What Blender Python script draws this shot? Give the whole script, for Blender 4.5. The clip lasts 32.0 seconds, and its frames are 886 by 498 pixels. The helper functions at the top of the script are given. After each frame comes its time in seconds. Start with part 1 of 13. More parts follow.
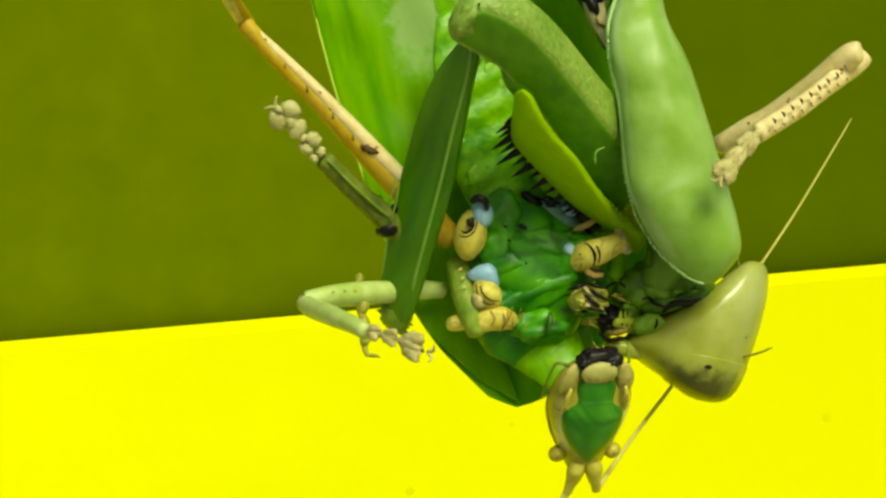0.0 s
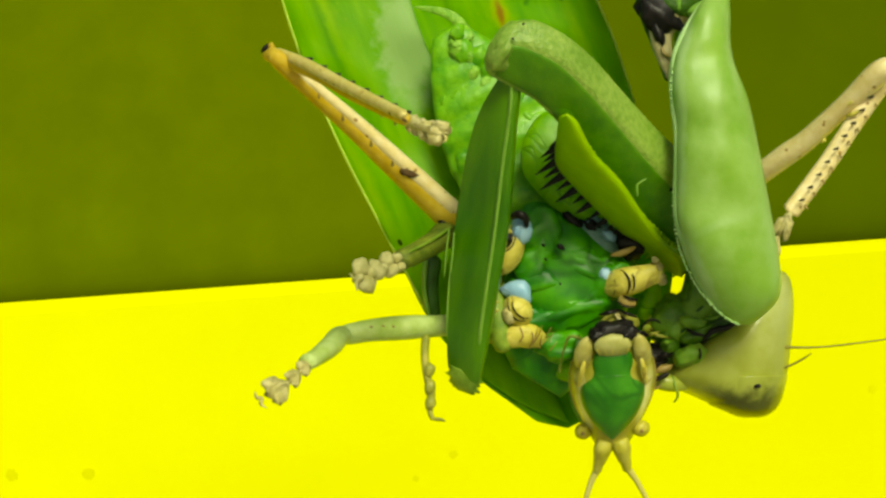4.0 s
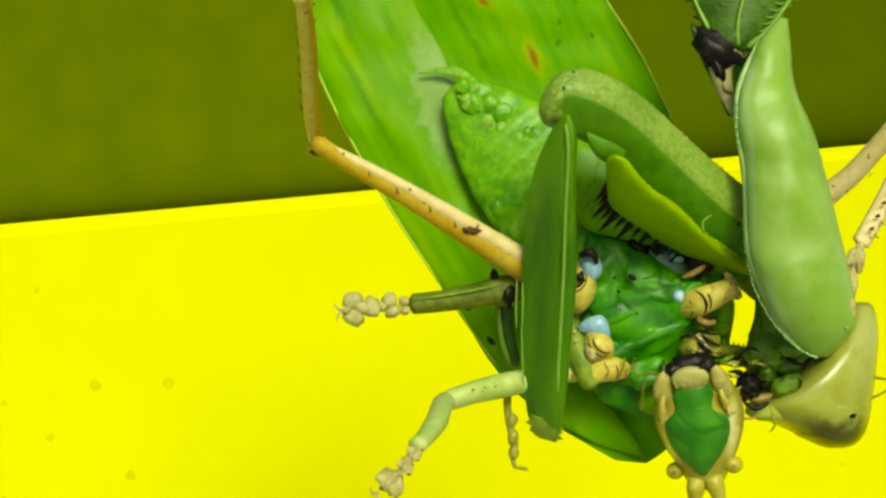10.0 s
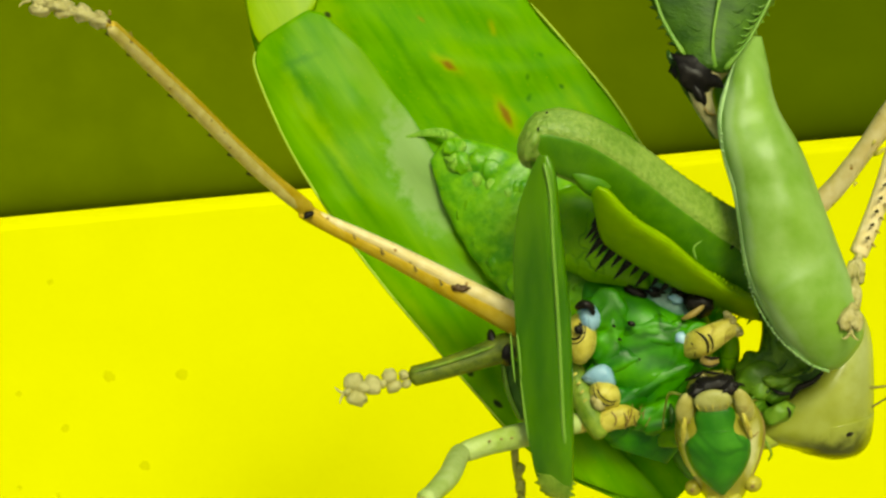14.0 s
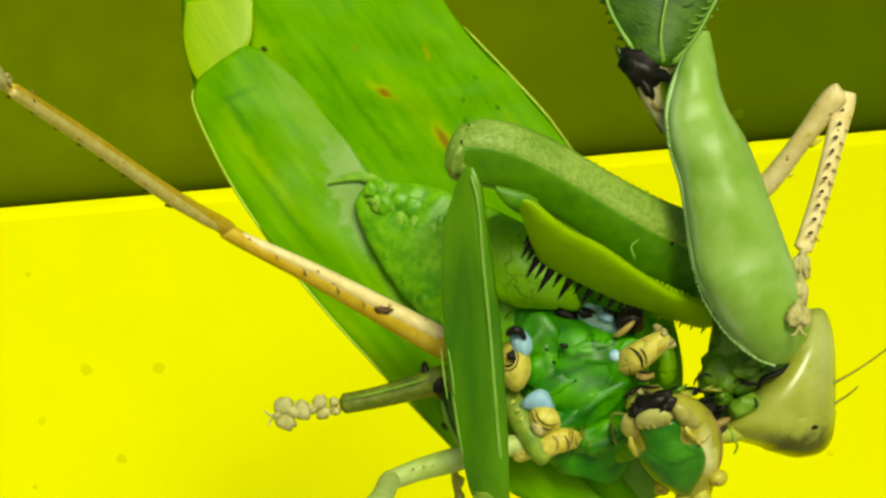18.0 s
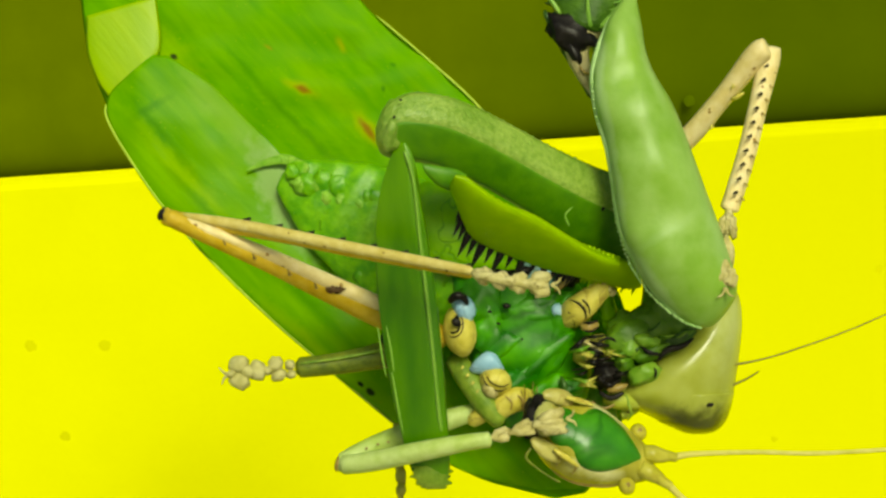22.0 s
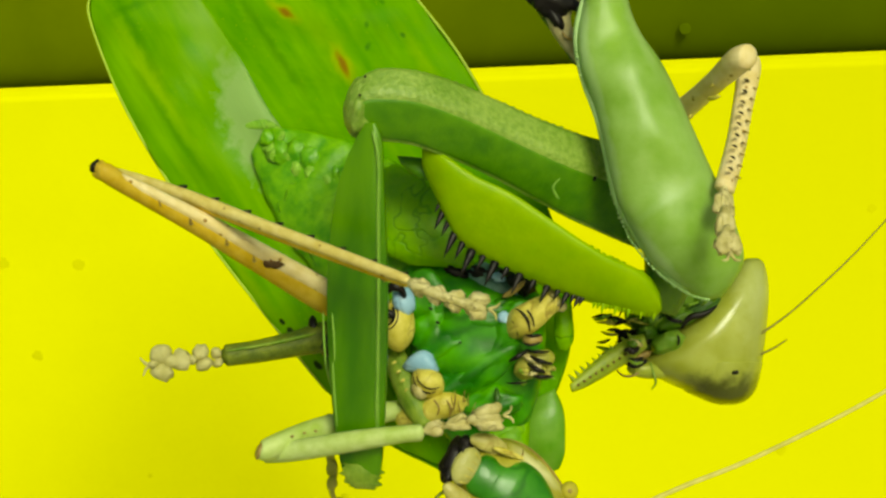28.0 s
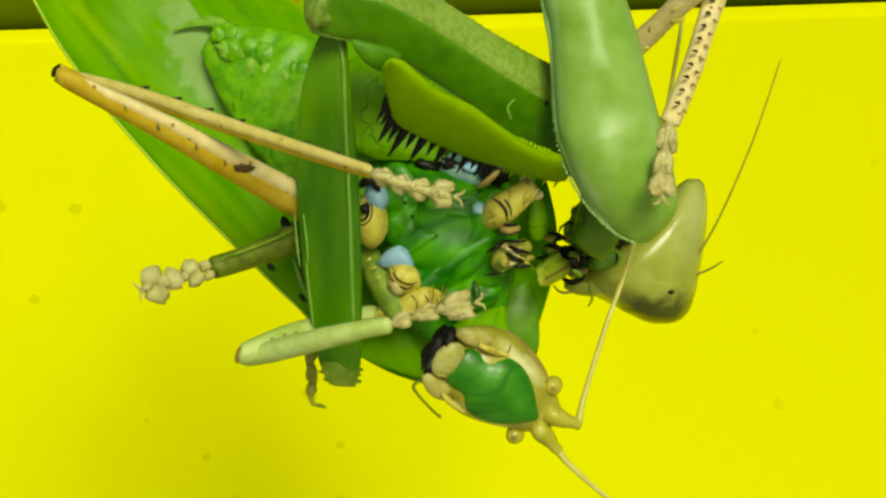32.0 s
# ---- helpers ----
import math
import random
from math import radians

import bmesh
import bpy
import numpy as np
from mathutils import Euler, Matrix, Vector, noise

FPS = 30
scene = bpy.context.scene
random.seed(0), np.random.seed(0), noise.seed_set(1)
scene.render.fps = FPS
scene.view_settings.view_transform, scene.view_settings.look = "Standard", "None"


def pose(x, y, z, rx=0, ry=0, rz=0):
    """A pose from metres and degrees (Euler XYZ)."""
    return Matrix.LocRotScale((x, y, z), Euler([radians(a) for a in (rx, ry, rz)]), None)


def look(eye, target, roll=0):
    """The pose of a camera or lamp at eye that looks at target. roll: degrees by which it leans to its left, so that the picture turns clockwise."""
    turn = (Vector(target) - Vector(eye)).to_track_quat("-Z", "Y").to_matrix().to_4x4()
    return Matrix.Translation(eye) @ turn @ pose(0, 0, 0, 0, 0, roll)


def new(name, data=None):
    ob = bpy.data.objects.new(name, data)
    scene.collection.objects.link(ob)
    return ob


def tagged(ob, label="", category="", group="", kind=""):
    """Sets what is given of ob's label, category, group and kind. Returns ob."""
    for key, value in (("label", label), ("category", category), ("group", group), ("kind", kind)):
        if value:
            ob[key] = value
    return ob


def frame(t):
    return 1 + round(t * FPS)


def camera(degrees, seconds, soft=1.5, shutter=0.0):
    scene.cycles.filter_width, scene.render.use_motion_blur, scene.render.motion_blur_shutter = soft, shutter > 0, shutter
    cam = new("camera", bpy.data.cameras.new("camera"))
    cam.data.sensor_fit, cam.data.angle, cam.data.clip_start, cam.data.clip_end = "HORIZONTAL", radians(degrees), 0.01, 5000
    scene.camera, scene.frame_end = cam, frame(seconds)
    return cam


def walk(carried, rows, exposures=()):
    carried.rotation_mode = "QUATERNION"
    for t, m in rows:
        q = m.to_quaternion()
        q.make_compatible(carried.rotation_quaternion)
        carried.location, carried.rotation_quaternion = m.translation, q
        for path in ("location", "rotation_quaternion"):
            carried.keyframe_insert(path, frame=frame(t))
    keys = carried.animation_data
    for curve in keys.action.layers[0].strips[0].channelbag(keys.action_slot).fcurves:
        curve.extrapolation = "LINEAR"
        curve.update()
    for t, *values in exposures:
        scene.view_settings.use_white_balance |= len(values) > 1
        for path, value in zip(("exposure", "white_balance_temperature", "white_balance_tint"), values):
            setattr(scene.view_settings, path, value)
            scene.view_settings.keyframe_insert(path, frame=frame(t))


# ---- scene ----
# Plan units: one unit is 0.032 mm. x to the right, y down, d away from the viewer.
U = 3.2e-5
LENS = 36.0
REACH = 784 * U / math.tan(radians(LENS / 2))


def mm(x, y, z, w, i, j, k):
    """A pose from millimetres and a turn."""
    from_turn = Matrix.Identity(4)
    q = Euler((0, 0, 0)).to_quaternion()
    q.w, q.x, q.y, q.z = w, i, j, k
    q.normalize()
    from_turn = q.to_matrix().to_4x4()
    return Matrix.Translation((x * 0.001, y * 0.001, z * 0.001)) @ from_turn


# ==== camera ====
cam = camera(LENS, 32.0, soft=2.6)
walk(cam, [
    (0, mm(-6.127, -73.67, -20.15, 0.6231, 0.7808, -0.0209, -0.0408)), (0.5, mm(-5.849, -73.82, -19.52, 0.621, 0.7824, -0.022, -0.0402)), (1, mm(-5.783, -74.02, -18.86, 0.6253, 0.7791, -0.0221, -0.039)),
    (1.5, mm(-5.928, -74.29, -18.11, 0.6313, 0.7746, -0.0191, -0.0343)), (2, mm(-5.813, -74.48, -17.43, 0.6313, 0.7747, -0.0184, -0.0318)), (2.5, mm(-5.852, -74.71, -16.73, 0.6371, 0.77, -0.0169, -0.0288)),
    (4.5, mm(-5.614, -75.48, -13.97, 0.6449, 0.764, -0.0124, -0.0175)), (5, mm(-5.641, -75.8, -13.21, 0.6436, 0.7653, -0.0078, -0.0107)), (5.5, mm(-5.746, -76.08, -12.48, 0.6513, 0.7588, -0.0044, -0.0055)),
    (6, mm(-5.481, -76.08, -11.89, 0.6507, 0.7592, -0.0075, -0.0075)), (6.5, mm(-5.556, -76.34, -11.07, 0.6529, 0.7574, -0.0038, -0.0038)), (7, mm(-5.62, -76.65, -10.24, 0.6526, 0.7577, 0.0009, 0.001)),
    (7.5, mm(-5.547, -77.03, -7.508, 0.6505, 0.7595, 0.0019, -0.0022)), (8, mm(-5.923, -77.62, -4.501, 0.665, 0.7467, 0.0122, 0.0045)), (8.5, mm(-6.047, -77.93, -2.316, 0.671, 0.7412, 0.0191, 0.0046)),
    (9, mm(-5.88, -77.43, -0.535, 0.6839, 0.7294, 0.0131, -0.0093)), (9.5, mm(-5.774, -77.22, -1.809, 0.6882, 0.7254, 0.0096, -0.0108)), (10, mm(-5.722, -77.14, -3.002, 0.6919, 0.7219, 0.0085, -0.0097)),
    (10.5, mm(-5.49, -76.91, -3.027, 0.6975, 0.7164, 0.0023, -0.0163)), (11, mm(-5.55, -77.17, -2.632, 0.6927, 0.7211, 0.0083, -0.0089)), (11.5, mm(-5.572, -77.32, -1.522, 0.699, 0.715, 0.0112, -0.0055)),
    (12, mm(-5.397, -77.26, -0.568, 0.6973, 0.7167, 0.0092, -0.0079)), (12.5, mm(-5.448, -77.46, -0.093, 0.6979, 0.7161, 0.0143, -0.0037)), (13, mm(-5.475, -77.62, 0.358, 0.7002, 0.7137, 0.0186, -0.0005)),
    (13.5, mm(-4.903, -77.37, 0.437, 0.7011, 0.7129, 0.0133, -0.0062)), (14, mm(-4.473, -77.41, 0.729, 0.7009, 0.7131, 0.0141, -0.0051)), (14.5, mm(-4.038, -77.39, -0.086, 0.7001, 0.7139, 0.0138, -0.005)),
    (15, mm(-3.425, -77.16, -1.095, 0.6975, 0.7165, 0.0077, -0.0115)), (15.5, mm(-2.637, -76.96, -0.934, 0.6922, 0.7214, -0.0006, -0.0202)), (17.5, mm(-1.233, -77.34, 1.242, 0.698, 0.716, 0.0098, -0.0055)),
    (18, mm(-0.899, -77.38, 1.772, 0.7041, 0.71, 0.0122, -0.002)), (18.5, mm(-0.249, -77.25, 0.626, 0.6993, 0.7148, 0.0054, -0.0062)), (19, mm(0.407, -77.08, -0.531, 0.7024, 0.7116, -0.0023, -0.0115)),
    (19.5, mm(0.498, -77.07, -0.096, 0.6991, 0.7149, -0.0051, -0.0124)), (20, mm(0.05, -77.32, 0.701, 0.7039, 0.7103, 0.0056, 0.002)), (20.5, mm(0.009, -77.34, 0.42, 0.7031, 0.7111, 0.0059, 0.0033)),
    (21, mm(0.198, -77.16, -0.066, 0.7051, 0.7091, -0.0014, -0.0041)), (21.5, mm(0.312, -77.07, -0.023, 0.706, 0.7081, -0.0055, -0.0089)), (22, mm(0.235, -77.09, 0.164, 0.7061, 0.708, -0.0043, -0.0074)),
    (22.5, mm(0.061, -77.19, 0.199, 0.7053, 0.709, -0.0003, -0.0018)), (23, mm(-0.007, -77.21, 0.134, 0.7077, 0.7065, 0.0002, -0.0003)), (23.5, mm(0.155, -76.78, 0.357, 0.7083, 0.7059, 0.0006, 0.0015)),
    (24, mm(0.405, -76.28, 0.497, 0.7108, 0.7034, -0.0021, -0.0004)), (24.5, mm(0.886, -75.71, 0.636, 0.7069, 0.7072, -0.0101, -0.0076)), (25, mm(1.098, -75.24, 0.884, 0.7131, 0.7009, -0.0125, -0.0083)),
    (25.5, mm(1.09, -74.91, 1.542, 0.7092, 0.705, -0.0079, -0.0008)), (27.5, mm(1.653, -73.14, 3.529, 0.729, 0.6844, -0.0109, 0.0038)), (28, mm(1.931, -72.65, 3.961, 0.7315, 0.6816, -0.0153, 0.0007)),
    (28.5, mm(2.275, -72.59, 3.407, 0.7347, 0.6783, -0.0135, 0.0054)), (29, mm(2.615, -72.52, 2.872, 0.7353, 0.6776, -0.0114, 0.0107)), (29.5, mm(3.029, -72.43, 2.316, 0.7359, 0.6768, -0.0112, 0.0136)),
    (30, mm(3.629, -72.29, 1.706, 0.7384, 0.6741, -0.0162, 0.01)), (30.5, mm(4.307, -72.1, 1.878, 0.7415, 0.6706, -0.022, 0.001)), (31, mm(4.711, -71.89, 2.148, 0.7392, 0.6731, -0.0212, 0.0005)),
    (31.5, mm(5.012, -71.76, 1.838, 0.7371, 0.6755, -0.0182, 0.0048)), (32, mm(5.278, -71.69, 1.506, 0.74, 0.6724, -0.0141, 0.0105)),
], [(0, 0.06, 7600, -14), (9, 0.0, 7600, -14), (14, -0.06, 7600, -14), (23, -0.06, 7600, -14), (28, -0.17, 7600, -14), (32, -0.2, 7600, -14)])

# ==== light ====
world = bpy.data.worlds.new("sky")
scene.world = world
world.use_nodes = True
wn = world.node_tree.nodes
sky = wn.new("ShaderNodeTexSky")
sky.sky_type = "NISHITA"
sky.sun_disc = False
sky.sun_elevation = radians(30)
sky.sun_rotation = radians(165)
sky.air_density, sky.dust_density, sky.ozone_density = 1.0, 3.0, 0.6
wn["Background"].inputs[1].default_value = 0.085
world.node_tree.links.new(sky.outputs[0], wn["Background"].inputs[0])
sun = new("sun", bpy.data.lights.new("sun", "SUN"))
sun.data.energy, sun.data.angle, sun.data.color = 2.75, radians(22), (1.0, 0.96, 0.88)
sun.matrix_world = look((0.22, -1.0, 0.6), (0, 0, 0))
scene.view_settings.exposure = 0.0


# ==== materials ====
def P(x, y, d=0.0):
    k = (REACH + d * U) / REACH
    return Vector(((x - 784) * U * k, d * U, (441 - y) * U * k))


def material(name, low, high, rough=0.45, grain=900.0, bump=0.25, stretch=(1, 1, 1), sheen=0.0, through_light=0.0, coarse=160.0, turn=0.0, spec=0.32, dots=None, bump_grain=None, metal=0.0, patches=(), origin=(784, 441, 0), crease=None):
    """A surface whose colour runs from low to high over two scales of noise, with a fine relief."""
    m = bpy.data.materials.new(name)
    m.use_nodes = True
    nt = m.node_tree
    n, l = nt.nodes, nt.links
    b = n["Principled BSDF"]
    co = n.new("ShaderNodeTexCoord")
    mp = n.new("ShaderNodeMapping")
    mp.inputs["Rotation"].default_value = (0, radians(turn), 0)
    mp.vector_type = "TEXTURE"
    mp.inputs["Scale"].default_value = stretch
    l.new(co.outputs["Object"], mp.inputs[0])
    fine = n.new("ShaderNodeTexNoise")
    fine.inputs["Scale"].default_value = grain
    fine.inputs["Detail"].default_value = 6
    wide = n.new("ShaderNodeTexNoise")
    wide.inputs["Scale"].default_value = coarse
    wide.inputs["Detail"].default_value = 3
    l.new(mp.outputs[0], fine.inputs["Vector"])
    l.new(mp.outputs[0] if stretch[2] > 1 else co.outputs["Object"], wide.inputs["Vector"])
    mix = n.new("ShaderNodeMath")
    mix.operation = "MULTIPLY_ADD"
    mix.inputs[1].default_value = 0.55
    l.new(fine.outputs[0], mix.inputs[0])
    half = n.new("ShaderNodeMath")
    half.operation = "MULTIPLY"
    half.inputs[1].default_value = 0.45
    l.new(wide.outputs[0], half.inputs[0])
    l.new(half.outputs[0], mix.inputs[2])
    ramp = n.new("ShaderNodeValToRGB")
    ramp.color_ramp.elements[0].position, ramp.color_ramp.elements[1].position = 0.36, 0.64
    ramp.color_ramp.elements[0].color = (*low, 1)
    ramp.color_ramp.elements[1].color = (*high, 1)
    l.new(mix.outputs[0], ramp.inputs[0])
    colour = ramp.outputs[0]
    if dots:
        size, reach_of, tint = dots
        vor = n.new("ShaderNodeTexVoronoi")
        vor.inputs["Scale"].default_value = size
        l.new(co.outputs["Object"], vor.inputs["Vector"])
        cut = n.new("ShaderNodeMath")
        cut.operation = "LESS_THAN"
        cut.inputs[1].default_value = reach_of
        l.new(vor.outputs["Distance"], cut.inputs[0])
        mx = n.new("ShaderNodeMix")
        mx.data_type = "RGBA"
        l.new(cut.outputs[0], mx.inputs[0])
        l.new(colour, mx.inputs[6])
        mx.inputs[7].default_value = (*tint, 1)
        colour = mx.outputs[2]
    valley = None
    # Creases get their shade as a darker colour, plus a dip in the relief.
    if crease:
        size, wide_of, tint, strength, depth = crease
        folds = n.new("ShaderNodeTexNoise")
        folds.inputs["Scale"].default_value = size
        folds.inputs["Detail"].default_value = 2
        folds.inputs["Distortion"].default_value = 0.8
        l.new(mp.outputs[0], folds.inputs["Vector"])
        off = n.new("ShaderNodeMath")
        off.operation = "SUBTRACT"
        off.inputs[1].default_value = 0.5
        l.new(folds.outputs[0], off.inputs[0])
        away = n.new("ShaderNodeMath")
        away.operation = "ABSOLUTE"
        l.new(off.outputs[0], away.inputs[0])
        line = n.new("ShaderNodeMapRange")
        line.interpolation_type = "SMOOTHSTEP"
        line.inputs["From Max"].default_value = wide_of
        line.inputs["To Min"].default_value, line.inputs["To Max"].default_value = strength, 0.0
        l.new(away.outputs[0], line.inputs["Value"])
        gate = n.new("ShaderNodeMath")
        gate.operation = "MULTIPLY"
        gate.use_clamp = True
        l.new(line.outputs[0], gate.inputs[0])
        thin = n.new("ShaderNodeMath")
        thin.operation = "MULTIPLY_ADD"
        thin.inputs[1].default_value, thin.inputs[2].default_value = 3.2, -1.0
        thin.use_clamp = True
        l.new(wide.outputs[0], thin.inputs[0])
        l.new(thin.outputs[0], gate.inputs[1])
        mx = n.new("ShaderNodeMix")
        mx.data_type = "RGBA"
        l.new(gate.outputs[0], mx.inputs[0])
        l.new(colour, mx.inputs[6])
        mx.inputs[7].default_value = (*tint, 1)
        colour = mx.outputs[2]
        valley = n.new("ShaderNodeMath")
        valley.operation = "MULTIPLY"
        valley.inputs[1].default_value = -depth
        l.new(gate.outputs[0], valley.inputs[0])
    for x, y, rx, ry, angle, tint, strength, soft in patches:
        at = n.new("ShaderNodeMapping")
        at.vector_type = "TEXTURE"
        at.inputs["Location"].default_value = P(x, y, origin[2]) - P(*origin)
        at.inputs["Rotation"].default_value = (0, radians(angle), 0)
        at.inputs["Scale"].default_value = (rx * U, 0.02, ry * U)
        jit = n.new("ShaderNodeTexNoise")
        jit.inputs["Scale"].default_value = 1400
        jit.inputs["Detail"].default_value = 4
        l.new(co.outputs["Object"], jit.inputs["Vector"])
        shift = n.new("ShaderNodeVectorMath")
        shift.operation = "MULTIPLY_ADD"
        shift.inputs[1].default_value = (min(rx, ry) * U * 1.2,) * 3
        l.new(jit.outputs["Color"], shift.inputs[0])
        l.new(co.outputs["Object"], shift.inputs[2])
        back = n.new("ShaderNodeVectorMath")
        back.operation = "SUBTRACT"
        back.inputs[1].default_value = (min(rx, ry) * U * 0.6,) * 3
        l.new(shift.outputs[0], back.inputs[0])
        l.new(back.outputs[0], at.inputs[0])
        grad = n.new("ShaderNodeTexGradient")
        grad.gradient_type = "SPHERICAL"
        l.new(at.outputs[0], grad.inputs[0])
        rng = n.new("ShaderNodeMapRange")
        rng.inputs["From Max"].default_value = soft
        rng.inputs["To Max"].default_value = strength
        l.new(grad.outputs["Fac"], rng.inputs["Value"])
        mx = n.new("ShaderNodeMix")
        mx.data_type = "RGBA"
        l.new(rng.outputs[0], mx.inputs[0])
        l.new(colour, mx.inputs[6])
        mx.inputs[7].default_value = (*tint, 1)
        colour = mx.outputs[2]
    l.new(colour, b.inputs["Base Color"])
    b.inputs["Roughness"].default_value = rough
    b.inputs["Metallic"].default_value = metal
    b.inputs["Specular IOR Level"].default_value = spec
    b.inputs["Coat Weight"].default_value = sheen * 0.3
    b.inputs["Coat Roughness"].default_value = 0.3
    bp = n.new("ShaderNodeBump")
    bp.inputs["Strength"].default_value = bump
    bp.inputs["Distance"].default_value = 0.0001
    bump_grain = bump_grain or grain * 4
    if bump_grain:
        rel = n.new("ShaderNodeTexNoise")
        rel.inputs["Scale"].default_value = bump_grain
        rel.inputs["Detail"].default_value = 6
        l.new(mp.outputs[0], rel.inputs["Vector"])
        if valley:
            total = n.new("ShaderNodeMath")
            l.new(rel.outputs[0], total.inputs[0])
            l.new(valley.outputs[0], total.inputs[1])
            l.new(total.outputs[0], bp.inputs["Height"])
        else:
            l.new(rel.outputs[0], bp.inputs["Height"])
    l.new(bp.outputs[0], b.inputs["Normal"])
    if through_light:
        tr = n.new("ShaderNodeBsdfTranslucent")
        ms = n.new("ShaderNodeMixShader")
        ms.inputs[0].default_value = through_light
        l.new(colour, tr.inputs[0])
        l.new(b.outputs[0], ms.inputs[1])
        l.new(tr.outputs[0], ms.inputs[2])
        l.new(ms.outputs[0], n["Material Output"].inputs[0])
    return m


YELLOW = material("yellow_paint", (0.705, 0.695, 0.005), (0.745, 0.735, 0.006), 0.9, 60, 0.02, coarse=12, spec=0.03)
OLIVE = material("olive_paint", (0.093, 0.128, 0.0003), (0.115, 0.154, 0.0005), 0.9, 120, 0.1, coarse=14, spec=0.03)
def falloff(m, near, far, tint, most):
    """Paints a falloff of light along the board's length into its colour."""
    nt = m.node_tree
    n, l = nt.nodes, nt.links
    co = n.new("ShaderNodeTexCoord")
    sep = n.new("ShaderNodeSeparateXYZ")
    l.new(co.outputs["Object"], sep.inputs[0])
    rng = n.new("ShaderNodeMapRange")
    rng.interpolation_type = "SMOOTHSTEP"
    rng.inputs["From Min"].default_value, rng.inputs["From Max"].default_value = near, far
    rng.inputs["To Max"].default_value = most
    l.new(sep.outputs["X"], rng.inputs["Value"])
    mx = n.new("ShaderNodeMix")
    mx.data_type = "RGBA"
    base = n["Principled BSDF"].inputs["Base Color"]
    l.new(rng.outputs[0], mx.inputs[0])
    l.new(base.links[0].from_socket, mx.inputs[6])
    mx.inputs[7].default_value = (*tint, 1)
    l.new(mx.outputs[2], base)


# Dimming to the right is painted into the panel and the board.
falloff(YELLOW, -0.07, 0.08, (0.63, 0.622, 0.004), 1.0)
falloff(OLIVE, -0.035, 0.06, (0.042, 0.07, 0.0003), 0.62)
BOUNCE_FLOOR = material("bounce_grey", (0.32, 0.31, 0.26), (0.42, 0.41, 0.35), 0.7, 40, 0.1, coarse=6)
WING = material("wing_green", (0.11, 0.37, 0.001), (0.21, 0.5, 0.002), 0.55, 1500, 0.25, (1, 1, 9), 0.04, 0.32, 520, -40, 0.08, (1900, 0.1, (0.25, 0.46, 0.006)), 2600, 0, (
    (560, 170, 170, 12, 48, (0.05, 0.23, 0.001), 0.55, 0.8), (700, 60, 150, 10, 52, (0.055, 0.25, 0.001), 0.5, 0.8), (470, 60, 120, 10, 50, (0.04, 0.25, 0.001), 0.5, 0.8), (820, 150, 120, 18, 48, (0.34, 0.58, 0.002), 0.5, 0.9),
    (640, 130, 190, 34, 48, (0.34, 0.58, 0.002), 0.45, 0.9), (330, 60, 150, 60, 60, (0.38, 0.58, 0.002), 0.6, 0.9), (780, 110, 8, 5, 40, (0.03, 0.16, 0.002), 0.8, 0.6), (722, 138, 7, 12, 10, (0.03, 0.18, 0.002), 0.7, 0.7), (735, 55, 9, 6, 20, (0.03, 0.2, 0.002), 0.6, 0.7), (715, 100, 6, 9, 0, (0.03, 0.18, 0.002), 0.7, 0.7),
    (562, 92, 46, 16, 28, (0.42, 0.52, 0.002), 0.9, 0.8), (566, 95, 22, 9, 20, (0.3, 0.15, 0.002), 0.95, 0.6), (684, 178, 56, 20, 54, (0.42, 0.52, 0.002), 0.9, 0.8), (682, 176, 34, 9, 56, (0.3, 0.16, 0.002), 0.95, 0.6),
    (640, 14, 22, 9, 60, (0.42, 0.46, 0.002), 0.8, 0.8), (505, 12, 14, 5, 40, (0.35, 0.3, 0.002), 0.7, 0.7), (330, 22, 10, 7, 30, (0.02, 0.03, 0.002), 0.95, 0.5)), (940, 560, 40))
# First two pale patches: whitish sky reflection painted into the wing's colour.
FORE_WING = material("fore_wing_green", (0.115, 0.37, 0.001), (0.22, 0.5, 0.002), 0.42, 1500, 0.25, (1, 1, 9), 0.12, 0.32, 520, -40, 0.1, (1900, 0.1, (0.25, 0.46, 0.006)), 2600, 0, (
    (430, 140, 180, 40, 52, (0.25, 0.48, 0.03), 0.55, 0.5), (536, 292, 145, 62, 62, (0.37, 0.56, 0.19), 0.8, 0.4), (350, 250, 190, 26, 50, (0.34, 0.58, 0.003), 0.6, 0.8), (300, 160, 110, 14, 52, (0.05, 0.25, 0.001), 0.6, 0.8),
    (400, 330, 190, 10, 48, (0.05, 0.25, 0.001), 0.6, 0.8), (540, 470, 190, 14, 46, (0.06, 0.27, 0.001), 0.5, 0.8), (560, 560, 190, 16, 44, (0.34, 0.56, 0.003), 0.5, 0.8), (290, 120, 60, 12, -30, (0.06, 0.26, 0.001), 0.6, 0.8),
    (665, 655, 12, 7, 40, (0.01, 0.02, 0.002), 0.95, 0.4), (722, 705, 12, 7, 40, (0.01, 0.02, 0.002), 0.95, 0.4), (648, 640, 8, 5, 40, (0.01, 0.02, 0.002), 0.95, 0.4)), (940, 560, 40))
WING_PALE = material("wing_yellow_green", (0.28, 0.5, 0.003), (0.42, 0.62, 0.004), 0.42, 900, 0.3, (1, 1, 9), 0.4, 0.25, 230, -36)
ABDOMEN = material("abdomen_green", (0.06, 0.26, 0.002), (0.2, 0.46, 0.008), 0.4, 1700, 0.8, crease=(420, 0.03, (0.04, 0.2, 0.002), 0.22, 0.4), sheen=0.3, coarse=520, bump_grain=1900)
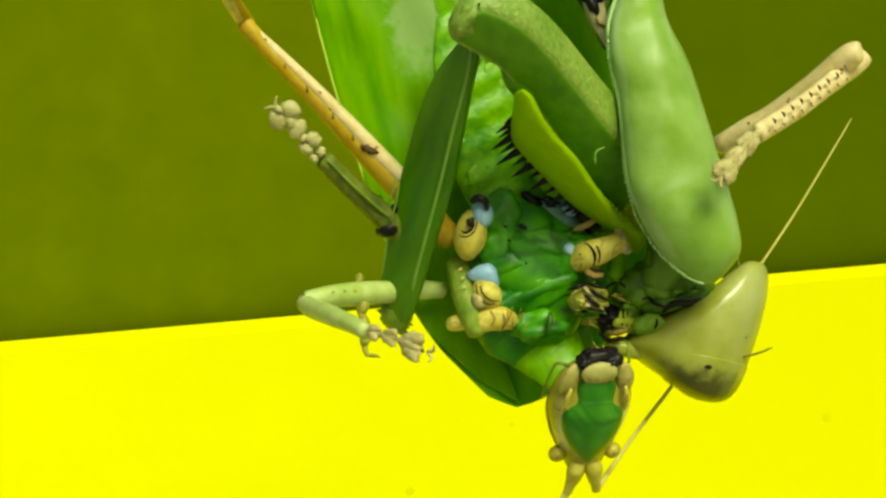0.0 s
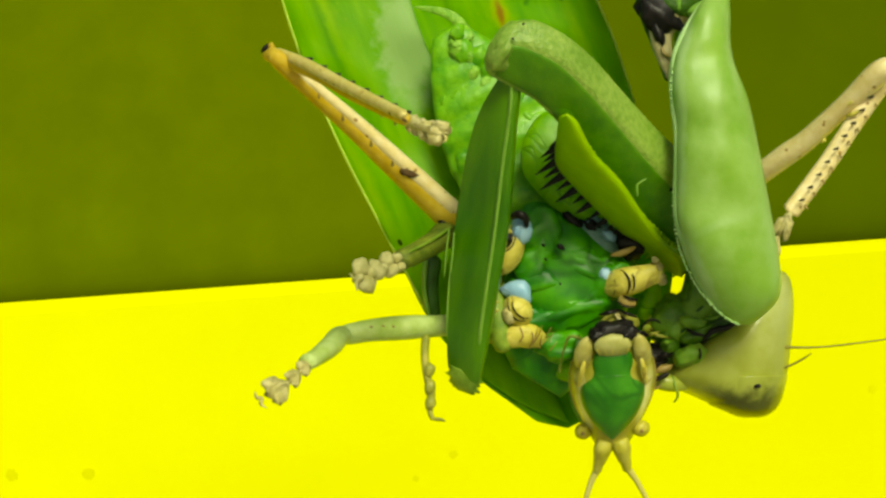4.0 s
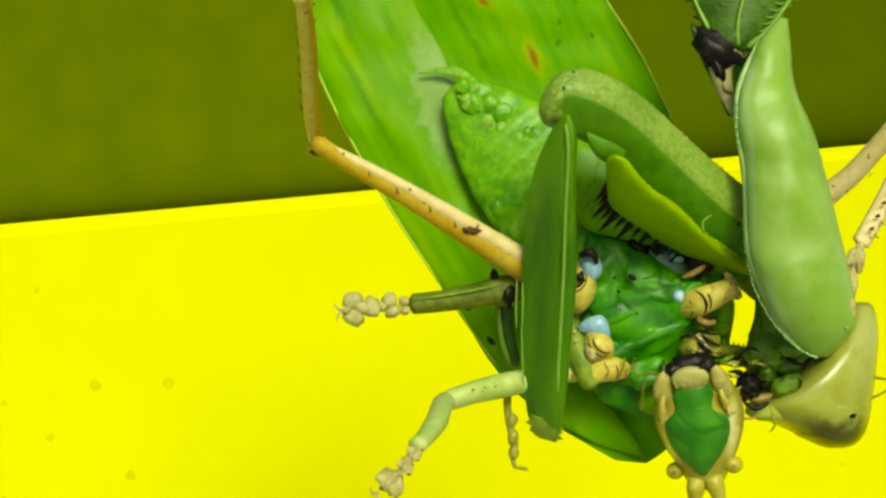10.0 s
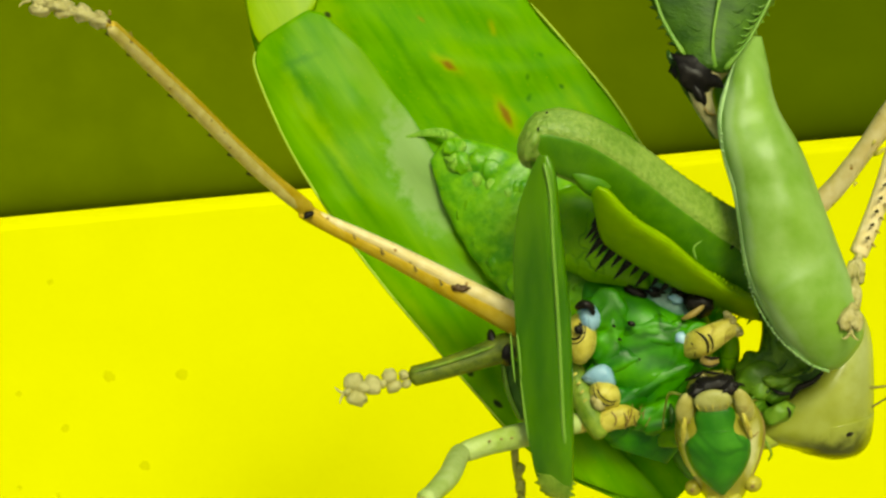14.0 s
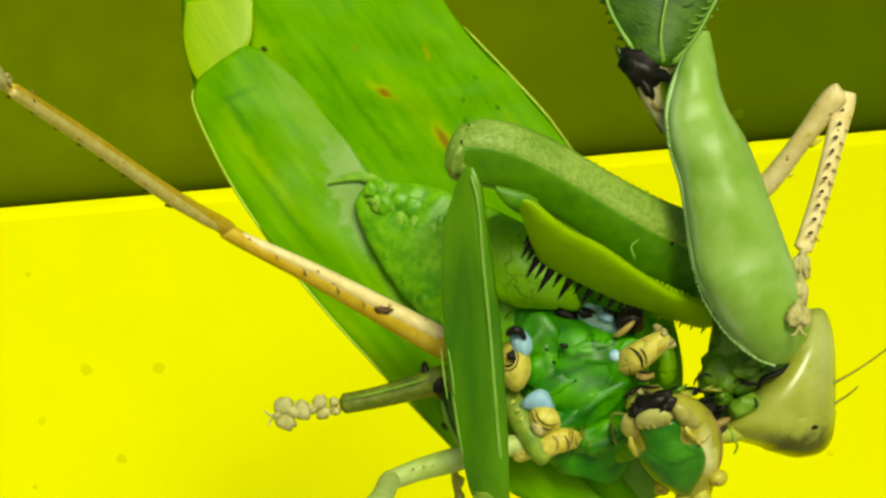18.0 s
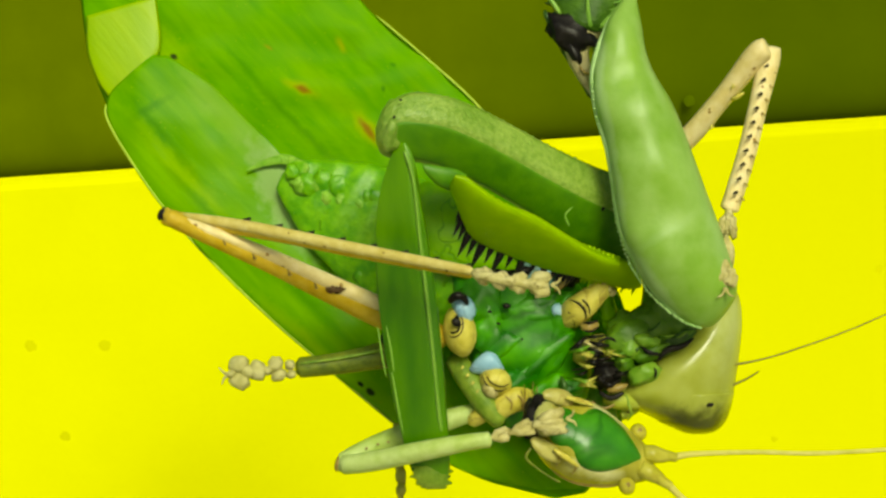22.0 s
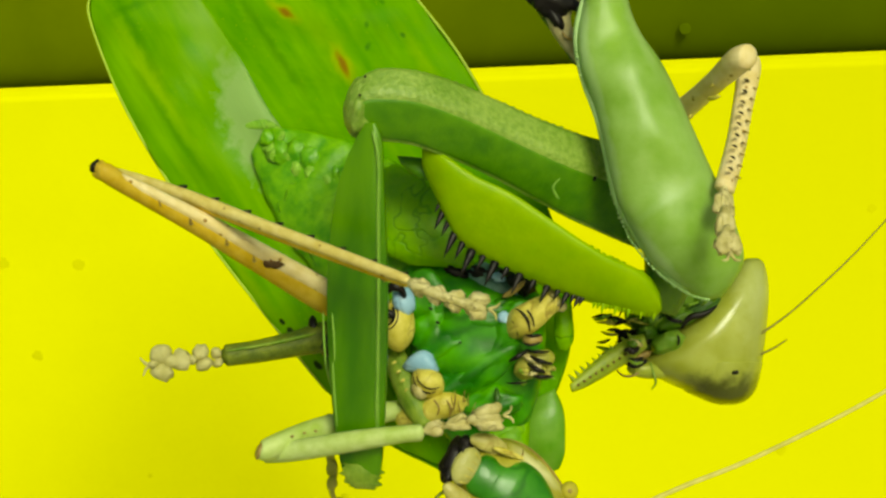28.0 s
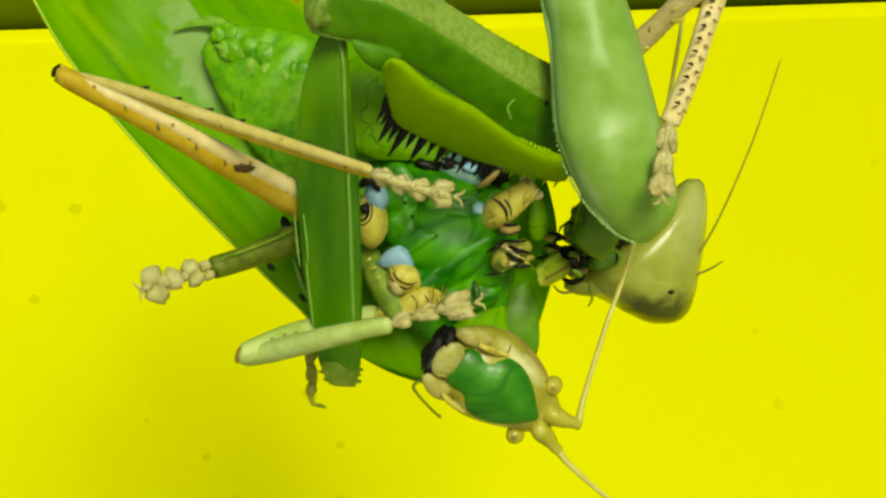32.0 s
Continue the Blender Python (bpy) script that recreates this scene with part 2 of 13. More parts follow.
# Patches paint the shade of the chest's folds and the lit ridges between.
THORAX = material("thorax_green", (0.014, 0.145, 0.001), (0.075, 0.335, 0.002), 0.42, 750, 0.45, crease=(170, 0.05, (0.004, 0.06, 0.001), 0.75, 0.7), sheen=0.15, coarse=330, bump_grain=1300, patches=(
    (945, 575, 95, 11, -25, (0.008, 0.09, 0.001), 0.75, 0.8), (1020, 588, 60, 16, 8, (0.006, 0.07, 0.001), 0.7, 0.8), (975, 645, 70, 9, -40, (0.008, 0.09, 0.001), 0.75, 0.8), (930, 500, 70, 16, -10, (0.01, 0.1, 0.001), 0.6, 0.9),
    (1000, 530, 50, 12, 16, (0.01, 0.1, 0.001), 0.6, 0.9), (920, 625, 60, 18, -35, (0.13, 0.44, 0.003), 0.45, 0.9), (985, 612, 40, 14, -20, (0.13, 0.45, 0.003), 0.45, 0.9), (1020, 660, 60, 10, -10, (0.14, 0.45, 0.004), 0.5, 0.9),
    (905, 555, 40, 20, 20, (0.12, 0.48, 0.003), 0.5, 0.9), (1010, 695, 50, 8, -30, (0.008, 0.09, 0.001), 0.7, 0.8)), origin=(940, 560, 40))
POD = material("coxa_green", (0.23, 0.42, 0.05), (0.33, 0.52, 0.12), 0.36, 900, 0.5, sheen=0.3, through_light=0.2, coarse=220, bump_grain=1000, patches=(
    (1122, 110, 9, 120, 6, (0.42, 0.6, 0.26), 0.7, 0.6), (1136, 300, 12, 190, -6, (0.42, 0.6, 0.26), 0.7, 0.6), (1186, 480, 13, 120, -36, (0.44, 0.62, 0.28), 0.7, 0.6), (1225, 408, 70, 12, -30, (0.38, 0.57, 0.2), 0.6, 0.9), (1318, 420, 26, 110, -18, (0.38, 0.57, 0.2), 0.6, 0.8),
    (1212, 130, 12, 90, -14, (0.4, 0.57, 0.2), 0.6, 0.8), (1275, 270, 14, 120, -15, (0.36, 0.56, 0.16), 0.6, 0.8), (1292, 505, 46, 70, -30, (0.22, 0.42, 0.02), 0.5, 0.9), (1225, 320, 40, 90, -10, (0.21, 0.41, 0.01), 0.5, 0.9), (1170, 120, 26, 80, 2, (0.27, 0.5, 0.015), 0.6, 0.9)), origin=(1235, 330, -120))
POD_RIM = material("coxa_rim_green", (0.3, 0.5, 0.16), (0.43, 0.61, 0.27), 0.5, 1500, 0.4, sheen=0.1, coarse=500)
ARM = material("arm_green", (0.12, 0.245, 0.012), (0.28, 0.4, 0.07), 0.4, 3600, 0.9, sheen=0.25, coarse=300, bump_grain=5000, spec=0.4)
BLADE = material("blade_green", (0.04, 0.145, 0.001), (0.115, 0.275, 0.004), 0.3, 700, 0.25, (1, 1, 14), 0.4, coarse=200)
FLANK = material("flank_green", (0.055, 0.18, 0.003), (0.1, 0.26, 0.005), 0.45, 1300, 0.25, (1, 1, 1), 0.15, coarse=330)
MARGIN = material("wing_margin", (0.34, 0.5, 0.03), (0.44, 0.58, 0.06), 0.5, 1500, 0.3)
KEEL = material("keel_green", (0.14, 0.31, 0.03), (0.23, 0.4, 0.06), 0.35, 900, 0.2)
FEMUR = material("femur_green", (0.32, 0.55, 0.003), (0.42, 0.64, 0.006), 0.42, 1200, 0.3, sheen=0.15, through_light=0.4, coarse=240)
DARKGREEN = material("dark_green", (0.02, 0.06, 0.004), (0.06, 0.15, 0.02), 0.4, 900, 0.5, sheen=0.3)
MOUTHGREEN = material("mouth_green", (0.12, 0.28, 0.015), (0.28, 0.45, 0.05), 0.32, 1200, 0.6, crease=(300, 0.03, (0.04, 0.12, 0.005), 0.6, 0.8), sheen=0.4, through_light=0.15)
SHIELD = material("veined_green", (0.028, 0.085, 0.003), (0.085, 0.19, 0.01), 0.5, 1700, 0.8, (4, 1, 1), 0.12, 0.1, 300, 20)
HEAD = material("head_olive", (0.29, 0.35, 0.025), (0.4, 0.45, 0.07), 0.28, 700, 0.1, sheen=0.5, coarse=260)
# Dark eye spot, then painted-in shading at the bottom and highlight at the top.
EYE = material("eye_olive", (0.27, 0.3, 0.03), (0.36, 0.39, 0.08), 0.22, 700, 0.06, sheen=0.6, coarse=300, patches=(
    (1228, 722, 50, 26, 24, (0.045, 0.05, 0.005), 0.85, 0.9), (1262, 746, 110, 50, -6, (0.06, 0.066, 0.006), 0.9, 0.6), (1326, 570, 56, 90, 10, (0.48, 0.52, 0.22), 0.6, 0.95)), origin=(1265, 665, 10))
BLACK = material("black_cuticle", (0.004, 0.003, 0.003), (0.012, 0.009, 0.007), 0.42, 900, 0.3, sheen=0.1, spec=0.22)
ORANGE = material("orange_cuticle", (0.62, 0.41, 0.012), (0.78, 0.58, 0.07), 0.4, 1800, 0.4, (1, 1, 1), 0.2, through_light=0.3, coarse=500)
PINK = material("pale_cuticle", (0.66, 0.52, 0.2), (0.8, 0.68, 0.38), 0.4, 1800, 0.4, sheen=0.2, coarse=600, dots=(1300, 0.14, (0.3, 0.17, 0.03)))
SKULL = material("yellow_cuticle", (0.36, 0.33, 0.02), (0.54, 0.5, 0.09), 0.38, 1100, 0.3, crease=(500, 0.02, (0.2, 0.13, 0.012), 0.6, 1.0), sheen=0.35, coarse=300)
CREAM = material("cream_cuticle", (0.48, 0.42, 0.12), (0.72, 0.65, 0.32), 0.42, 2200, 0.8, crease=(1100, 0.03, (0.26, 0.19, 0.035), 0.7, 1.0), sheen=0.2, through_light=0.2, coarse=900, bump_grain=4500)
TAN = material("tan_cuticle", (0.47, 0.4, 0.04), (0.7, 0.62, 0.14), 0.4, 1800, 0.5, crease=(700, 0.025, (0.2, 0.11, 0.008), 0.7, 1.0), sheen=0.25, coarse=600)
BEAD = material("pale_tarsus", (0.42, 0.39, 0.12), (0.64, 0.6, 0.28), 0.5, 2400, 0.7, sheen=0.15, through_light=0.12, coarse=900)
MIDLEG = material("olive_leg", (0.05, 0.085, 0.006), (0.18, 0.22, 0.02), 0.45, 2200, 0.7, coarse=700)
THIGH = material("green_thigh", (0.1, 0.2, 0.01), (0.26, 0.36, 0.04), 0.42, 2000, 0.6, coarse=600)
PALELEG = material("pale_green_leg", (0.4, 0.54, 0.1), (0.58, 0.7, 0.26), 0.42, 1600, 0.4, sheen=0.2, through_light=0.15, coarse=500)
BLUE = material("pale_blue_membrane", (0.17, 0.36, 0.55), (0.36, 0.56, 0.72), 0.3, 900, 0.4, crease=(500, 0.03, (0.05, 0.12, 0.16), 0.6, 0.8), sheen=0.5)
FACE = material("face_green", (0.01, 0.12, 0.002), (0.06, 0.25, 0.012), 0.3, 700, 0.35, crease=(200, 0.05, (0.006, 0.08, 0.002), 0.6, 0.2), sheen=0.5, coarse=260, bump_grain=1500)
SPECK = material("dark_speck", (0.02, 0.015, 0.005), (0.05, 0.035, 0.01), 0.5, 900, 0.2)
BROWN = material("brown_cuticle", (0.22, 0.15, 0.03), (0.36, 0.26, 0.07), 0.35, 900, 0.3, sheen=0.4)

ANTENNA = material("pale_antenna", (0.45, 0.42, 0.06), (0.62, 0.56, 0.16), 0.5, 1500, 0.3)
MOUTHOLIVE = material("mouth_olive", (0.055, 0.15, 0.005), (0.16, 0.3, 0.02), 0.38, 900, 0.6, crease=(260, 0.03, (0.02, 0.06, 0.003), 0.6, 0.8), sheen=0.3, through_light=0.1)
LOBE = material("bright_green_skin", (0.19, 0.49, 0.003), (0.31, 0.63, 0.006), 0.38, 1500, 0.6, crease=(380, 0.03, (0.06, 0.25, 0.002), 0.6, 1.2), sheen=0.3, through_light=0.4, coarse=560, bump_grain=1700)
SPOTBROWN = material("brown_spot", (0.07, 0.035, 0.008), (0.15, 0.085, 0.02), 0.5, 1500, 0.4)
JOINT = material("pale_joint", (0.3, 0.26, 0.1), (0.52, 0.46, 0.26), 0.5, 1500, 0.6, coarse=500)
FOLDGREEN = material("pale_fold_green", (0.14, 0.36, 0.01), (0.3, 0.52, 0.06), 0.45, 1500, 0.8, crease=(700, 0.035, (0.08, 0.24, 0.006), 0.6, 1.2), sheen=0.2, coarse=700)
MEMBRANE = material("grey_green_membrane", (0.06, 0.15, 0.12), (0.18, 0.32, 0.28), 0.4, 1200, 0.6, sheen=0.3, coarse=500)
# Pale cheek strips: cream skin plus its whitish sheen, painted into the colour.
CHEEK = material("cream_cheeked_cuticle", (0.25, 0.235, 0.018), (0.41, 0.38, 0.055), 0.24, 900, 0.15, sheen=0.5, coarse=300, patches=(
    (1164, 812, 15, 66, 8, (0.7, 0.68, 0.34), 0.9, 0.7), (1056, 812, 15, 66, -8, (0.7, 0.68, 0.34), 0.9, 0.7), (1110, 900, 40, 22, 0, (0.5, 0.46, 0.08), 0.7, 0.8)), origin=(1110, 800, -90))
AMBER = material("amber_eye", (0.42, 0.38, 0.03), (0.56, 0.5, 0.07), 0.25, 900, 0.1, sheen=0.6, through_light=0.15)
FEELER = material("dark_feeler", (0.16, 0.15, 0.02), (0.26, 0.24, 0.04), 0.5, 1500, 0.2)
GLASSY = material("glassy_green_shield", (0.13, 0.36, 0.01), (0.25, 0.49, 0.06), 0.3, 900, 0.3, sheen=0.4, through_light=0.35, coarse=300)
MOUTHTAN = material("olive_tan_flesh", (0.22, 0.24, 0.02), (0.46, 0.42, 0.08), 0.36, 1500, 0.6, sheen=0.3, coarse=600)
COMB = material("olive_comb", (0.17, 0.24, 0.01), (0.3, 0.37, 0.03), 0.4, 1500, 0.5, sheen=0.2, coarse=500)
STRAW = material("straw_cuticle", (0.64, 0.5, 0.1), (0.8, 0.69, 0.27), 0.38, 1800, 0.4, sheen=0.2, through_light=0.2, coarse=600, dots=(1300, 0.1, (0.3, 0.17, 0.03)))
LIP = material("cream_lip", (0.43, 0.42, 0.1), (0.62, 0.6, 0.24), 0.36, 1600, 0.35, sheen=0.3, through_light=0.2, coarse=500)
JAW = material("pinkish_jaw", (0.33, 0.29, 0.05), (0.54, 0.5, 0.17), 0.34, 1500, 0.4, crease=(420, 0.025, (0.26, 0.16, 0.03), 0.6, 0.8), sheen=0.3, coarse=420)
GAP_SHADE = material("gap_shade", (0.022, 0.034, 0.001), (0.035, 0.048, 0.002), 0.9, 100, 0.1, coarse=10, spec=0.05)
HAZE = material("olive_stain", (0.055, 0.085, 0.001), (0.075, 0.11, 0.001), 0.9, 900, 0.1, spec=0.03)
DUST = material("dust", (0.61, 0.597, 0.002), (0.63, 0.615, 0.003), 0.9, 900, 0.1, spec=0.03)


# ==== shapes ====
def spline(rows, n):
    """Rows of numbers, smoothed to n steps a span."""
    a = np.array(rows, float)
    out = []
    for i in range(len(a) - 1):
        p0, p1, p2, p3 = a[max(i - 1, 0)], a[i], a[i + 1], a[min(i + 2, len(a) - 1)]
        for k in range(n):
            t = k / n
            out.append(0.5 * ((2 * p1) + (p2 - p0) * t + (2 * p0 - 5 * p1 + 4 * p2 - p3) * t * t + (3 * p1 - p0 - 3 * p2 + p3) * t ** 3))
    out.append(a[-1])
    return np.array(out)


def ring_profile(n, power=1.0, ridge=None):
    out = []
    for k in range(n):
        a = 2 * math.pi * k / n
        c, s = math.cos(a), math.sin(a)
        x = math.copysign(abs(c) ** power, c)
        y = math.copysign(abs(s) ** power, s)
        if ridge is not None and s < 0:
            y = -max(0.0, 1 - abs(x - ridge) / (1 + abs(ridge))) ** 0.9
        out.append((x, y))
    return out


def loft(rows, n=18, steps=5, power=1.0, ridge=None, rough_edge=0.0, wave=0.0, seed=1):
    """A closed solid through rows (left x, left y, right x, right y, d, half depth[, d of right])."""
    bm = bmesh.new()
    rows = [tuple(r) + ((r[4],) if len(r) == 6 else ()) for r in rows]
    sm = spline(rows, steps)
    prof = ring_profile(n, power, ridge)
    rnd = random.Random(seed)
    rings = []
    for i, (lx, ly, rx, ry, d, h, dr) in enumerate(sm):
        jl, jr = rnd.uniform(-1, 1) * rough_edge, rnd.uniform(-1, 1) * rough_edge
        ring = []
        for px, py in prof:
            f = (px + 1) / 2
            if px < -0.9:
                f += jl
            elif px > 0.9:
                f += jr
            x, y = lx + (rx - lx) * f, ly + (ry - ly) * f
            dd = d + (dr - d) * f + py * max(h, 0.3)
            if wave:
                dd += wave * noise.noise(Vector((x * 0.012, y * 0.012, seed)))
            ring.append(bm.verts.new(P(x, y, dd)))
        rings.append(ring)
    for a, b in zip(rings, rings[1:]):
        for k in range(n):
            bm.faces.new((a[k], a[(k + 1) % n], b[(k + 1) % n], b[k]))
    bm.faces.new(list(reversed(rings[0])))
    bm.faces.new(rings[-1])
    bmesh.ops.recalc_face_normals(bm, faces=bm.faces)
    return bm


def limb(rows, n=14, steps=5, flat=1.0, power=1.0, ridge=None):
    """A round solid along rows (x, y, d, half width)."""
    sm = spline(rows, steps)
    out = []
    for i in range(len(sm)):
        x, y, d, w = sm[i]
        a, b = sm[max(i - 1, 0)], sm[min(i + 1, len(sm) - 1)]
        t = np.array([b[0] - a[0], b[1] - a[1]])
        t /= max(np.hypot(*t), 1e-6)
        w = max(w, 0.3)
        if i in (0, len(sm) - 1):
            w *= 0.45
        out.append((x - t[1] * w, y + t[0] * w, x + t[1] * w, y - t[0] * w, d, w * flat))
    return loft(out, n, 1, power, ridge)


def blob(x, y, d, rx, ry, rd, turn=0.0, lump=0.0, seed=1, seg=16):
    bm = bmesh.new()
    bmesh.ops.create_uvsphere(bm, u_segments=seg, v_segments=max(seg // 2, 6), radius=1.0)
    c, s = math.cos(radians(turn)), math.sin(radians(turn))
    for v in bm.verts:
        k = 1 + lump * noise.noise(v.co * 1.7 + Vector((seed * 3.1, seed, 0)))
        px, py, pd = v.co.x * rx * k, v.co.z * ry * k, v.co.y * rd * k
        v.co = P(x + px * c - py * s, y + px * s + py * c, d + pd)
    bmesh.ops.recalc_face_normals(bm, faces=bm.faces)
    return bm


def cone(x, y, d, x2, y2, d2, w):
    return limb([(x, y, d, w), ((x * 2 + x2) / 3, (y * 2 + y2) / 3, (d * 2 + d2) / 3, w * 0.8), (x2, y2, d2, 0.8)], 7, 2)


def inked(cx, cy, cd, rx, ry, rd, turn, pts, w):
    """A thin line lying on the viewer's side of a blob, through points (u, v) of -1 to 1."""
    c, s = math.cos(radians(turn)), math.sin(radians(turn))
    rows = []
    for k, (u, v) in enumerate(pts):
        px, py = u * rx, v * ry
        rows.append((cx + px * c - py * s, cy + px * s + py * c, cd - rd * math.sqrt(max(0.0, 1 - u * u - v * v)) - w * 0.4, w * (0.5 if k in (0, len(pts) - 1) else 1.0)))
    return limb(rows, 7, 4)


def origin_of(ob):
    return ob.matrix_basis.translation + (origin_of(ob.parent) if ob.parent else Vector())


def part(name, bm, mat, parent, label="", at=None, flat_faces=False):
    """One mesh under a thing or a part, with its origin at the plan point at."""
    o = P(*at) if at else origin_of(parent)
    me = bpy.data.meshes.new(name)
    bmesh.ops.translate(bm, verts=bm.verts, vec=-o)
    bm.to_mesh(me)
    bm.free()
    me.materials.append(mat)
    if not flat_faces:
        me.polygons.foreach_set("use_smooth", [True] * len(me.polygons))
    ob = new(name, me)
    ob.parent = parent
    ob.matrix_basis = Matrix.Translation(o - origin_of(parent))
    return tagged(ob, label) if label else ob


def thing(name, at, label, category):
    ob = new(name)
    ob.empty_display_size = 0.002
    ob.matrix_basis = Matrix.Translation(P(*at))
    return tagged(ob, label, category)


# ==== setting ====
def slab(name, mat, w, h, depth, m, label, category, soft=0.004):
    bm = bmesh.new()
    bmesh.ops.create_cube(bm, size=1.0)
    bmesh.ops.scale(bm, verts=bm.verts, vec=(w, depth, h))
    bmesh.ops.bevel(bm, geom=bm.edges[:], offset=soft, segments=4, affect="EDGES")
    me = bpy.data.meshes.new(name)
    bm.to_mesh(me)
    bm.free()
    me.materials.append(mat)
    me.polygons.foreach_set("use_smooth", [True] * len(me.polygons))
    ob = new(name, me)
    ob.matrix_world = m
    return tagged(ob, label, category, kind="structure")


EDGE = P(784, 252.5, 3750)
TILT = math.degrees(math.atan2(105, 1568))
tilt = Matrix.Translation(EDGE) @ pose(0, 0, 0, 0, -TILT, 0)
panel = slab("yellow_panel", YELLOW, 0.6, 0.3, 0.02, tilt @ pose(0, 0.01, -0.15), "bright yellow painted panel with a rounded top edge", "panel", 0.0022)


def board():
    """A tall board whose lower edge rolls back in a long soft curve."""
    bm = bmesh.new()
    prof = [(0.03, 0.0), (0.006, 0.0)]
    for k in range(29):
        a = radians(90 * k / 28)
        prof.append((0.006 * (1 - math.sin(a)), 0.0105 * (1 - math.cos(a))))
    prof += [(0.0, 0.02), (0.0, 0.04), (0.0, 0.08), (0.0, 0.13), (0.0, 0.22)]
    xs = [-0.32 + 0.64 * k / 40 for k in range(41)]
    grid = [[bm.verts.new((x, d, z)) for x in xs] for d, z in prof]
    for a, e in zip(grid, grid[1:]):
        for k in range(40):
            bm.faces.new((a[k], a[k + 1], e[k + 1], e[k]))
    me = bpy.data.meshes.new("wall_back")
    bm.to_mesh(me)
    bm.free()
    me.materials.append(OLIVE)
    me.polygons.foreach_set("use_smooth", [True] * len(me.polygons))
    ob = new("wall_back", me)
    ob.matrix_world = tilt @ pose(0, 0.012, 0.0004)
    return tagged(ob, "dark olive painted board above the yellow panel", "wall", kind="structure")


wall = board()
# Dark sheet added to stand in for the shade inside the gap.
slab("gap_sheet", GAP_SHADE, 0.64, 0.54, 0.02, tilt @ pose(0, 0.09, -0.04), "dark sheet added for the shade behind the gap", "wall")
# Unseen floor, added to bounce light up onto the insects' undersides.
slab("bounce_ground", BOUNCE_FLOOR, 16.0, 16.0, 0.03, pose(0, 0, -0.27, 90, 0, 0), "unseen grey floor added to bounce light up", "floor")


def dust():
    """Faint specks on the panel."""
    rnd = random.Random(12)
    spots = [(100, 600, 9), (230, 600, 9), (640, 910, 10), (1460, 900, 8), (20, 690, 6), (160, 760, 7), (700, 1100, 8)]
    spots += [(rnd.uniform(-300, 1800), rnd.uniform(420, 1300), rnd.uniform(3, 7)) for _ in range(26)]
    for x, y, s in spots:
        bm = blob(x, y, 3750, s * 1.3, s * 1.2, 0.8, 0, 0.5, x, 14)
        me = bpy.data.meshes.new("speck")
        bm.to_mesh(me)
        bm.free()
        me.materials.append(DUST)
        ob = new("speck", me)
        ob.parent = panel
        ob.matrix_parent_inverse = panel.matrix_world.inverted()

    for x, y, s in ((1265, 172, 10),):
        me = bpy.data.meshes.new("stain")
        bm = blob(x, y, 4120, s, s, 1, 0, 0.1, x, 24)
        bm.to_mesh(me)
        bm.free()
        me.materials.append(HAZE)
        ob = new("stain", me)
        ob.parent = wall
        ob.matrix_parent_inverse = wall.matrix_world.inverted()


dust()

# ==== katydid ====
katydid = thing("katydid", (940, 560, 40), "green leaf-winged katydid held upside down in a mantis's grip", "insect")


WINGS = []
BELLY = []


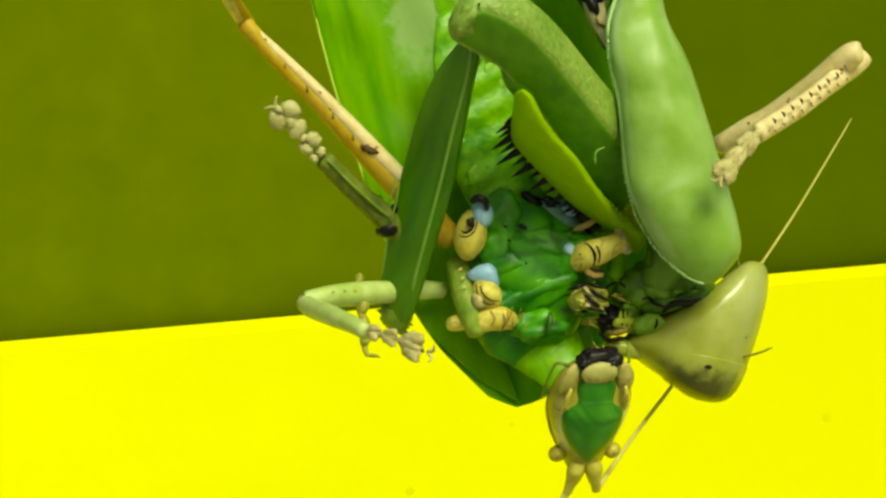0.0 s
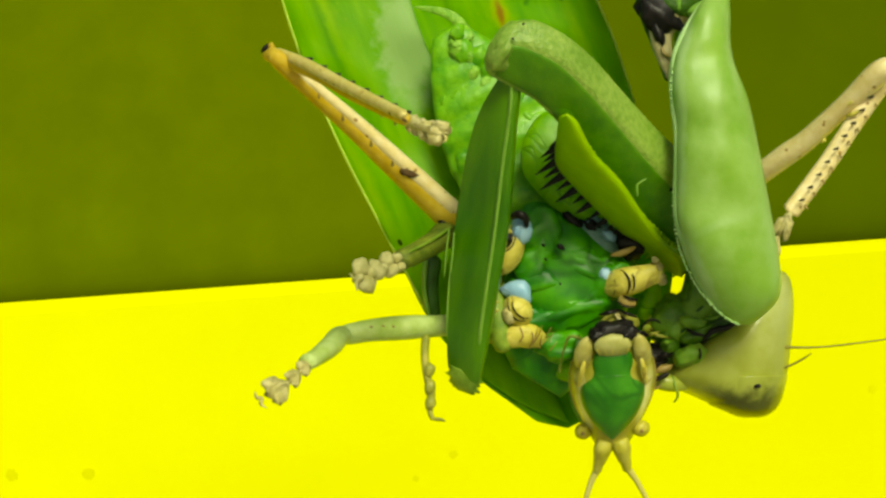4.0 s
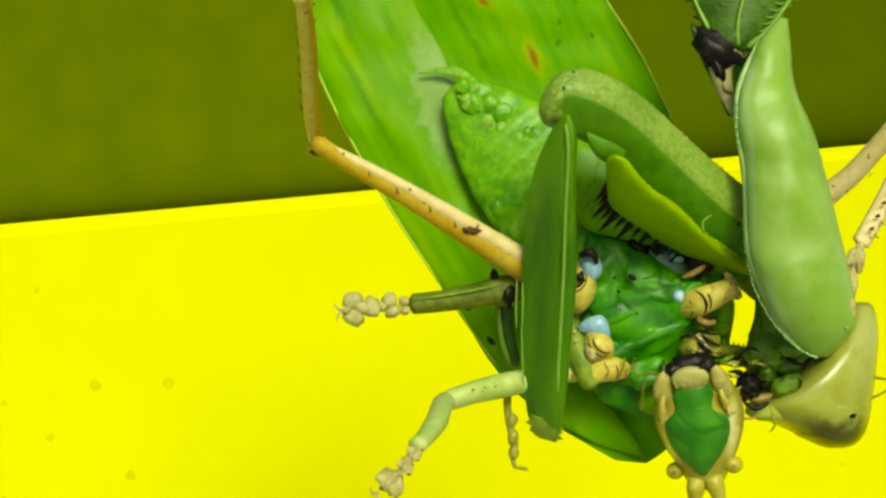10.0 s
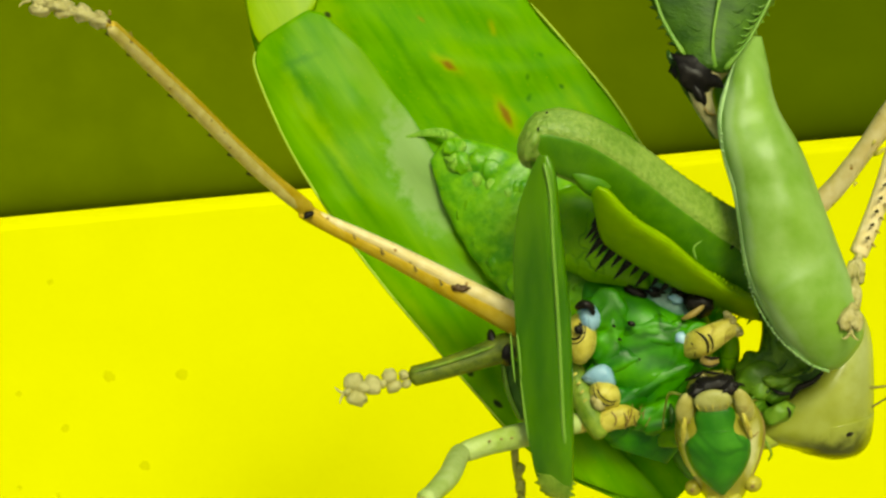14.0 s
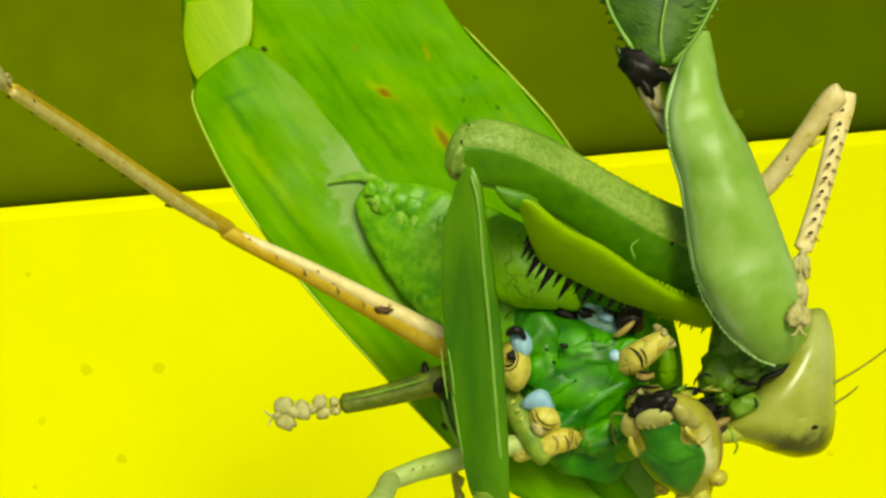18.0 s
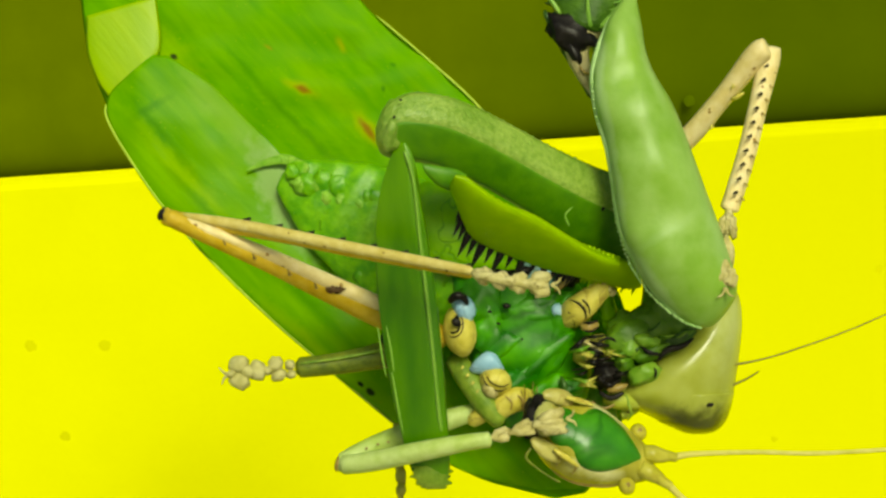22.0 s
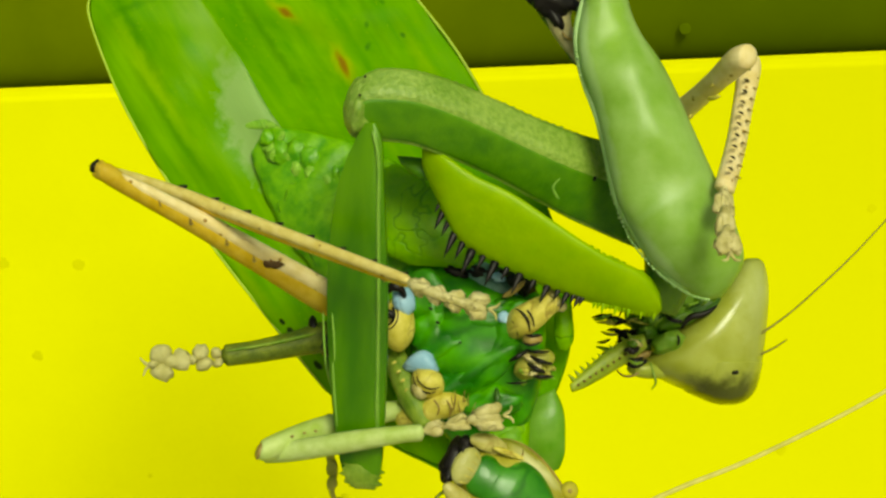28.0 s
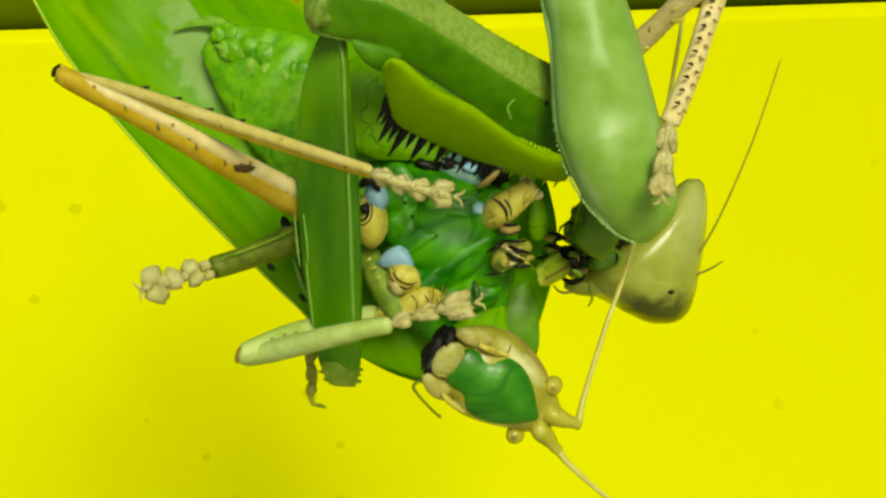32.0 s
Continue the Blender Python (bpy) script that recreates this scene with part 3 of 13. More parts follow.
def katydid_body():
    # wings
    hind = loft([(330, -420, 420, -440, 230, 3), (235, -300, 520, -300, 225, 7), (205, -150, 620, -130, 215, 9), (203, -20, 712, -10, 205, 10), (222, 85, 800, 70, 195, 10),
                 (265, 190, 880, 150, 185, 10), (330, 300, 965, 260, 175, 10), (430, 430, 1045, 355, 165, 10), (540, 545, 1105, 465, 150, 10), (640, 640, 1135, 570, 140, 10),
                 (745, 745, 1128, 660, 130, 10), (850, 810, 1100, 760, 120, 10), (930, 838, 1070, 815, 114, 8), (985, 855, 1040, 848, 110, 5)], 28, 8, 1.0, None, 0.0, 34, 3)
    wing = part("hind_wing", hind, WING, katydid, "bright green leaf-like wing with brown blemishes")
    fore = loft([(318, 42, 345, 45, 176, 3), (272, 78, 420, 100, 170, 6), (240, 110, 480, 165, 165, 9), (236, 150, 520, 210, 160, 10), (262, 208, 570, 275, 155, 10), (318, 300, 640, 350, 148, 10),
                 (395, 398, 700, 420, 140, 10), (500, 512, 780, 500, 128, 10), (600, 608, 850, 590, 118, 10), (690, 692, 900, 680, 108, 10), (745, 742, 930, 740, 104, 9),
                 (830, 800, 1000, 800, 100, 7), (960, 838, 1040, 840, 96, 4)], 26, 6, 1.0, None, 0.0, 16, 7)
    front = part("fore_wing", fore, FORE_WING, katydid, "glossy green folded fore wing with a pale edge")
    WINGS.extend((wing, front))
    part("tip", loft([(208, -30, 330, -60, 186, 4), (206, 30, 335, 0, 184, 7), (222, 85, 330, 40, 180, 7), (240, 112, 300, 75, 176, 5)], 16, 5), WING_PALE, wing, "yellow-green translucent wing tip")
    for rows in ([(234, 125, 160, 3), (234, 150, 156, 4), (262, 208, 150, 4), (318, 300, 144, 4), (395, 398, 136, 4), (500, 512, 124, 4), (600, 608, 114, 4), (690, 692, 104, 4), (745, 742, 100, 3)],):
        part("edge", limb([(x, y, d, w * 0.6) for x, y, d, w in rows], 8, 4), MARGIN, front, "pale wing margin")
    part("edge", limb([(712, -12, 204, 2), (800, 70, 194, 2.5), (880, 150, 184, 2.5), (965, 260, 174, 2.5)], 8, 4), MARGIN, wing, "pale wing margin")
    # abdomen
    rows = []
    for k in range(9):
        f = k / 8
        w = (26, 58, 82, 100, 112, 118, 120, 116, 104)[k]
        rows.append((548 + 332 * f, 300 + 195 * f, 122 - 56 * f, w))
    seg = []
    for a, e in zip(rows, rows[1:]):
        m = [(p + q) / 2 for p, q in zip(a, e)]
        seg += [(*a[:2], a[2] + 2.5, a[3] * 0.98), (*m[:2], m[2] - 1.5, m[3] * 1.01)]
    seg.append(rows[-1])
    abd = part("abdomen", limb(seg, 30, 5, 0.28), ABDOMEN, katydid, "bright green swollen segmented belly")
    BELLY.append(abd)
    rnd = random.Random(5)
    for k, (a, e) in enumerate(zip(rows[1:], rows[2:])):
        for s in (-0.75, -0.45, -0.15, 0.15, 0.45, 0.75):
            cx, cy = (a[0] + e[0]) / 2 - s * 0.51 * a[3], (a[1] + e[1]) / 2 + s * 0.86 * a[3]
            top = a[2] - a[3] * 0.28 * math.sqrt(1 - s * s)
            part("plate", blob(cx, cy, top + 4, rnd.uniform(16, 24), a[3] * rnd.uniform(0.16, 0.24), 6, 30 + rnd.uniform(-25, 25), 0.35, k + s, 18), ABDOMEN, abd)
    rnd = random.Random(41)
    for k in range(16):
        f = k / 15
        x, y = 566 + 190 * f + rnd.uniform(-6, 6), 290 + 62 * f + rnd.uniform(-2, 36 + 12 * f)
        s = rnd.uniform(12, 22)
        d = 102 - 32 * f
        part("plate", blob(x, y, d, s * 1.1, s * 0.85, 7, rnd.uniform(0, 90), 0.35, k, 20), FOLDGREEN if k % 2 else ABDOMEN, abd)
    part("cercus", limb([(592, 296, 104, 13), (560, 276, 130, 10), (534, 276, 136, 8), (508, 284, 140, 5), (486, 294, 142, 2)], 12, 4, 0.35), FOLDGREEN, abd, "small pointed tail flap")
    part("lobe", loft([(782, 322, 800, 312, 46, 8), (752, 345, 868, 342, 34, 20), (748, 400, 924, 398, 22, 24), (775, 452, 952, 452, 14, 22), (850, 478, 968, 470, 10, 8)], 22, 7, 1.0, None, 0, 9, 6), LOBE, abd, "bright green rounded belly lobe")
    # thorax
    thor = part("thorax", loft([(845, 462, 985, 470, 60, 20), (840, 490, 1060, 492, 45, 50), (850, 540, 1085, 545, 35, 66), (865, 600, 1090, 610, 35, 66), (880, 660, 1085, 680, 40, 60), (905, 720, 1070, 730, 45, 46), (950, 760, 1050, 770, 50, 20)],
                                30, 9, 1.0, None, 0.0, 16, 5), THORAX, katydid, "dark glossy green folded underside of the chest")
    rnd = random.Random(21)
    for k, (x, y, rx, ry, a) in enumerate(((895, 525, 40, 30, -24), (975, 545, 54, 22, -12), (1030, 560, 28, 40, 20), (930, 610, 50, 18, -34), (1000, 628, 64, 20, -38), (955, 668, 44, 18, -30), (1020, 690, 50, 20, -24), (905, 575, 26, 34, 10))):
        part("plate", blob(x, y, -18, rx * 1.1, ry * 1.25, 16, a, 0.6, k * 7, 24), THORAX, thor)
    # Black blobs added to stand in for the shaded hollow above the chest.
    for k, (x, y, rx, ry, a) in enumerate(((930, 478, 18, 7, 12), (965, 474, 18, 8, -8), (1015, 472, 20, 8, 20))):
        part("band", blob(x, y, 0, rx, ry, 8, a, 0.9, k + 3, 16), BLACK, thor, "black blob for the dark hollow")
    for x, y, s in ((935, 535, 8), (920, 566, 4), (962, 594, 3), (905, 545, 4)):
        part("spot", blob(x, y, -46, s, s * 0.6, 3, 10, 0.3, x, 8), BLACK, thor)
    part("pronotum", loft([(1050, 690, 1106, 650, 90, 8), (1044, 722, 1126, 684, 84, 16), (1058, 756, 1134, 724, 84, 18), (1080, 780, 1136, 756, 88, 12), (1104, 796, 1130, 780, 92, 4)], 18, 6), GLASSY, katydid, "pale green glassy neck shield")
    part("side", loft([(1098, 500, 1112, 498, 30, 6), (1100, 530, 1130, 530, 25, 12), (1104, 565, 1136, 565, 25, 12), (1112, 584, 1126, 584, 30, 5)], 12, 4), LOBE, katydid, "bright green side lobe")
    # leg bases on both sides of the chest
    at = (852, 578, -36, 29, 48, 36, -6)
    base = part("hind_coxa", blob(*at, 0.06, 2, 22), TAN, katydid, "tan leg base with black rings")
    part("membrane", blob(858, 538, -46, 20, 26, 28, -24, 0.2, 3), BLUE, base, "pale blue joint skin")
    part("cap", limb([(832, 528, -72, 5), (842, 517, -82, 8), (856, 518, -82, 7), (866, 532, -74, 3)], 8, 4), BLACK, base)
    part("spot", blob(844, 562, -80, 9, 7, 5, 25, 0.5, 3, 10), BLACK, base)
    for r, w in ((0.42, 2.2), (0.62, 1.4)):
        arc = [(-0.42 + r * math.cos(radians(a)), -0.3 + 0.8 * r * math.sin(radians(a))) for a in range(-60, 121, 20)]
        part("band", inked(*at, arc, w), BLACK, base)
    at = (914, 668, -34, 31, 25, 28, 30)
    mid = part("mid_coxa", blob(*at, 0.1, 4, 20), TAN, katydid, "tan leg base with black rings")
    part("membrane", loft([(868, 646, 874, 653, -30, 4), (880, 628, 900, 656, -36, 12), (900, 615, 926, 650, -36, 14), (916, 620, 930, 644, -32, 6)], 14, 4), BLUE, mid, "pale blue joint skin")
    part("trochanter", blob(904, 684, -46, 17, 12, 14, 40, 0.2, 5), CREAM, mid)
    for q in (0.25, 0.6):
        part("band", inked(*at, [(-0.85, q - 0.5), (-0.4, q - 0.1), (0.1, q), (0.55, q - 0.2), (0.75, q - 0.6)], 1.3), BLACK, mid)
    fr = part("front_coxa", limb([(900, 738, -24, 14), (914, 724, -32, 19), (932, 710, -36, 20), (952, 700, -34, 22), (972, 698, -26, 16), (986, 700, -16, 8)], 18, 4, 0.8), TAN, katydid, "tan crumpled leg base")
    part("fold", limb([(930, 694, -50, 1.4), (942, 706, -54, 1.8), (940, 720, -50, 1.4)], 7, 4), BROWN, fr)
    part("fold", limb([(952, 692, -50, 1.4), (962, 704, -55, 1.8), (960, 722, -48, 1.4)], 7, 4), BROWN, fr)
    part("palp", limb([(866, 742, -6, 10), (884, 730, -16, 15), (915, 712, -20, 13)], 10, 3), TAN, fr)
    rnd = random.Random(77)
    for k in range(12):
        x, y = 960 + rnd.uniform(0, 36), 694 + rnd.uniform(-6, 24)
        part("hair", cone(x, y, -44, x + rnd.uniform(-6, 10), y - rnd.uniform(8, 24), -50, 1.3), BROWN, fr)
    rc = part("hind_coxa", limb([(1028, 562, -14, 14), (1042, 556, -28, 22), (1058, 546, -40, 26), (1078, 530, -48, 24), (1096, 514, -52, 20), (1108, 503, -52, 18), (1116, 496, -50, 10)], 24, 5, 0.9), TAN, katydid, "pale torn tan leg stump with dark rings")
    rnd = random.Random(3)
    for k in range(12):
        f = k / 11
        part("shred", blob(1096 + 28 * f + rnd.uniform(-3, 3), 484 + 30 * f, -58 + rnd.uniform(-8, 8), rnd.uniform(4, 9), rnd.uniform(3, 6), 5, rnd.uniform(-60, 20), 0.6, k, 10), CREAM, rc)
    for cx, cy, cd, r, w, a, e in ((1046, 553, -32, 24, 1.4, -0.3, 0.9), (1066, 540, -44, 25.5, 2.3, -0.95, 0.9), (1073, 534, -46, 25, 1.7, -0.4, 0.8)):
        arc = [a + (e - a) * k / 6 for k in range(7)]
        part("band", limb([(cx + 0.62 * r * u + 9 * (1 - u * u) - 6, cy + 0.78 * r * u - 7 * (1 - u * u) + 5, cd - 0.9 * r * math.sqrt(1 - u * u) - 0.5, w * (1.15 - u * u)) for u in arc], 8, 4), BLACK, rc)
    fold = part("fold", limb([(1066, 570, -52, 7), (1080, 574, -60, 10), (1098, 568, -56, 7)], 12, 4), BROWN, rc, "dark fold under the stub")
    part("band", limb([(1070, 566, -66, 1.4), (1084, 566, -72, 2.6), (1098, 562, -64, 1.4)], 8, 4), BLACK, fold)
    part("band", limb([(1068, 580, -62, 1.2), (1084, 582, -68, 2.0), (1098, 574, -62, 1.2)], 8, 4), BLACK, fold)
    part("membrane", blob(990, 488, 6, 42, 26, 14, 12, 0.5, 11, 22), MEMBRANE, thor, "grey-green joint skin")
    part("membrane", blob(1004, 478, -6, 14, 8, 8, 20, 0.6, 13, 12), BLUE, thor)
    part("membrane", blob(1028, 544, -28, 14, 12, 10, 20, 0.2, 11), BLUE, rc)
    part("trochanter", blob(1046, 478, -16, 24, 20, 18, 10, 0.7, 12), BLACK, thor)
    part("claw", limb([(1020, 510, -36, 3), (1036, 498, -40, 6), (1054, 478, -38, 4)], 10, 3), BROWN, thor)
    # torn right front leg base
    fc = part("front_coxa", limb([(1062, 640, -22, 10), (1070, 626, -32, 18), (1086, 612, -36, 22), (1104, 600, -34, 16), (1114, 590, -30, 8)], 16, 4, 0.8), MOUTHTAN, katydid, "torn yellow leg base with black seams")
    for k, (x, y, a, w) in enumerate(((1062, 602, -38, 4.2), (1092, 590, -4, 3.2), (1100, 604, 12, 4.0), (1096, 618, 18, 4.4), (1104, 630, -6, 3.4), (1066, 646, -12, 2.0))):
        c, n = math.cos(radians(a)) * 20, math.sin(radians(a)) * 20
        part("band", limb([(x - c, y - n, -50, w * 0.4), (x, y + 2, -62, w), (x + c, y + n, -52, w * 0.4)], 8, 5), BLACK, fc)
    rnd = random.Random(18)
    for k in range(16):
        x, y = rnd.uniform(1068, 1124), rnd.uniform(588, 646)
        part("shred", blob(x, y, -50 + rnd.uniform(-6, 6), rnd.uniform(6, 13), rnd.uniform(3, 5), 5, rnd.uniform(-30, 40), 0.6, k, 10), (MOUTHTAN, CREAM, MOUTHGREEN)[k % 3], fc)
    part("spur", limb([(1030, 660, -40, 3), (1036, 676, -48, 5), (1038, 694, -48, 3)], 9, 4), DARKGREEN, thor)


def tarsus(parent, rows, mat, claw=True):
    """A foot of paired pads along rows (x, y, d, size), with two claws."""
    for (x, y, d, s), (x2, y2, d2, s2) in zip(rows, rows[1:]):
        tx, ty = x2 - x, y2 - y
        a = math.degrees(math.atan2(ty, tx))
        r = math.hypot(tx, ty)
        nx, ny = -ty / r, tx / r
        part("joint", blob(x + tx * 0.45, y + ty * 0.45, d, r * 0.56, s * 0.62, s * 0.62, a, 0.3, x, 14), mat, parent)
        for k in (-1, 1):
            part("pad", blob(x + tx * 0.6 + nx * k * s * 0.5, y + ty * 0.6 + ny * k * s * 0.5, d - 3, r * 0.46, s * 0.6, s * 0.42, a + k * 14, 0.5, x + 2 * k, 14), mat, parent)
    if claw:
        (x, y, d, s), (x2, y2, d2, s2) = rows[-2], rows[-1]
        tx, ty = (x2 - x), (y2 - y)
        r = math.hypot(tx, ty)
        tx, ty = tx / r, ty / r
        for k in (-1, 1):
            part("claw", limb([(x2, y2, d2, 3), (x2 + tx * 14 - ty * k * 6, y2 + ty * 14 + tx * k * 6, d2, 2.6), (x2 + tx * 18 - ty * k * 16, y2 + ty * 18 + tx * k * 16, d2 - 6, 1)], 7, 3), mat, parent)


def katydid_legs():
    made = {}
    # hind leg that kicks
    f = part("hind_femur", limb([(832, 586, -12, 20), (790, 568, -18, 26), (735, 545, -40, 27), (620, 492, -60, 22), (500, 436, -80, 17), (400, 392, -95, 14), (348, 366, -105, 15), (332, 358, -108, 12)], 16, 5), ORANGE, katydid,
             "orange hind leg with a pale pink ridge", (850, 555, -40))
    part("ridge", limb([(738, 534, -54, 17), (620, 479, -72, 15), (500, 424, -88, 12), (400, 382, -101, 9), (360, 365, -108, 6)], 12, 5), PINK, f, "pale pink ridge")
    for x, y, s in ((620, 488, 13), (632, 486, 8), (717, 521, 6)):
        part("spot", blob(x, y, -85 if x < 700 else -69, s, s * 0.55, 2, 15, 0.9, x, 16), SPOTBROWN, f)
    for x, y in ((480, 429), (540, 457), (586, 480), (430, 406), (405, 394)):
        part("spine", cone(x + 3, y + 5, -100, x - 3, y - 8, -108, 3.5), BROWN, f)
    part("knee", blob(341, 361, -106, 15, 14, 13, 20, 0.2, 5), ORANGE, f)
    made["hind_femur"] = f
    t = part("hind_tibia", limb([(330, 360, -122, 11), (342, 362, -130, 15), (420, 364, -180, 13), (520, 371, -248, 12), (640, 383, -325, 12), (760, 393, -402, 11), (835, 398, -450, 11)], 14, 5), ORANGE, katydid,
             "thin spotted orange lower hind leg", (338, 357, -112))
    part("ridge", limb([(350, 355, -144, 8), (460, 360, -216, 11), (600, 374, -308, 11), (760, 388, -411, 10), (830, 394, -456, 9)], 10, 5), STRAW, t, "pale straw-coloured ridge")
    part("knee", blob(325, 354, -124, 7, 12, 9, 25, 0.4, 3, 10), BLACK, t, "black knee tip")
    part("knee", blob(333, 347, -130, 6, 5, 6, 25, 0.4, 3, 8), ORANGE, t)
    for k in range(8):
        fr = k / 7
        x, y, d = 455 + 360 * fr, 346 + 37 * fr, -206 - 232 * fr
        part("spine", cone(x, y + 8, d, x + 11, y - 3, d - 4, 8), BLACK, t)
        part("spot", blob(x + 22, y + 19, d - 26, 5, 3, 3, 10, 0.4, k, 8), SPOTBROWN, t)
        part("spine", cone(x + 25, y + 26, d - 8, x + 32, y + 33, d - 11, 3.5), BROWN, t)
    made["hind_tibia"] = t
    t = part("hind_foot", limb([(828, 396, -450, 11), (870, 401, -464, 10), (920, 402, -476, 9), (962, 400, -484, 7)], 10, 4), CREAM, katydid, "pale padded hind foot", (832, 397, -450))
    tarsus(t, [(830, 396, -450, 14), (860, 401, -460, 15), (888, 403, -468, 17), (922, 402, -478, 22), (964, 398, -486, 16)], CREAM)
    made["hind_foot"] = t
    # far hind leg, clinging to the mantis
    f = part("hind_femur", limb([(1190, 322, 88, 19), (1240, 270, 70, 20), (1275, 235, 60, 19), (1330, 165, 40, 18), (1380, 100, 25, 22), (1400, 85, 20, 18)], 14, 5), PINK, katydid, "pale pink hind leg", (1270, 245, 60))
    part("spur", limb([(1340, 176, 14, 3), (1352, 170, 10, 4), (1364, 162, 10, 2)], 8, 3), TAN, f)
    for x, y in ((1345, 150), (1310, 222), (1366, 96)):
        part("spine", cone(x, y, 20, x - 6, y + 8, 16, 4), TAN, f)
    made["far_femur"] = f
    t = part("hind_tibia", limb([(1405, 82, 15, 18), (1402, 110, 8, 20), (1384, 190, -20, 17), (1366, 270, -55, 17), (1346, 340, -90, 17), (1335, 375, -105, 17)], 14, 5), PINK, katydid, "pale pink lower hind leg with dark specks", (1400, 92, 15))
    for k in range(10):
        fr = k / 9
        x, y = 1398 - 52 * fr, 115 + 225 * fr
        part("spine", cone(x + 6, y, 8 - 108 * fr - 16, x - 4, y + 4, -8 - 108 * fr - 16, 4), SPECK, t)
        part("spine", cone(x + 10, y + 10, -4 - 108 * fr, x + 19, y + 16, -10 - 108 * fr, 3), BROWN, t)
    tarsus(t, [(1336, 372, -116, 15), (1332, 420, -146, 16), (1330, 465, -172, 20), (1332, 508, -186, 14)], CREAM)
    made["far_tibia"] = t
    # middle leg
    m = part("mid_tibia", limb([(816, 618, -22, 18), (780, 616, -28, 22), (735, 614, -34, 26), (690, 616, -40, 22), (620, 616, -48, 19), (560, 612, -54, 18)], 14, 5), MIDLEG, katydid, "dark olive middle leg with a pale beaded foot", (737, 615, -34))
    part("ridge", limb([(720, 606, -62, 3), (640, 608, -68, 3), (566, 606, -72, 2)], 8, 4), THIGH, m)
    part("joint", blob(740, 622, -44, 16, 24, 20, 20, 0.4, 5, 12), BLACK, m)
    part("spur", limb([(724, 575, -40, 6), (722, 600, -44, 9), (735, 612, -44, 5)], 8, 3), BLACK, m)
    for x, y, rx, ry, a in ((463, 590, 19, 15, -24), (461, 620, 19, 14, 24), (478, 605, 14, 12, 0), (494, 606, 16, 19, 0), (512, 609, 8, 8, 0), (527, 600, 14, 13, 10), (529, 620, 15, 11, -10), (551, 606, 9, 10, 0), (551, 622, 9, 8, 0), (447, 604, 9, 7, 0)):
        part("pad", blob(x, y, -58, rx, ry, 11, a, 0.3, x + y, 14), BEAD, m)
    for s in (-1, 1):
        part("claw", limb([(446, 604, -58, 3), (436, 604 + 4 * s, -60, 2.6), (428, 604 + 16 * s, -62, 1.2)], 7, 3), BEAD, m)
    made["mid_tibia"] = m
    f = part("mid_femur", limb([(840, 620, 10, 18), (868, 665, -14, 22), (900, 712, -30, 21), (925, 745, -34, 14)], 14, 5), THIGH, katydid, "olive dotted middle thigh")
    for k in range(7):
        part("spine", cone(858 + 9 * k, 640 + 14 * k, -40, 852 + 9 * k, 646 + 14 * k, -46, 3), TAN, f)
    s = part("mid_femur", limb([(738, 640, 20, 16), (755, 690, 30, 15), (790, 745, 40, 12)], 12, 4), DARKGREEN, katydid, "dark striped thigh")
    part("ridge", limb([(728, 650, 4, 3), (748, 700, 14, 4), (778, 742, 24, 3)], 7, 4), KEEL, s)
    # front leg
    f = part("front_femur", limb([(900, 708, 0, 14), (850, 720, -8, 18), (800, 738, -30, 20), (740, 760, -60, 22), (690, 780, -85, 20), (650, 800, -100, 18), (640, 802, -104, 12)], 14, 5), PALELEG, katydid, "pale green front leg", (835, 725, -10))
    for x, y in ((690, 775), (710, 768), (728, 764)):
        part("spot", blob(x, y, -110, 3, 2, 2, 0, 0, 1, 8), BROWN, f)
    part("knee", blob(640, 802, -104, 7, 14, 12, 15, 0.2, 4, 10), BROWN, f)
    made["front_femur"] = f
    t = part("front_tibia", limb([(645, 808, -112, 17), (700, 800, -130, 18), (800, 776, -160, 18), (880, 758, -170, 15), (920, 752, -172, 14)], 14, 5), PALELEG, katydid, "pale green lower front leg", (648, 806, -112))
    tarsus(t, [(915, 750, -170, 12), (950, 740, -168, 12), (990, 726, -160, 20), (1045, 714, -150, 14)], CREAM)
    made["front_tibia"] = t
    h = part("hanging_foot", limb([(760, 730, 20, 8), (757, 760, 20, 7), (760, 796, 20, 7), (767, 826, 20, 8), (765, 861, 20, 5), (771, 876, 20, 4)], 10, 4), MOUTHTAN, katydid, "thin brown dangling foot", (760, 766, 20))
    for y in (791, 821, 848):
        part("pad", blob(765, y, 14, 10, 13, 8, 10, 0.3, y, 10), MOUTHTAN, h)
    part("claw", limb([(769, 874, 20, 4), (785, 876, 18, 3), (791, 880, 16, 1)], 7, 2), MOUTHTAN, h)
    made["hanging_foot"] = h
    made["neck"] = part("neck", limb([(950, 625, 96, 84), (985, 670, 96, 80), (1020, 715, 98, 66), (1045, 746, 102, 52), (1062, 768, 106, 40), (1074, 782, 108, 18)], 24, 6, 0.5), LOBE, katydid, "pale green wrinkled neck", (985, 670, 96))
    return made


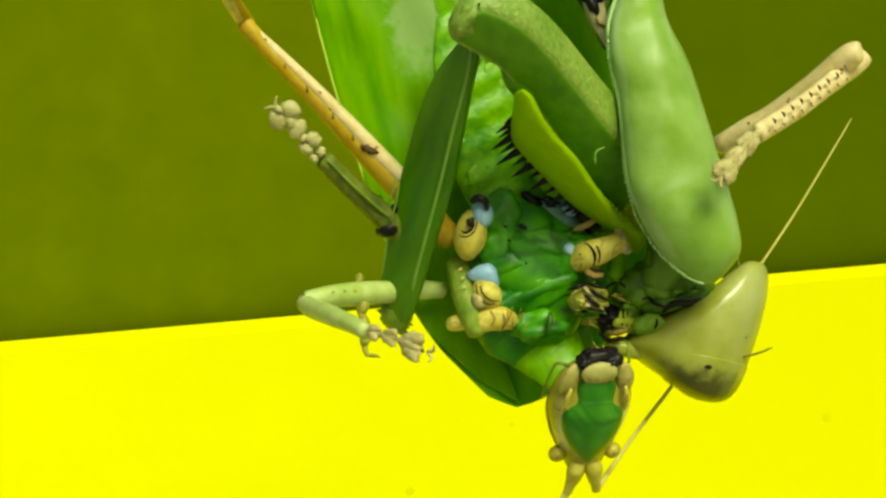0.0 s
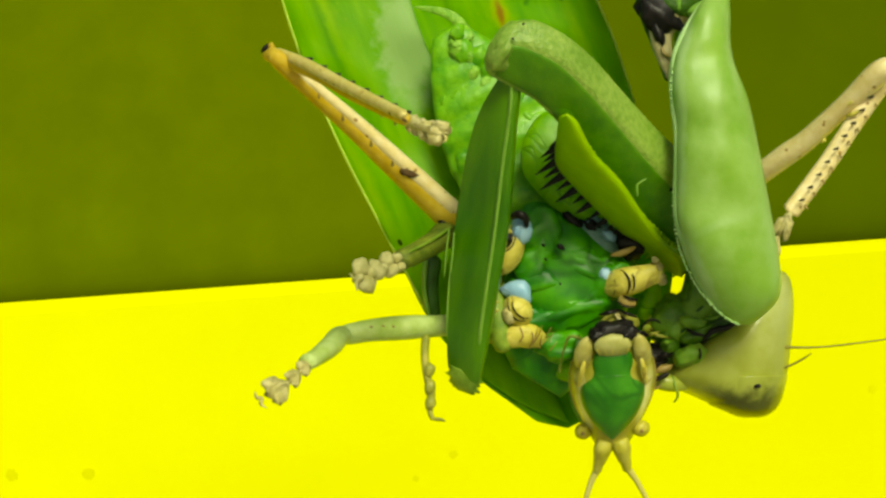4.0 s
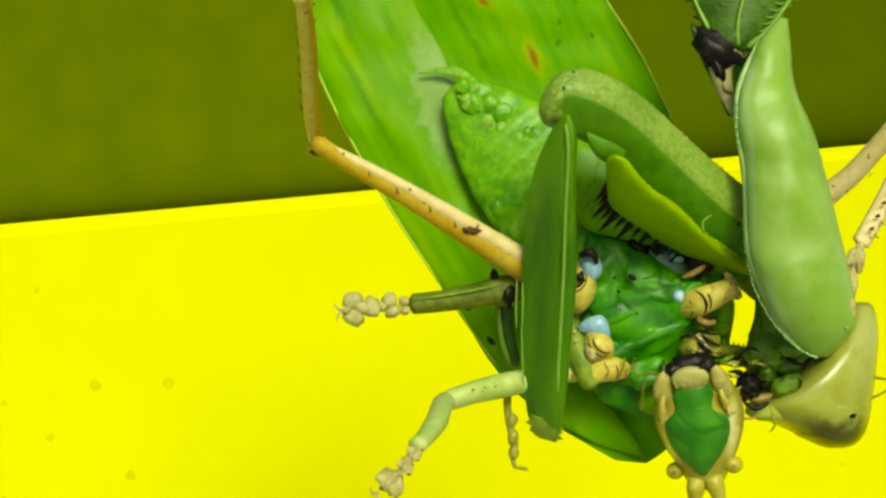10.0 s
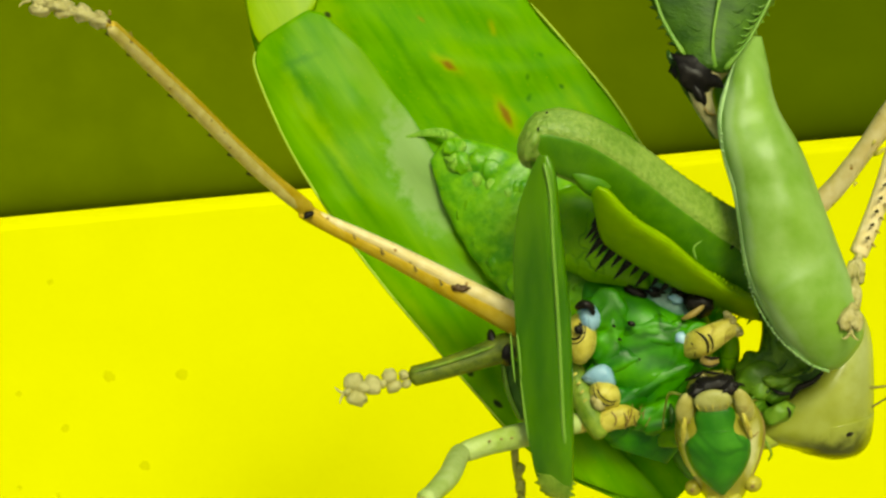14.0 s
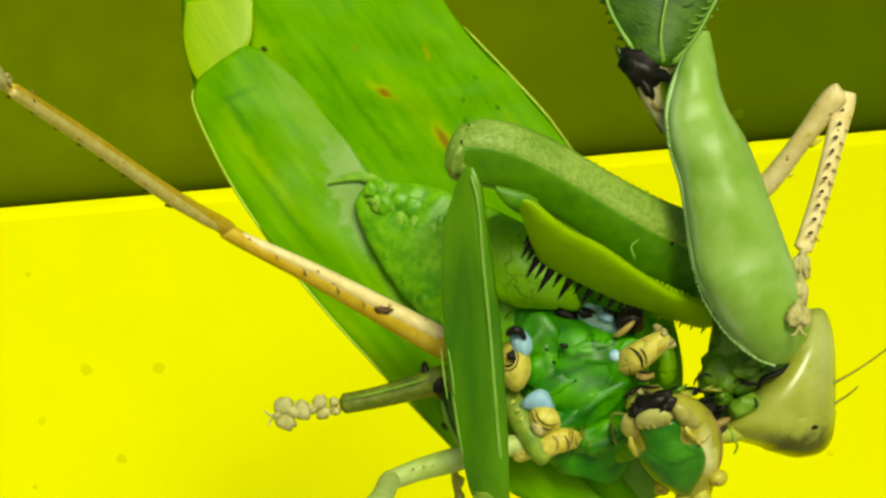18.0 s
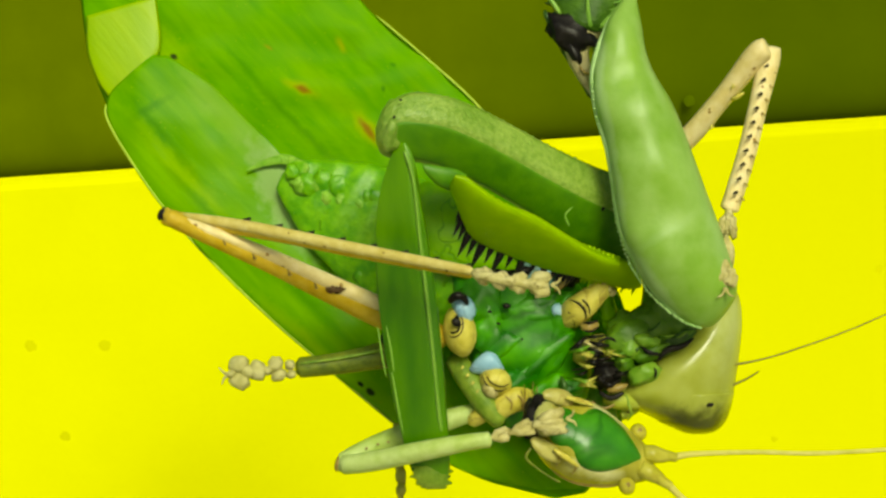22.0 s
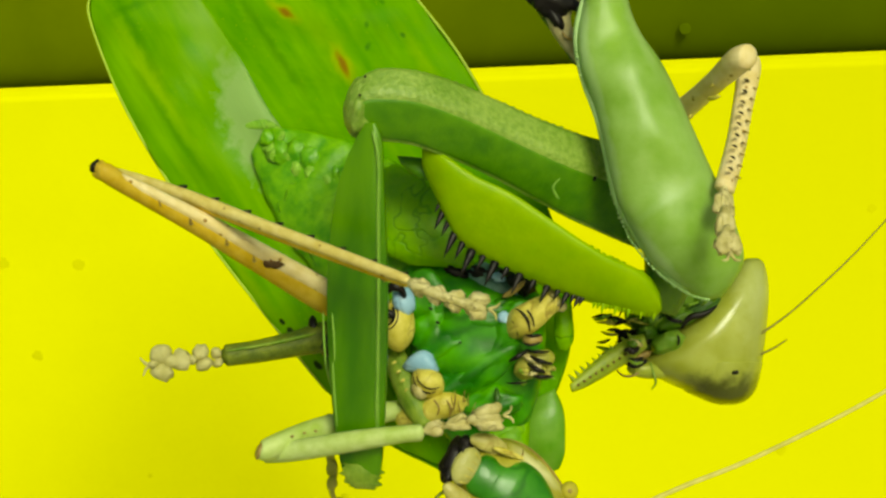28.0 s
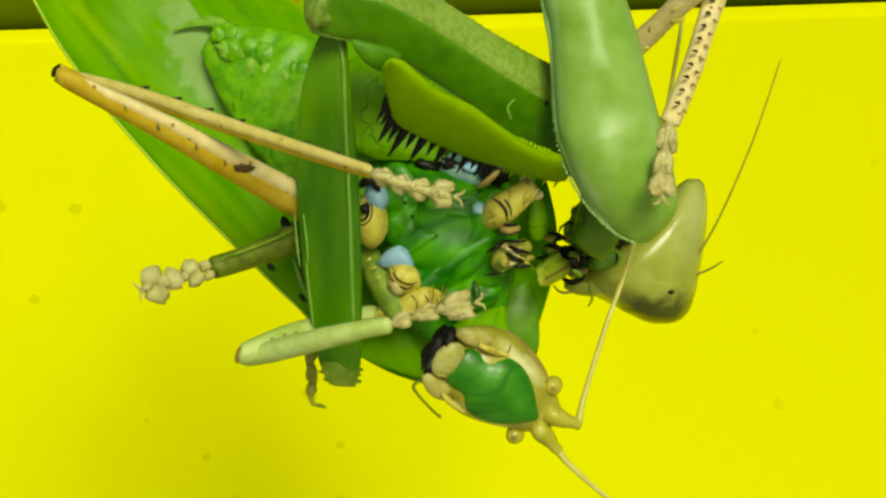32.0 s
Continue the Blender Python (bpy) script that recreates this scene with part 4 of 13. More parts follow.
def katydid_head():
    """Built with the face to the viewer, mouth up, at (1110, 800)."""
    X, Y, Z = 1110, 800, -90
    SKULL_ROWS = [(-100, 30, 4, 18), (-86, 52, 4, 36), (-55, 70, 4, 50), (-14, 76, 6, 60), (30, 67, 8, 60), (66, 53, 8, 52), (98, 40, 6, 38), (124, 24, 2, 20)]

    def q(x, y, d):
        return X + x, Y + y, Z + d

    def sheet(rows, n=20, steps=5, wave=0):
        return loft([(X - u, Y + v, X + u, Y + v, Z + d, m) for v, u, d, m in rows], n, steps, 1.0, None, 0, wave, 4)

    def on_skull(v, f, lift=0.0):
        """A point of the skull's front at the height v, the share f of its half width to the right."""
        u, d, m = (float(np.interp(v, [r[0] for r in SKULL_ROWS], [r[k] for r in SKULL_ROWS])) for k in (1, 2, 3))
        return q(u * f, v, d - m * math.sqrt(max(0.0, 1 - f * f)) - lift)

    h = part("head", sheet(SKULL_ROWS, 36, 8), CHEEK, katydid, "yellow and green katydid head with a dark mouth", (X, Y, Z))
    part("face", sheet([(-84, 20, -34, 8), (-77, 32, -34, 13), (-62, 37, -33, 18), (-46, 39, -31, 22), (-34, 45, -30, 24), (-22, 53, -30, 26), (-6, 58, -30, 28), (22, 54, -29, 28), (50, 40, -32, 22), (76, 20, -33, 12), (92, 6, -30, 7)], 28, 6, 3), FACE, h, "dark glossy green face plate")
    part("seam", limb([(*q(-37, -36, -40), 0.8), (*q(-18, -41, -51), 1.2), (*q(18, -41, -51), 1.2), (*q(37, -36, -40), 0.8)], 7, 4), FACE, h)
    comb = part("labrum", sheet([(-120, 4, -44, 1.5), (-116, 19, -45, 6), (-107, 30, -45, 10), (-95, 33, -44, 12), (-84, 27, -42, 10), (-74, 16, -40, 5)], 24, 5, 8), LIP, h, "cream toothed upper lip")
    for k in range(5):
        u = -28 + 14 * k
        part("groove", limb([(*q(u * 0.8, -80, -50 + abs(u) * 0.1), 0.6), (*q(u * 0.9, -88, -54 + abs(u) * 0.16), 1.2), (*q(u, -97, -55 + abs(u) * 0.16), 0.5)], 7, 3), TAN, comb)
    part("palate", blob(*q(0, -120, -22), 38, 16, 18, 0, 0.5, 3, 22), BLACK, h, "black mouth")
    for s in (-1, 1):
        part("mandible", blob(*q(24 * s, -114, -32), 18, 12, 14, -16 * s, 0.6, 4 + s, 22), BLACK, h, "black jaw")
        part("jaw", limb([(*q(40 * s, -112, -36), 6), (*q(46 * s, -102, -36), 12), (*q(51 * s, -84, -34), 16), (*q(54 * s, -64, -30), 14), (*q(58 * s, -48, -24), 6)], 18, 5, 0.6), JAW, h, "pale jaw edge")
        part("cheek", limb([(*q(50 * s, -72, -48), 3), (*q(54 * s, -54, -48), 5.5), (*q(57 * s, -34, -42), 5), (*q(60 * s, -16, -36), 2)], 12, 5), TAN, h, "tan jaw hinge")
        part("brow", limb([(*on_skull(-74, 0.97 * s), 1.5), (*on_skull(-48, 0.97 * s, -16), 4.5), (*on_skull(-8, 0.97 * s, -20), 6), (*on_skull(36, 0.97 * s, -20), 6), (*on_skull(66, 0.98 * s, -16), 4), (*on_skull(84, 0.97 * s), 1.5)], 9, 5), BROWN, h, "brown cheek line")
        part("fold", limb([(*on_skull(-58, 0.62 * s, 4), 1.2), (*on_skull(-56, 0.78 * s, 9), 2.2), (*on_skull(-52, 0.95 * s, 3), 1.2)], 7, 4), BROWN, h)
        part("fold", limb([(*on_skull(-24, 0.78 * s, 2), 1), (*on_skull(-20, 0.86 * s, 7), 1.6), (*on_skull(-22, 0.95 * s, 3), 1)], 7, 4), BROWN, h)
        e = part("eye", blob(*q(52 * s, 84, -8), 16, 16, 16, 0, 0, 1, 24), AMBER, h, "round amber eye")
        part("pupil", blob(*q(53 * s, 83, -23), 4.5, 4.5, 3, 0, 0.2, 1, 10), BROWN, e)
        part("antenna_base", limb([(*q(12 * s, 96, -20), 14), (*q(17 * s, 114, -25), 17), (*q(21 * s, 134, -26), 13), (*q(25 * s, 146, -26), 10), (*q(28 * s, 164, -26), 8)], 16, 5), SKULL, h)
    part("palp", limb([(*q(-50, -104, -26), 3), (*q(-74, -112, -24), 2.8), (*q(-84, -92, -22), 2.2), (*q(-92, -58, -20), 2), (*q(-94, -40, -20), 2.6)], 9, 5), MIDLEG, h, "thin jointed mouth feeler")
    a = part("antenna", limb([(*q(28, 158, -26), 7), (*q(38, 196, -12), 5), (*q(52, 300, 30), 4.2), (*q(66, 430, 80), 4), (*q(110, 640, 160), 3.6), (*q(190, 880, 260), 3), (*q(300, 1090, 360), 2.4)], 10, 6), ANTENNA, katydid,
             "long pale thread-like antenna", q(28, 158, -26))
    e = part("antenna", limb([(*q(-28, 158, -26), 7), (*q(-33, 200, -16), 5), (*q(-30, 290, 4), 4.2), (*q(-10, 460, 40), 3.6), (*q(30, 620, 80), 2.6)], 10, 6), ANTENNA, katydid,
             "long pale thread-like antenna", q(-28, 158, -26))
    return h, a, e


# ==== mantis ====
mantis = thing("mantis", (1235, 330, -120), "green praying mantis feeding head down on a katydid", "insect")


def mantis_body():
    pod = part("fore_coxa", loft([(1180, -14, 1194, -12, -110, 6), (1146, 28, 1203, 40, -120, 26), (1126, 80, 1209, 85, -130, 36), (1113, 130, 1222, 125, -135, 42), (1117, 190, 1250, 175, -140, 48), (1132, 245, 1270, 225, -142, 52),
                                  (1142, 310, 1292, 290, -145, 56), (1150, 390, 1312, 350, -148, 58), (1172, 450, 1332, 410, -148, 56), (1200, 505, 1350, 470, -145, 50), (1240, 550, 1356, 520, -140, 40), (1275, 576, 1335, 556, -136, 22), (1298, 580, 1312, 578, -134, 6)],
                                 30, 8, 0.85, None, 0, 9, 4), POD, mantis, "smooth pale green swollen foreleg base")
    part("rim", limb([(1146, 30, -124, 3.1), (1122, 90, -136, 5.6), (1114, 140, -142, 6.2), (1122, 200, -146, 6.8), (1138, 260, -148, 7.4), (1148, 330, -150, 8.1), (1158, 400, -152, 8.7), (1180, 455, -152, 8.7), (1208, 505, -148, 8.1), (1248, 552, -142, 6.8), (1290, 577, -134, 3.1)], 12, 5, 1.4), POD_RIM, pod, "pale raised rim")
    edge = [(1114, 140), (1120, 200), (1136, 260), (1143, 310), (1148, 380), (1166, 450), (1190, 496), (1222, 536), (1262, 568), (1292, 580)]
    k = 0
    for x, y in spline(edge, 9):
        part("bead", blob(x - 1 - (k * 7 % 5) * 0.4, y + 1, -150 - 3 * (k % 2), 2.4 + (k * 5 % 4) * 0.3, 2.5, 3.0, 0, 0.3, k, 6), POD_RIM, pod)
        k += 1
    # joint above it
    j = part("shoulder", limb([(1124, 24, -40, 30), (1090, 62, -50, 28), (1086, 92, -55, 21), (1099, 130, -62, 14), (1113, 168, -68, 6)], 14, 4), JOINT, mantis, "pale shoulder joint")
    part("membrane", blob(1076, 50, -66, 48, 30, 20, 30, 0.5, 4, 20), BLACK, j, "black joint membrane")
    part("membrane", blob(1080, 84, -74, 10, 22, 8, -30, 0.6, 6, 12), BLACK, j)
    part("fold", limb([(1090, 110, -78, 2), (1098, 122, -80, 3), (1112, 126, -76, 2)], 7, 3), BROWN, j)
    part("edge", limb([(1030, 10, -44, 6), (1056, 70, -54, 6), (1085, 120, -62, 6), (1108, 168, -70, 4)], 8, 5), DARKGREEN, j)
    # leafy shield and body above
    s = part("shield", loft([(1105, 50, 1135, 52, -60, 8), (1058, 26, 1152, 30, -50, 26), (1022, -40, 1196, -30, -35, 34), (985, -130, 1250, -110, -20, 40), (955, -240, 1320, -220, 0, 44), (940, -400, 1390, -380, 30, 46), (980, -620, 1400, -600, 60, 40), (1060, -800, 1330, -790, 90, 20)], 28, 6, 0.9, None, 0, 14, 8), SHIELD, mantis, "dark green leathery shield with pale veins")
    part("vein", limb([(1112, 44, -76, 7), (1108, 0, -84, 3.2), (1118, -60, -80, 3.2), (1148, -180, -66, 3.6), (1190, -400, -40, 3.6)], 8, 5), KEEL, s)
    part("vein", limb([(1128, 46, -74, 7), (1165, 5, -78, 3.2), (1205, -60, -66, 3.2), (1250, -150, -50, 3.2), (1330, -330, -20, 3.2)], 8, 5), KEEL, s)
    part("vein", limb([(1060, 20, -64, 5), (1018, -60, -52, 3.2), (996, -180, -36, 3.2), (985, -300, -16, 3.2)], 8, 5), KEEL, s)
    for k in range(12):
        f = k / 11
        y = 5 - 330 * f
        xl, xm, xr = 1060 - 78 * f, 1108 + 70 * f, 1160 + 160 * f
        for xa, xb in ((xl + 8, xm - 6), (xm + 8, xr - 8)):
            part("ridge", limb([(xa, y - 14, -62 + 50 * f, 1.2), ((xa + xb) / 2, y, -74 + 50 * f, 1.4), (xb, y - 18, -68 + 50 * f, 1.2)], 6, 3), SHIELD, s)
    for k in range(16):
        f = k / 15
        x, y = 1140 + 120 * f, 34 - 190 * f
        part("fold", limb([(x - 12, y - 12, -70 + 34 * f, 0.8), (x + 4, y - 8, -72 + 36 * f, 1.9), (x + 20, y - 22, -62 + 38 * f, 0.8)], 6, 3), KEEL, s)
    rnd = random.Random(4)
    for k in range(16):
        f = k / 15
        x, y = 1056 - 110 * f, 30 - 240 * f
        part("tooth", cone(x + 4, y, -46 + 40 * f, x - rnd.uniform(6, 13), y + rnd.uniform(-2, 8), -46 + 40 * f, 6), DARKGREEN, s)
        x, y = 1156 + 150 * f, 26 - 240 * f
        part("tooth", cone(x - 4, y, -46 + 40 * f, x + rnd.uniform(4, 9), y + rnd.uniform(2, 10), -46 + 40 * f, 6), KEEL, s)
    part("prothorax", limb([(1140, 20, 20, 40), (1180, 200, 30, 50), (1220, 400, 30, 48), (1230, 500, 10, 44), (1215, 560, 0, 38), (1200, 590, 0, 30)], 16, 5), MOUTHOLIVE, mantis, "dark green neck plate")


def mantis_legs():
    made = {}
    arm = part("fore_femur", loft([(724, 236, 730, 205, -215, 16), (736, 258, 742, 172, -215, 34), (775, 268, 785, 149, -211, 44), (830, 280, 850, 157, -195, 50), (890, 308, 912, 182, -165, 54), (950, 342, 975, 217, -130, 56),
                                   (1010, 382, 1040, 254, -95, 58), (1065, 420, 1100, 284, -60, 60), (1120, 452, 1150, 305, -20, 60), (1180, 485, 1210, 340, 30, 56), (1215, 495, 1240, 380, 50, 30)],
                                  28, 6, 1.0, 0.3), ARM, mantis, "thick green foreleg with a grainy pale upper side", (1165, 400, 0))
    facet = []
    for lx, ly, rx, ry, d, m in ((748, 262, 760, 160, -214, 42), (775, 268, 785, 149, -211, 44), (830, 280, 850, 157, -195, 50), (890, 308, 912, 182, -165, 54), (950, 342, 975, 217, -130, 56), (1010, 382, 1040, 254, -95, 58), (1065, 420, 1100, 284, -60, 60), (1120, 452, 1150, 305, -20, 60), (1160, 474, 1190, 326, 12, 58)):
        facet.append((lx + (rx - lx) * 0.03, ly + (ry - ly) * 0.03, lx + (rx - lx) * 0.58, ly + (ry - ly) * 0.58, d - 0.06 * m, 5, d - 0.9 * m))
    part("flank", loft(facet, 20, 5), FLANK, arm, "dark smooth green flank")
    part("knee", blob(752, 206, -220, 25, 44, 34, 14, 0.3, 6, 24), ARM, arm, "wrinkled green knee")
    for x, y, d, s in ((1122, 362, -84, 5), (1115, 340, -84, 3), (1132, 345, -74, 3), (768, 160, -252, 2.5), (756, 190, -256, 2.5), (845, 165, -222, 2.5), (910, 200, -192, 2.5)):
        part("speck", blob(x, y, d, s, s, 3, 0, 0.3, x, 8), BLACK, arm)
    rnd = random.Random(9)
    top = [(790, 149), (850, 157), (912, 182), (975, 217), (1040, 254), (1100, 284)]
    dep = (-211, -195, -165, -130, -95, -60)
    for k in range(26):
        f = k / 25 * 4.99
        i = int(f)
        g = f - i
        x, y = top[i][0] + (top[i + 1][0] - top[i][0]) * g, top[i][1] + (top[i + 1][1] - top[i][1]) * g
        d = dep[i] + (dep[i + 1] - dep[i]) * g
        part("granule", blob(x, y + 1, d, rnd.uniform(2.5, 4.5), rnd.uniform(2, 3.5), 4, 25, 0.2, k, 6), ARM, arm)
    part("hair", limb([(1062, 392, -130, 2.5), (1055, 372, -136, 2), (1068, 358, -138, 1)], 6, 4), KEEL, arm)
    made["arm"] = arm
    bl = part("fore_tibia", loft([(760, 238, 776, 236, -245, 6), (744, 275, 792, 268, -237, 15), (727, 340, 803, 335, -225, 20), (722, 420, 816, 415, -205, 23), (727, 520, 830, 515, -177, 23), (741, 620, 841, 615, -162, 22), (758, 710, 848, 705, -142, 20), (772, 765, 852, 762, -132, 18), (781, 800, 853, 798, -122, 16), (790, 820, 851, 818, -116, 12), (800, 830, 842, 830, -112, 5)],
                                 26, 6, 0.9, 0.55), BLADE, mantis, "smooth glossy dark green foreleg blade", (768, 240, -240))
    part("keel", limb([(774, 250, -254, 3), (790, 300, -251, 3.4), (801, 400, -230, 3.4), (814, 510, -204, 3.4), (826, 620, -181, 3.4), (836, 720, -158, 3.6), (842, 760, -141, 3)], 8, 5), KEEL, bl, "pale ridge along the blade")
    for rows in (((726, 560, -182), (734, 610, -176), (742, 650, -170)), ((752, 640, -176), (762, 700, -160), (772, 750, -148)), ((742, 560, -196), (750, 600, -190), (756, 640, -184))):
        part("streak", limb([(*r, w) for r, w in zip(rows, (1.2, 2.2, 1.0))], 7, 5), KEEL, bl, "pale streak")
    part("hook", loft([(788, 806, 852, 804, -120, 10), (787, 824, 857, 818, -116, 13), (796, 838, 852, 836, -112, 10), (812, 846, 846, 844, -110, 4)], 16, 4, 1.0, None, 0.1), THIGH, bl, "ragged green tip")
    made["blade"] = bl
    fe = part("far_fore_femur", loft([(1194, 505, 1192, 478, 24, 10, 16), (1170, 512, 1178, 455, 36, 20, -8), (1110, 500, 1126, 438, 22, 24, -50), (1040, 484, 1064, 400, -10, 24, -94), (965, 456, 998, 357, -46, 24, -134), (900, 424, 938, 331, -84, 22, -164), (878, 388, 903, 307, -116, 20, -180), (862, 350, 876, 290, -136, 16, -184), (848, 316, 856, 287, -156, 9, -188)],
                                     24, 6, 0.85), FEMUR, mantis, "broad yellow-green spiny foreleg", (1190, 494, 20))
    rnd = random.Random(12)
    for k in range(30):
        f = k / 29
        x, y = 1172 - 250 * f, 454 - 132 * f + 10 * math.sin(3.1 * f)
        d = -12 - 158 * f
        part("tooth", blob(x, y + 2, d, rnd.uniform(4, 8), rnd.uniform(3, 6), 6, 28, 0.5, k, 8), FEMUR, fe)
    for k in range(15):
        f = k / 14
        x, y = 1184 - 90 * f, 506 - 10 * f
        part("tooth", cone(x, y - 6, 30 - 20 * f, x - 5, y + (16 if k % 3 == 0 else 9), 30 - 20 * f, 5), FEMUR, fe)
    low = spline([(1075, 492, 6), (1040, 484, -10), (965, 456, -46), (900, 424, -84), (870, 368, -124)], 4)
    for k, (x, y, d) in enumerate(low):
        s = (14, 20, 15, 26, 17, 30, 20, 36, 22, 44, 26, 48, 30, 44, 26, 34, 16)[k]
        part("spine", cone(x + 3, y - 8, d - 4, x - s * 0.34, y + s * 0.95, d - 10, 4 + s * 0.1), BLACK, fe, "black grasping spine")
    part("flap", loft([(806, 300, 798, 284, -150, 5), (826, 318, 826, 286, -146, 9), (850, 328, 856, 290, -140, 9), (870, 326, 876, 300, -132, 5)], 12, 4), FLANK, fe)
    made["far_femur"] = fe
    # second lower foreleg, with its comb
    ti = part("far_fore_tibia", loft([(1190, 664, 1184, 642, 66, 8), (1169, 682, 1160, 648, 64, 12), (1129, 708, 1118, 674, 56, 12), (1089, 732, 1082, 706, 48, 9), (1062, 743, 1058, 730, 44, 5)], 16, 5), COMB, mantis, "toothed yellow-green lower foreleg", (1180, 655, 64))
    for k in range(11):
        x, y = 1168 - 10 * k, 650 + 7.2 * k
        part("tooth", cone(x, y + 3, 62 - 1.6 * k, x - 14, y - 9, 58 - 1.6 * k, 4.5), COMB, ti)
        part("speck", blob(x + 4, y + 15 - k * 0.6, 50 - 1.3 * k, 3, 2.4, 3, 0, 0, 1, 6), SPOTBROWN, ti)
    rnd = random.Random(8)
    for k in range(6):
        x, y = 1174 - rnd.uniform(0, 26), 662 + rnd.uniform(-4, 30)
        part("shred", limb([(x - 12, y + rnd.uniform(-8, 8), 36, 2), (x, y, 30, rnd.uniform(3, 7)), (x + 13, y + rnd.uniform(-9, 9), 36, 2)], 7, 3), (BLACK, MOUTHGREEN, BLACK, CREAM, MOUTHOLIVE)[k % 5], ti)
    made["comb"] = ti
    return made


def mantis_head():
    at = (1265, 665, 10)
    rows = ((760, 1262, 1288, 8), (756, 1246, 1303, 30), (747, 1226, 1316, 50), (733, 1198, 1326, 66), (716, 1162, 1332, 78), (700, 1128, 1336, 84), (686, 1112, 1339, 87), (668, 1128, 1342, 88), (642, 1162, 1346, 88), (610, 1204, 1350, 82), (575, 1246, 1353, 70), (548, 1272, 1353, 56), (526, 1290, 1350, 42), (511, 1304, 1345, 28), (503, 1316, 1336, 8))
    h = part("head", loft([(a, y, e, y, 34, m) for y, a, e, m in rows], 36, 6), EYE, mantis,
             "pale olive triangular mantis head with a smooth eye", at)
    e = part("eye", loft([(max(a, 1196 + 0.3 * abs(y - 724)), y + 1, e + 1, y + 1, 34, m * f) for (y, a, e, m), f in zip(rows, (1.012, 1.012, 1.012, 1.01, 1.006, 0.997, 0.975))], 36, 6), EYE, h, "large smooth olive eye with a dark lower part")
    part("speck", blob(1291, 705, -45, 7, 4, 7, -8, 0.2, 2, 12), BLACK, e)
    part("seam", limb([(1170, 672, -18, 0.8), (1210, 650, -42, 1.6), (1258, 622, -48, 1.6), (1300, 590, -34, 0.8)], 8, 5), EYE, h)
    part("snout", limb([(1100, 690, -22, 8), (1122, 696, -24, 14), (1150, 698, -18, 15), (1176, 700, -8, 9)], 14, 5), HEAD, h, "olive snout")
    part("throat", limb([(1262, 560, 30, 30), (1225, 566, 28, 46), (1180, 590, 24, 48), (1146, 630, 20, 40), (1124, 664, 12, 24)], 20, 5, 0.7), MOUTHOLIVE, h, "dark green folded throat")
    # leafy folds between the head and the neck
    for k, (x, y, rx, ry, a, m, d) in enumerate(((1190, 570, 84, 44, -28, MOUTHOLIVE, -12), (1150, 586, 48, 34, -20, MOUTHOLIVE, -20), (1232, 590, 40, 20, -30, DARKGREEN, -16), (1186, 612, 40, 16, -18, MOUTHOLIVE, -28), (1150, 604, 24, 22, 20, MOUTHGREEN, -26),
                                                (1172, 648, 30, 19, -22, MOUTHGREEN, -38), (1138, 630, 18, 20, 10, MOUTHOLIVE, -26), (1212, 536, 34, 28, 30, MOUTHOLIVE, -14), (1240, 560, 34, 28, -30, MOUTHOLIVE, -20), (1140, 566, 30, 26, -40, MOUTHOLIVE, 0), (1120, 600, 22, 26, 10, MOUTHOLIVE, -10), (1178, 590, 26, 12, 12, MOUTHGREEN, -34))):
        part("mouthpart", blob(x, y, d, rx, ry, 20, a, 0.28, x, 24), m, h)
    rnd = random.Random(14)
    for k in range(12):
        f = k / 11
        x, y = 1140 + 118 * f + rnd.uniform(-10, 10), 600 - 26 * f + rnd.uniform(-28, 24)
        a = rnd.uniform(-0.8, 0.3)
        dx, dy = math.cos(a) * 16, math.sin(a) * 16
        part("fold", limb([(x - dx, y - dy, -30, 1.2), (x, y + rnd.uniform(-4, 4), -44, rnd.uniform(2, 3.5)), (x + dx, y + dy, -34, 1.0)], 7, 4), (MOUTHGREEN, MOUTHOLIVE, DARKGREEN)[k % 3], h)
    part("seam", limb([(1168, 600, -48, 2), (1182, 610, -54, 4), (1202, 614, -52, 2)], 8, 4), BLACK, h)
    part("seam", limb([(1196, 626, -46, 2), (1214, 606, -50, 6), (1240, 600, -48, 5), (1262, 586, -42, 2)], 8, 4), BLACK, h)
    part("seam", limb([(1190, 636, -56, 1.5), (1193, 646, -58, 2.4), (1190, 656, -56, 1.5)], 7, 3), BLACK, h)
    part("mandible", blob(1106, 652, -26, 28, 24, 20, -28, 0.5, 4, 22), BLACK, h, "black jaw")
    part("mandible", blob(1124, 672, -52, 20, 7, 8, -16, 0.3, 4, 14), BROWN, h, "brown jaw edge")
    part("mandible", limb([(1092, 678, -44, 3), (1112, 690, -50, 5), (1136, 680, -52, 4)], 9, 4), BLACK, h)
    rnd = random.Random(31)
    for k in range(26):
        x, y = rnd.uniform(1056, 1138), rnd.uniform(592, 676)
        a = rnd.uniform(-0.4, 0.4)
        q = rnd.uniform(10, 22)
        dx, dy = math.cos(a) * q, math.sin(a) * q
        part("bristle", limb([(x - dx, y - dy, -36, 1.4), (x, y + rnd.uniform(-4, 4), -56, rnd.uniform(2.4, 5)), (x + dx, y + dy, -42, 1.4)], 7, 4), (BLACK, MOUTHTAN, BLACK, MOUTHGREEN, MOUTHTAN, BLACK)[k % 6], h)
    part("palp", limb([(1140, 684, -30, 3), (1146, 704, -34, 2.8), (1150, 720, -34, 2.2), (1142, 732, -30, 1.4)], 8, 4), THIGH, h, "thin mouth feeler")
    part("palp", limb([(1134, 690, -30, 2.4), (1112, 706, -36, 2.4), (1092, 706, -36, 2), (1080, 694, -34, 1.2)], 8, 4), BROWN, h)
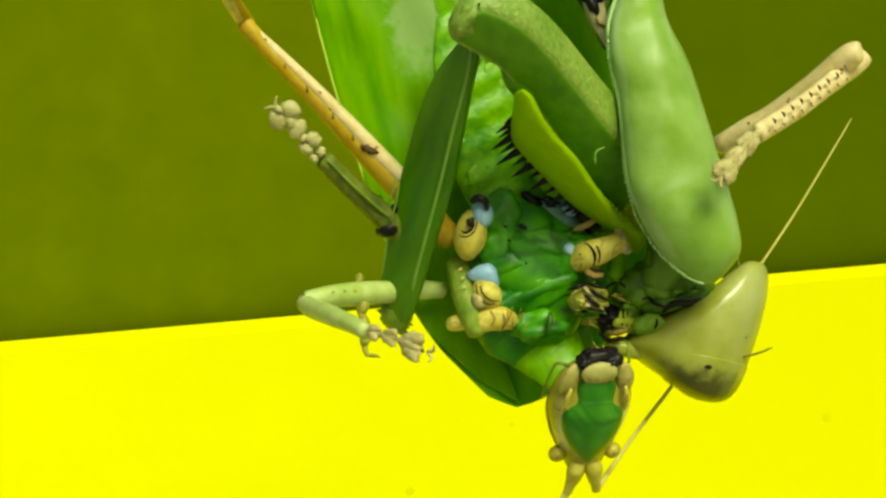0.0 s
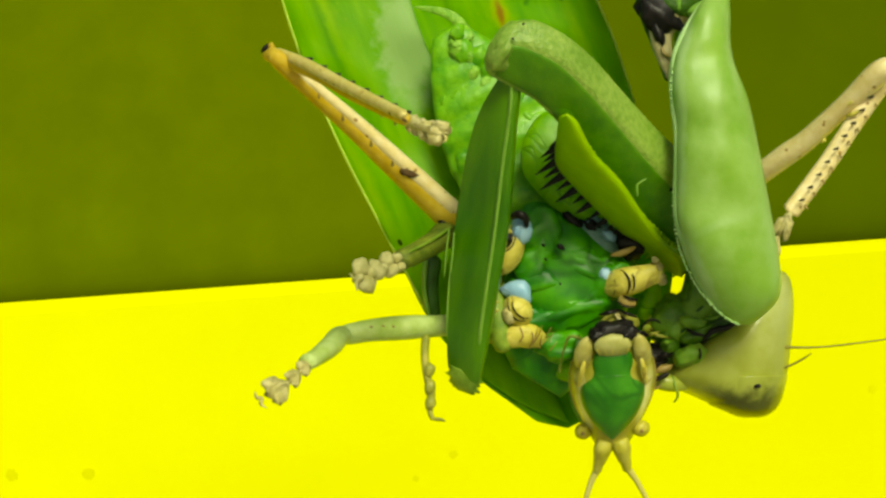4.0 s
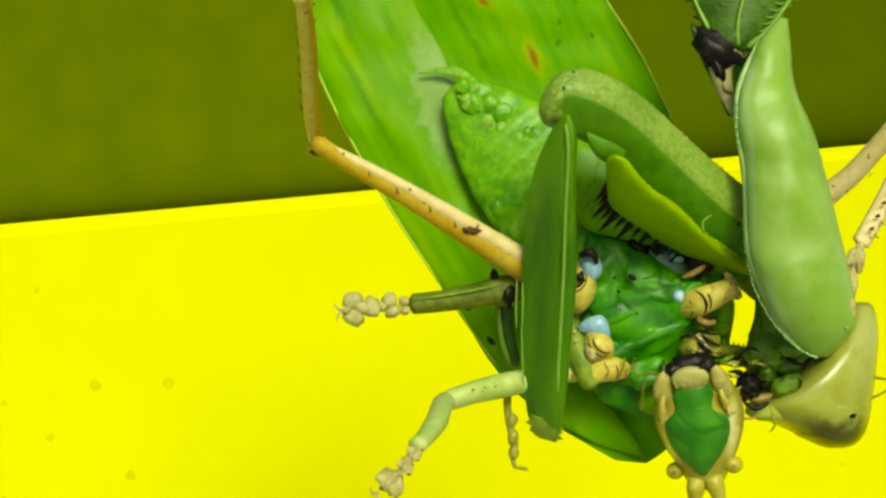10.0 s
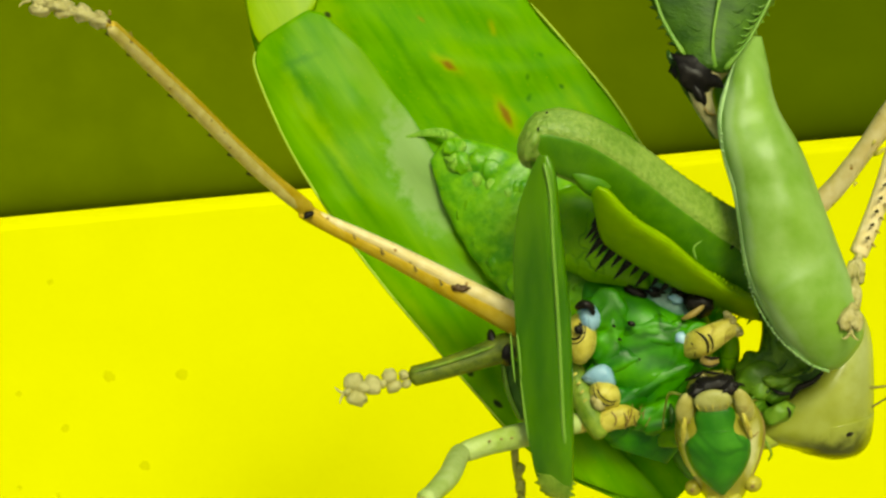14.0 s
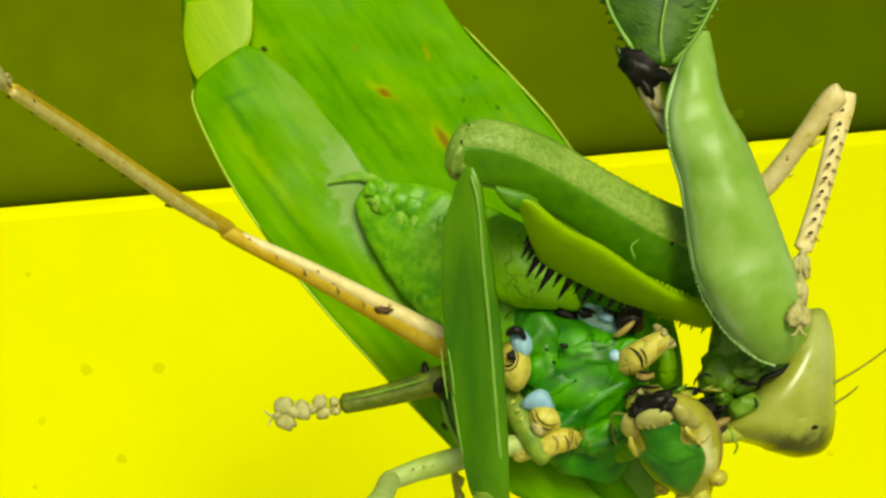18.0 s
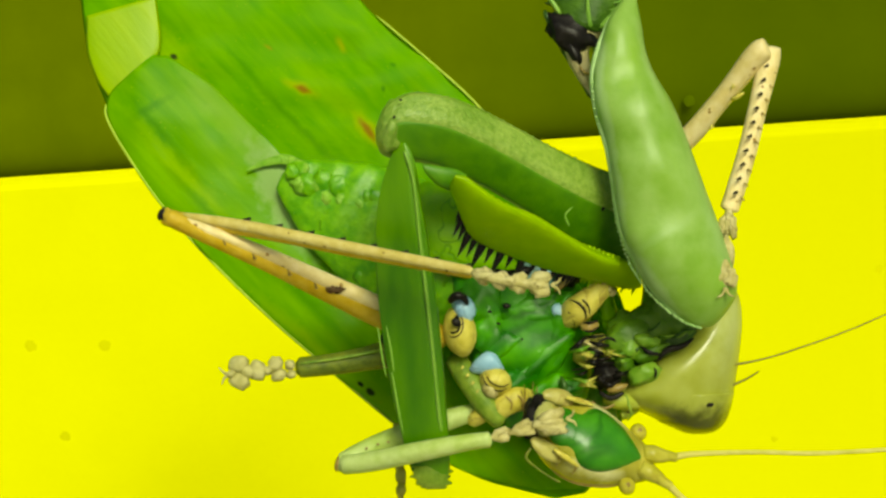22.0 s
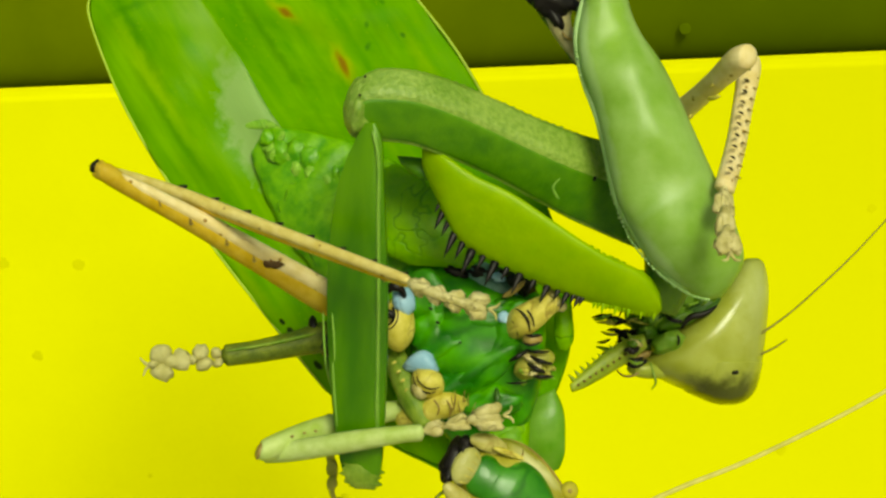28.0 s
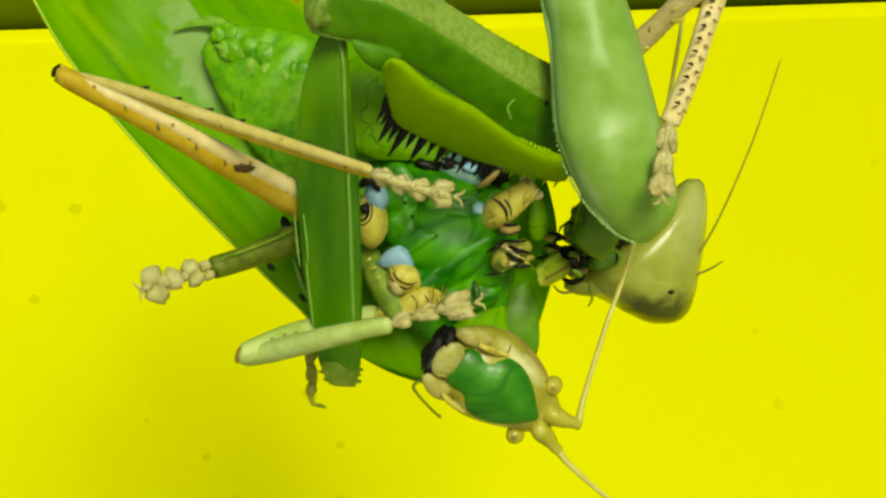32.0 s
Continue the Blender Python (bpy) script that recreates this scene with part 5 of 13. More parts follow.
    part("palp", limb([(1136, 600, -30, 2.4), (1112, 584, -36, 2.4), (1094, 590, -36, 2), (1088, 602, -34, 1.2)], 8, 4), BLACK, h)
    part("antenna", limb([(1330, 676, 10, 2.6), (1362, 662, 8, 2), (1384, 648, 6, 1.4)], 7, 4), FEELER, h)
    t = part("antenna", limb([(1332, 637, 0, 3), (1380, 633, 0, 2), (1440, 622, 0, 1.8), (1560, 592, 0, 1.6), (1700, 545, 0, 1.3)], 7, 5), FEELER, h, "thin thread-like antenna", (1338, 637, 0))
    return h, t


katydid_body()
KL = katydid_legs()
KH, ANT_A, ANT_B = katydid_head()
mantis_body()
ML = mantis_legs()
MH, MANT = mantis_head()


# ==== what moves ====
def motions():
    walk(katydid, [
        (0, mm(5.294, 2.149, -2.786, 0.9766, 0.1157, 0.1807, -0.0118)), (0.5, mm(5.183, 2.126, -3.146, 0.9746, 0.0977, 0.2012, -0.0118)), (1, mm(5.004, 2.058, -2.782, 0.9777, 0.1006, 0.1842, -0.0104)),
        (1.5, mm(4.772, 1.992, -2.393, 0.9788, 0.106, 0.1752, -0.0086)), (2, mm(4.969, 2.048, -3.377, 0.9681, 0.1027, 0.2269, -0.027)), (2.5, mm(4.875, 1.943, -2.792, 0.984, 0.0893, 0.1538, -0.0104)),
        (4.5, mm(5.018, 1.751, -2.438, 0.9665, 0.0976, 0.237, -0.0134)), (5, mm(5.088, 1.713, -2.477, 0.9772, 0.088, 0.1931, 0.0074)), (5.5, mm(5.006, 1.68, -2.788, 0.9866, 0.0674, 0.1484, 0.0095)),
        (6, mm(5.156, 1.718, -2.953, 0.9844, 0.0723, 0.1604, 0.0037)), (6.5, mm(4.941, 1.633, -2.855, 0.9806, 0.0702, 0.1828, 0.0104)), (7, mm(4.927, 1.628, -3.139, 0.9869, 0.0586, 0.1503, 0.0072)),
        (7.5, mm(4.94, 1.632, -2.749, 0.9866, 0.0639, 0.1501, 0.0089)), (8, mm(4.791, 1.451, -2.57, 0.9869, 0.0542, 0.1515, 0.0146)), (8.5, mm(4.874, 1.371, -2.167, 0.9865, 0.0555, 0.1527, 0.0212)),
        (9, mm(4.925, 1.402, -2.348, 0.9864, 0.0409, 0.159, 0.0095)), (9.5, mm(5.046, 1.401, -2.392, 0.9878, 0.0357, 0.1516, 0.0015)), (10, mm(4.954, 1.381, -2.381, 0.9869, 0.0402, 0.1564, 0.0049)),
        (10.5, mm(5.122, 1.41, -2.56, 0.9877, 0.0333, 0.1524, -0.0088)), (11, mm(5.232, 1.39, -2.942, 0.9926, 0.0206, 0.1195, -0.002)), (11.5, mm(4.962, 1.317, -3.254, 0.9932, 0.0074, 0.1158, 0.0057)),
        (12, mm(5.348, 1.369, -3.439, 0.9954, 0.0132, 0.0945, -0.0059)), (12.5, mm(5.314, 1.322, -3.372, 0.9956, 0.0118, 0.0927, -0.0042)), (13, mm(5.141, 1.28, -3.335, 0.9955, 0.0143, 0.0938, -0.0001)),
        (13.5, mm(5.167, 1.32, -3.28, 0.9944, 0.0154, 0.1045, -0.002)), (14, mm(5.148, 1.311, -3.223, 0.9934, 0.0268, 0.1112, -0.0129)), (14.5, mm(4.819, 1.315, -3.273, 0.9912, 0.0304, 0.1283, -0.0087)),
        (15, mm(5.022, 1.391, -3.393, 0.9935, 0.0242, 0.1094, -0.0194)), (15.5, mm(5.245, 1.519, -3.731, 0.9943, 0.0122, 0.1005, -0.0321)), (17.5, mm(4.451, 1.346, -3.772, 0.995, 0.0227, 0.097, 0.0104)),
        (18, mm(4.909, 1.251, -4.076, 0.998, -0.0027, 0.0619, -0.0107)), (18.5, mm(5.191, 1.379, -3.537, 0.999, 0.0438, 0.0016, -0.0132)), (19, mm(5.115, 1.394, -3.741, 0.9992, 0.0266, 0.0304, -0.0061)),
        (19.5, mm(5.124, 1.428, -3.825, 0.999, 0.0082, 0.0448, -0.0005)), (20, mm(5.007, 1.261, -3.791, 0.9995, 0.0021, 0.0266, 0.0185)), (20.5, mm(5.288, 1.272, -3.663, 0.9999, 0.0038, -0.0021, 0.011)),
        (21, mm(5.219, 1.324, -3.7, 0.9999, 0.0117, 0.0117, -0.0007)), (21.5, mm(5.391, 1.346, -3.716, 0.9999, 0.0082, -0.0016, 0.0072)), (22, mm(5.255, 1.324, -3.72, 0.9998, 0.0021, -0.0029, 0.0172)),
        (22.5, mm(5.129, 1.295, -3.718, 0.9998, -0.0043, 0.0085, 0.015)), (23, mm(4.975, 1.258, -3.691, 0.9996, -0.0043, 0.0174, 0.0212)), (23.5, mm(4.832, 1.224, -3.947, 0.9994, -0.0043, 0.03, 0.019)),
        (24, mm(4.967, 1.214, -3.922, 0.9996, -0.0038, 0.0238, 0.0151)), (24.5, mm(4.962, 1.323, -4.058, 0.9987, 0.0068, 0.0496, 0.0029)), (25, mm(4.892, 1.266, -4.114, 0.9985, -0.0022, 0.0552, -0.0012)),
        (25.5, mm(4.804, 1.232, -4.128, 0.9986, 0.0007, 0.0521, 0.0056)), (27.5, mm(4.189, 0.9171, -5.134, 0.9975, -0.0589, 0.0308, -0.0253)), (28, mm(4.451, 0.9428, -5.134, 0.9955, -0.0335, 0.0517, -0.0715)),
        (28.5, mm(3.903, 0.8262, -5.277, 0.996, -0.0694, 0.0565, -0.0076)), (29, mm(3.733, 0.7753, -5.204, 0.9959, -0.068, 0.0599, 0.0062)), (29.5, mm(3.814, 0.7541, -5.205, 0.9957, -0.0735, 0.0544, 0.0123)),
        (30, mm(4.184, 0.8564, -4.375, 0.9974, -0.0661, 0.0297, -0.0066)), (30.5, mm(4.385, 0.9477, -3.741, 0.9982, -0.0486, 0.0364, 0.0024)), (31, mm(4.643, 0.9383, -3.729, 0.9992, -0.026, 0.0304, -0.0004)),
        (31.5, mm(4.743, 0.9163, -3.711, 0.9986, -0.0385, 0.0359, -0.002)), (32, mm(4.967, 0.8475, -3.682, 0.9992, -0.0246, 0.0287, -0.0086)),
    ])
    walk(KL["hanging_foot"], [
        (0, mm(-7.625, -1.843, -5.632, 0.9766, -0.1157, -0.1807, 0.0118)), (0.5, mm(-7.074, -1.743, -6.072, 0.9746, -0.0977, -0.2012, 0.0118)), (1, mm(-6.718, -1.858, -6.442, 0.9777, -0.1006, -0.1842, 0.0104)),
        (1.5, mm(-6.295, -1.979, -6.754, 0.9788, -0.106, -0.1752, 0.0086)), (2, mm(-5.798, -2.247, -7.22, 0.9681, -0.1027, -0.2269, 0.027)), (2.5, mm(-6.432, -1.859, -6.894, 0.984, -0.0893, -0.1538, 0.0104)),
        (4.5, mm(-4.101, -2.195, -8.188, 0.9665, -0.0976, -0.237, 0.0134)), (5, mm(-4.938, -1.839, -8.336, 0.9772, -0.088, -0.1931, -0.0074)), (5.5, mm(-6.098, -1.497, -8.293, 0.9866, -0.0674, -0.1484, -0.0095)),
        (6, mm(-5.824, -1.659, -8.357, 0.9844, -0.0723, -0.1604, -0.0037)), (6.5, mm(-4.94, -1.518, -8.15, 0.9806, -0.0702, -0.1828, -0.0104)), (7, mm(-5.911, -1.325, -7.619, 0.9869, -0.0586, -0.1503, -0.0072)),
        (7.5, mm(-5.962, -1.362, -7.545, 0.9866, -0.0639, -0.1501, -0.0089)), (8, mm(-5.617, -1.2, -7.869, 0.9869, -0.0542, -0.1515, -0.0146)), (8.5, mm(-5.438, -1.178, -8.25, 0.9865, -0.0555, -0.1527, -0.0212)),
        (9, mm(-5.369, -1.109, -8.184, 0.9864, -0.0409, -0.159, -0.0095)), (9.5, mm(-5.231, -1.141, -8.141, 0.9878, -0.0357, -0.1516, -0.0015)), (10, mm(-4.686, -1.173, -8.145, 0.9869, -0.0402, -0.1564, -0.0049)),
        (10.5, mm(-4.841, -1.244, -8.256, 0.9877, -0.0333, -0.1524, 0.0088)), (11, mm(-5.54, -0.9614, -7.878, 0.9926, -0.0206, -0.1195, 0.002)), (11.5, mm(-5.196, -0.6751, -7.69, 0.9932, -0.0074, -0.1158, -0.0057)),
        (12, mm(-6.239, -0.9026, -7.477, 0.9954, -0.0132, -0.0945, 0.0059)), (12.5, mm(-6.042, -0.8597, -7.491, 0.9956, -0.0118, -0.0927, 0.0042)), (13, mm(-5.627, -0.8426, -7.566, 0.9955, -0.0143, -0.0938, 0.0001)),
        (13.5, mm(-5.336, -0.8844, -7.73, 0.9944, -0.0154, -0.1045, 0.002)), (14, mm(-5.081, -1.182, -7.839, 0.9934, -0.0268, -0.1112, 0.0129)), (14.5, mm(-4.281, -1.172, -7.835, 0.9912, -0.0304, -0.1283, 0.0087)),
        (15, mm(-4.831, -1.206, -7.714, 0.9935, -0.0242, -0.1094, 0.0194)), (15.5, mm(-5.411, -1.204, -7.464, 0.9943, -0.0122, -0.1005, 0.0321)), (17.5, mm(-4.872, -0.8337, -7.306, 0.995, -0.0227, -0.097, -0.0104)),
        (18, mm(-5.636, -0.7355, -6.759, 0.998, 0.0027, -0.0619, 0.0107)), (18.5, mm(-6.719, -1.411, -6.728, 0.999, -0.0438, -0.0016, 0.0132)), (19, mm(-5.857, -1.081, -7.051, 0.9992, -0.0266, -0.0304, 0.0061)),
        (19.5, mm(-5.662, -0.7585, -7.078, 0.999, -0.0082, -0.0448, 0.0005)), (20, mm(-5.821, -0.4473, -6.912, 0.9995, -0.0021, -0.0266, -0.0185)), (20.5, mm(-6.637, -0.5485, -7.009, 0.9999, -0.0038, 0.0021, -0.011)),
        (21, mm(-6.141, -0.8121, -7.059, 0.9999, -0.0117, -0.0117, 0.0007)), (21.5, mm(-6.56, -0.6624, -7.061, 0.9999, -0.0082, 0.0016, -0.0072)), (22, mm(-6.427, -0.4494, -6.946, 0.9998, -0.0021, 0.0029, -0.0172)),
        (22.5, mm(-5.98, -0.3995, -6.939, 0.9998, 0.0043, -0.0085, -0.015)), (23, mm(-5.539, -0.3413, -6.972, 0.9996, 0.0043, -0.0174, -0.0212)), (23.5, mm(-5.208, -0.3754, -6.952, 0.9994, 0.0043, -0.03, -0.019)),
        (24, mm(-5.574, -0.4142, -7.065, 0.9996, 0.0038, -0.0238, -0.0151)), (24.5, mm(-5.091, -0.704, -7.311, 0.9987, -0.0068, -0.0496, -0.0029)), (25, mm(-5.216, -0.6238, -7.168, 0.9985, 0.0022, -0.0552, 0.0012)),
        (25.5, mm(-5.378, -0.5851, -7.052, 0.9986, -0.0007, -0.0521, -0.0056)), (27.5, mm(-6.088, -0.2075, -6.579, 0.9975, 0.0589, -0.0308, 0.0253)), (28, mm(-6.03, -1.118, -6.993, 0.9955, 0.0335, -0.0517, 0.0715)),
        (28.5, mm(-5.276, 0.1672, -6.748, 0.996, 0.0694, -0.0565, 0.0076)), (29, mm(-4.83, 0.3001, -6.731, 0.9959, 0.068, -0.0599, -0.0062)), (29.5, mm(-4.735, 0.4338, -6.707, 0.9957, 0.0735, -0.0544, -0.0123)),
        (30, mm(-5.313, 0.1661, -6.809, 0.9974, 0.0661, -0.0297, 0.0066)), (30.5, mm(-5.222, 0.06706, -7.205, 0.9982, 0.0486, -0.0364, -0.0024)), (31, mm(-5.674, -0.2894, -7.029, 0.9992, 0.026, -0.0304, 0.0004)),
        (31.5, mm(-5.548, -0.1366, -7.064, 0.9986, 0.0385, -0.0359, 0.002)), (32, mm(-5.723, -0.3974, -7.198, 0.9992, 0.0246, -0.0287, 0.0086)),
    ])
    walk(BELLY[0], [
        (0, mm(2.384, 0.6781, -0.4019, 0.9671, -0.0274, 0.1187, 0.2233)), (0.5, mm(2.356, 0.6724, -0.3978, 0.9679, -0.0267, 0.1173, 0.2206)), (1, mm(2.328, 0.6666, -0.3936, 0.9687, -0.0261, 0.1159, 0.2179)),
        (1.5, mm(2.299, 0.6608, -0.3894, 0.9695, -0.0254, 0.1145, 0.2152)), (2, mm(2.271, 0.6549, -0.3852, 0.9703, -0.0248, 0.1131, 0.2124)), (2.5, mm(1.968, 0.5868, -0.3385, 0.978, -0.0183, 0.0978, 0.1832)),
        (4.5, mm(0.705, 0.2311, -0.1263, 0.9974, -0.0022, 0.0341, 0.0635)), (5, mm(0.6262, 0.2061, -0.1124, 0.998, -0.0017, 0.0302, 0.0562)), (5.5, mm(0.547, 0.1807, -0.0983, 0.9985, -0.0013, 0.0264, 0.049)),
        (6, mm(0.4674, 0.1549, -0.08412, 0.9989, -0.0009, 0.0225, 0.0417)), (6.5, mm(0.3873, 0.1288, -0.0698, 0.9992, -0.0006, 0.0186, 0.0345)), (7, mm(0.3067, 0.1023, -0.05535, 0.9995, -0.0004, 0.0147, 0.0272)),
        (7.5, mm(0.256, 0.08555, -0.04625, 0.9997, -0.0003, 0.0122, 0.0227)), (8, mm(0.2052, 0.06869, -0.0371, 0.9998, -0.0002, 0.0098, 0.0181)), (8.5, mm(0.1542, 0.0517, -0.0279, 0.9999, -0.0001, 0.0073, 0.0136)),
        (9, mm(0.103, 0.03459, -0.01865, 0.9999, -0, 0.0049, 0.0091)), (9.5, mm(0.05161, 0.01735, -0.009352, 1, -0, 0.0024, 0.0045)), (10, mm(0, 0, 0, 1, 0, 0, 0)),
        (10.5, mm(0, 0, 0, 1, 0, 0, 0)), (32, mm(0, 0, 0, 1, 0, 0, 0)),
    ])
    walk(WINGS[0], [
        (0, mm(1.268, 0.2215, 1.033, 0.9971, 0.0041, 0.0752, -0.0048)), (0.5, mm(1.103, 0.3069, 1.598, 0.9988, 0.0238, 0.0432, 0.003)), (1, mm(1.144, 0.2787, 1.437, 0.9987, 0.0164, 0.0481, -0.0032)),
        (1.5, mm(1.275, 0.2123, 1.121, 0.999, 0.0024, 0.0449, -0.0057)), (2, mm(0.5903, 0.3674, 1.682, 0.9996, 0.0003, -0.0176, 0.0206)), (2.5, mm(1.19, 0.2212, 1.256, 0.999, 0.0096, 0.043, -0.0009)),
        (4.5, mm(0.1603, 0.08763, 0.5264, 0.9973, -0.0129, -0.0716, 0.0115)), (5, mm(-0.03182, 0.02966, 0.08012, 0.9994, -0.0003, -0.0357, -0.0039)), (5.5, mm(0.1092, 0.01742, 0.1131, 0.9999, 0.0094, -0.0029, -0.0039)),
        (6, mm(0.1097, 0.03022, 0.2313, 0.9999, 0.0054, -0.016, -0.0011)), (6.5, mm(0.12, 0.05151, 0.429, 0.999, 0.0038, -0.0436, -0.0016)), (7, mm(-0.1087, 0.04871, 0.2787, 0.9998, 0.0138, -0.0149, 0.0072)),
        (7.5, mm(-0.03131, 0.02103, 0.09428, 0.9998, 0.0121, -0.0166, 0.0039)), (8, mm(0.1178, -0.0006632, -0.009837, 0.9998, 0.0004, -0.0164, 0.0056)), (8.5, mm(0.3144, -0.03148, -0.09115, 0.9999, -0.0091, -0.0139, 0.0012)),
        (9, mm(0.303, -0.01876, -0.02274, 0.9998, -0.009, -0.0162, -0.0036)), (9.5, mm(0.2352, -0.0122, -0.002306, 0.9998, -0.0096, -0.0169, -0.0001)), (10, mm(0.2403, -0.0126, 0.0953, 0.9994, -0.0185, -0.0301, -0.0052)),
        (10.5, mm(0.1007, -0.004456, 0.1532, 0.9993, -0.0188, -0.0324, -0.0014)), (11, mm(0.03095, -0.007693, 0.03048, 1, -0.001, -0.0065, 0.0036)), (11.5, mm(0.05239, -0.00237, 0.07813, 0.9999, 0.0035, -0.0169, -0)),
        (12, mm(0.01232, -0.0135, -0.1727, 0.9999, -0.0002, -0.0092, 0.008)), (12.5, mm(0.06702, -0.0119, -0.2263, 0.9997, -0.0005, -0.0212, 0.0127)), (13, mm(0.1817, -0.02546, -0.2356, 0.9992, -0.0066, -0.0365, 0.0133)),
        (13.5, mm(0.2106, -0.02547, -0.185, 0.9991, -0.008, -0.0418, 0.0073)), (14, mm(0.09277, -0.02688, -0.1472, 0.9987, -0.0202, -0.0435, 0.0187)), (14.5, mm(0.07442, -0.02018, 0.03699, 0.9981, -0.0225, -0.056, 0.0145)),
        (15, mm(-0.04995, -0.01651, 0.01167, 0.9993, -0.0119, -0.0316, 0.0171)), (15.5, mm(-0.1542, -0.01775, 0.04937, 0.9995, 0.0082, -0.0249, 0.0198)), (17.5, mm(0.5777, -0.0269, -0.2861, 0.9978, -0.0033, -0.0655, 0.001)),
        (18, mm(0.3368, 0.006298, 0.2548, 0.9998, -0.0027, -0.0214, -0.0037)), (18.5, mm(1.062, -0.07209, -1.138, 0.9988, -0.004, -0.0483, -0.001)), (19, mm(1.049, -0.02265, -0.6279, 0.9995, -0.0041, -0.0307, -0.0031)),
        (19.5, mm(0.1416, -0.003953, -0.242, 1, -0.0003, -0.0097, -0)), (20, mm(1.178, -0.0445, -0.2671, 1, -0.0025, -0.0087, -0.0026)), (20.5, mm(0.5679, -0.0182, -0.7515, 0.9998, -0.001, -0.0205, -0.0002)),
        (21, mm(0.4128, -0.01205, -0.5346, 0.9999, 0.0001, -0.0139, 0.0005)), (21.5, mm(0.881, -0.03482, -1.35, 0.9996, -0.002, -0.0277, -0.0007)), (22, mm(0.863, -0.03316, -0.8241, 0.9998, -0.0017, -0.0185, -0.0009)),
        (22.5, mm(0.3502, -0.009449, -0.1149, 0.9999, -0.0002, -0.013, 0)), (23, mm(0.3169, -0.01169, -0.1798, 0.9999, 0, -0.0172, 0.0006)), (23.5, mm(0.4457, -0.01387, -0.3012, 0.9999, 0.0001, -0.0113, 0.0004)),
        (24, mm(0.6521, -0.01452, -0.595, 1, -0.0007, -0.0073, -0.0005)), (24.5, mm(0.3254, -0.004981, -0.216, 1, -0.0001, -0.0035, -0)), (25, mm(0.0187, 0.0005802, -0.1256, 1, 0.0011, -0.0034, 0.0012)),
        (25.5, mm(-0.2989, 0.003633, 0.2905, 1, 0.0013, -0.0024, 0.0013)), (27.5, mm(-0.2949, -0.1158, 0.8524, 0.9996, -0.0006, 0.0288, 0.0038)), (28, mm(-0.6552, -0.1615, 1.077, 1, 0.0012, 0.0004, 0.0008)),
        (28.5, mm(-0.1725, -0.1443, 1.012, 0.9986, -0.0001, 0.0531, 0.0077)), (29, mm(0.009339, -0.09397, 0.6832, 0.9985, 0.001, 0.0543, 0.0076)), (29.5, mm(0.1477, -0.1085, 0.7097, 0.9973, 0.002, 0.0727, 0.0108)),
        (30, mm(0.1595, -0.05652, 0.4512, 0.9997, 0.021, -0.0138, 0.0004)), (30.5, mm(0.217, -0.02956, 0.3032, 0.9995, -0.0004, -0.0233, -0.0198)), (31, mm(0.2024, -0.009044, 0.1004, 0.9994, -0.0199, -0.0227, -0.0165)),
        (31.5, mm(0.2052, -0.01325, 0.2257, 0.9993, -0.0045, -0.0351, -0.0097)), (32, mm(0.2735, -0.01314, 0.1591, 0.9991, -0.0231, -0.0355, 0.004)),
    ])
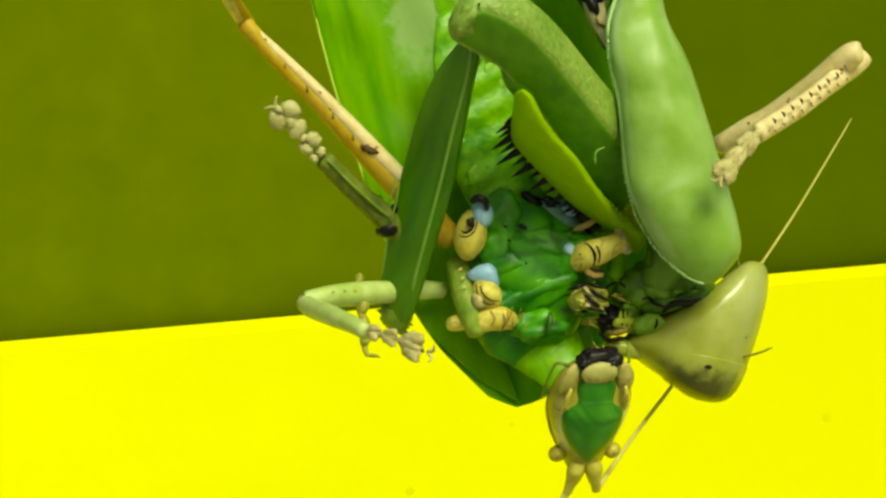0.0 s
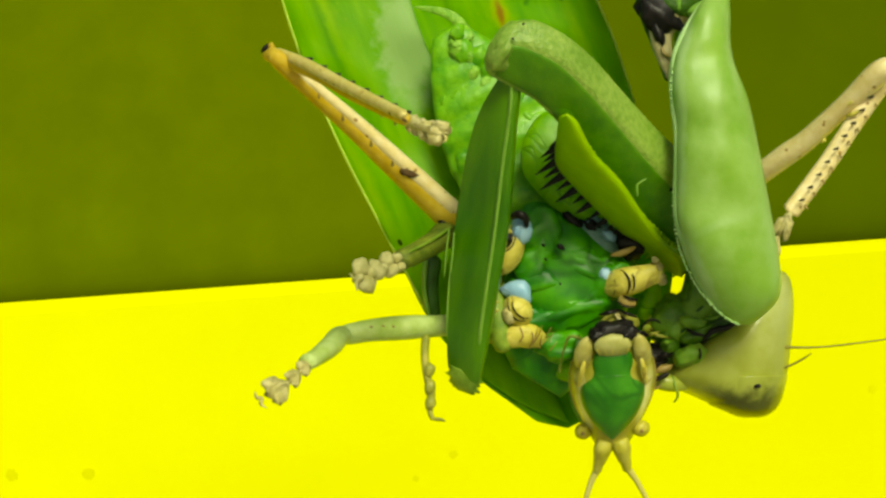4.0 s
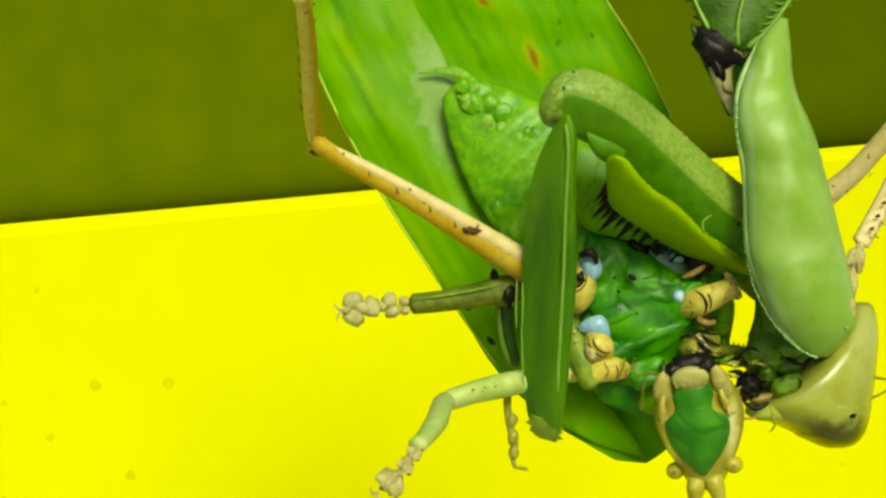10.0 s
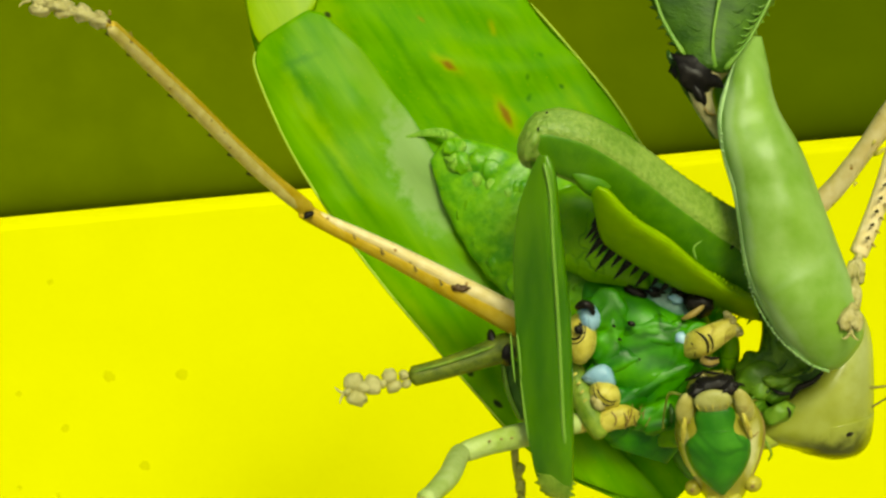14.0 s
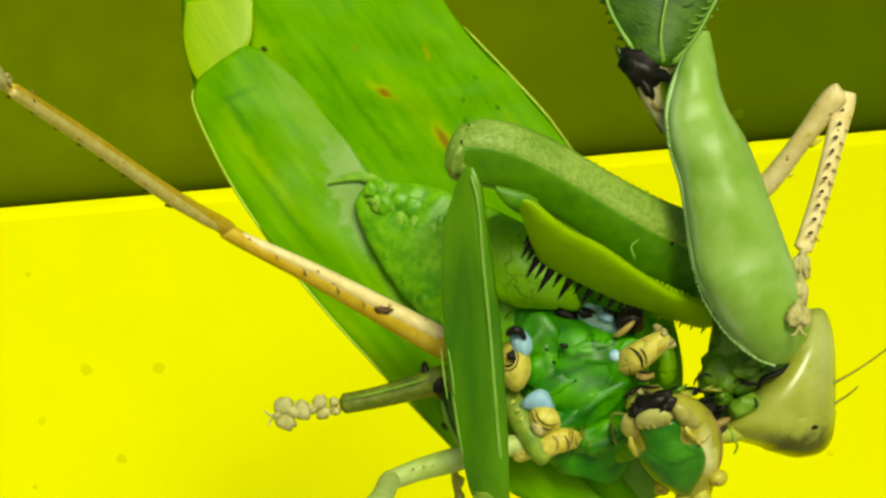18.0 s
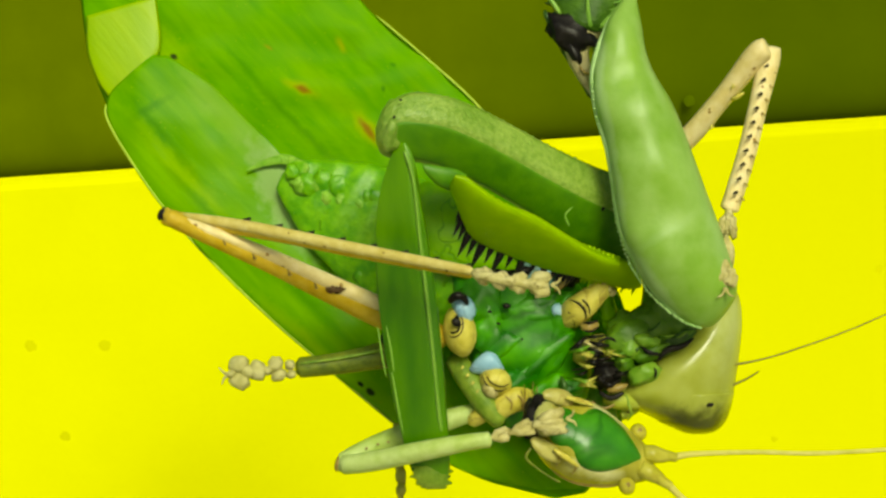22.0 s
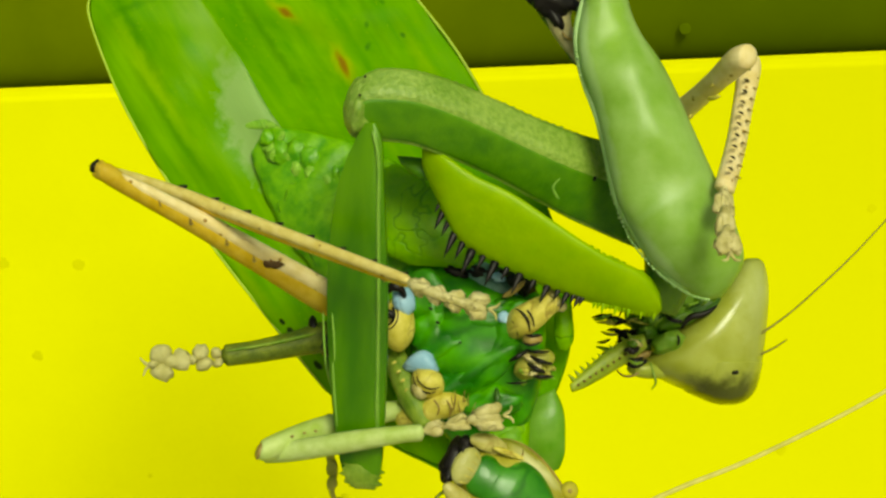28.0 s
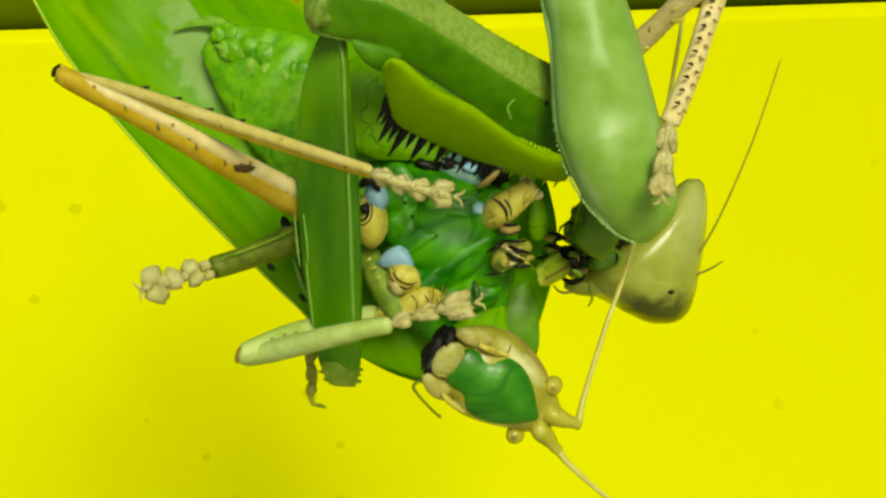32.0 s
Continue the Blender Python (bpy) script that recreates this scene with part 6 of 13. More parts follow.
    walk(WINGS[1], [
        (0, mm(1.268, 0.2215, 1.033, 0.9971, 0.0041, 0.0752, -0.0048)), (0.5, mm(1.103, 0.3069, 1.598, 0.9988, 0.0238, 0.0432, 0.003)), (1, mm(1.144, 0.2787, 1.437, 0.9987, 0.0164, 0.0481, -0.0032)),
        (1.5, mm(1.275, 0.2123, 1.121, 0.999, 0.0024, 0.0449, -0.0057)), (2, mm(0.5903, 0.3674, 1.682, 0.9996, 0.0003, -0.0176, 0.0206)), (2.5, mm(1.19, 0.2212, 1.256, 0.999, 0.0096, 0.043, -0.0009)),
        (4.5, mm(0.1603, 0.08763, 0.5264, 0.9973, -0.0129, -0.0716, 0.0115)), (5, mm(-0.03182, 0.02966, 0.08012, 0.9994, -0.0003, -0.0357, -0.0039)), (5.5, mm(0.1092, 0.01742, 0.1131, 0.9999, 0.0094, -0.0029, -0.0039)),
        (6, mm(0.1097, 0.03022, 0.2313, 0.9999, 0.0054, -0.016, -0.0011)), (6.5, mm(0.12, 0.05151, 0.429, 0.999, 0.0038, -0.0436, -0.0016)), (7, mm(-0.1087, 0.04871, 0.2787, 0.9998, 0.0138, -0.0149, 0.0072)),
        (7.5, mm(-0.03131, 0.02103, 0.09428, 0.9998, 0.0121, -0.0166, 0.0039)), (8, mm(0.1178, -0.0006632, -0.009837, 0.9998, 0.0004, -0.0164, 0.0056)), (8.5, mm(0.3144, -0.03148, -0.09115, 0.9999, -0.0091, -0.0139, 0.0012)),
        (9, mm(0.303, -0.01876, -0.02274, 0.9998, -0.009, -0.0162, -0.0036)), (9.5, mm(0.2352, -0.0122, -0.002306, 0.9998, -0.0096, -0.0169, -0.0001)), (10, mm(0.2403, -0.0126, 0.0953, 0.9994, -0.0185, -0.0301, -0.0052)),
        (10.5, mm(0.1007, -0.004456, 0.1532, 0.9993, -0.0188, -0.0324, -0.0014)), (11, mm(0.03095, -0.007693, 0.03048, 1, -0.001, -0.0065, 0.0036)), (11.5, mm(0.05239, -0.00237, 0.07813, 0.9999, 0.0035, -0.0169, -0)),
        (12, mm(0.01232, -0.0135, -0.1727, 0.9999, -0.0002, -0.0092, 0.008)), (12.5, mm(0.06702, -0.0119, -0.2263, 0.9997, -0.0005, -0.0212, 0.0127)), (13, mm(0.1817, -0.02546, -0.2356, 0.9992, -0.0066, -0.0365, 0.0133)),
        (13.5, mm(0.2106, -0.02547, -0.185, 0.9991, -0.008, -0.0418, 0.0073)), (14, mm(0.09277, -0.02688, -0.1472, 0.9987, -0.0202, -0.0435, 0.0187)), (14.5, mm(0.07442, -0.02018, 0.03699, 0.9981, -0.0225, -0.056, 0.0145)),
        (15, mm(-0.04995, -0.01651, 0.01167, 0.9993, -0.0119, -0.0316, 0.0171)), (15.5, mm(-0.1542, -0.01775, 0.04937, 0.9995, 0.0082, -0.0249, 0.0198)), (17.5, mm(0.5777, -0.0269, -0.2861, 0.9978, -0.0033, -0.0655, 0.001)),
        (18, mm(0.3368, 0.006298, 0.2548, 0.9998, -0.0027, -0.0214, -0.0037)), (18.5, mm(1.062, -0.07209, -1.138, 0.9988, -0.004, -0.0483, -0.001)), (19, mm(1.049, -0.02265, -0.6279, 0.9995, -0.0041, -0.0307, -0.0031)),
        (19.5, mm(0.1416, -0.003953, -0.242, 1, -0.0003, -0.0097, -0)), (20, mm(1.178, -0.0445, -0.2671, 1, -0.0025, -0.0087, -0.0026)), (20.5, mm(0.5679, -0.0182, -0.7515, 0.9998, -0.001, -0.0205, -0.0002)),
        (21, mm(0.4128, -0.01205, -0.5346, 0.9999, 0.0001, -0.0139, 0.0005)), (21.5, mm(0.881, -0.03482, -1.35, 0.9996, -0.002, -0.0277, -0.0007)), (22, mm(0.863, -0.03316, -0.8241, 0.9998, -0.0017, -0.0185, -0.0009)),
        (22.5, mm(0.3502, -0.009449, -0.1149, 0.9999, -0.0002, -0.013, 0)), (23, mm(0.3169, -0.01169, -0.1798, 0.9999, 0, -0.0172, 0.0006)), (23.5, mm(0.4457, -0.01387, -0.3012, 0.9999, 0.0001, -0.0113, 0.0004)),
        (24, mm(0.6521, -0.01452, -0.595, 1, -0.0007, -0.0073, -0.0005)), (24.5, mm(0.3254, -0.004981, -0.216, 1, -0.0001, -0.0035, -0)), (25, mm(0.0187, 0.0005802, -0.1256, 1, 0.0011, -0.0034, 0.0012)),
        (25.5, mm(-0.2989, 0.003633, 0.2905, 1, 0.0013, -0.0024, 0.0013)), (27.5, mm(-0.2949, -0.1158, 0.8524, 0.9996, -0.0006, 0.0288, 0.0038)), (28, mm(-0.6552, -0.1615, 1.077, 1, 0.0012, 0.0004, 0.0008)),
        (28.5, mm(-0.1725, -0.1443, 1.012, 0.9986, -0.0001, 0.0531, 0.0077)), (29, mm(0.009339, -0.09397, 0.6832, 0.9985, 0.001, 0.0543, 0.0076)), (29.5, mm(0.1477, -0.1085, 0.7097, 0.9973, 0.002, 0.0727, 0.0108)),
        (30, mm(0.1595, -0.05652, 0.4512, 0.9997, 0.021, -0.0138, 0.0004)), (30.5, mm(0.217, -0.02956, 0.3032, 0.9995, -0.0004, -0.0233, -0.0198)), (31, mm(0.2024, -0.009044, 0.1004, 0.9994, -0.0199, -0.0227, -0.0165)),
        (31.5, mm(0.2052, -0.01325, 0.2257, 0.9993, -0.0045, -0.0351, -0.0097)), (32, mm(0.2735, -0.01314, 0.1591, 0.9991, -0.0231, -0.0355, 0.004)),
    ])
    walk(mantis, [
        (0, mm(13, -4.728, 1.149, 0.9925, 0.112, 0.0256, -0.0424)), (0.5, mm(12.99, -4.721, 1.051, 0.9923, 0.1144, 0.0187, -0.0433)), (1, mm(13.18, -4.657, 0.846, 0.9931, 0.1084, 0.0031, -0.0442)),
        (1.5, mm(13.36, -4.581, 0.838, 0.9941, 0.1005, -0.0104, -0.0399)), (2, mm(13.43, -4.64, 1.224, 0.9941, 0.1006, -0.0128, -0.0377)), (2.5, mm(13.28, -4.542, 1.137, 0.9949, 0.0931, -0.0179, -0.0348)),
        (4.5, mm(13.55, -4.376, 1.052, 0.9922, 0.0857, 0.089, -0.0138)), (5, mm(13.61, -4.338, 1.273, 0.9936, 0.0868, 0.072, -0.0071)), (5.5, mm(13.58, -4.28, 1.63, 0.9943, 0.0763, 0.0744, -0.0014)),
        (6, mm(13.42, -4.336, 1.75, 0.9955, 0.0772, 0.0547, -0.0064)), (6.5, mm(13.54, -4.237, 1.539, 0.9952, 0.0741, 0.064, -0.0006)), (7, mm(13.77, -4.221, 1.894, 0.9957, 0.0741, 0.0548, 0.0054)),
        (7.5, mm(13.72, -4.234, 1.755, 0.9952, 0.077, 0.06, 0.0042)), (8, mm(13.77, -4, 1.739, 0.9964, 0.057, 0.0614, 0.015)), (8.5, mm(13.55, -3.888, 1.473, 0.9968, 0.0487, 0.0597, 0.0192)),
        (9, mm(13.48, -3.961, 1.57, 0.9983, 0.0321, 0.0489, 0.0037)), (9.5, mm(13.4, -3.969, 1.59, 0.9986, 0.0263, 0.0452, -0.0001)), (10, mm(13.46, -3.942, 1.525, 0.9983, 0.0212, 0.0546, 0)),
        (10.5, mm(13.42, -4, 1.62, 0.9978, 0.0138, 0.0637, -0.0092)), (11, mm(13.33, -3.954, 2.074, 0.9994, 0.02, 0.0286, -0.0001)), (11.5, mm(13.52, -3.865, 2.307, 0.9999, 0.0113, 0.0079, 0.004)),
        (12, mm(13.25, -3.923, 2.705, 0.9999, 0.0137, 0.0077, 0.0009)), (12.5, mm(13.23, -3.854, 2.685, 0.9999, 0.013, -0.0018, 0.0073)), (13, mm(13.3, -3.78, 2.66, 0.9999, 0.0098, -0.0042, 0.0126)),
        (13.5, mm(13.26, -3.846, 2.62, 1, 0.0084, 0.0021, 0.0049)), (14, mm(13.38, -3.833, 2.551, 0.9999, 0.0088, -0.0012, 0.0062)), (14.5, mm(13.71, -3.836, 2.48, 0.9999, 0.0098, 0.0111, 0.0062)),
        (15, mm(13.6, -3.956, 2.632, 0.9999, 0.0134, -0.0031, -0.0029)), (15.5, mm(13.49, -4.139, 2.921, 0.9997, 0.0204, -0.0041, -0.0151)), (17.5, mm(14.11, -3.905, 3.276, 0.9999, 0.0128, -0.0012, 0.0029)),
        (18, mm(13.98, -3.794, 3.423, 1, 0.0043, -0.0042, 0.0072)), (18.5, mm(13.55, -3.94, 3.664, 0.9999, 0.0109, -0.0053, -0.0007)), (19, mm(13.75, -3.999, 3.553, 0.9999, 0.0064, -0.0014, -0.0098)),
        (19.5, mm(13.73, -4.061, 3.384, 0.9998, 0.0109, -0.0093, -0.0125)), (20, mm(13.75, -3.82, 3.517, 0.9999, 0.0046, -0.0105, 0.0053)), (20.5, mm(13.48, -3.821, 3.547, 0.9998, 0.0058, -0.0174, 0.0064)),
        (21, mm(13.55, -3.904, 3.443, 1, 0.0028, -0.0069, -0.004)), (21.5, mm(13.25, -3.952, 3.59, 0.9997, 0.0013, -0.02, -0.0102)), (22, mm(13.42, -3.935, 3.628, 0.9999, 0.0012, -0.0148, -0.0083)),
        (22.5, mm(13.61, -3.877, 3.462, 1, 0.0026, -0.0078, -0.0015)), (23, mm(13.72, -3.834, 3.376, 1, -0.0008, 0.0003, 0)), (23.5, mm(13.84, -3.795, 3.52, 0.9998, -0.0016, -0.0215, 0.0015)),
        (24, mm(13.68, -3.786, 3.547, 0.9995, -0.0053, -0.0299, -0.0016)), (24.5, mm(13.77, -3.932, 3.588, 0.9989, -0.0003, -0.046, -0.0125)), (25, mm(13.85, -3.871, 3.575, 0.999, -0.0093, -0.0422, -0.0143)),
        (25.5, mm(13.91, -3.81, 3.552, 0.999, -0.0032, -0.0443, -0.0061)), (27.5, mm(14.3, -3.476, 4.229, 0.9976, -0.0317, -0.0609, -0.0034)), (28, mm(14.37, -3.496, 4.179, 0.9974, -0.0358, -0.0614, -0.0085)),
        (28.5, mm(14.58, -3.393, 4.225, 0.9971, -0.0401, -0.064, -0.0037)), (29, mm(14.66, -3.322, 4.138, 0.997, -0.0408, -0.0659, 0.0016)), (29.5, mm(14.58, -3.289, 4.049, 0.9968, -0.0416, -0.0681, 0.0038)),
        (30, mm(14.33, -3.388, 3.364, 0.9986, -0.0454, -0.0265, -0.004)), (30.5, mm(14.24, -3.511, 2.979, 0.9985, -0.0497, 0.0152, -0.0165)), (31, mm(14.06, -3.497, 3.208, 0.9988, -0.0464, 0.0065, -0.0157)),
        (31.5, mm(14.02, -3.459, 3.138, 0.9989, -0.0433, 0.0124, -0.0107)), (32, mm(13.81, -3.336, 3.228, 0.9988, -0.0477, 0.0112, -0.0039)),
    ])
    walk(ML["arm"], [
        (0, mm(-1.601, 3.84, -1.93, 0.9856, 0.0502, 0.1278, 0.0991)), (0.5, mm(-1.592, 3.84, -1.979, 0.985, 0.0493, 0.135, 0.0955)), (1, mm(-1.523, 3.84, -1.958, 0.9853, 0.0409, 0.1466, 0.0771)),
        (1.5, mm(-1.461, 3.84, -1.966, 0.9858, 0.0303, 0.1558, 0.0558)), (2, mm(-1.461, 3.84, -2.003, 0.9894, 0.032, 0.1271, 0.0633)), (2.5, mm(-1.447, 3.84, -2.006, 0.9877, 0.0297, 0.143, 0.0565)),
        (4.5, mm(-1.461, 3.84, -1.966, 0.9971, 0.0217, 0.0504, 0.0526)), (5, mm(-1.375, 3.84, -2.024, 0.9981, 0.0137, 0.0495, 0.0334)), (5.5, mm(-1.337, 3.84, -1.96, 0.9998, 0.0059, 0.0094, 0.0161)),
        (6, mm(-1.407, 3.84, -2.068, 0.999, 0.0094, 0.0369, 0.0237)), (6.5, mm(-1.36, 3.84, -2.081, 0.9988, 0.0069, 0.046, 0.017)), (7, mm(-1.298, 3.84, -2.131, 0.9993, -0.0057, 0.035, -0.0144)),
        (7.5, mm(-1.323, 3.84, -2.319, 0.9977, -0.0129, 0.0584, -0.0307)), (8, mm(-1.176, 3.84, -2.282, 0.998, -0.0148, 0.049, -0.0361)), (8.5, mm(-1.068, 3.84, -2.281, 0.9974, -0.0131, 0.0633, -0.0307)),
        (9, mm(-1.18, 3.84, -2.254, 0.9973, -0.0036, 0.0722, -0.0082)), (9.5, mm(-1.229, 3.84, -2.155, 0.9975, 0.0023, 0.0699, 0.0054)), (10, mm(-1.233, 3.84, -2.032, 0.9985, 0.0041, 0.0545, 0.0099)),
        (10.5, mm(-1.324, 3.84, -1.954, 0.9992, 0.0086, 0.0309, 0.022)), (11, mm(-1.264, 3.84, -2.092, 0.9987, 0.0036, 0.0506, 0.0088)), (11.5, mm(-1.221, 3.84, -2.119, 0.9983, -0.0033, 0.0579, -0.0077)),
        (12, mm(-1.298, 3.84, -2.198, 0.9988, -0.0038, 0.0482, -0.0092)), (12.5, mm(-1.254, 3.84, -2.246, 0.9977, -0.0096, 0.0635, -0.0224)), (13, mm(-1.197, 3.84, -2.242, 0.9972, -0.0141, 0.0651, -0.0329)),
        (13.5, mm(-1.288, 3.84, -2.222, 0.9979, -0.0068, 0.0624, -0.016)), (14, mm(-1.283, 3.84, -2.241, 0.9974, -0.0103, 0.0678, -0.0237)), (14.5, mm(-1.28, 3.84, -2.173, 0.9981, -0.0119, 0.0528, -0.0287)),
        (15, mm(-1.421, 3.84, -2.204, 0.9979, -0.0062, 0.0624, -0.0147)), (15.5, mm(-1.579, 3.84, -2.269, 0.9984, 0.0001, 0.0568, 0.0004)), (17.5, mm(-1.471, 3.84, -2.29, 0.9967, -0.0272, 0.0308, -0.0698)),
        (18, mm(-1.466, 3.84, -2.254, 0.9982, -0.0188, 0.0284, -0.0488)), (18.5, mm(-1.574, 3.84, -2.224, 0.9998, -0.0027, 0.0162, -0.0072)), (19, mm(-1.666, 3.84, -2.127, 0.9999, 0.0048, 0.0089, 0.0132)),
        (19.5, mm(-1.679, 3.84, -2.192, 0.9996, 0.0011, 0.0295, 0.0028)), (20, mm(-1.523, 3.84, -2.187, 0.9995, -0.0083, 0.0199, -0.0221)), (20.5, mm(-1.504, 3.84, -2.17, 0.9998, -0.005, 0.0137, -0.0135)),
        (21, mm(-1.583, 3.84, -2.102, 1, 0.002, 0.007, 0.0055)), (21.5, mm(-1.647, 3.84, -2.099, 0.9995, 0.0106, 0.0111, 0.0289)), (22, mm(-1.628, 3.84, -2.107, 0.9998, 0.0056, 0.0054, 0.0157)),
        (22.5, mm(-1.554, 3.84, -2.114, 1, -0.0015, 0.0069, -0.0042)), (23, mm(-1.522, 3.84, -2.063, 1, -0.0027, 0.0003, -0.0077)), (23.5, mm(-1.51, 3.817, -2.098, 0.9999, -0.0022, 0.0146, -0.006)),
        (24, mm(-1.545, 3.794, -2.079, 0.9998, 0.0046, 0.0166, 0.0124)), (24.5, mm(-1.637, 3.772, -2.13, 0.9989, 0.0127, 0.0326, 0.0325)), (25, mm(-1.657, 3.75, -2.072, 0.9991, 0.0109, 0.0289, 0.0281)),
        (25.5, mm(-1.583, 3.728, -2.146, 0.9993, 0.0032, 0.0356, 0.0081)), (27.5, mm(-1.583, 3.643, -2.045, 0.9998, -0.0063, 0.0042, -0.0175)), (28, mm(-1.603, 3.623, -2.011, 1, -0.0032, 0.0029, -0.0089)),
        (28.5, mm(-1.579, 3.614, -1.963, 0.9998, -0.0064, 0.0016, -0.0181)), (29, mm(-1.545, 3.606, -1.933, 0.9996, -0.0093, 0.0066, -0.0256)), (29.5, mm(-1.561, 3.597, -1.915, 0.9999, -0.0045, 0.0079, -0.0123)),
        (30, mm(-1.602, 3.589, -1.761, 0.9999, 0.0037, -0.0007, 0.0106)), (30.5, mm(-1.699, 3.58, -1.664, 0.9985, 0.015, -0.024, 0.0459)), (31, mm(-1.741, 3.572, -1.722, 0.9985, 0.0171, -0.0143, 0.0505)),
        (31.5, mm(-1.723, 3.564, -1.724, 0.9984, 0.0168, -0.017, 0.0503)), (32, mm(-1.696, 3.556, -1.668, 0.9971, 0.021, -0.0319, 0.0659)),
    ])
    walk(ML["blade"], [
        (0, mm(-11, -3.847, 4.932, 0.9518, 0.1294, 0.2279, -0.1593)), (0.5, mm(-10.97, -3.845, 5.001, 0.9532, 0.1155, 0.226, -0.1642)), (1, mm(-11.07, -3.844, 5.41, 0.9513, 0.1074, 0.2338, -0.17)),
        (1.5, mm(-11.22, -3.842, 5.777, 0.9499, 0.1033, 0.2373, -0.1751)), (2, mm(-11.5, -3.841, 5.076, 0.9521, 0.0909, 0.2305, -0.1795)), (2.5, mm(-11.35, -3.84, 5.461, 0.9535, 0.0881, 0.226, -0.1786)),
        (4.5, mm(-12.62, -3.832, 3.558, 0.9776, 0.0777, 0.0844, -0.1763)), (5, mm(-12.88, -3.83, 3.551, 0.9775, 0.0615, 0.0897, -0.1807)), (5.5, mm(-13.54, -3.828, 2.724, 0.9775, 0.0567, 0.0804, -0.1866)),
        (6, mm(-13.2, -3.826, 3.249, 0.9754, 0.0414, 0.0942, -0.1947)), (6.5, mm(-13.16, -3.825, 3.485, 0.9763, 0.0538, 0.0825, -0.1929)), (7, mm(-13.75, -3.825, 3.285, 0.9754, 0.0582, 0.089, -0.1928)),
        (7.5, mm(-13.77, -3.824, 3.777, 0.9758, 0.0558, 0.0851, -0.1935)), (8, mm(-13.84, -3.823, 3.604, 0.9759, 0.0647, 0.0806, -0.1923)), (8.5, mm(-13.49, -3.823, 3.952, 0.9754, 0.0688, 0.0832, -0.1921)),
        (9, mm(-13.09, -3.822, 4.063, 0.9729, 0.0767, 0.1037, -0.192)), (9.5, mm(-12.92, -3.821, 4.026, 0.9731, 0.08, 0.0998, -0.1917)), (10, mm(-13.03, -3.82, 3.773, 0.9747, 0.0853, 0.0812, -0.1901)),
        (10.5, mm(-13.17, -3.82, 3.244, 0.9764, 0.0845, 0.0677, -0.1869)), (11, mm(-13.13, -3.819, 3.617, 0.9761, 0.0638, 0.0872, -0.1888)), (11.5, mm(-13.28, -3.818, 3.839, 0.976, 0.0526, 0.0961, -0.188)),
        (12, mm(-13.5, -3.817, 3.536, 0.9775, 0.0384, 0.0888, -0.1873)), (12.5, mm(-13.5, -3.817, 3.927, 0.9783, 0.0268, 0.0875, -0.1861)), (13, mm(-13.6, -3.816, 4.023, 0.9794, 0.017, 0.0801, -0.1847)),
        (13.5, mm(-13.44, -3.816, 3.893, 0.9814, 0.0156, 0.0729, -0.1766)), (14, mm(-13.49, -3.815, 4.049, 0.983, 0.0108, 0.072, -0.1688)), (14.5, mm(-13.75, -3.815, 3.761, 0.9854, 0.0122, 0.0562, -0.1604)),
        (15, mm(-13.56, -3.815, 3.899, 0.9858, 0.0085, 0.0697, -0.1522)), (15.5, mm(-13.55, -3.816, 3.622, 0.9869, 0.0005, 0.0707, -0.1447)), (17.5, mm(-14.71, -3.819, 3.259, 0.9923, -0.0155, 0.0475, -0.1131)),
        (18, mm(-14.48, -3.82, 3.145, 0.9933, -0.017, 0.0456, -0.1048)), (18.5, mm(-14.13, -3.822, 2.701, 0.9946, -0.0207, 0.0426, -0.0927)), (19, mm(-14, -3.825, 2.536, 0.996, -0.0181, 0.0347, -0.0799)),
        (19.5, mm(-13.98, -3.828, 3.017, 0.9968, -0.0203, 0.0381, -0.0675)), (20, mm(-14.29, -3.832, 2.881, 0.9979, -0.0189, 0.029, -0.0549)), (20.5, mm(-14.22, -3.836, 2.709, 0.9985, -0.0184, 0.0312, -0.0421)),
        (21, mm(-14.09, -3.84, 2.537, 0.9993, -0.0124, 0.0189, -0.029)), (21.5, mm(-13.76, -3.84, 2.549, 0.9992, -0.0103, 0.0312, -0.0217)), (22, mm(-14, -3.84, 2.454, 0.9996, -0.0086, 0.0225, -0.0147)),
        (22.5, mm(-14.21, -3.84, 2.554, 0.9999, -0.0075, 0.0096, -0.0078)), (23, mm(-14.29, -3.84, 2.449, 1, -0.0034, -0.003, -0.0005)), (23.5, mm(-14.12, -3.817, 2.775, 0.9997, 0.0037, 0.0232, 0.0004)),
        (24, mm(-13.85, -3.794, 2.779, 0.9992, 0.0126, 0.038, 0.0012)), (24.5, mm(-13.48, -3.772, 3.016, 0.9979, 0.0157, 0.0628, 0.0011)), (25, mm(-13.62, -3.75, 3.031, 0.9975, 0.0279, 0.0651, 0.0019)),
        (25.5, mm(-13.77, -3.728, 3.199, 0.9973, 0.0271, 0.0687, 0.0017)), (27.5, mm(-14.46, -3.643, 2.625, 0.9943, 0.0038, 0.1067, 0.0001)), (28, mm(-14.37, -3.623, 2.607, 0.9935, -0.0047, 0.1139, -0.0001)),
        (28.5, mm(-14.48, -3.614, 2.645, 0.9938, 0.0032, 0.111, 0.0001)), (29, mm(-14.5, -3.606, 2.817, 0.9942, 0.0089, 0.1071, 0.0002)), (29.5, mm(-14.33, -3.597, 2.851, 0.9944, 0.0144, 0.1045, 0.0004)),
        (30, mm(-14.14, -3.589, 2.768, 0.9977, 0.0255, 0.0623, 0.0018)), (30.5, mm(-13.96, -3.58, 2.256, 0.9992, 0.0324, 0.0245, 0.0035)), (31, mm(-13.87, -3.572, 2.416, 0.999, 0.0313, 0.0323, 0.0032)),
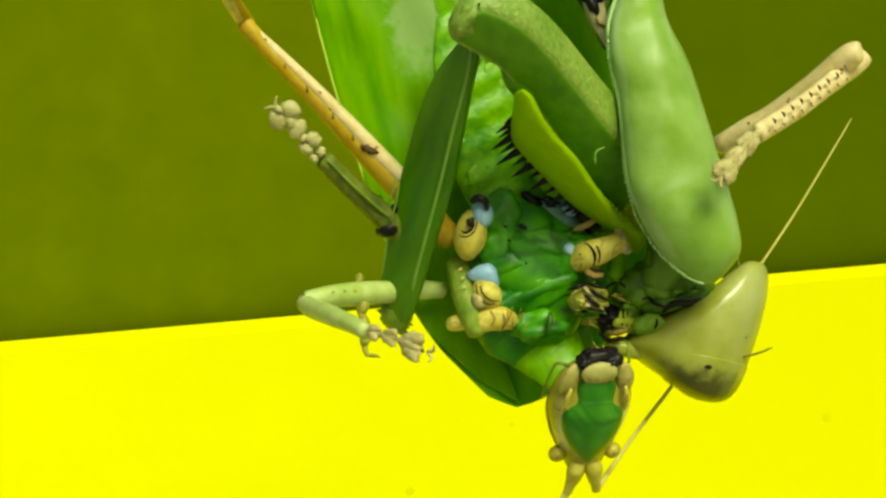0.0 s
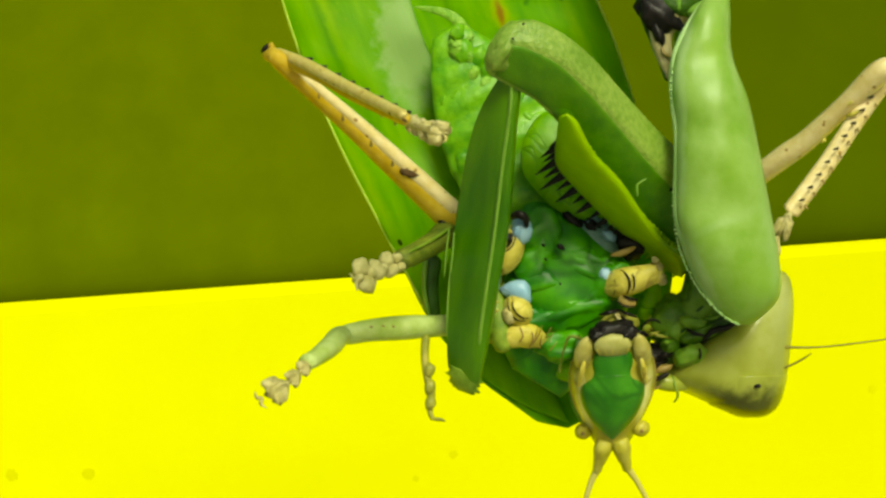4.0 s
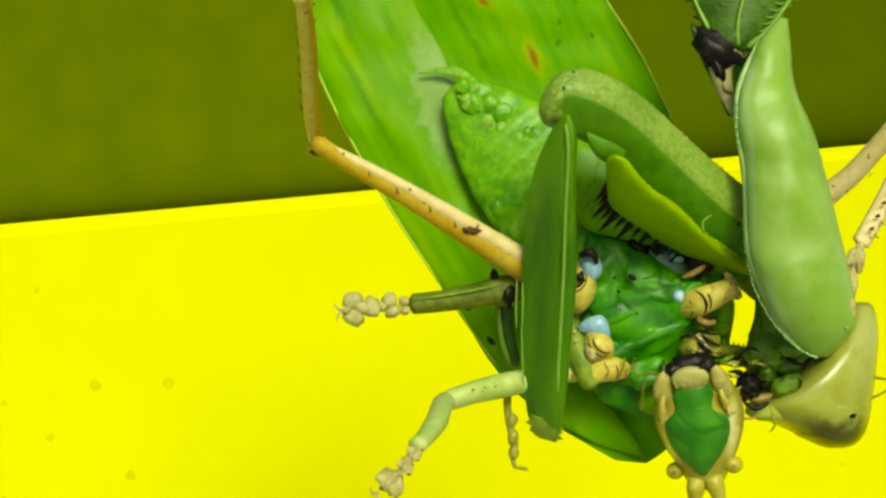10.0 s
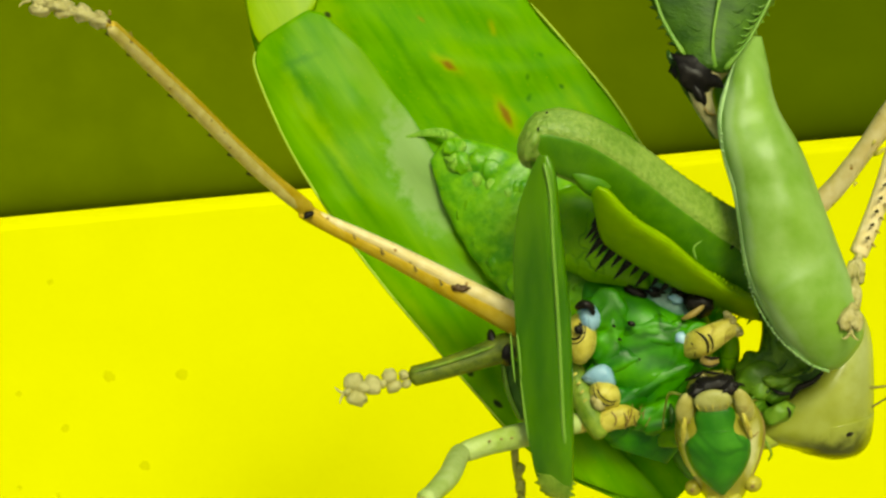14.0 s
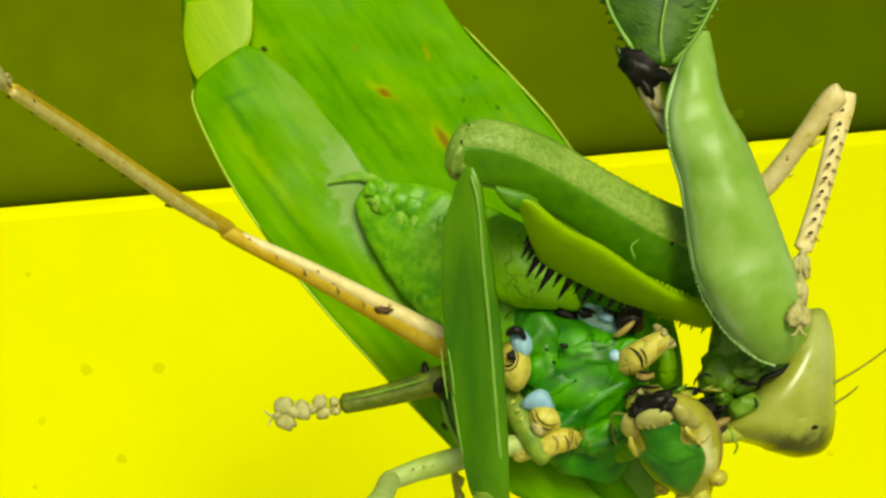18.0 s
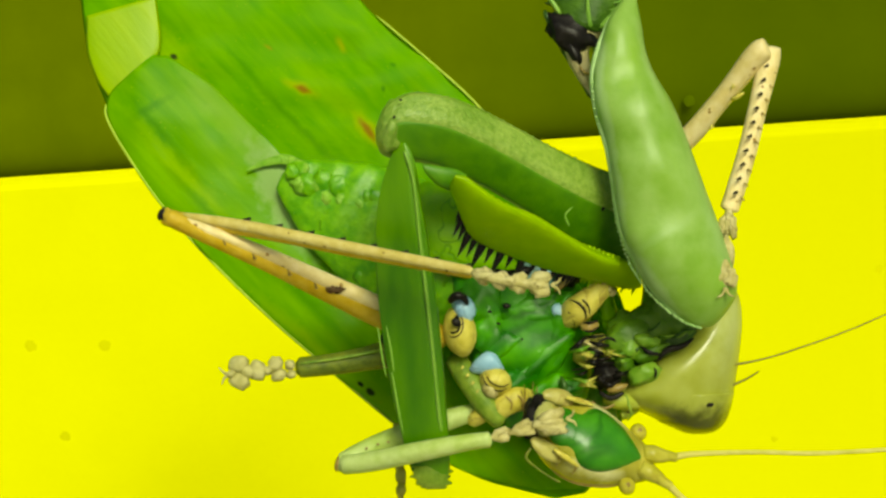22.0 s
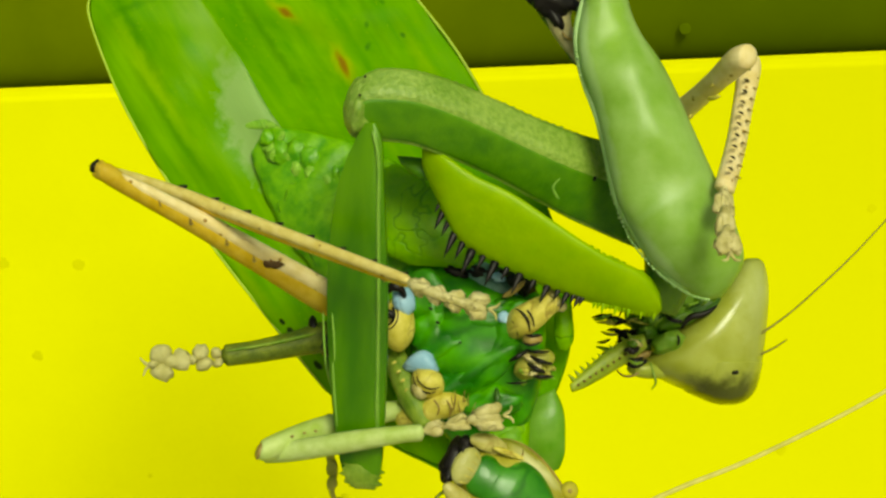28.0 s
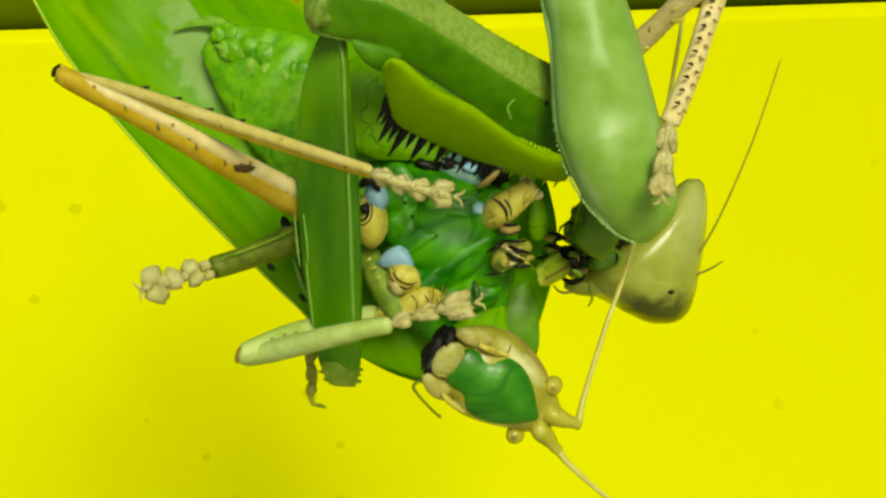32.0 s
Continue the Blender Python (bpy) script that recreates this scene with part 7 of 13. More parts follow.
        (31.5, mm(-13.87, -3.564, 2.347, 0.9992, 0.0328, 0.0215, 0.0037)), (32, mm(-13.68, -3.556, 2.052, 0.9991, 0.0388, 0.0174, 0.0045)),
    ])
    walk(ML["far_femur"], [
        (0, mm(-1.184, 4.48, -5.761, 0.9251, 0.2416, 0.2899, -0.0429)), (0.5, mm(-1.293, 4.48, -5.696, 0.9226, 0.2434, 0.2966, -0.0407)), (1, mm(-1.458, 4.48, -5.517, 0.9211, 0.2391, 0.3032, -0.0498)),
        (1.5, mm(-1.526, 4.48, -5.346, 0.9217, 0.2326, 0.3041, -0.0617)), (2, mm(-1.543, 4.48, -5.262, 0.9279, 0.2439, 0.2797, -0.0365)), (2.5, mm(-1.581, 4.48, -5.126, 0.9241, 0.2419, 0.2929, -0.043)),
        (4.5, mm(-0.693, 4.48, -5.192, 0.9473, 0.2342, 0.2137, -0.0464)), (5, mm(-0.786, 4.48, -5.091, 0.9493, 0.2329, 0.2054, -0.0482)), (5.5, mm(-0.755, 4.48, -4.929, 0.9581, 0.2339, 0.1606, -0.0398)),
        (6, mm(-0.991, 4.48, -4.834, 0.9524, 0.2384, 0.1874, -0.0325)), (6.5, mm(-0.914, 4.48, -4.655, 0.9537, 0.2337, 0.1852, -0.0385)), (7, mm(-0.946, 4.48, -4.419, 0.9611, 0.2267, 0.1511, -0.0463)),
        (7.5, mm(-0.978, 4.48, -4.394, 0.9605, 0.2179, 0.1608, -0.0637)), (8, mm(-0.912, 4.48, -4.127, 0.9642, 0.2182, 0.1398, -0.056)), (8.5, mm(-0.97, 4.48, -3.895, 0.9631, 0.2203, 0.1478, -0.0456)),
        (9, mm(-1.252, 4.48, -3.538, 0.9614, 0.2301, 0.1501, -0.0149)), (9.5, mm(-1.234, 4.48, -3.576, 0.9606, 0.2307, 0.155, -0.0089)), (10, mm(-1.104, 4.48, -3.668, 0.9626, 0.2271, 0.1473, -0.0113)),
        (10.5, mm(-1.075, 4.48, -3.795, 0.9648, 0.2267, 0.1336, -0.0037)), (11, mm(-1.089, 4.48, -3.921, 0.964, 0.2203, 0.1476, -0.018)), (11.5, mm(-1.078, 4.48, -4.008, 0.9648, 0.212, 0.1516, -0.0341)),
        (12, mm(-1.058, 4.48, -4.252, 0.9665, 0.2069, 0.1461, -0.0405)), (12.5, mm(-0.993, 4.48, -4.422, 0.9652, 0.1962, 0.1613, -0.0617)), (13, mm(-0.897, 4.48, -4.584, 0.9653, 0.1864, 0.1652, -0.0781)),
        (13.5, mm(-0.966, 4.325, -4.672, 0.9662, 0.186, 0.1661, -0.065)), (14, mm(-1, 4.17, -4.759, 0.9674, 0.1763, 0.1672, -0.0716)), (14.5, mm(-0.919, 4.016, -4.835, 0.9713, 0.1674, 0.1507, -0.0758)),
        (15, mm(-1.129, 3.862, -4.851, 0.971, 0.1683, 0.1584, -0.0603)), (15.5, mm(-1.27, 3.709, -4.977, 0.9725, 0.1693, 0.1538, -0.0444)), (17.5, mm(-1.119, 3.103, -5.326, 0.983, 0.1169, 0.1037, -0.0962)),
        (18, mm(-1.128, 2.953, -5.36, 0.9845, 0.1197, 0.1036, -0.076)), (18.5, mm(-1.2, 2.841, -5.42, 0.985, 0.135, 0.1012, -0.0366)), (19, mm(-1.203, 2.73, -5.453, 0.9851, 0.1389, 0.0991, -0.0209)),
        (19.5, mm(-1.275, 2.618, -5.417, 0.9845, 0.1311, 0.1119, -0.0316)), (20, mm(-1.149, 2.507, -5.364, 0.9874, 0.1195, 0.0925, -0.0479)), (20.5, mm(-1.205, 2.396, -5.275, 0.9882, 0.1238, 0.0842, -0.0311)),
        (21, mm(-1.167, 2.286, -5.224, 0.9885, 0.1277, 0.0791, -0.015)), (21.5, mm(-1.314, 2.176, -5.113, 0.987, 0.1375, 0.0823, 0.0134)), (22, mm(-1.246, 2.066, -5.086, 0.9892, 0.1288, 0.0695, 0.003)),
        (22.5, mm(-1.14, 1.956, -5.07, 0.991, 0.1165, 0.0635, -0.0167)), (23, mm(-1.058, 1.847, -5.028, 0.9921, 0.1116, 0.0535, -0.0195)), (23.5, mm(-1.137, 1.656, -5.243, 0.9927, 0.0976, 0.0667, -0.0234)),
        (24, mm(-1.148, 1.468, -5.483, 0.9932, 0.0898, 0.0732, -0.0138)), (24.5, mm(-1.257, 1.283, -5.716, 0.9922, 0.0839, 0.0923, -0.0019)), (25, mm(-1.143, 1.101, -5.988, 0.9939, 0.0604, 0.0895, -0.0208)),
        (25.5, mm(-1.059, 0.922, -6.272, 0.9948, 0.0165, 0.0874, -0.0495)), (27.5, mm(-0.933, 0.234, -7.253, 0.9774, -0.1528, 0.0559, -0.1352)), (28, mm(-0.881, 0.069, -7.491, 0.9769, -0.1713, 0.0544, -0.1153)),
        (28.5, mm(-1.076, 0.151, -7.052, 0.9775, -0.1699, 0.0462, -0.1161)), (29, mm(-1.264, 0.232, -6.608, 0.9923, -0.1159, 0.0269, -0.0348)), (29.5, mm(-1.455, 0.313, -6.17, 0.9967, -0.077, 0.0089, 0.0252)),
        (30, mm(-1.26, 0.394, -5.858, 0.9991, 0.0139, 0.037, 0.0141)), (30.5, mm(-1.157, 0.474, -5.554, 0.9917, 0.1108, 0.0597, 0.0257)), (31, mm(-1.5, 0.555, -5.13, 0.9747, 0.195, 0.1068, 0.023)),
        (31.5, mm(-1.7, 0.635, -4.756, 0.9731, 0.2034, 0.0963, 0.0489)), (32, mm(-1.956, 0.715, -4.344, 0.9696, 0.2144, 0.0735, 0.092)),
    ])
    walk(ML["comb"], [
        (0, mm(0.77, 5.888, -10.48, 0.8887, -0.0655, 0.3426, 0.2974)), (0.5, mm(0.657, 5.888, -10.16, 0.8825, -0.0579, 0.3629, 0.2936)), (1, mm(0.429, 5.888, -9.744, 0.8882, -0.0362, 0.4003, 0.2225)),
        (1.5, mm(0.35, 5.888, -9.319, 0.9071, -0.0248, 0.3957, 0.1413)), (2, mm(0.402, 5.888, -8.952, 0.9457, -0.0334, 0.3011, 0.1177)), (2.5, mm(0.163, 5.888, -8.903, 0.9225, -0.0464, 0.3324, 0.1904)),
        (4.5, mm(1.255, 5.888, -8.964, 0.9226, -0.0597, 0.3091, 0.223)), (5, mm(0.91, 5.888, -9.043, 0.9349, -0.066, 0.275, 0.2145)), (5.5, mm(0.826, 5.888, -8.955, 0.9507, -0.0942, 0.1868, 0.2287)),
        (6, mm(0.256, 5.888, -9.033, 0.9381, -0.1158, 0.1763, 0.2747)), (6.5, mm(0.472, 5.888, -9.005, 0.9321, -0.0853, 0.246, 0.2517)), (7, mm(0.426, 5.888, -8.967, 0.9684, -0.0679, 0.1792, 0.1598)),
        (7.5, mm(0.454, 5.888, -9.163, 0.9489, -0.0639, 0.2465, 0.1862)), (8, mm(0.59, 5.888, -9.062, 0.9481, -0.0492, 0.2725, 0.1563)), (8.5, mm(0.518, 5.888, -9.034, 0.9101, -0.0439, 0.3573, 0.2055)),
        (9, mm(0.053, 5.888, -8.872, 0.9041, -0.0518, 0.3512, 0.238)), (9.5, mm(-0.062, 5.888, -8.632, 0.9016, -0.0585, 0.3418, 0.2586)), (10, mm(0.078, 5.888, -8.42, 0.908, -0.0556, 0.3388, 0.24)),
        (10.5, mm(0.056, 5.888, -8.263, 0.9101, -0.0694, 0.3106, 0.2654)), (11, mm(-0.321, 5.888, -8.226, 0.9315, -0.0903, 0.2381, 0.2598)), (11.5, mm(-0.542, 5.888, -8.082, 0.9582, -0.0685, 0.2127, 0.1787)),
        (12, mm(-0.617, 5.888, -8.093, 0.9593, -0.1106, 0.1265, 0.2269)), (12.5, mm(-0.679, 5.888, -8.027, 0.9568, -0.1026, 0.1522, 0.2255)), (13, mm(-0.656, 5.888, -7.937, 0.9597, -0.0884, 0.1712, 0.2044)),
        (13.5, mm(-0.727, 5.888, -8.165, 0.9438, -0.0993, 0.1949, 0.2477)), (14, mm(-0.793, 5.888, -8.408, 0.9377, -0.081, 0.2426, 0.2352)), (14.5, mm(-0.631, 5.888, -8.61, 0.9498, -0.0535, 0.2614, 0.1634)),
        (15, mm(-1.014, 5.888, -8.759, 0.9438, -0.07, 0.2485, 0.2062)), (15.5, mm(-1.26, 5.888, -9.056, 0.9407, -0.1003, 0.2002, 0.2548)), (17.5, mm(0.856, 5.877, -10.02, 0.9709, -0.0319, 0.2217, 0.0847)),
        (18, mm(1.298, 5.853, -10.19, 0.9631, -0.0568, 0.2167, 0.1493)), (18.5, mm(1.12, 5.891, -10.39, 0.9381, -0.1246, 0.159, 0.2812)), (19, mm(1.072, 5.935, -10.48, 0.9387, -0.1037, 0.1984, 0.2623)),
        (19.5, mm(0.9238, 5.948, -10.61, 0.9314, -0.0947, 0.2302, 0.2655)), (20, mm(1.222, 5.862, -10.61, 0.9558, -0.0892, 0.1821, 0.213)), (20.5, mm(1.117, 5.857, -10.62, 0.9489, -0.1225, 0.135, 0.2578)),
        (21, mm(1.203, 5.907, -10.55, 0.9556, -0.1208, 0.1167, 0.2419)), (21.5, mm(0.8606, 5.937, -10.55, 0.9511, -0.1621, 0.0283, 0.2614)), (22, mm(1.027, 5.928, -10.57, 0.9735, -0.1242, 0.0099, 0.1919)),
        (22.5, mm(1.07, 5.894, -10.6, 0.9857, -0.0852, 0.0385, 0.1402)), (23, mm(1.05, 5.888, -10.57, 0.9944, -0.0539, 0.0284, 0.0867)), (23.5, mm(0.8144, 5.848, -10.3, 0.994, -0.0473, 0.0569, 0.0811)),
        (24, mm(0.7424, 5.823, -9.995, 0.9681, -0.1147, 0.0792, 0.2084)), (24.5, mm(-0.02727, 5.802, -9.739, 0.953, -0.1225, 0.1219, 0.2487)), (25, mm(-0.306, 5.75, -9.355, 0.9355, -0.1266, 0.161, 0.2879)),
        (25.5, mm(-0.3379, 5.718, -9.59, 0.9353, -0.1131, 0.1877, 0.2778)), (27.5, mm(-0.9813, 5.589, -9.784, 0.9972, -0.0274, 0.0519, 0.0464)), (28, mm(-1.174, 5.562, -9.863, 0.9961, -0.0306, 0.0635, 0.0533)),
        (28.5, mm(-1.513, 5.546, -9.976, 0.995, 0.0408, 0.0577, -0.0701)), (29, mm(-1.852, 5.53, -10.13, 0.9959, -0.0034, 0.0903, 0.0064)), (29.5, mm(-2.193, 5.516, -9.806, 0.9803, -0.086, 0.0829, 0.1573)),
        (30, mm(-1.943, 5.505, -9.677, 0.8954, -0.1715, 0.1483, 0.3832)), (30.5, mm(-1.396, 5.494, -9.596, 0.8503, -0.1526, 0.2247, 0.4509)), (31, mm(-1.546, 5.479, -9.393, 0.8646, -0.2151, 0.113, 0.4398)),
        (31.5, mm(-1.35, 5.466, -9.219, 0.865, -0.2054, 0.1286, 0.4394)), (32, mm(-1.268, 5.452, -8.921, 0.8681, -0.2565, 0.0351, 0.4236)),
    ])
    walk(KL["neck"], [
        (0, mm(2.159, 1.313, -4.135, 0.9298, -0.2918, -0.1105, -0.195)), (0.5, mm(1.967, 1.497, -3.928, 0.9163, -0.2862, -0.175, -0.2186)), (1, mm(1.894, 1.493, -3.92, 0.9056, -0.318, -0.134, -0.2467)),
        (1.5, mm(1.669, 1.713, -3.773, 0.8579, -0.3763, -0.1621, -0.3101)), (2, mm(2.216, 1.38, -4.003, 0.9207, -0.27, -0.2093, -0.1889)), (2.5, mm(2.028, 1.437, -3.937, 0.9083, -0.2988, -0.1885, -0.2239)),
        (4.5, mm(1.723, 1.672, -3.753, 0.8314, -0.3378, -0.3105, -0.3136)), (5, mm(1.613, 1.792, -3.748, 0.7951, -0.3875, -0.277, -0.3754)), (5.5, mm(1.679, 1.712, -3.766, 0.8547, -0.3429, -0.2299, -0.3147)),
        (6, mm(1.96, 1.476, -3.832, 0.8764, -0.3029, -0.2623, -0.2673)), (6.5, mm(1.859, 1.55, -3.766, 0.8445, -0.3111, -0.3163, -0.2998)), (7, mm(1.613, 1.792, -3.748, 0.8352, -0.3511, -0.259, -0.3347)),
        (7.5, mm(1.667, 1.726, -3.767, 0.8625, -0.337, -0.2131, -0.3118)), (8, mm(1.77, 1.605, -3.828, 0.8839, -0.3148, -0.1702, -0.301)), (8.5, mm(1.889, 1.462, -3.936, 0.8998, -0.3007, -0.1281, -0.2889)),
        (9, mm(1.993, 1.357, -4.047, 0.9127, -0.2837, -0.1044, -0.275)), (9.5, mm(1.956, 1.424, -3.96, 0.905, -0.2879, -0.1471, -0.2767)), (10, mm(1.988, 1.409, -3.892, 0.8845, -0.294, -0.2173, -0.2898)),
        (10.5, mm(2.162, 1.292, -3.869, 0.8733, -0.2865, -0.2763, -0.2811)), (11, mm(2.24, 1.252, -3.885, 0.8771, -0.2754, -0.2822, -0.2741)), (11.5, mm(2.172, 1.292, -3.806, 0.8561, -0.2732, -0.3245, -0.2952)),
        (12, mm(2.071, 1.365, -3.777, 0.8469, -0.2973, -0.3277, -0.2948)), (12.5, mm(2.101, 1.369, -3.794, 0.8573, -0.2827, -0.3248, -0.282)), (13, mm(2.184, 1.324, -3.807, 0.8628, -0.2728, -0.3265, -0.273)),
        (13.5, mm(2.104, 1.359, -3.785, 0.8529, -0.2843, -0.3305, -0.2872)), (14, mm(1.967, 1.448, -3.765, 0.8414, -0.3124, -0.3254, -0.2978)), (14.5, mm(2.216, 1.295, -3.795, 0.8585, -0.2798, -0.3329, -0.2719)),
        (15, mm(2.372, 1.237, -3.929, 0.8925, -0.2609, -0.2811, -0.2373)), (15.5, mm(2.147, 1.387, -3.824, 0.875, -0.2692, -0.3147, -0.2508)), (17.5, mm(1.899, 1.416, -3.579, 0.7697, -0.324, -0.4386, -0.332)),
        (18, mm(2.27, 1.269, -3.628, 0.8125, -0.2696, -0.4334, -0.2816)), (18.5, mm(1.718, 1.631, -3.786, 0.8403, -0.4202, -0.1582, -0.3037)), (19, mm(1.766, 1.523, -3.909, 0.8859, -0.3659, -0.029, -0.2835)),
        (19.5, mm(1.794, 1.545, -3.895, 0.8969, -0.3282, -0.0873, -0.2834)), (20, mm(1.857, 1.462, -3.98, 0.9077, -0.3081, -0.0628, -0.2778)), (20.5, mm(1.876, 1.406, -4.1, 0.9209, -0.3021, 0.01, -0.2461)),
        (21, mm(1.972, 1.316, -4.178, 0.924, -0.3011, -0.0089, -0.2354)), (21.5, mm(1.886, 1.353, -4.129, 0.9145, -0.3171, 0.0198, -0.2504)), (22, mm(1.784, 1.453, -4.019, 0.9008, -0.3338, 0.0363, -0.2755)),
        (22.5, mm(1.832, 1.449, -4.047, 0.9156, -0.3045, 0.0099, -0.2623)), (23, mm(1.954, 1.338, -4.163, 0.9243, -0.2825, -0.0145, -0.2563)), (23.5, mm(1.857, 1.411, -4.101, 0.9191, -0.2918, 0.0184, -0.264)),
        (24, mm(1.787, 1.419, -4.124, 0.9124, -0.3034, 0.0885, -0.2601)), (24.5, mm(1.818, 1.404, -4.117, 0.9138, -0.308, 0.0604, -0.2579)), (25, mm(1.827, 1.393, -4.141, 0.9165, -0.3008, 0.0636, -0.2558)),
        (25.5, mm(1.717, 1.542, -3.968, 0.8996, -0.3257, 0.0792, -0.2801)), (27.5, mm(1.784, 1.541, -4.086, 0.9407, -0.2494, 0.084, -0.2142)), (28, mm(1.844, 1.459, -4.186, 0.9398, -0.2783, 0.089, -0.1773)),
        (28.5, mm(1.85, 1.458, -4.245, 0.9446, -0.2218, 0.0902, -0.2243)), (29, mm(1.863, 1.414, -4.33, 0.9431, -0.2149, 0.1055, -0.2306)), (29.5, mm(1.812, 1.506, -4.145, 0.9403, -0.2197, 0.0744, -0.249)),
        (30, mm(1.788, 1.521, -4.089, 0.9351, -0.2494, 0.0743, -0.2404)), (30.5, mm(1.844, 1.403, -4.152, 0.9225, -0.2757, 0.0492, -0.2656)), (31, mm(1.851, 1.338, -4.166, 0.9112, -0.307, 0.0521, -0.2697)),
        (31.5, mm(1.832, 1.441, -4.079, 0.919, -0.2883, 0.024, -0.2679)), (32, mm(1.856, 1.401, -4.098, 0.9163, -0.3032, 0.0199, -0.261)),
    ])
    walk(MH, [
        (0, mm(2.578, 4.168, -11.17, 0.9924, -0.0114, 0.0707, -0.0999)), (0.5, mm(2.462, 4.16, -10.7, 0.995, -0.0085, 0.0395, -0.0913)), (1, mm(2.498, 4.149, -10.63, 0.9966, -0.0058, 0.0187, -0.0804)),
        (1.5, mm(2.53, 4.144, -10.41, 0.998, -0.0126, 0.0499, -0.0363)), (2, mm(2.132, 4.14, -10.39, 0.9974, -0.0194, 0.069, 0.0063)), (2.5, mm(2.087, 4.148, -10.62, 0.9981, -0.0131, 0.0609, -0.0025)),
        (4.5, mm(3.429, 4.182, -9.739, 0.994, 0.0142, -0.0993, -0.0428)), (5, mm(3.314, 4.199, -10.06, 0.9937, 0.0201, -0.0964, -0.0535)), (5.5, mm(3.449, 4.191, -10.22, 0.9932, 0.0188, -0.1046, -0.0472)),
        (6, mm(3.071, 4.175, -10.63, 0.9948, 0.016, -0.091, -0.0419)), (6.5, mm(4.12, 4.176, -10.46, 0.9902, 0.0227, -0.1318, -0.0403)), (7, mm(4.844, 4.158, -10.41, 0.9868, 0.0279, -0.1547, -0.0391)),
        (7.5, mm(4.721, 4.18, -10.31, 0.9895, 0.0212, -0.1405, -0.0251)), (8, mm(4.646, 4.179, -10.01, 0.9923, 0.0139, -0.1227, -0.012)), (8.5, mm(4.387, 4.188, -9.798, 0.995, 0.0071, -0.0999, 0.0022)),
        (9, mm(3.796, 4.199, -9.573, 0.9975, -0, -0.068, 0.0172)), (9.5, mm(3.779, 4.203, -9.75, 0.9983, -0.0072, -0.0484, 0.0326)), (10, mm(4.036, 4.204, -9.837, 0.9978, -0.0149, -0.0424, 0.0481)),
        (10.5, mm(4.28, 4.182, -9.975, 0.9946, 0.0095, -0.0821, 0.0634)), (11, mm(3.918, 4.166, -10.56, 0.9933, 0.0375, -0.0778, 0.0772)), (11.5, mm(3.365, 4.162, -10.83, 0.9947, 0.0621, -0.0757, 0.0308)),
        (12, mm(3.096, 4.159, -11.04, 0.9921, 0.0857, -0.0911, -0.0142)), (12.5, mm(2.968, 4.167, -10.95, 0.9935, 0.0779, -0.0807, -0.0172)), (13, mm(2.968, 4.172, -10.79, 0.9944, 0.0703, -0.0766, -0.0199)),
        (13.5, mm(3.025, 4.174, -10.48, 0.9946, 0.0644, -0.0783, -0.0218)), (14, mm(3.004, 4.178, -10.25, 0.9954, 0.0573, -0.0723, -0.0242)), (14.5, mm(3.078, 4.172, -10.25, 0.9956, 0.0522, -0.0689, -0.0371)),
        (15, mm(2.558, 4.163, -10.41, 0.9969, 0.0469, -0.0379, -0.0513)), (15.5, mm(2.588, 4.163, -10.49, 0.9977, 0.042, -0.0372, -0.0381)), (17.5, mm(3.617, 4.176, -10.58, 0.9987, 0.0161, -0.0476, 0.0118)),
        (18, mm(3.78, 4.177, -10.33, 0.9981, 0.0095, -0.0565, 0.023)), (18.5, mm(2.666, 4.172, -11.08, 0.9995, 0.0125, -0.0208, 0.0183)), (19, mm(2.884, 4.177, -10.7, 0.9998, 0.014, 0.0096, 0.0128)),
        (19.5, mm(3.079, 4.182, -10.7, 0.9992, -0.0005, 0.0154, 0.0355)), (20, mm(2.557, 4.182, -10.71, 0.9981, -0.0143, 0.0129, 0.0587)), (20.5, mm(2.457, 4.176, -10.74, 0.9993, -0.0038, 0.0204, 0.0322)),
        (21, mm(2.293, 4.175, -10.52, 0.9999, 0.0061, 0.0114, 0.0059)), (21.5, mm(2.25, 4.178, -10.76, 0.9994, 0.0144, 0.0215, 0.0211)), (22, mm(1.938, 4.178, -10.9, 0.999, 0.0225, 0.0126, 0.0366)),
        (22.5, mm(1.967, 4.168, -10.69, 0.9993, 0.0164, 0.0046, 0.0346)), (23, mm(1.607, 4.158, -10.52, 0.9994, 0.0102, -0.0041, 0.0326)), (23.5, mm(2.072, 4.595, -10.69, 0.9975, 0.0282, 0.0632, -0.0141)),
        (24, mm(2.225, 5.025, -10.58, 0.9903, 0.0431, 0.1179, -0.0603)), (24.5, mm(2.366, 5.454, -10.81, 0.9915, 0.0345, 0.1205, -0.0344)), (25, mm(2.885, 5.864, -10.59, 0.9942, 0.0297, 0.1028, -0.0046)),
        (25.5, mm(3.283, 6.285, -10.66, 0.9956, 0.0263, 0.0897, -0.0059)), (27.5, mm(3.605, 7.894, -11.14, 0.9987, 0.0063, 0.0513, -0.0018)), (28, mm(3.604, 8.279, -11.02, 0.9993, 0.0007, 0.0387, -0.0014)),
        (28.5, mm(3.663, 8.473, -11.12, 0.9978, -0.0189, 0.0537, -0.0326)), (29, mm(3.781, 8.667, -11.19, 0.9949, -0.0385, 0.0686, -0.0637)), (29.5, mm(3.699, 8.808, -11.02, 0.9929, -0.0054, 0.1086, -0.048)),
        (30, mm(2.798, 8.935, -10.49, 0.995, 0.0266, 0.0917, -0.0306)), (30.5, mm(3.944, 9.109, -9.42, 0.9994, 0.0281, -0.0188, -0.0008)), (31, mm(4.656, 9.296, -8.852, 0.9959, 0.032, -0.0809, 0.0255)),
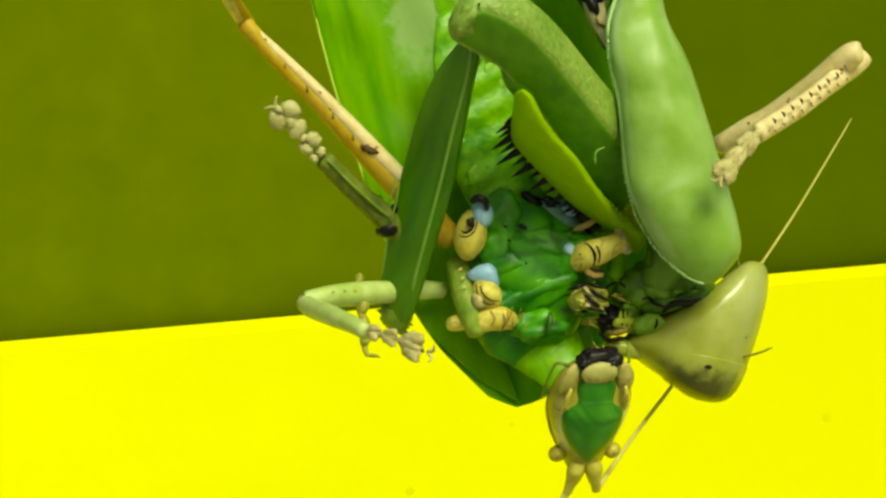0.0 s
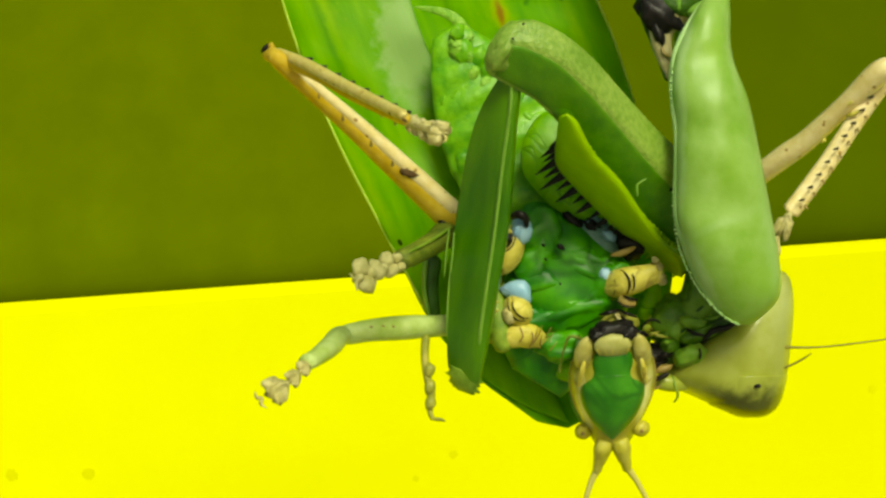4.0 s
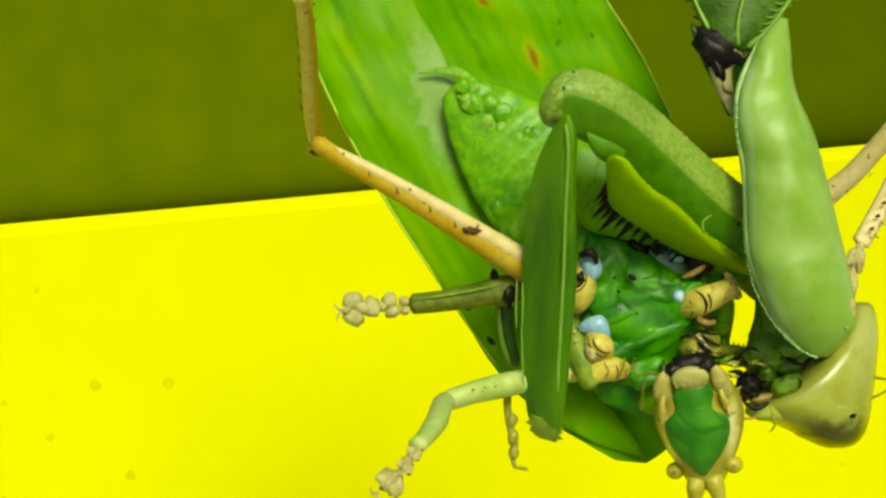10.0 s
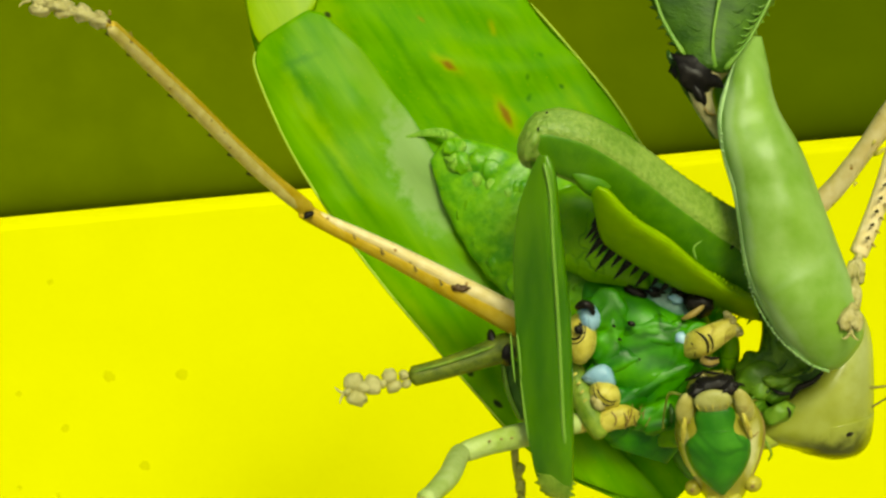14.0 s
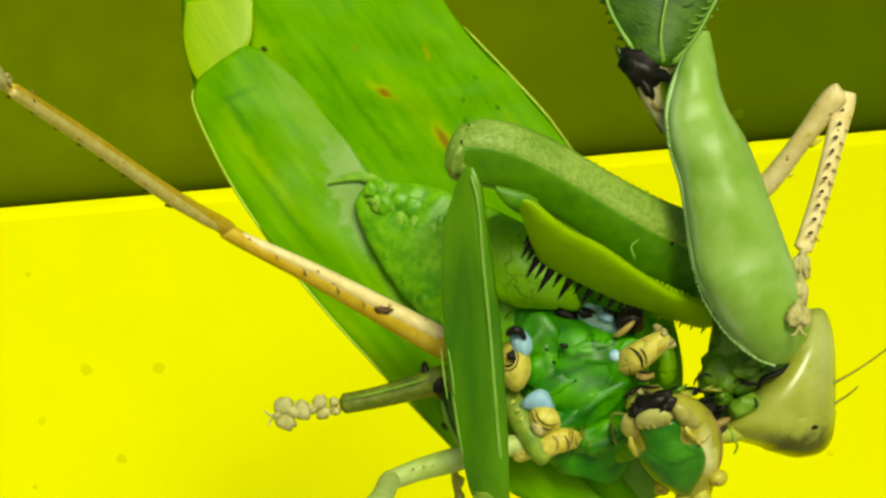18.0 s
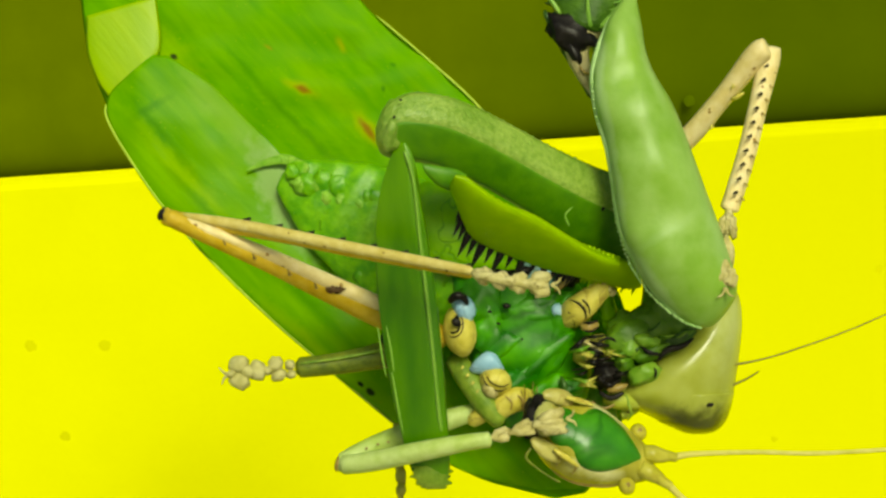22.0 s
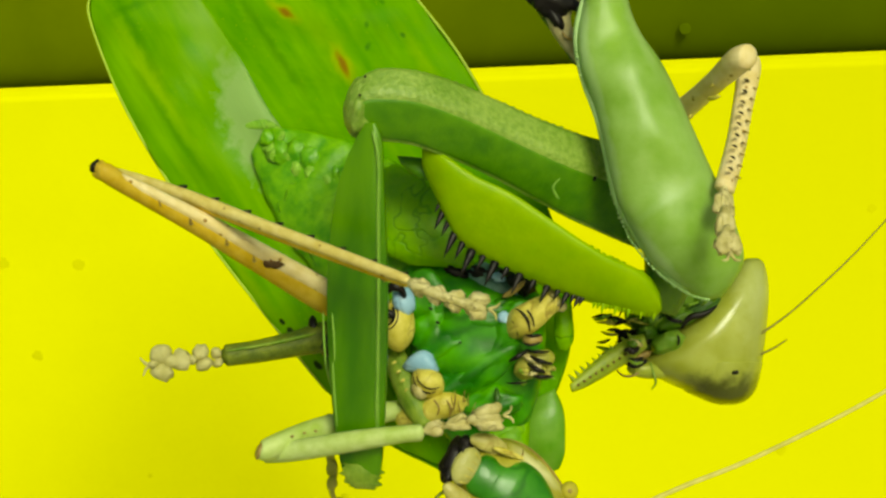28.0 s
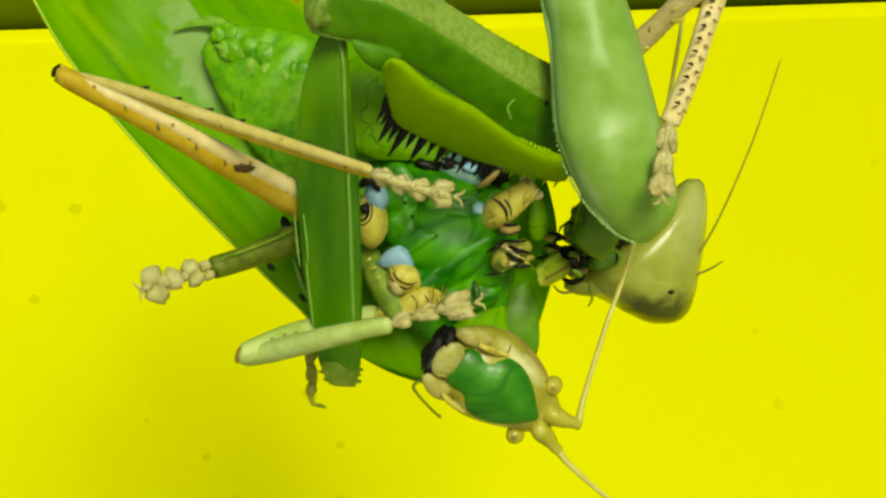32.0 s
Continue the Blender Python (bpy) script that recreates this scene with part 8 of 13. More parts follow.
        (31.5, mm(4.269, 9.459, -8.942, 0.9976, 0.0325, -0.0551, 0.0271)), (32, mm(4.324, 9.619, -8.897, 0.9987, 0.0344, -0.0227, 0.0295)),
    ])
    walk(MANT, [
        (0, mm(2.272, -0.32, 0.926, 0.6571, -0.2825, -0.6346, 0.2926)), (0.5, mm(2.272, -0.32, 0.926, 0.6527, -0.2846, -0.6392, 0.2906)), (1, mm(2.272, -0.32, 0.926, 0.6482, -0.2866, -0.6437, 0.2886)),
        (1.5, mm(2.272, -0.32, 0.926, 0.6437, -0.2886, -0.6482, 0.2866)), (2, mm(2.272, -0.32, 0.926, 0.6392, -0.2906, -0.6527, 0.2846)), (2.5, mm(2.272, -0.32, 0.926, 0.6346, -0.2926, -0.6571, 0.2825)),
        (3.5, mm(2.272, -0.32, 0.926, 0.9448, -0.0538, -0.2532, 0.2008)), (4.5, mm(2.272, -0.32, 0.926, 0.9741, 0, 0.226, 0)), (5, mm(2.272, -0.32, 0.926, 0.9735, -0, 0.2285, 0)),
        (5.5, mm(2.272, -0.32, 0.926, 0.973, 0, 0.231, 0)), (6, mm(2.272, -0.32, 0.926, 0.9724, -0, 0.2334, 0)), (6.5, mm(2.272, -0.32, 0.926, 0.9763, 0, 0.2164, 0)),
        (7, mm(2.272, -0.32, 0.926, 0.9799, 0, 0.1994, 0)), (7.5, mm(2.272, -0.32, 0.926, 0.9833, -0, 0.1822, 0)), (8, mm(2.272, -0.32, 0.926, 0.9863, 0, 0.165, 0)),
        (8.5, mm(2.272, -0.32, 0.926, 0.989, 0, 0.1478, -0)), (9, mm(2.272, -0.32, 0.926, 0.9914, 0, 0.1305, -0)), (9.5, mm(2.272, -0.32, 0.926, 0.9922, 0, 0.1248, -0)),
        (10, mm(2.272, -0.32, 0.926, 0.9929, 0, 0.119, -0)), (10.5, mm(2.272, -0.32, 0.926, 0.9936, 0, 0.1132, -0)), (11, mm(2.272, -0.32, 0.926, 0.9942, 0, 0.1074, 0)),
        (11.5, mm(2.272, -0.32, 0.926, 0.9948, -0, 0.1016, 0)), (12, mm(2.272, -0.32, 0.926, 0.9954, -0, 0.0958, 0)), (12.5, mm(2.272, -0.32, 0.926, 0.9959, 0, 0.0901, 0)),
        (13, mm(2.272, -0.32, 0.926, 0.9964, 0, 0.0843, -0)), (13.5, mm(2.272, -0.32, 0.926, 0.997, -0, 0.0768, 0)), (14, mm(2.272, -0.32, 0.926, 0.9976, -0, 0.0693, -0)),
        (14.5, mm(2.272, -0.32, 0.926, 0.9981, -0, 0.0618, -0)), (15, mm(2.272, -0.32, 0.926, 0.9985, 0, 0.0543, -0)), (15.5, mm(2.272, -0.32, 0.926, 0.9998, -0, 0.0213, -0)),
        (17.5, mm(2.272, -0.32, 0.926, 0.9939, 0, -0.1103, 0)), (18, mm(2.272, -0.32, 0.926, 0.9911, -0, -0.1334, -0)), (18.5, mm(2.272, -0.32, 0.926, 0.9918, 0, -0.1276, -0)),
        (19, mm(2.272, -0.32, 0.926, 0.9925, -0, -0.1219, 0)), (19.5, mm(2.272, -0.32, 0.926, 0.9956, 0, -0.0937, 0)), (20, mm(2.272, -0.32, 0.926, 0.9979, -0, -0.0654, 0)),
        (20.5, mm(2.272, -0.32, 0.926, 0.9956, 0, -0.0937, 0)), (21, mm(2.272, -0.32, 0.926, 0.9925, -0, -0.1219, 0)), (21.5, mm(2.272, -0.32, 0.926, 0.9967, 0, -0.0806, -0)),
        (22, mm(2.272, -0.32, 0.926, 0.9992, -0, -0.0393, 0)), (22.5, mm(2.272, -0.32, 0.926, 0.9998, -0, -0.0196, 0)), (23, mm(2.272, -0.32, 0.926, 1, 0, 0, -0)),
        (23.5, mm(2.272, -0.32, 0.926, 0.9993, -0, 0.0371, 0)), (24, mm(2.272, -0.32, 0.926, 0.9973, -0, 0.0741, 0)), (24.5, mm(2.272, -0.32, 0.926, 0.998, -0, 0.0632, 0)),
        (25, mm(2.272, -0.32, 0.926, 0.9986, -0, 0.0523, 0)), (25.5, mm(2.272, -0.32, 0.926, 0.9998, 0, 0.0204, -0)), (27.5, mm(2.272, -0.32, 0.926, 0.9811, -0, -0.1937, 0)),
        (28, mm(2.272, -0.32, 0.926, 0.9703, 0, -0.2419, 0)), (28.5, mm(2.272, -0.32, 0.926, 0.9769, 0, -0.2136, -0)), (29, mm(2.272, -0.32, 0.926, 0.9827, 0, -0.1851, 0)),
        (29.5, mm(2.272, -0.32, 0.926, 0.9914, -0, -0.1305, -0)), (30, mm(2.272, -0.32, 0.926, 0.999, 0, -0.0436, -0)), (30.5, mm(2.272, -0.32, 0.926, 0.9897, 0, -0.1435, -0)),
        (31, mm(2.272, -0.32, 0.926, 0.9511, 0, -0.309, 0)), (31.5, mm(2.272, -0.32, 0.926, 0.9351, -0, -0.3543, -0)), (32, mm(2.272, -0.32, 0.926, 0.891, -0, -0.454, -0)),
    ])
    walk(KL["hind_femur"], [
        (0, mm(-2.891, -1.09, -0.1557, 0.9993, 0.0206, 0.0119, 0.0293)), (0.25, mm(-2.906, -1.061, -0.01269, 0.9992, 0.0273, -0.0027, 0.0303)), (0.5, mm(-2.943, -1.022, 0.2088, 0.9963, 0.0494, -0.0266, 0.0645)),
        (0.75, mm(-2.992, -1.021, 0.202, 0.9916, 0.0614, -0.0313, 0.1095)), (1, mm(-3.025, -1.025, 0.2056, 0.9898, 0.0633, -0.0328, 0.123)), (1.25, mm(-2.968, -1.042, 0.1762, 0.9897, 0.0586, -0.0341, 0.1265)),
        (1.5, mm(-2.885, -1.063, 0.1227, 0.9895, 0.0514, -0.0361, 0.1304)), (1.75, mm(-3.155, -1.088, 0.2804, 0.9853, 0.046, -0.0728, 0.1477)), (2, mm(-3.352, -1.117, 0.36, 0.9816, 0.0424, -0.0972, 0.1589)),
        (2.25, mm(-3.175, -1.107, 0.3615, 0.9854, 0.0485, -0.0715, 0.1465)), (2.5, mm(-2.934, -1.097, 0.3326, 0.9897, 0.057, -0.031, 0.1277)), (2.75, mm(-2.915, -1.162, 0.2708, 0.9903, 0.0501, -0.0392, 0.1238)),
        (3, mm(-2.9, -1.221, 0.2285, 0.9905, 0.0456, -0.0459, 0.1215)), (3.25, mm(-2.883, -1.279, 0.1861, 0.9907, 0.0412, -0.0526, 0.1188)), (3.5, mm(-2.858, -1.341, 0.119, 0.9911, 0.0341, -0.0612, 0.113)),
        (3.75, mm(-2.831, -1.404, 0.05153, 0.9915, 0.0269, -0.0699, 0.1062)), (4, mm(-2.809, -1.462, 0.009683, 0.9916, 0.0222, -0.0766, 0.102)), (4.25, mm(-2.786, -1.52, -0.03183, 0.9915, 0.0174, -0.0838, 0.0976)),
        (4.5, mm(-2.751, -1.584, -0.09438, 0.9918, 0.0094, -0.0923, 0.0874)), (4.75, mm(-2.812, -1.606, -0.1712, 0.9938, 0.0164, -0.081, 0.0749)), (5, mm(-2.859, -1.634, -0.224, 0.995, 0.0207, -0.0728, 0.065)),
        (5.25, mm(-2.819, -1.7, -0.2343, 0.9964, 0.0204, -0.0659, 0.0501)), (5.5, mm(-2.773, -1.772, -0.2624, 0.9984, 0.0104, -0.0559, -0.0009)), (5.75, mm(-2.806, -1.809, -0.1524, 0.9976, 0.0084, -0.0689, 0.0023)),
        (6, mm(-2.827, -1.85, -0.07064, 0.997, 0.007, -0.0767, 0.0042)), (6.25, mm(-2.797, -1.882, 0.01504, 0.9963, 0.006, -0.0859, 0.0024)), (6.5, mm(-2.752, -1.907, 0.1436, 0.9951, 0.0038, -0.0986, -0.0014)),
        (6.75, mm(-2.927, -1.992, 0.1275, 0.9963, 0.0083, -0.0858, -0.0024)), (7, mm(-3.048, -2.064, 0.1217, 0.997, 0.0116, -0.0765, -0.0024)), (7.25, mm(-3.029, -2.126, 0.1151, 0.997, 0.01, -0.0767, -0.0063)),
        (7.5, mm(-2.997, -2.189, 0.1197, 0.9969, 0.0074, -0.077, -0.0132)), (7.75, mm(-2.998, -2.27, 0.06164, 0.9966, 0.0071, -0.082, 0.0104)), (8, mm(-2.994, -2.344, 0.03237, 0.9955, 0.0116, -0.0842, 0.0422)),
        (8.25, mm(-2.937, -2.405, 0.03641, 0.9947, 0.0125, -0.085, 0.0571)), (8.5, mm(-2.859, -2.467, 0.03837, 0.9935, 0.012, -0.0864, 0.0735)), (8.75, mm(-2.882, -2.498, 0.09707, 0.9914, 0.0182, -0.0892, 0.0936)),
        (9, mm(-2.906, -2.542, 0.1376, 0.9902, 0.0214, -0.0908, 0.1038)), (9.25, mm(-2.907, -2.547, 0.1454, 0.9897, 0.0223, -0.0909, 0.1086)), (9.5, mm(-2.901, -2.558, 0.1547, 0.9888, 0.0235, -0.0911, 0.1162)),
        (9.75, mm(-2.888, -2.536, 0.2166, 0.9886, 0.0173, -0.097, 0.1142)), (10, mm(-2.882, -2.521, 0.2626, 0.9883, 0.0133, -0.1014, 0.1129)), (10.25, mm(-2.923, -2.53, 0.2496, 0.9876, 0.0137, -0.1033, 0.1171)),
        (10.5, mm(-2.971, -2.546, 0.2305, 0.9862, 0.0148, -0.1074, 0.1254)), (10.75, mm(-2.985, -2.568, 0.2444, 0.9897, 0.0226, -0.09, 0.1087)), (11, mm(-2.99, -2.582, 0.2454, 0.9914, 0.0283, -0.0789, 0.1005)),
        (11.25, mm(-2.972, -2.573, 0.2746, 0.9921, 0.0284, -0.0787, 0.0934)), (11.5, mm(-2.945, -2.561, 0.3265, 0.9933, 0.0285, -0.0766, 0.0822)), (11.75, mm(-2.955, -2.595, 0.222, 0.9957, 0.0179, -0.0704, 0.0575)),
        (12, mm(-2.967, -2.619, 0.1431, 0.9972, 0.0084, -0.0664, 0.0339)), (12.25, mm(-2.919, -2.63, 0.1436, 0.9977, -0.0032, -0.0674, -0.0008)), (12.5, mm(-2.852, -2.646, 0.1509, 0.9977, -0.0061, -0.0666, -0.0069)),
        (12.75, mm(-2.799, -2.655, 0.1611, 0.9976, -0.0107, -0.0684, -0.0094)), (13, mm(-2.757, -2.66, 0.1602, 0.9973, -0.0136, -0.0708, -0.0105)), (13.25, mm(-2.749, -2.646, 0.1253, 0.9972, -0.0131, -0.073, -0.0094)),
        (13.5, mm(-2.723, -2.624, 0.06163, 0.997, -0.0118, -0.0764, -0.0056)), (13.75, mm(-2.728, -2.661, 0.03833, 0.9968, -0.0185, -0.078, 0.0021)), (14, mm(-2.731, -2.687, 0.02544, 0.9966, -0.0231, -0.079, 0.0075)),
        (14.25, mm(-2.705, -2.674, 0.06538, 0.9963, -0.0234, -0.0824, 0.0081)), (14.5, mm(-2.665, -2.656, 0.1173, 0.9959, -0.0237, -0.0864, 0.0093)), (14.75, mm(-2.752, -2.664, 0.0718, 0.9969, -0.015, -0.0752, 0.0186)),
        (15, mm(-2.816, -2.671, 0.05147, 0.9974, -0.0093, -0.0669, 0.0239)), (15.25, mm(-2.914, -2.681, 0.04638, 0.9975, 0.0001, -0.0639, 0.0286)), (15.5, mm(-3.053, -2.699, 0.05705, 0.9975, 0.0145, -0.0586, 0.0369)),
        (15.75, mm(-3.069, -2.673, 0.03535, 0.9976, 0.0116, -0.0594, 0.0324)), (16, mm(-3.079, -2.656, 0.02104, 0.9977, 0.0097, -0.06, 0.0295)), (16.25, mm(-3.088, -2.638, 0.007663, 0.9978, 0.0078, -0.0605, 0.0265)),
        (16.5, mm(-3.105, -2.612, -0.01341, 0.9979, 0.0047, -0.0612, 0.022)), (16.75, mm(-3.121, -2.585, -0.03322, 0.9979, 0.0016, -0.0618, 0.0174)), (17, mm(-3.13, -2.567, -0.04682, 0.998, -0.0004, -0.0623, 0.0144)),
        (17.25, mm(-3.14, -2.548, -0.05938, 0.998, -0.0025, -0.0627, 0.0114)), (17.5, mm(-3.157, -2.52, -0.07907, 0.998, -0.0058, -0.0631, 0.0066)), (17.75, mm(-3.279, -2.606, 0.08749, 0.9989, 0.0039, -0.0416, 0.0213)),
        (18, mm(-3.349, -2.675, 0.2072, 0.9991, 0.0106, -0.0277, 0.0314)), (18.25, mm(-3.139, -2.659, 0.1338, 0.9995, -0.0039, -0.0037, 0.0302)), (18.5, mm(-2.854, -2.666, -0.01079, 0.9987, -0.026, 0.0324, 0.0286)),
        (18.75, mm(-2.943, -2.594, -0.03428, 0.9994, -0.014, 0.013, 0.03)), (19, mm(-3.012, -2.546, -0.04217, 0.9996, -0.0069, -0.0001, 0.0289)), (19.25, mm(-3.033, -2.52, 0.007012, 0.9996, 0.0022, -0.0083, 0.0262)),
        (19.5, mm(-3.072, -2.484, 0.0881, 0.9994, 0.0159, -0.021, 0.0222)), (19.75, mm(-3.003, -2.475, 0.04067, 0.9998, 0.0111, -0.0139, 0.0094)), (20, mm(-2.947, -2.473, 0.003295, 0.9999, 0.0086, -0.01, 0.003)),
        (20.25, mm(-2.938, -2.497, -0.09674, 0.9999, 0.0079, -0.0049, 0.0051)), (20.5, mm(-2.934, -2.534, -0.2386, 0.9999, 0.007, 0.0012, 0.0084)), (20.75, mm(-2.952, -2.539, -0.0621, 0.9984, 0.0177, -0.0032, 0.0542)),
        (21, mm(-2.972, -2.541, 0.04955, 0.9975, 0.0182, -0.0086, 0.0679)), (21.25, mm(-2.976, -2.507, -0.003606, 0.9976, 0.021, -0.0049, 0.0665)), (21.5, mm(-2.981, -2.456, -0.08304, 0.9976, 0.0254, 0.0001, 0.0651)),
        (21.75, mm(-2.96, -2.419, -0.09911, 0.9979, 0.0288, 0.0039, 0.0587)), (22, mm(-2.946, -2.395, -0.1092, 0.998, 0.031, 0.0057, 0.0543)), (22.25, mm(-2.957, -2.417, -0.08319, 0.998, 0.0322, 0.0004, 0.0542)),
        (22.5, mm(-2.981, -2.451, -0.04565, 0.998, 0.0332, -0.0075, 0.0524)), (22.75, mm(-2.897, -2.435, -0.02485, 0.9988, 0.0269, -0.0126, 0.0392)), (23, mm(-2.841, -2.424, -0.007548, 0.9991, 0.023, -0.0162, 0.0311)),
        (23.25, mm(-2.859, -2.427, 0.03458, 0.9986, 0.0264, -0.0171, 0.0429)), (23.5, mm(-2.879, -2.429, 0.09745, 0.9975, 0.0316, -0.0192, 0.0607)), (23.75, mm(-2.896, -2.423, 0.0418, 0.9965, 0.0347, -0.0163, 0.0748)),
        (24, mm(-2.91, -2.42, 0.01035, 0.9958, 0.0363, -0.0126, 0.0827)), (24.25, mm(-2.952, -2.42, 0.04696, 0.9942, 0.0393, -0.017, 0.0984)), (24.5, mm(-3.006, -2.421, 0.09999, 0.991, 0.0452, -0.0229, 0.1237)),
        (24.75, mm(-3.039, -2.419, 0.1107, 0.9903, 0.0464, -0.0265, 0.1286)), (25, mm(-3.066, -2.42, 0.1296, 0.9898, 0.0471, -0.0269, 0.1318)), (25.25, mm(-3.05, -2.419, 0.1111, 0.9905, 0.0464, -0.0251, 0.1273)),
        (25.5, mm(-3.027, -2.414, 0.1135, 0.9919, 0.0441, -0.0223, 0.1171)), (25.75, mm(-3.005, -2.434, 0.1333, 0.9913, 0.0489, -0.0184, 0.1209)), (26, mm(-2.989, -2.448, 0.149, 0.9909, 0.0521, -0.016, 0.1234)),
        (26.25, mm(-2.974, -2.463, 0.1638, 0.9904, 0.0554, -0.0134, 0.1261)), (26.5, mm(-2.949, -2.485, 0.1829, 0.9896, 0.0602, -0.0097, 0.1301)), (26.75, mm(-2.924, -2.508, 0.2015, 0.9888, 0.0649, -0.006, 0.1342)),
        (27, mm(-2.906, -2.526, 0.2152, 0.9882, 0.068, -0.0037, 0.137)), (27.25, mm(-2.889, -2.543, 0.2267, 0.9876, 0.0711, -0.0015, 0.1398)), (27.5, mm(-2.863, -2.569, 0.2454, 0.9867, 0.0758, 0.0021, 0.1439)),
        (27.75, mm(-2.941, -2.719, 0.2578, 0.9809, 0.0627, -0.0057, 0.1839)), (28, mm(-2.995, -2.827, 0.2689, 0.9771, 0.0521, -0.0095, 0.2062)), (28.25, mm(-2.914, -2.657, 0.2098, 0.9826, 0.0627, -0.0066, 0.1749)),
        (28.5, mm(-2.784, -2.427, 0.1148, 0.9902, 0.0757, 0.0015, 0.117)), (28.75, mm(-2.685, -2.38, 0.003056, 0.9936, 0.067, 0.0091, 0.091)), (29, mm(-2.613, -2.352, -0.06086, 0.9955, 0.0603, 0.0132, 0.0717)),
        (29.25, mm(-2.649, -2.356, 0.02103, 0.9936, 0.0696, 0.0122, 0.0884)), (29.5, mm(-2.702, -2.36, 0.1195, 0.9904, 0.0819, 0.0064, 0.1116)), (29.75, mm(-2.757, -2.393, 0.1301, 0.9867, 0.0832, 0.0132, 0.1387)),
        (30, mm(-2.794, -2.417, 0.06022, 0.9844, 0.083, 0.0099, 0.1546)), (30.25, mm(-2.856, -2.364, 0.03602, 0.9831, 0.0812, 0.006, 0.1642)), (30.5, mm(-2.945, -2.284, -0.01809, 0.9799, 0.0793, -0.0006, 0.1833)),
        (30.75, mm(-2.968, -2.288, 0.000847, 0.9813, 0.0671, 0.0058, 0.1802)), (31, mm(-2.978, -2.293, 0.01355, 0.982, 0.0588, 0.0091, 0.1791)), (31.25, mm(-3.012, -2.309, 0.0112, 0.9814, 0.0629, 0.0011, 0.1813)),
        (31.5, mm(-3.068, -2.333, 0.004111, 0.9805, 0.0684, -0.0117, 0.1837)), (31.75, mm(-3.065, -2.383, -0.01234, 0.9794, 0.0565, -0.0151, 0.193)), (32, mm(-3.057, -2.418, -0.01997, 0.9787, 0.0486, -0.0168, 0.1988)),
    ])
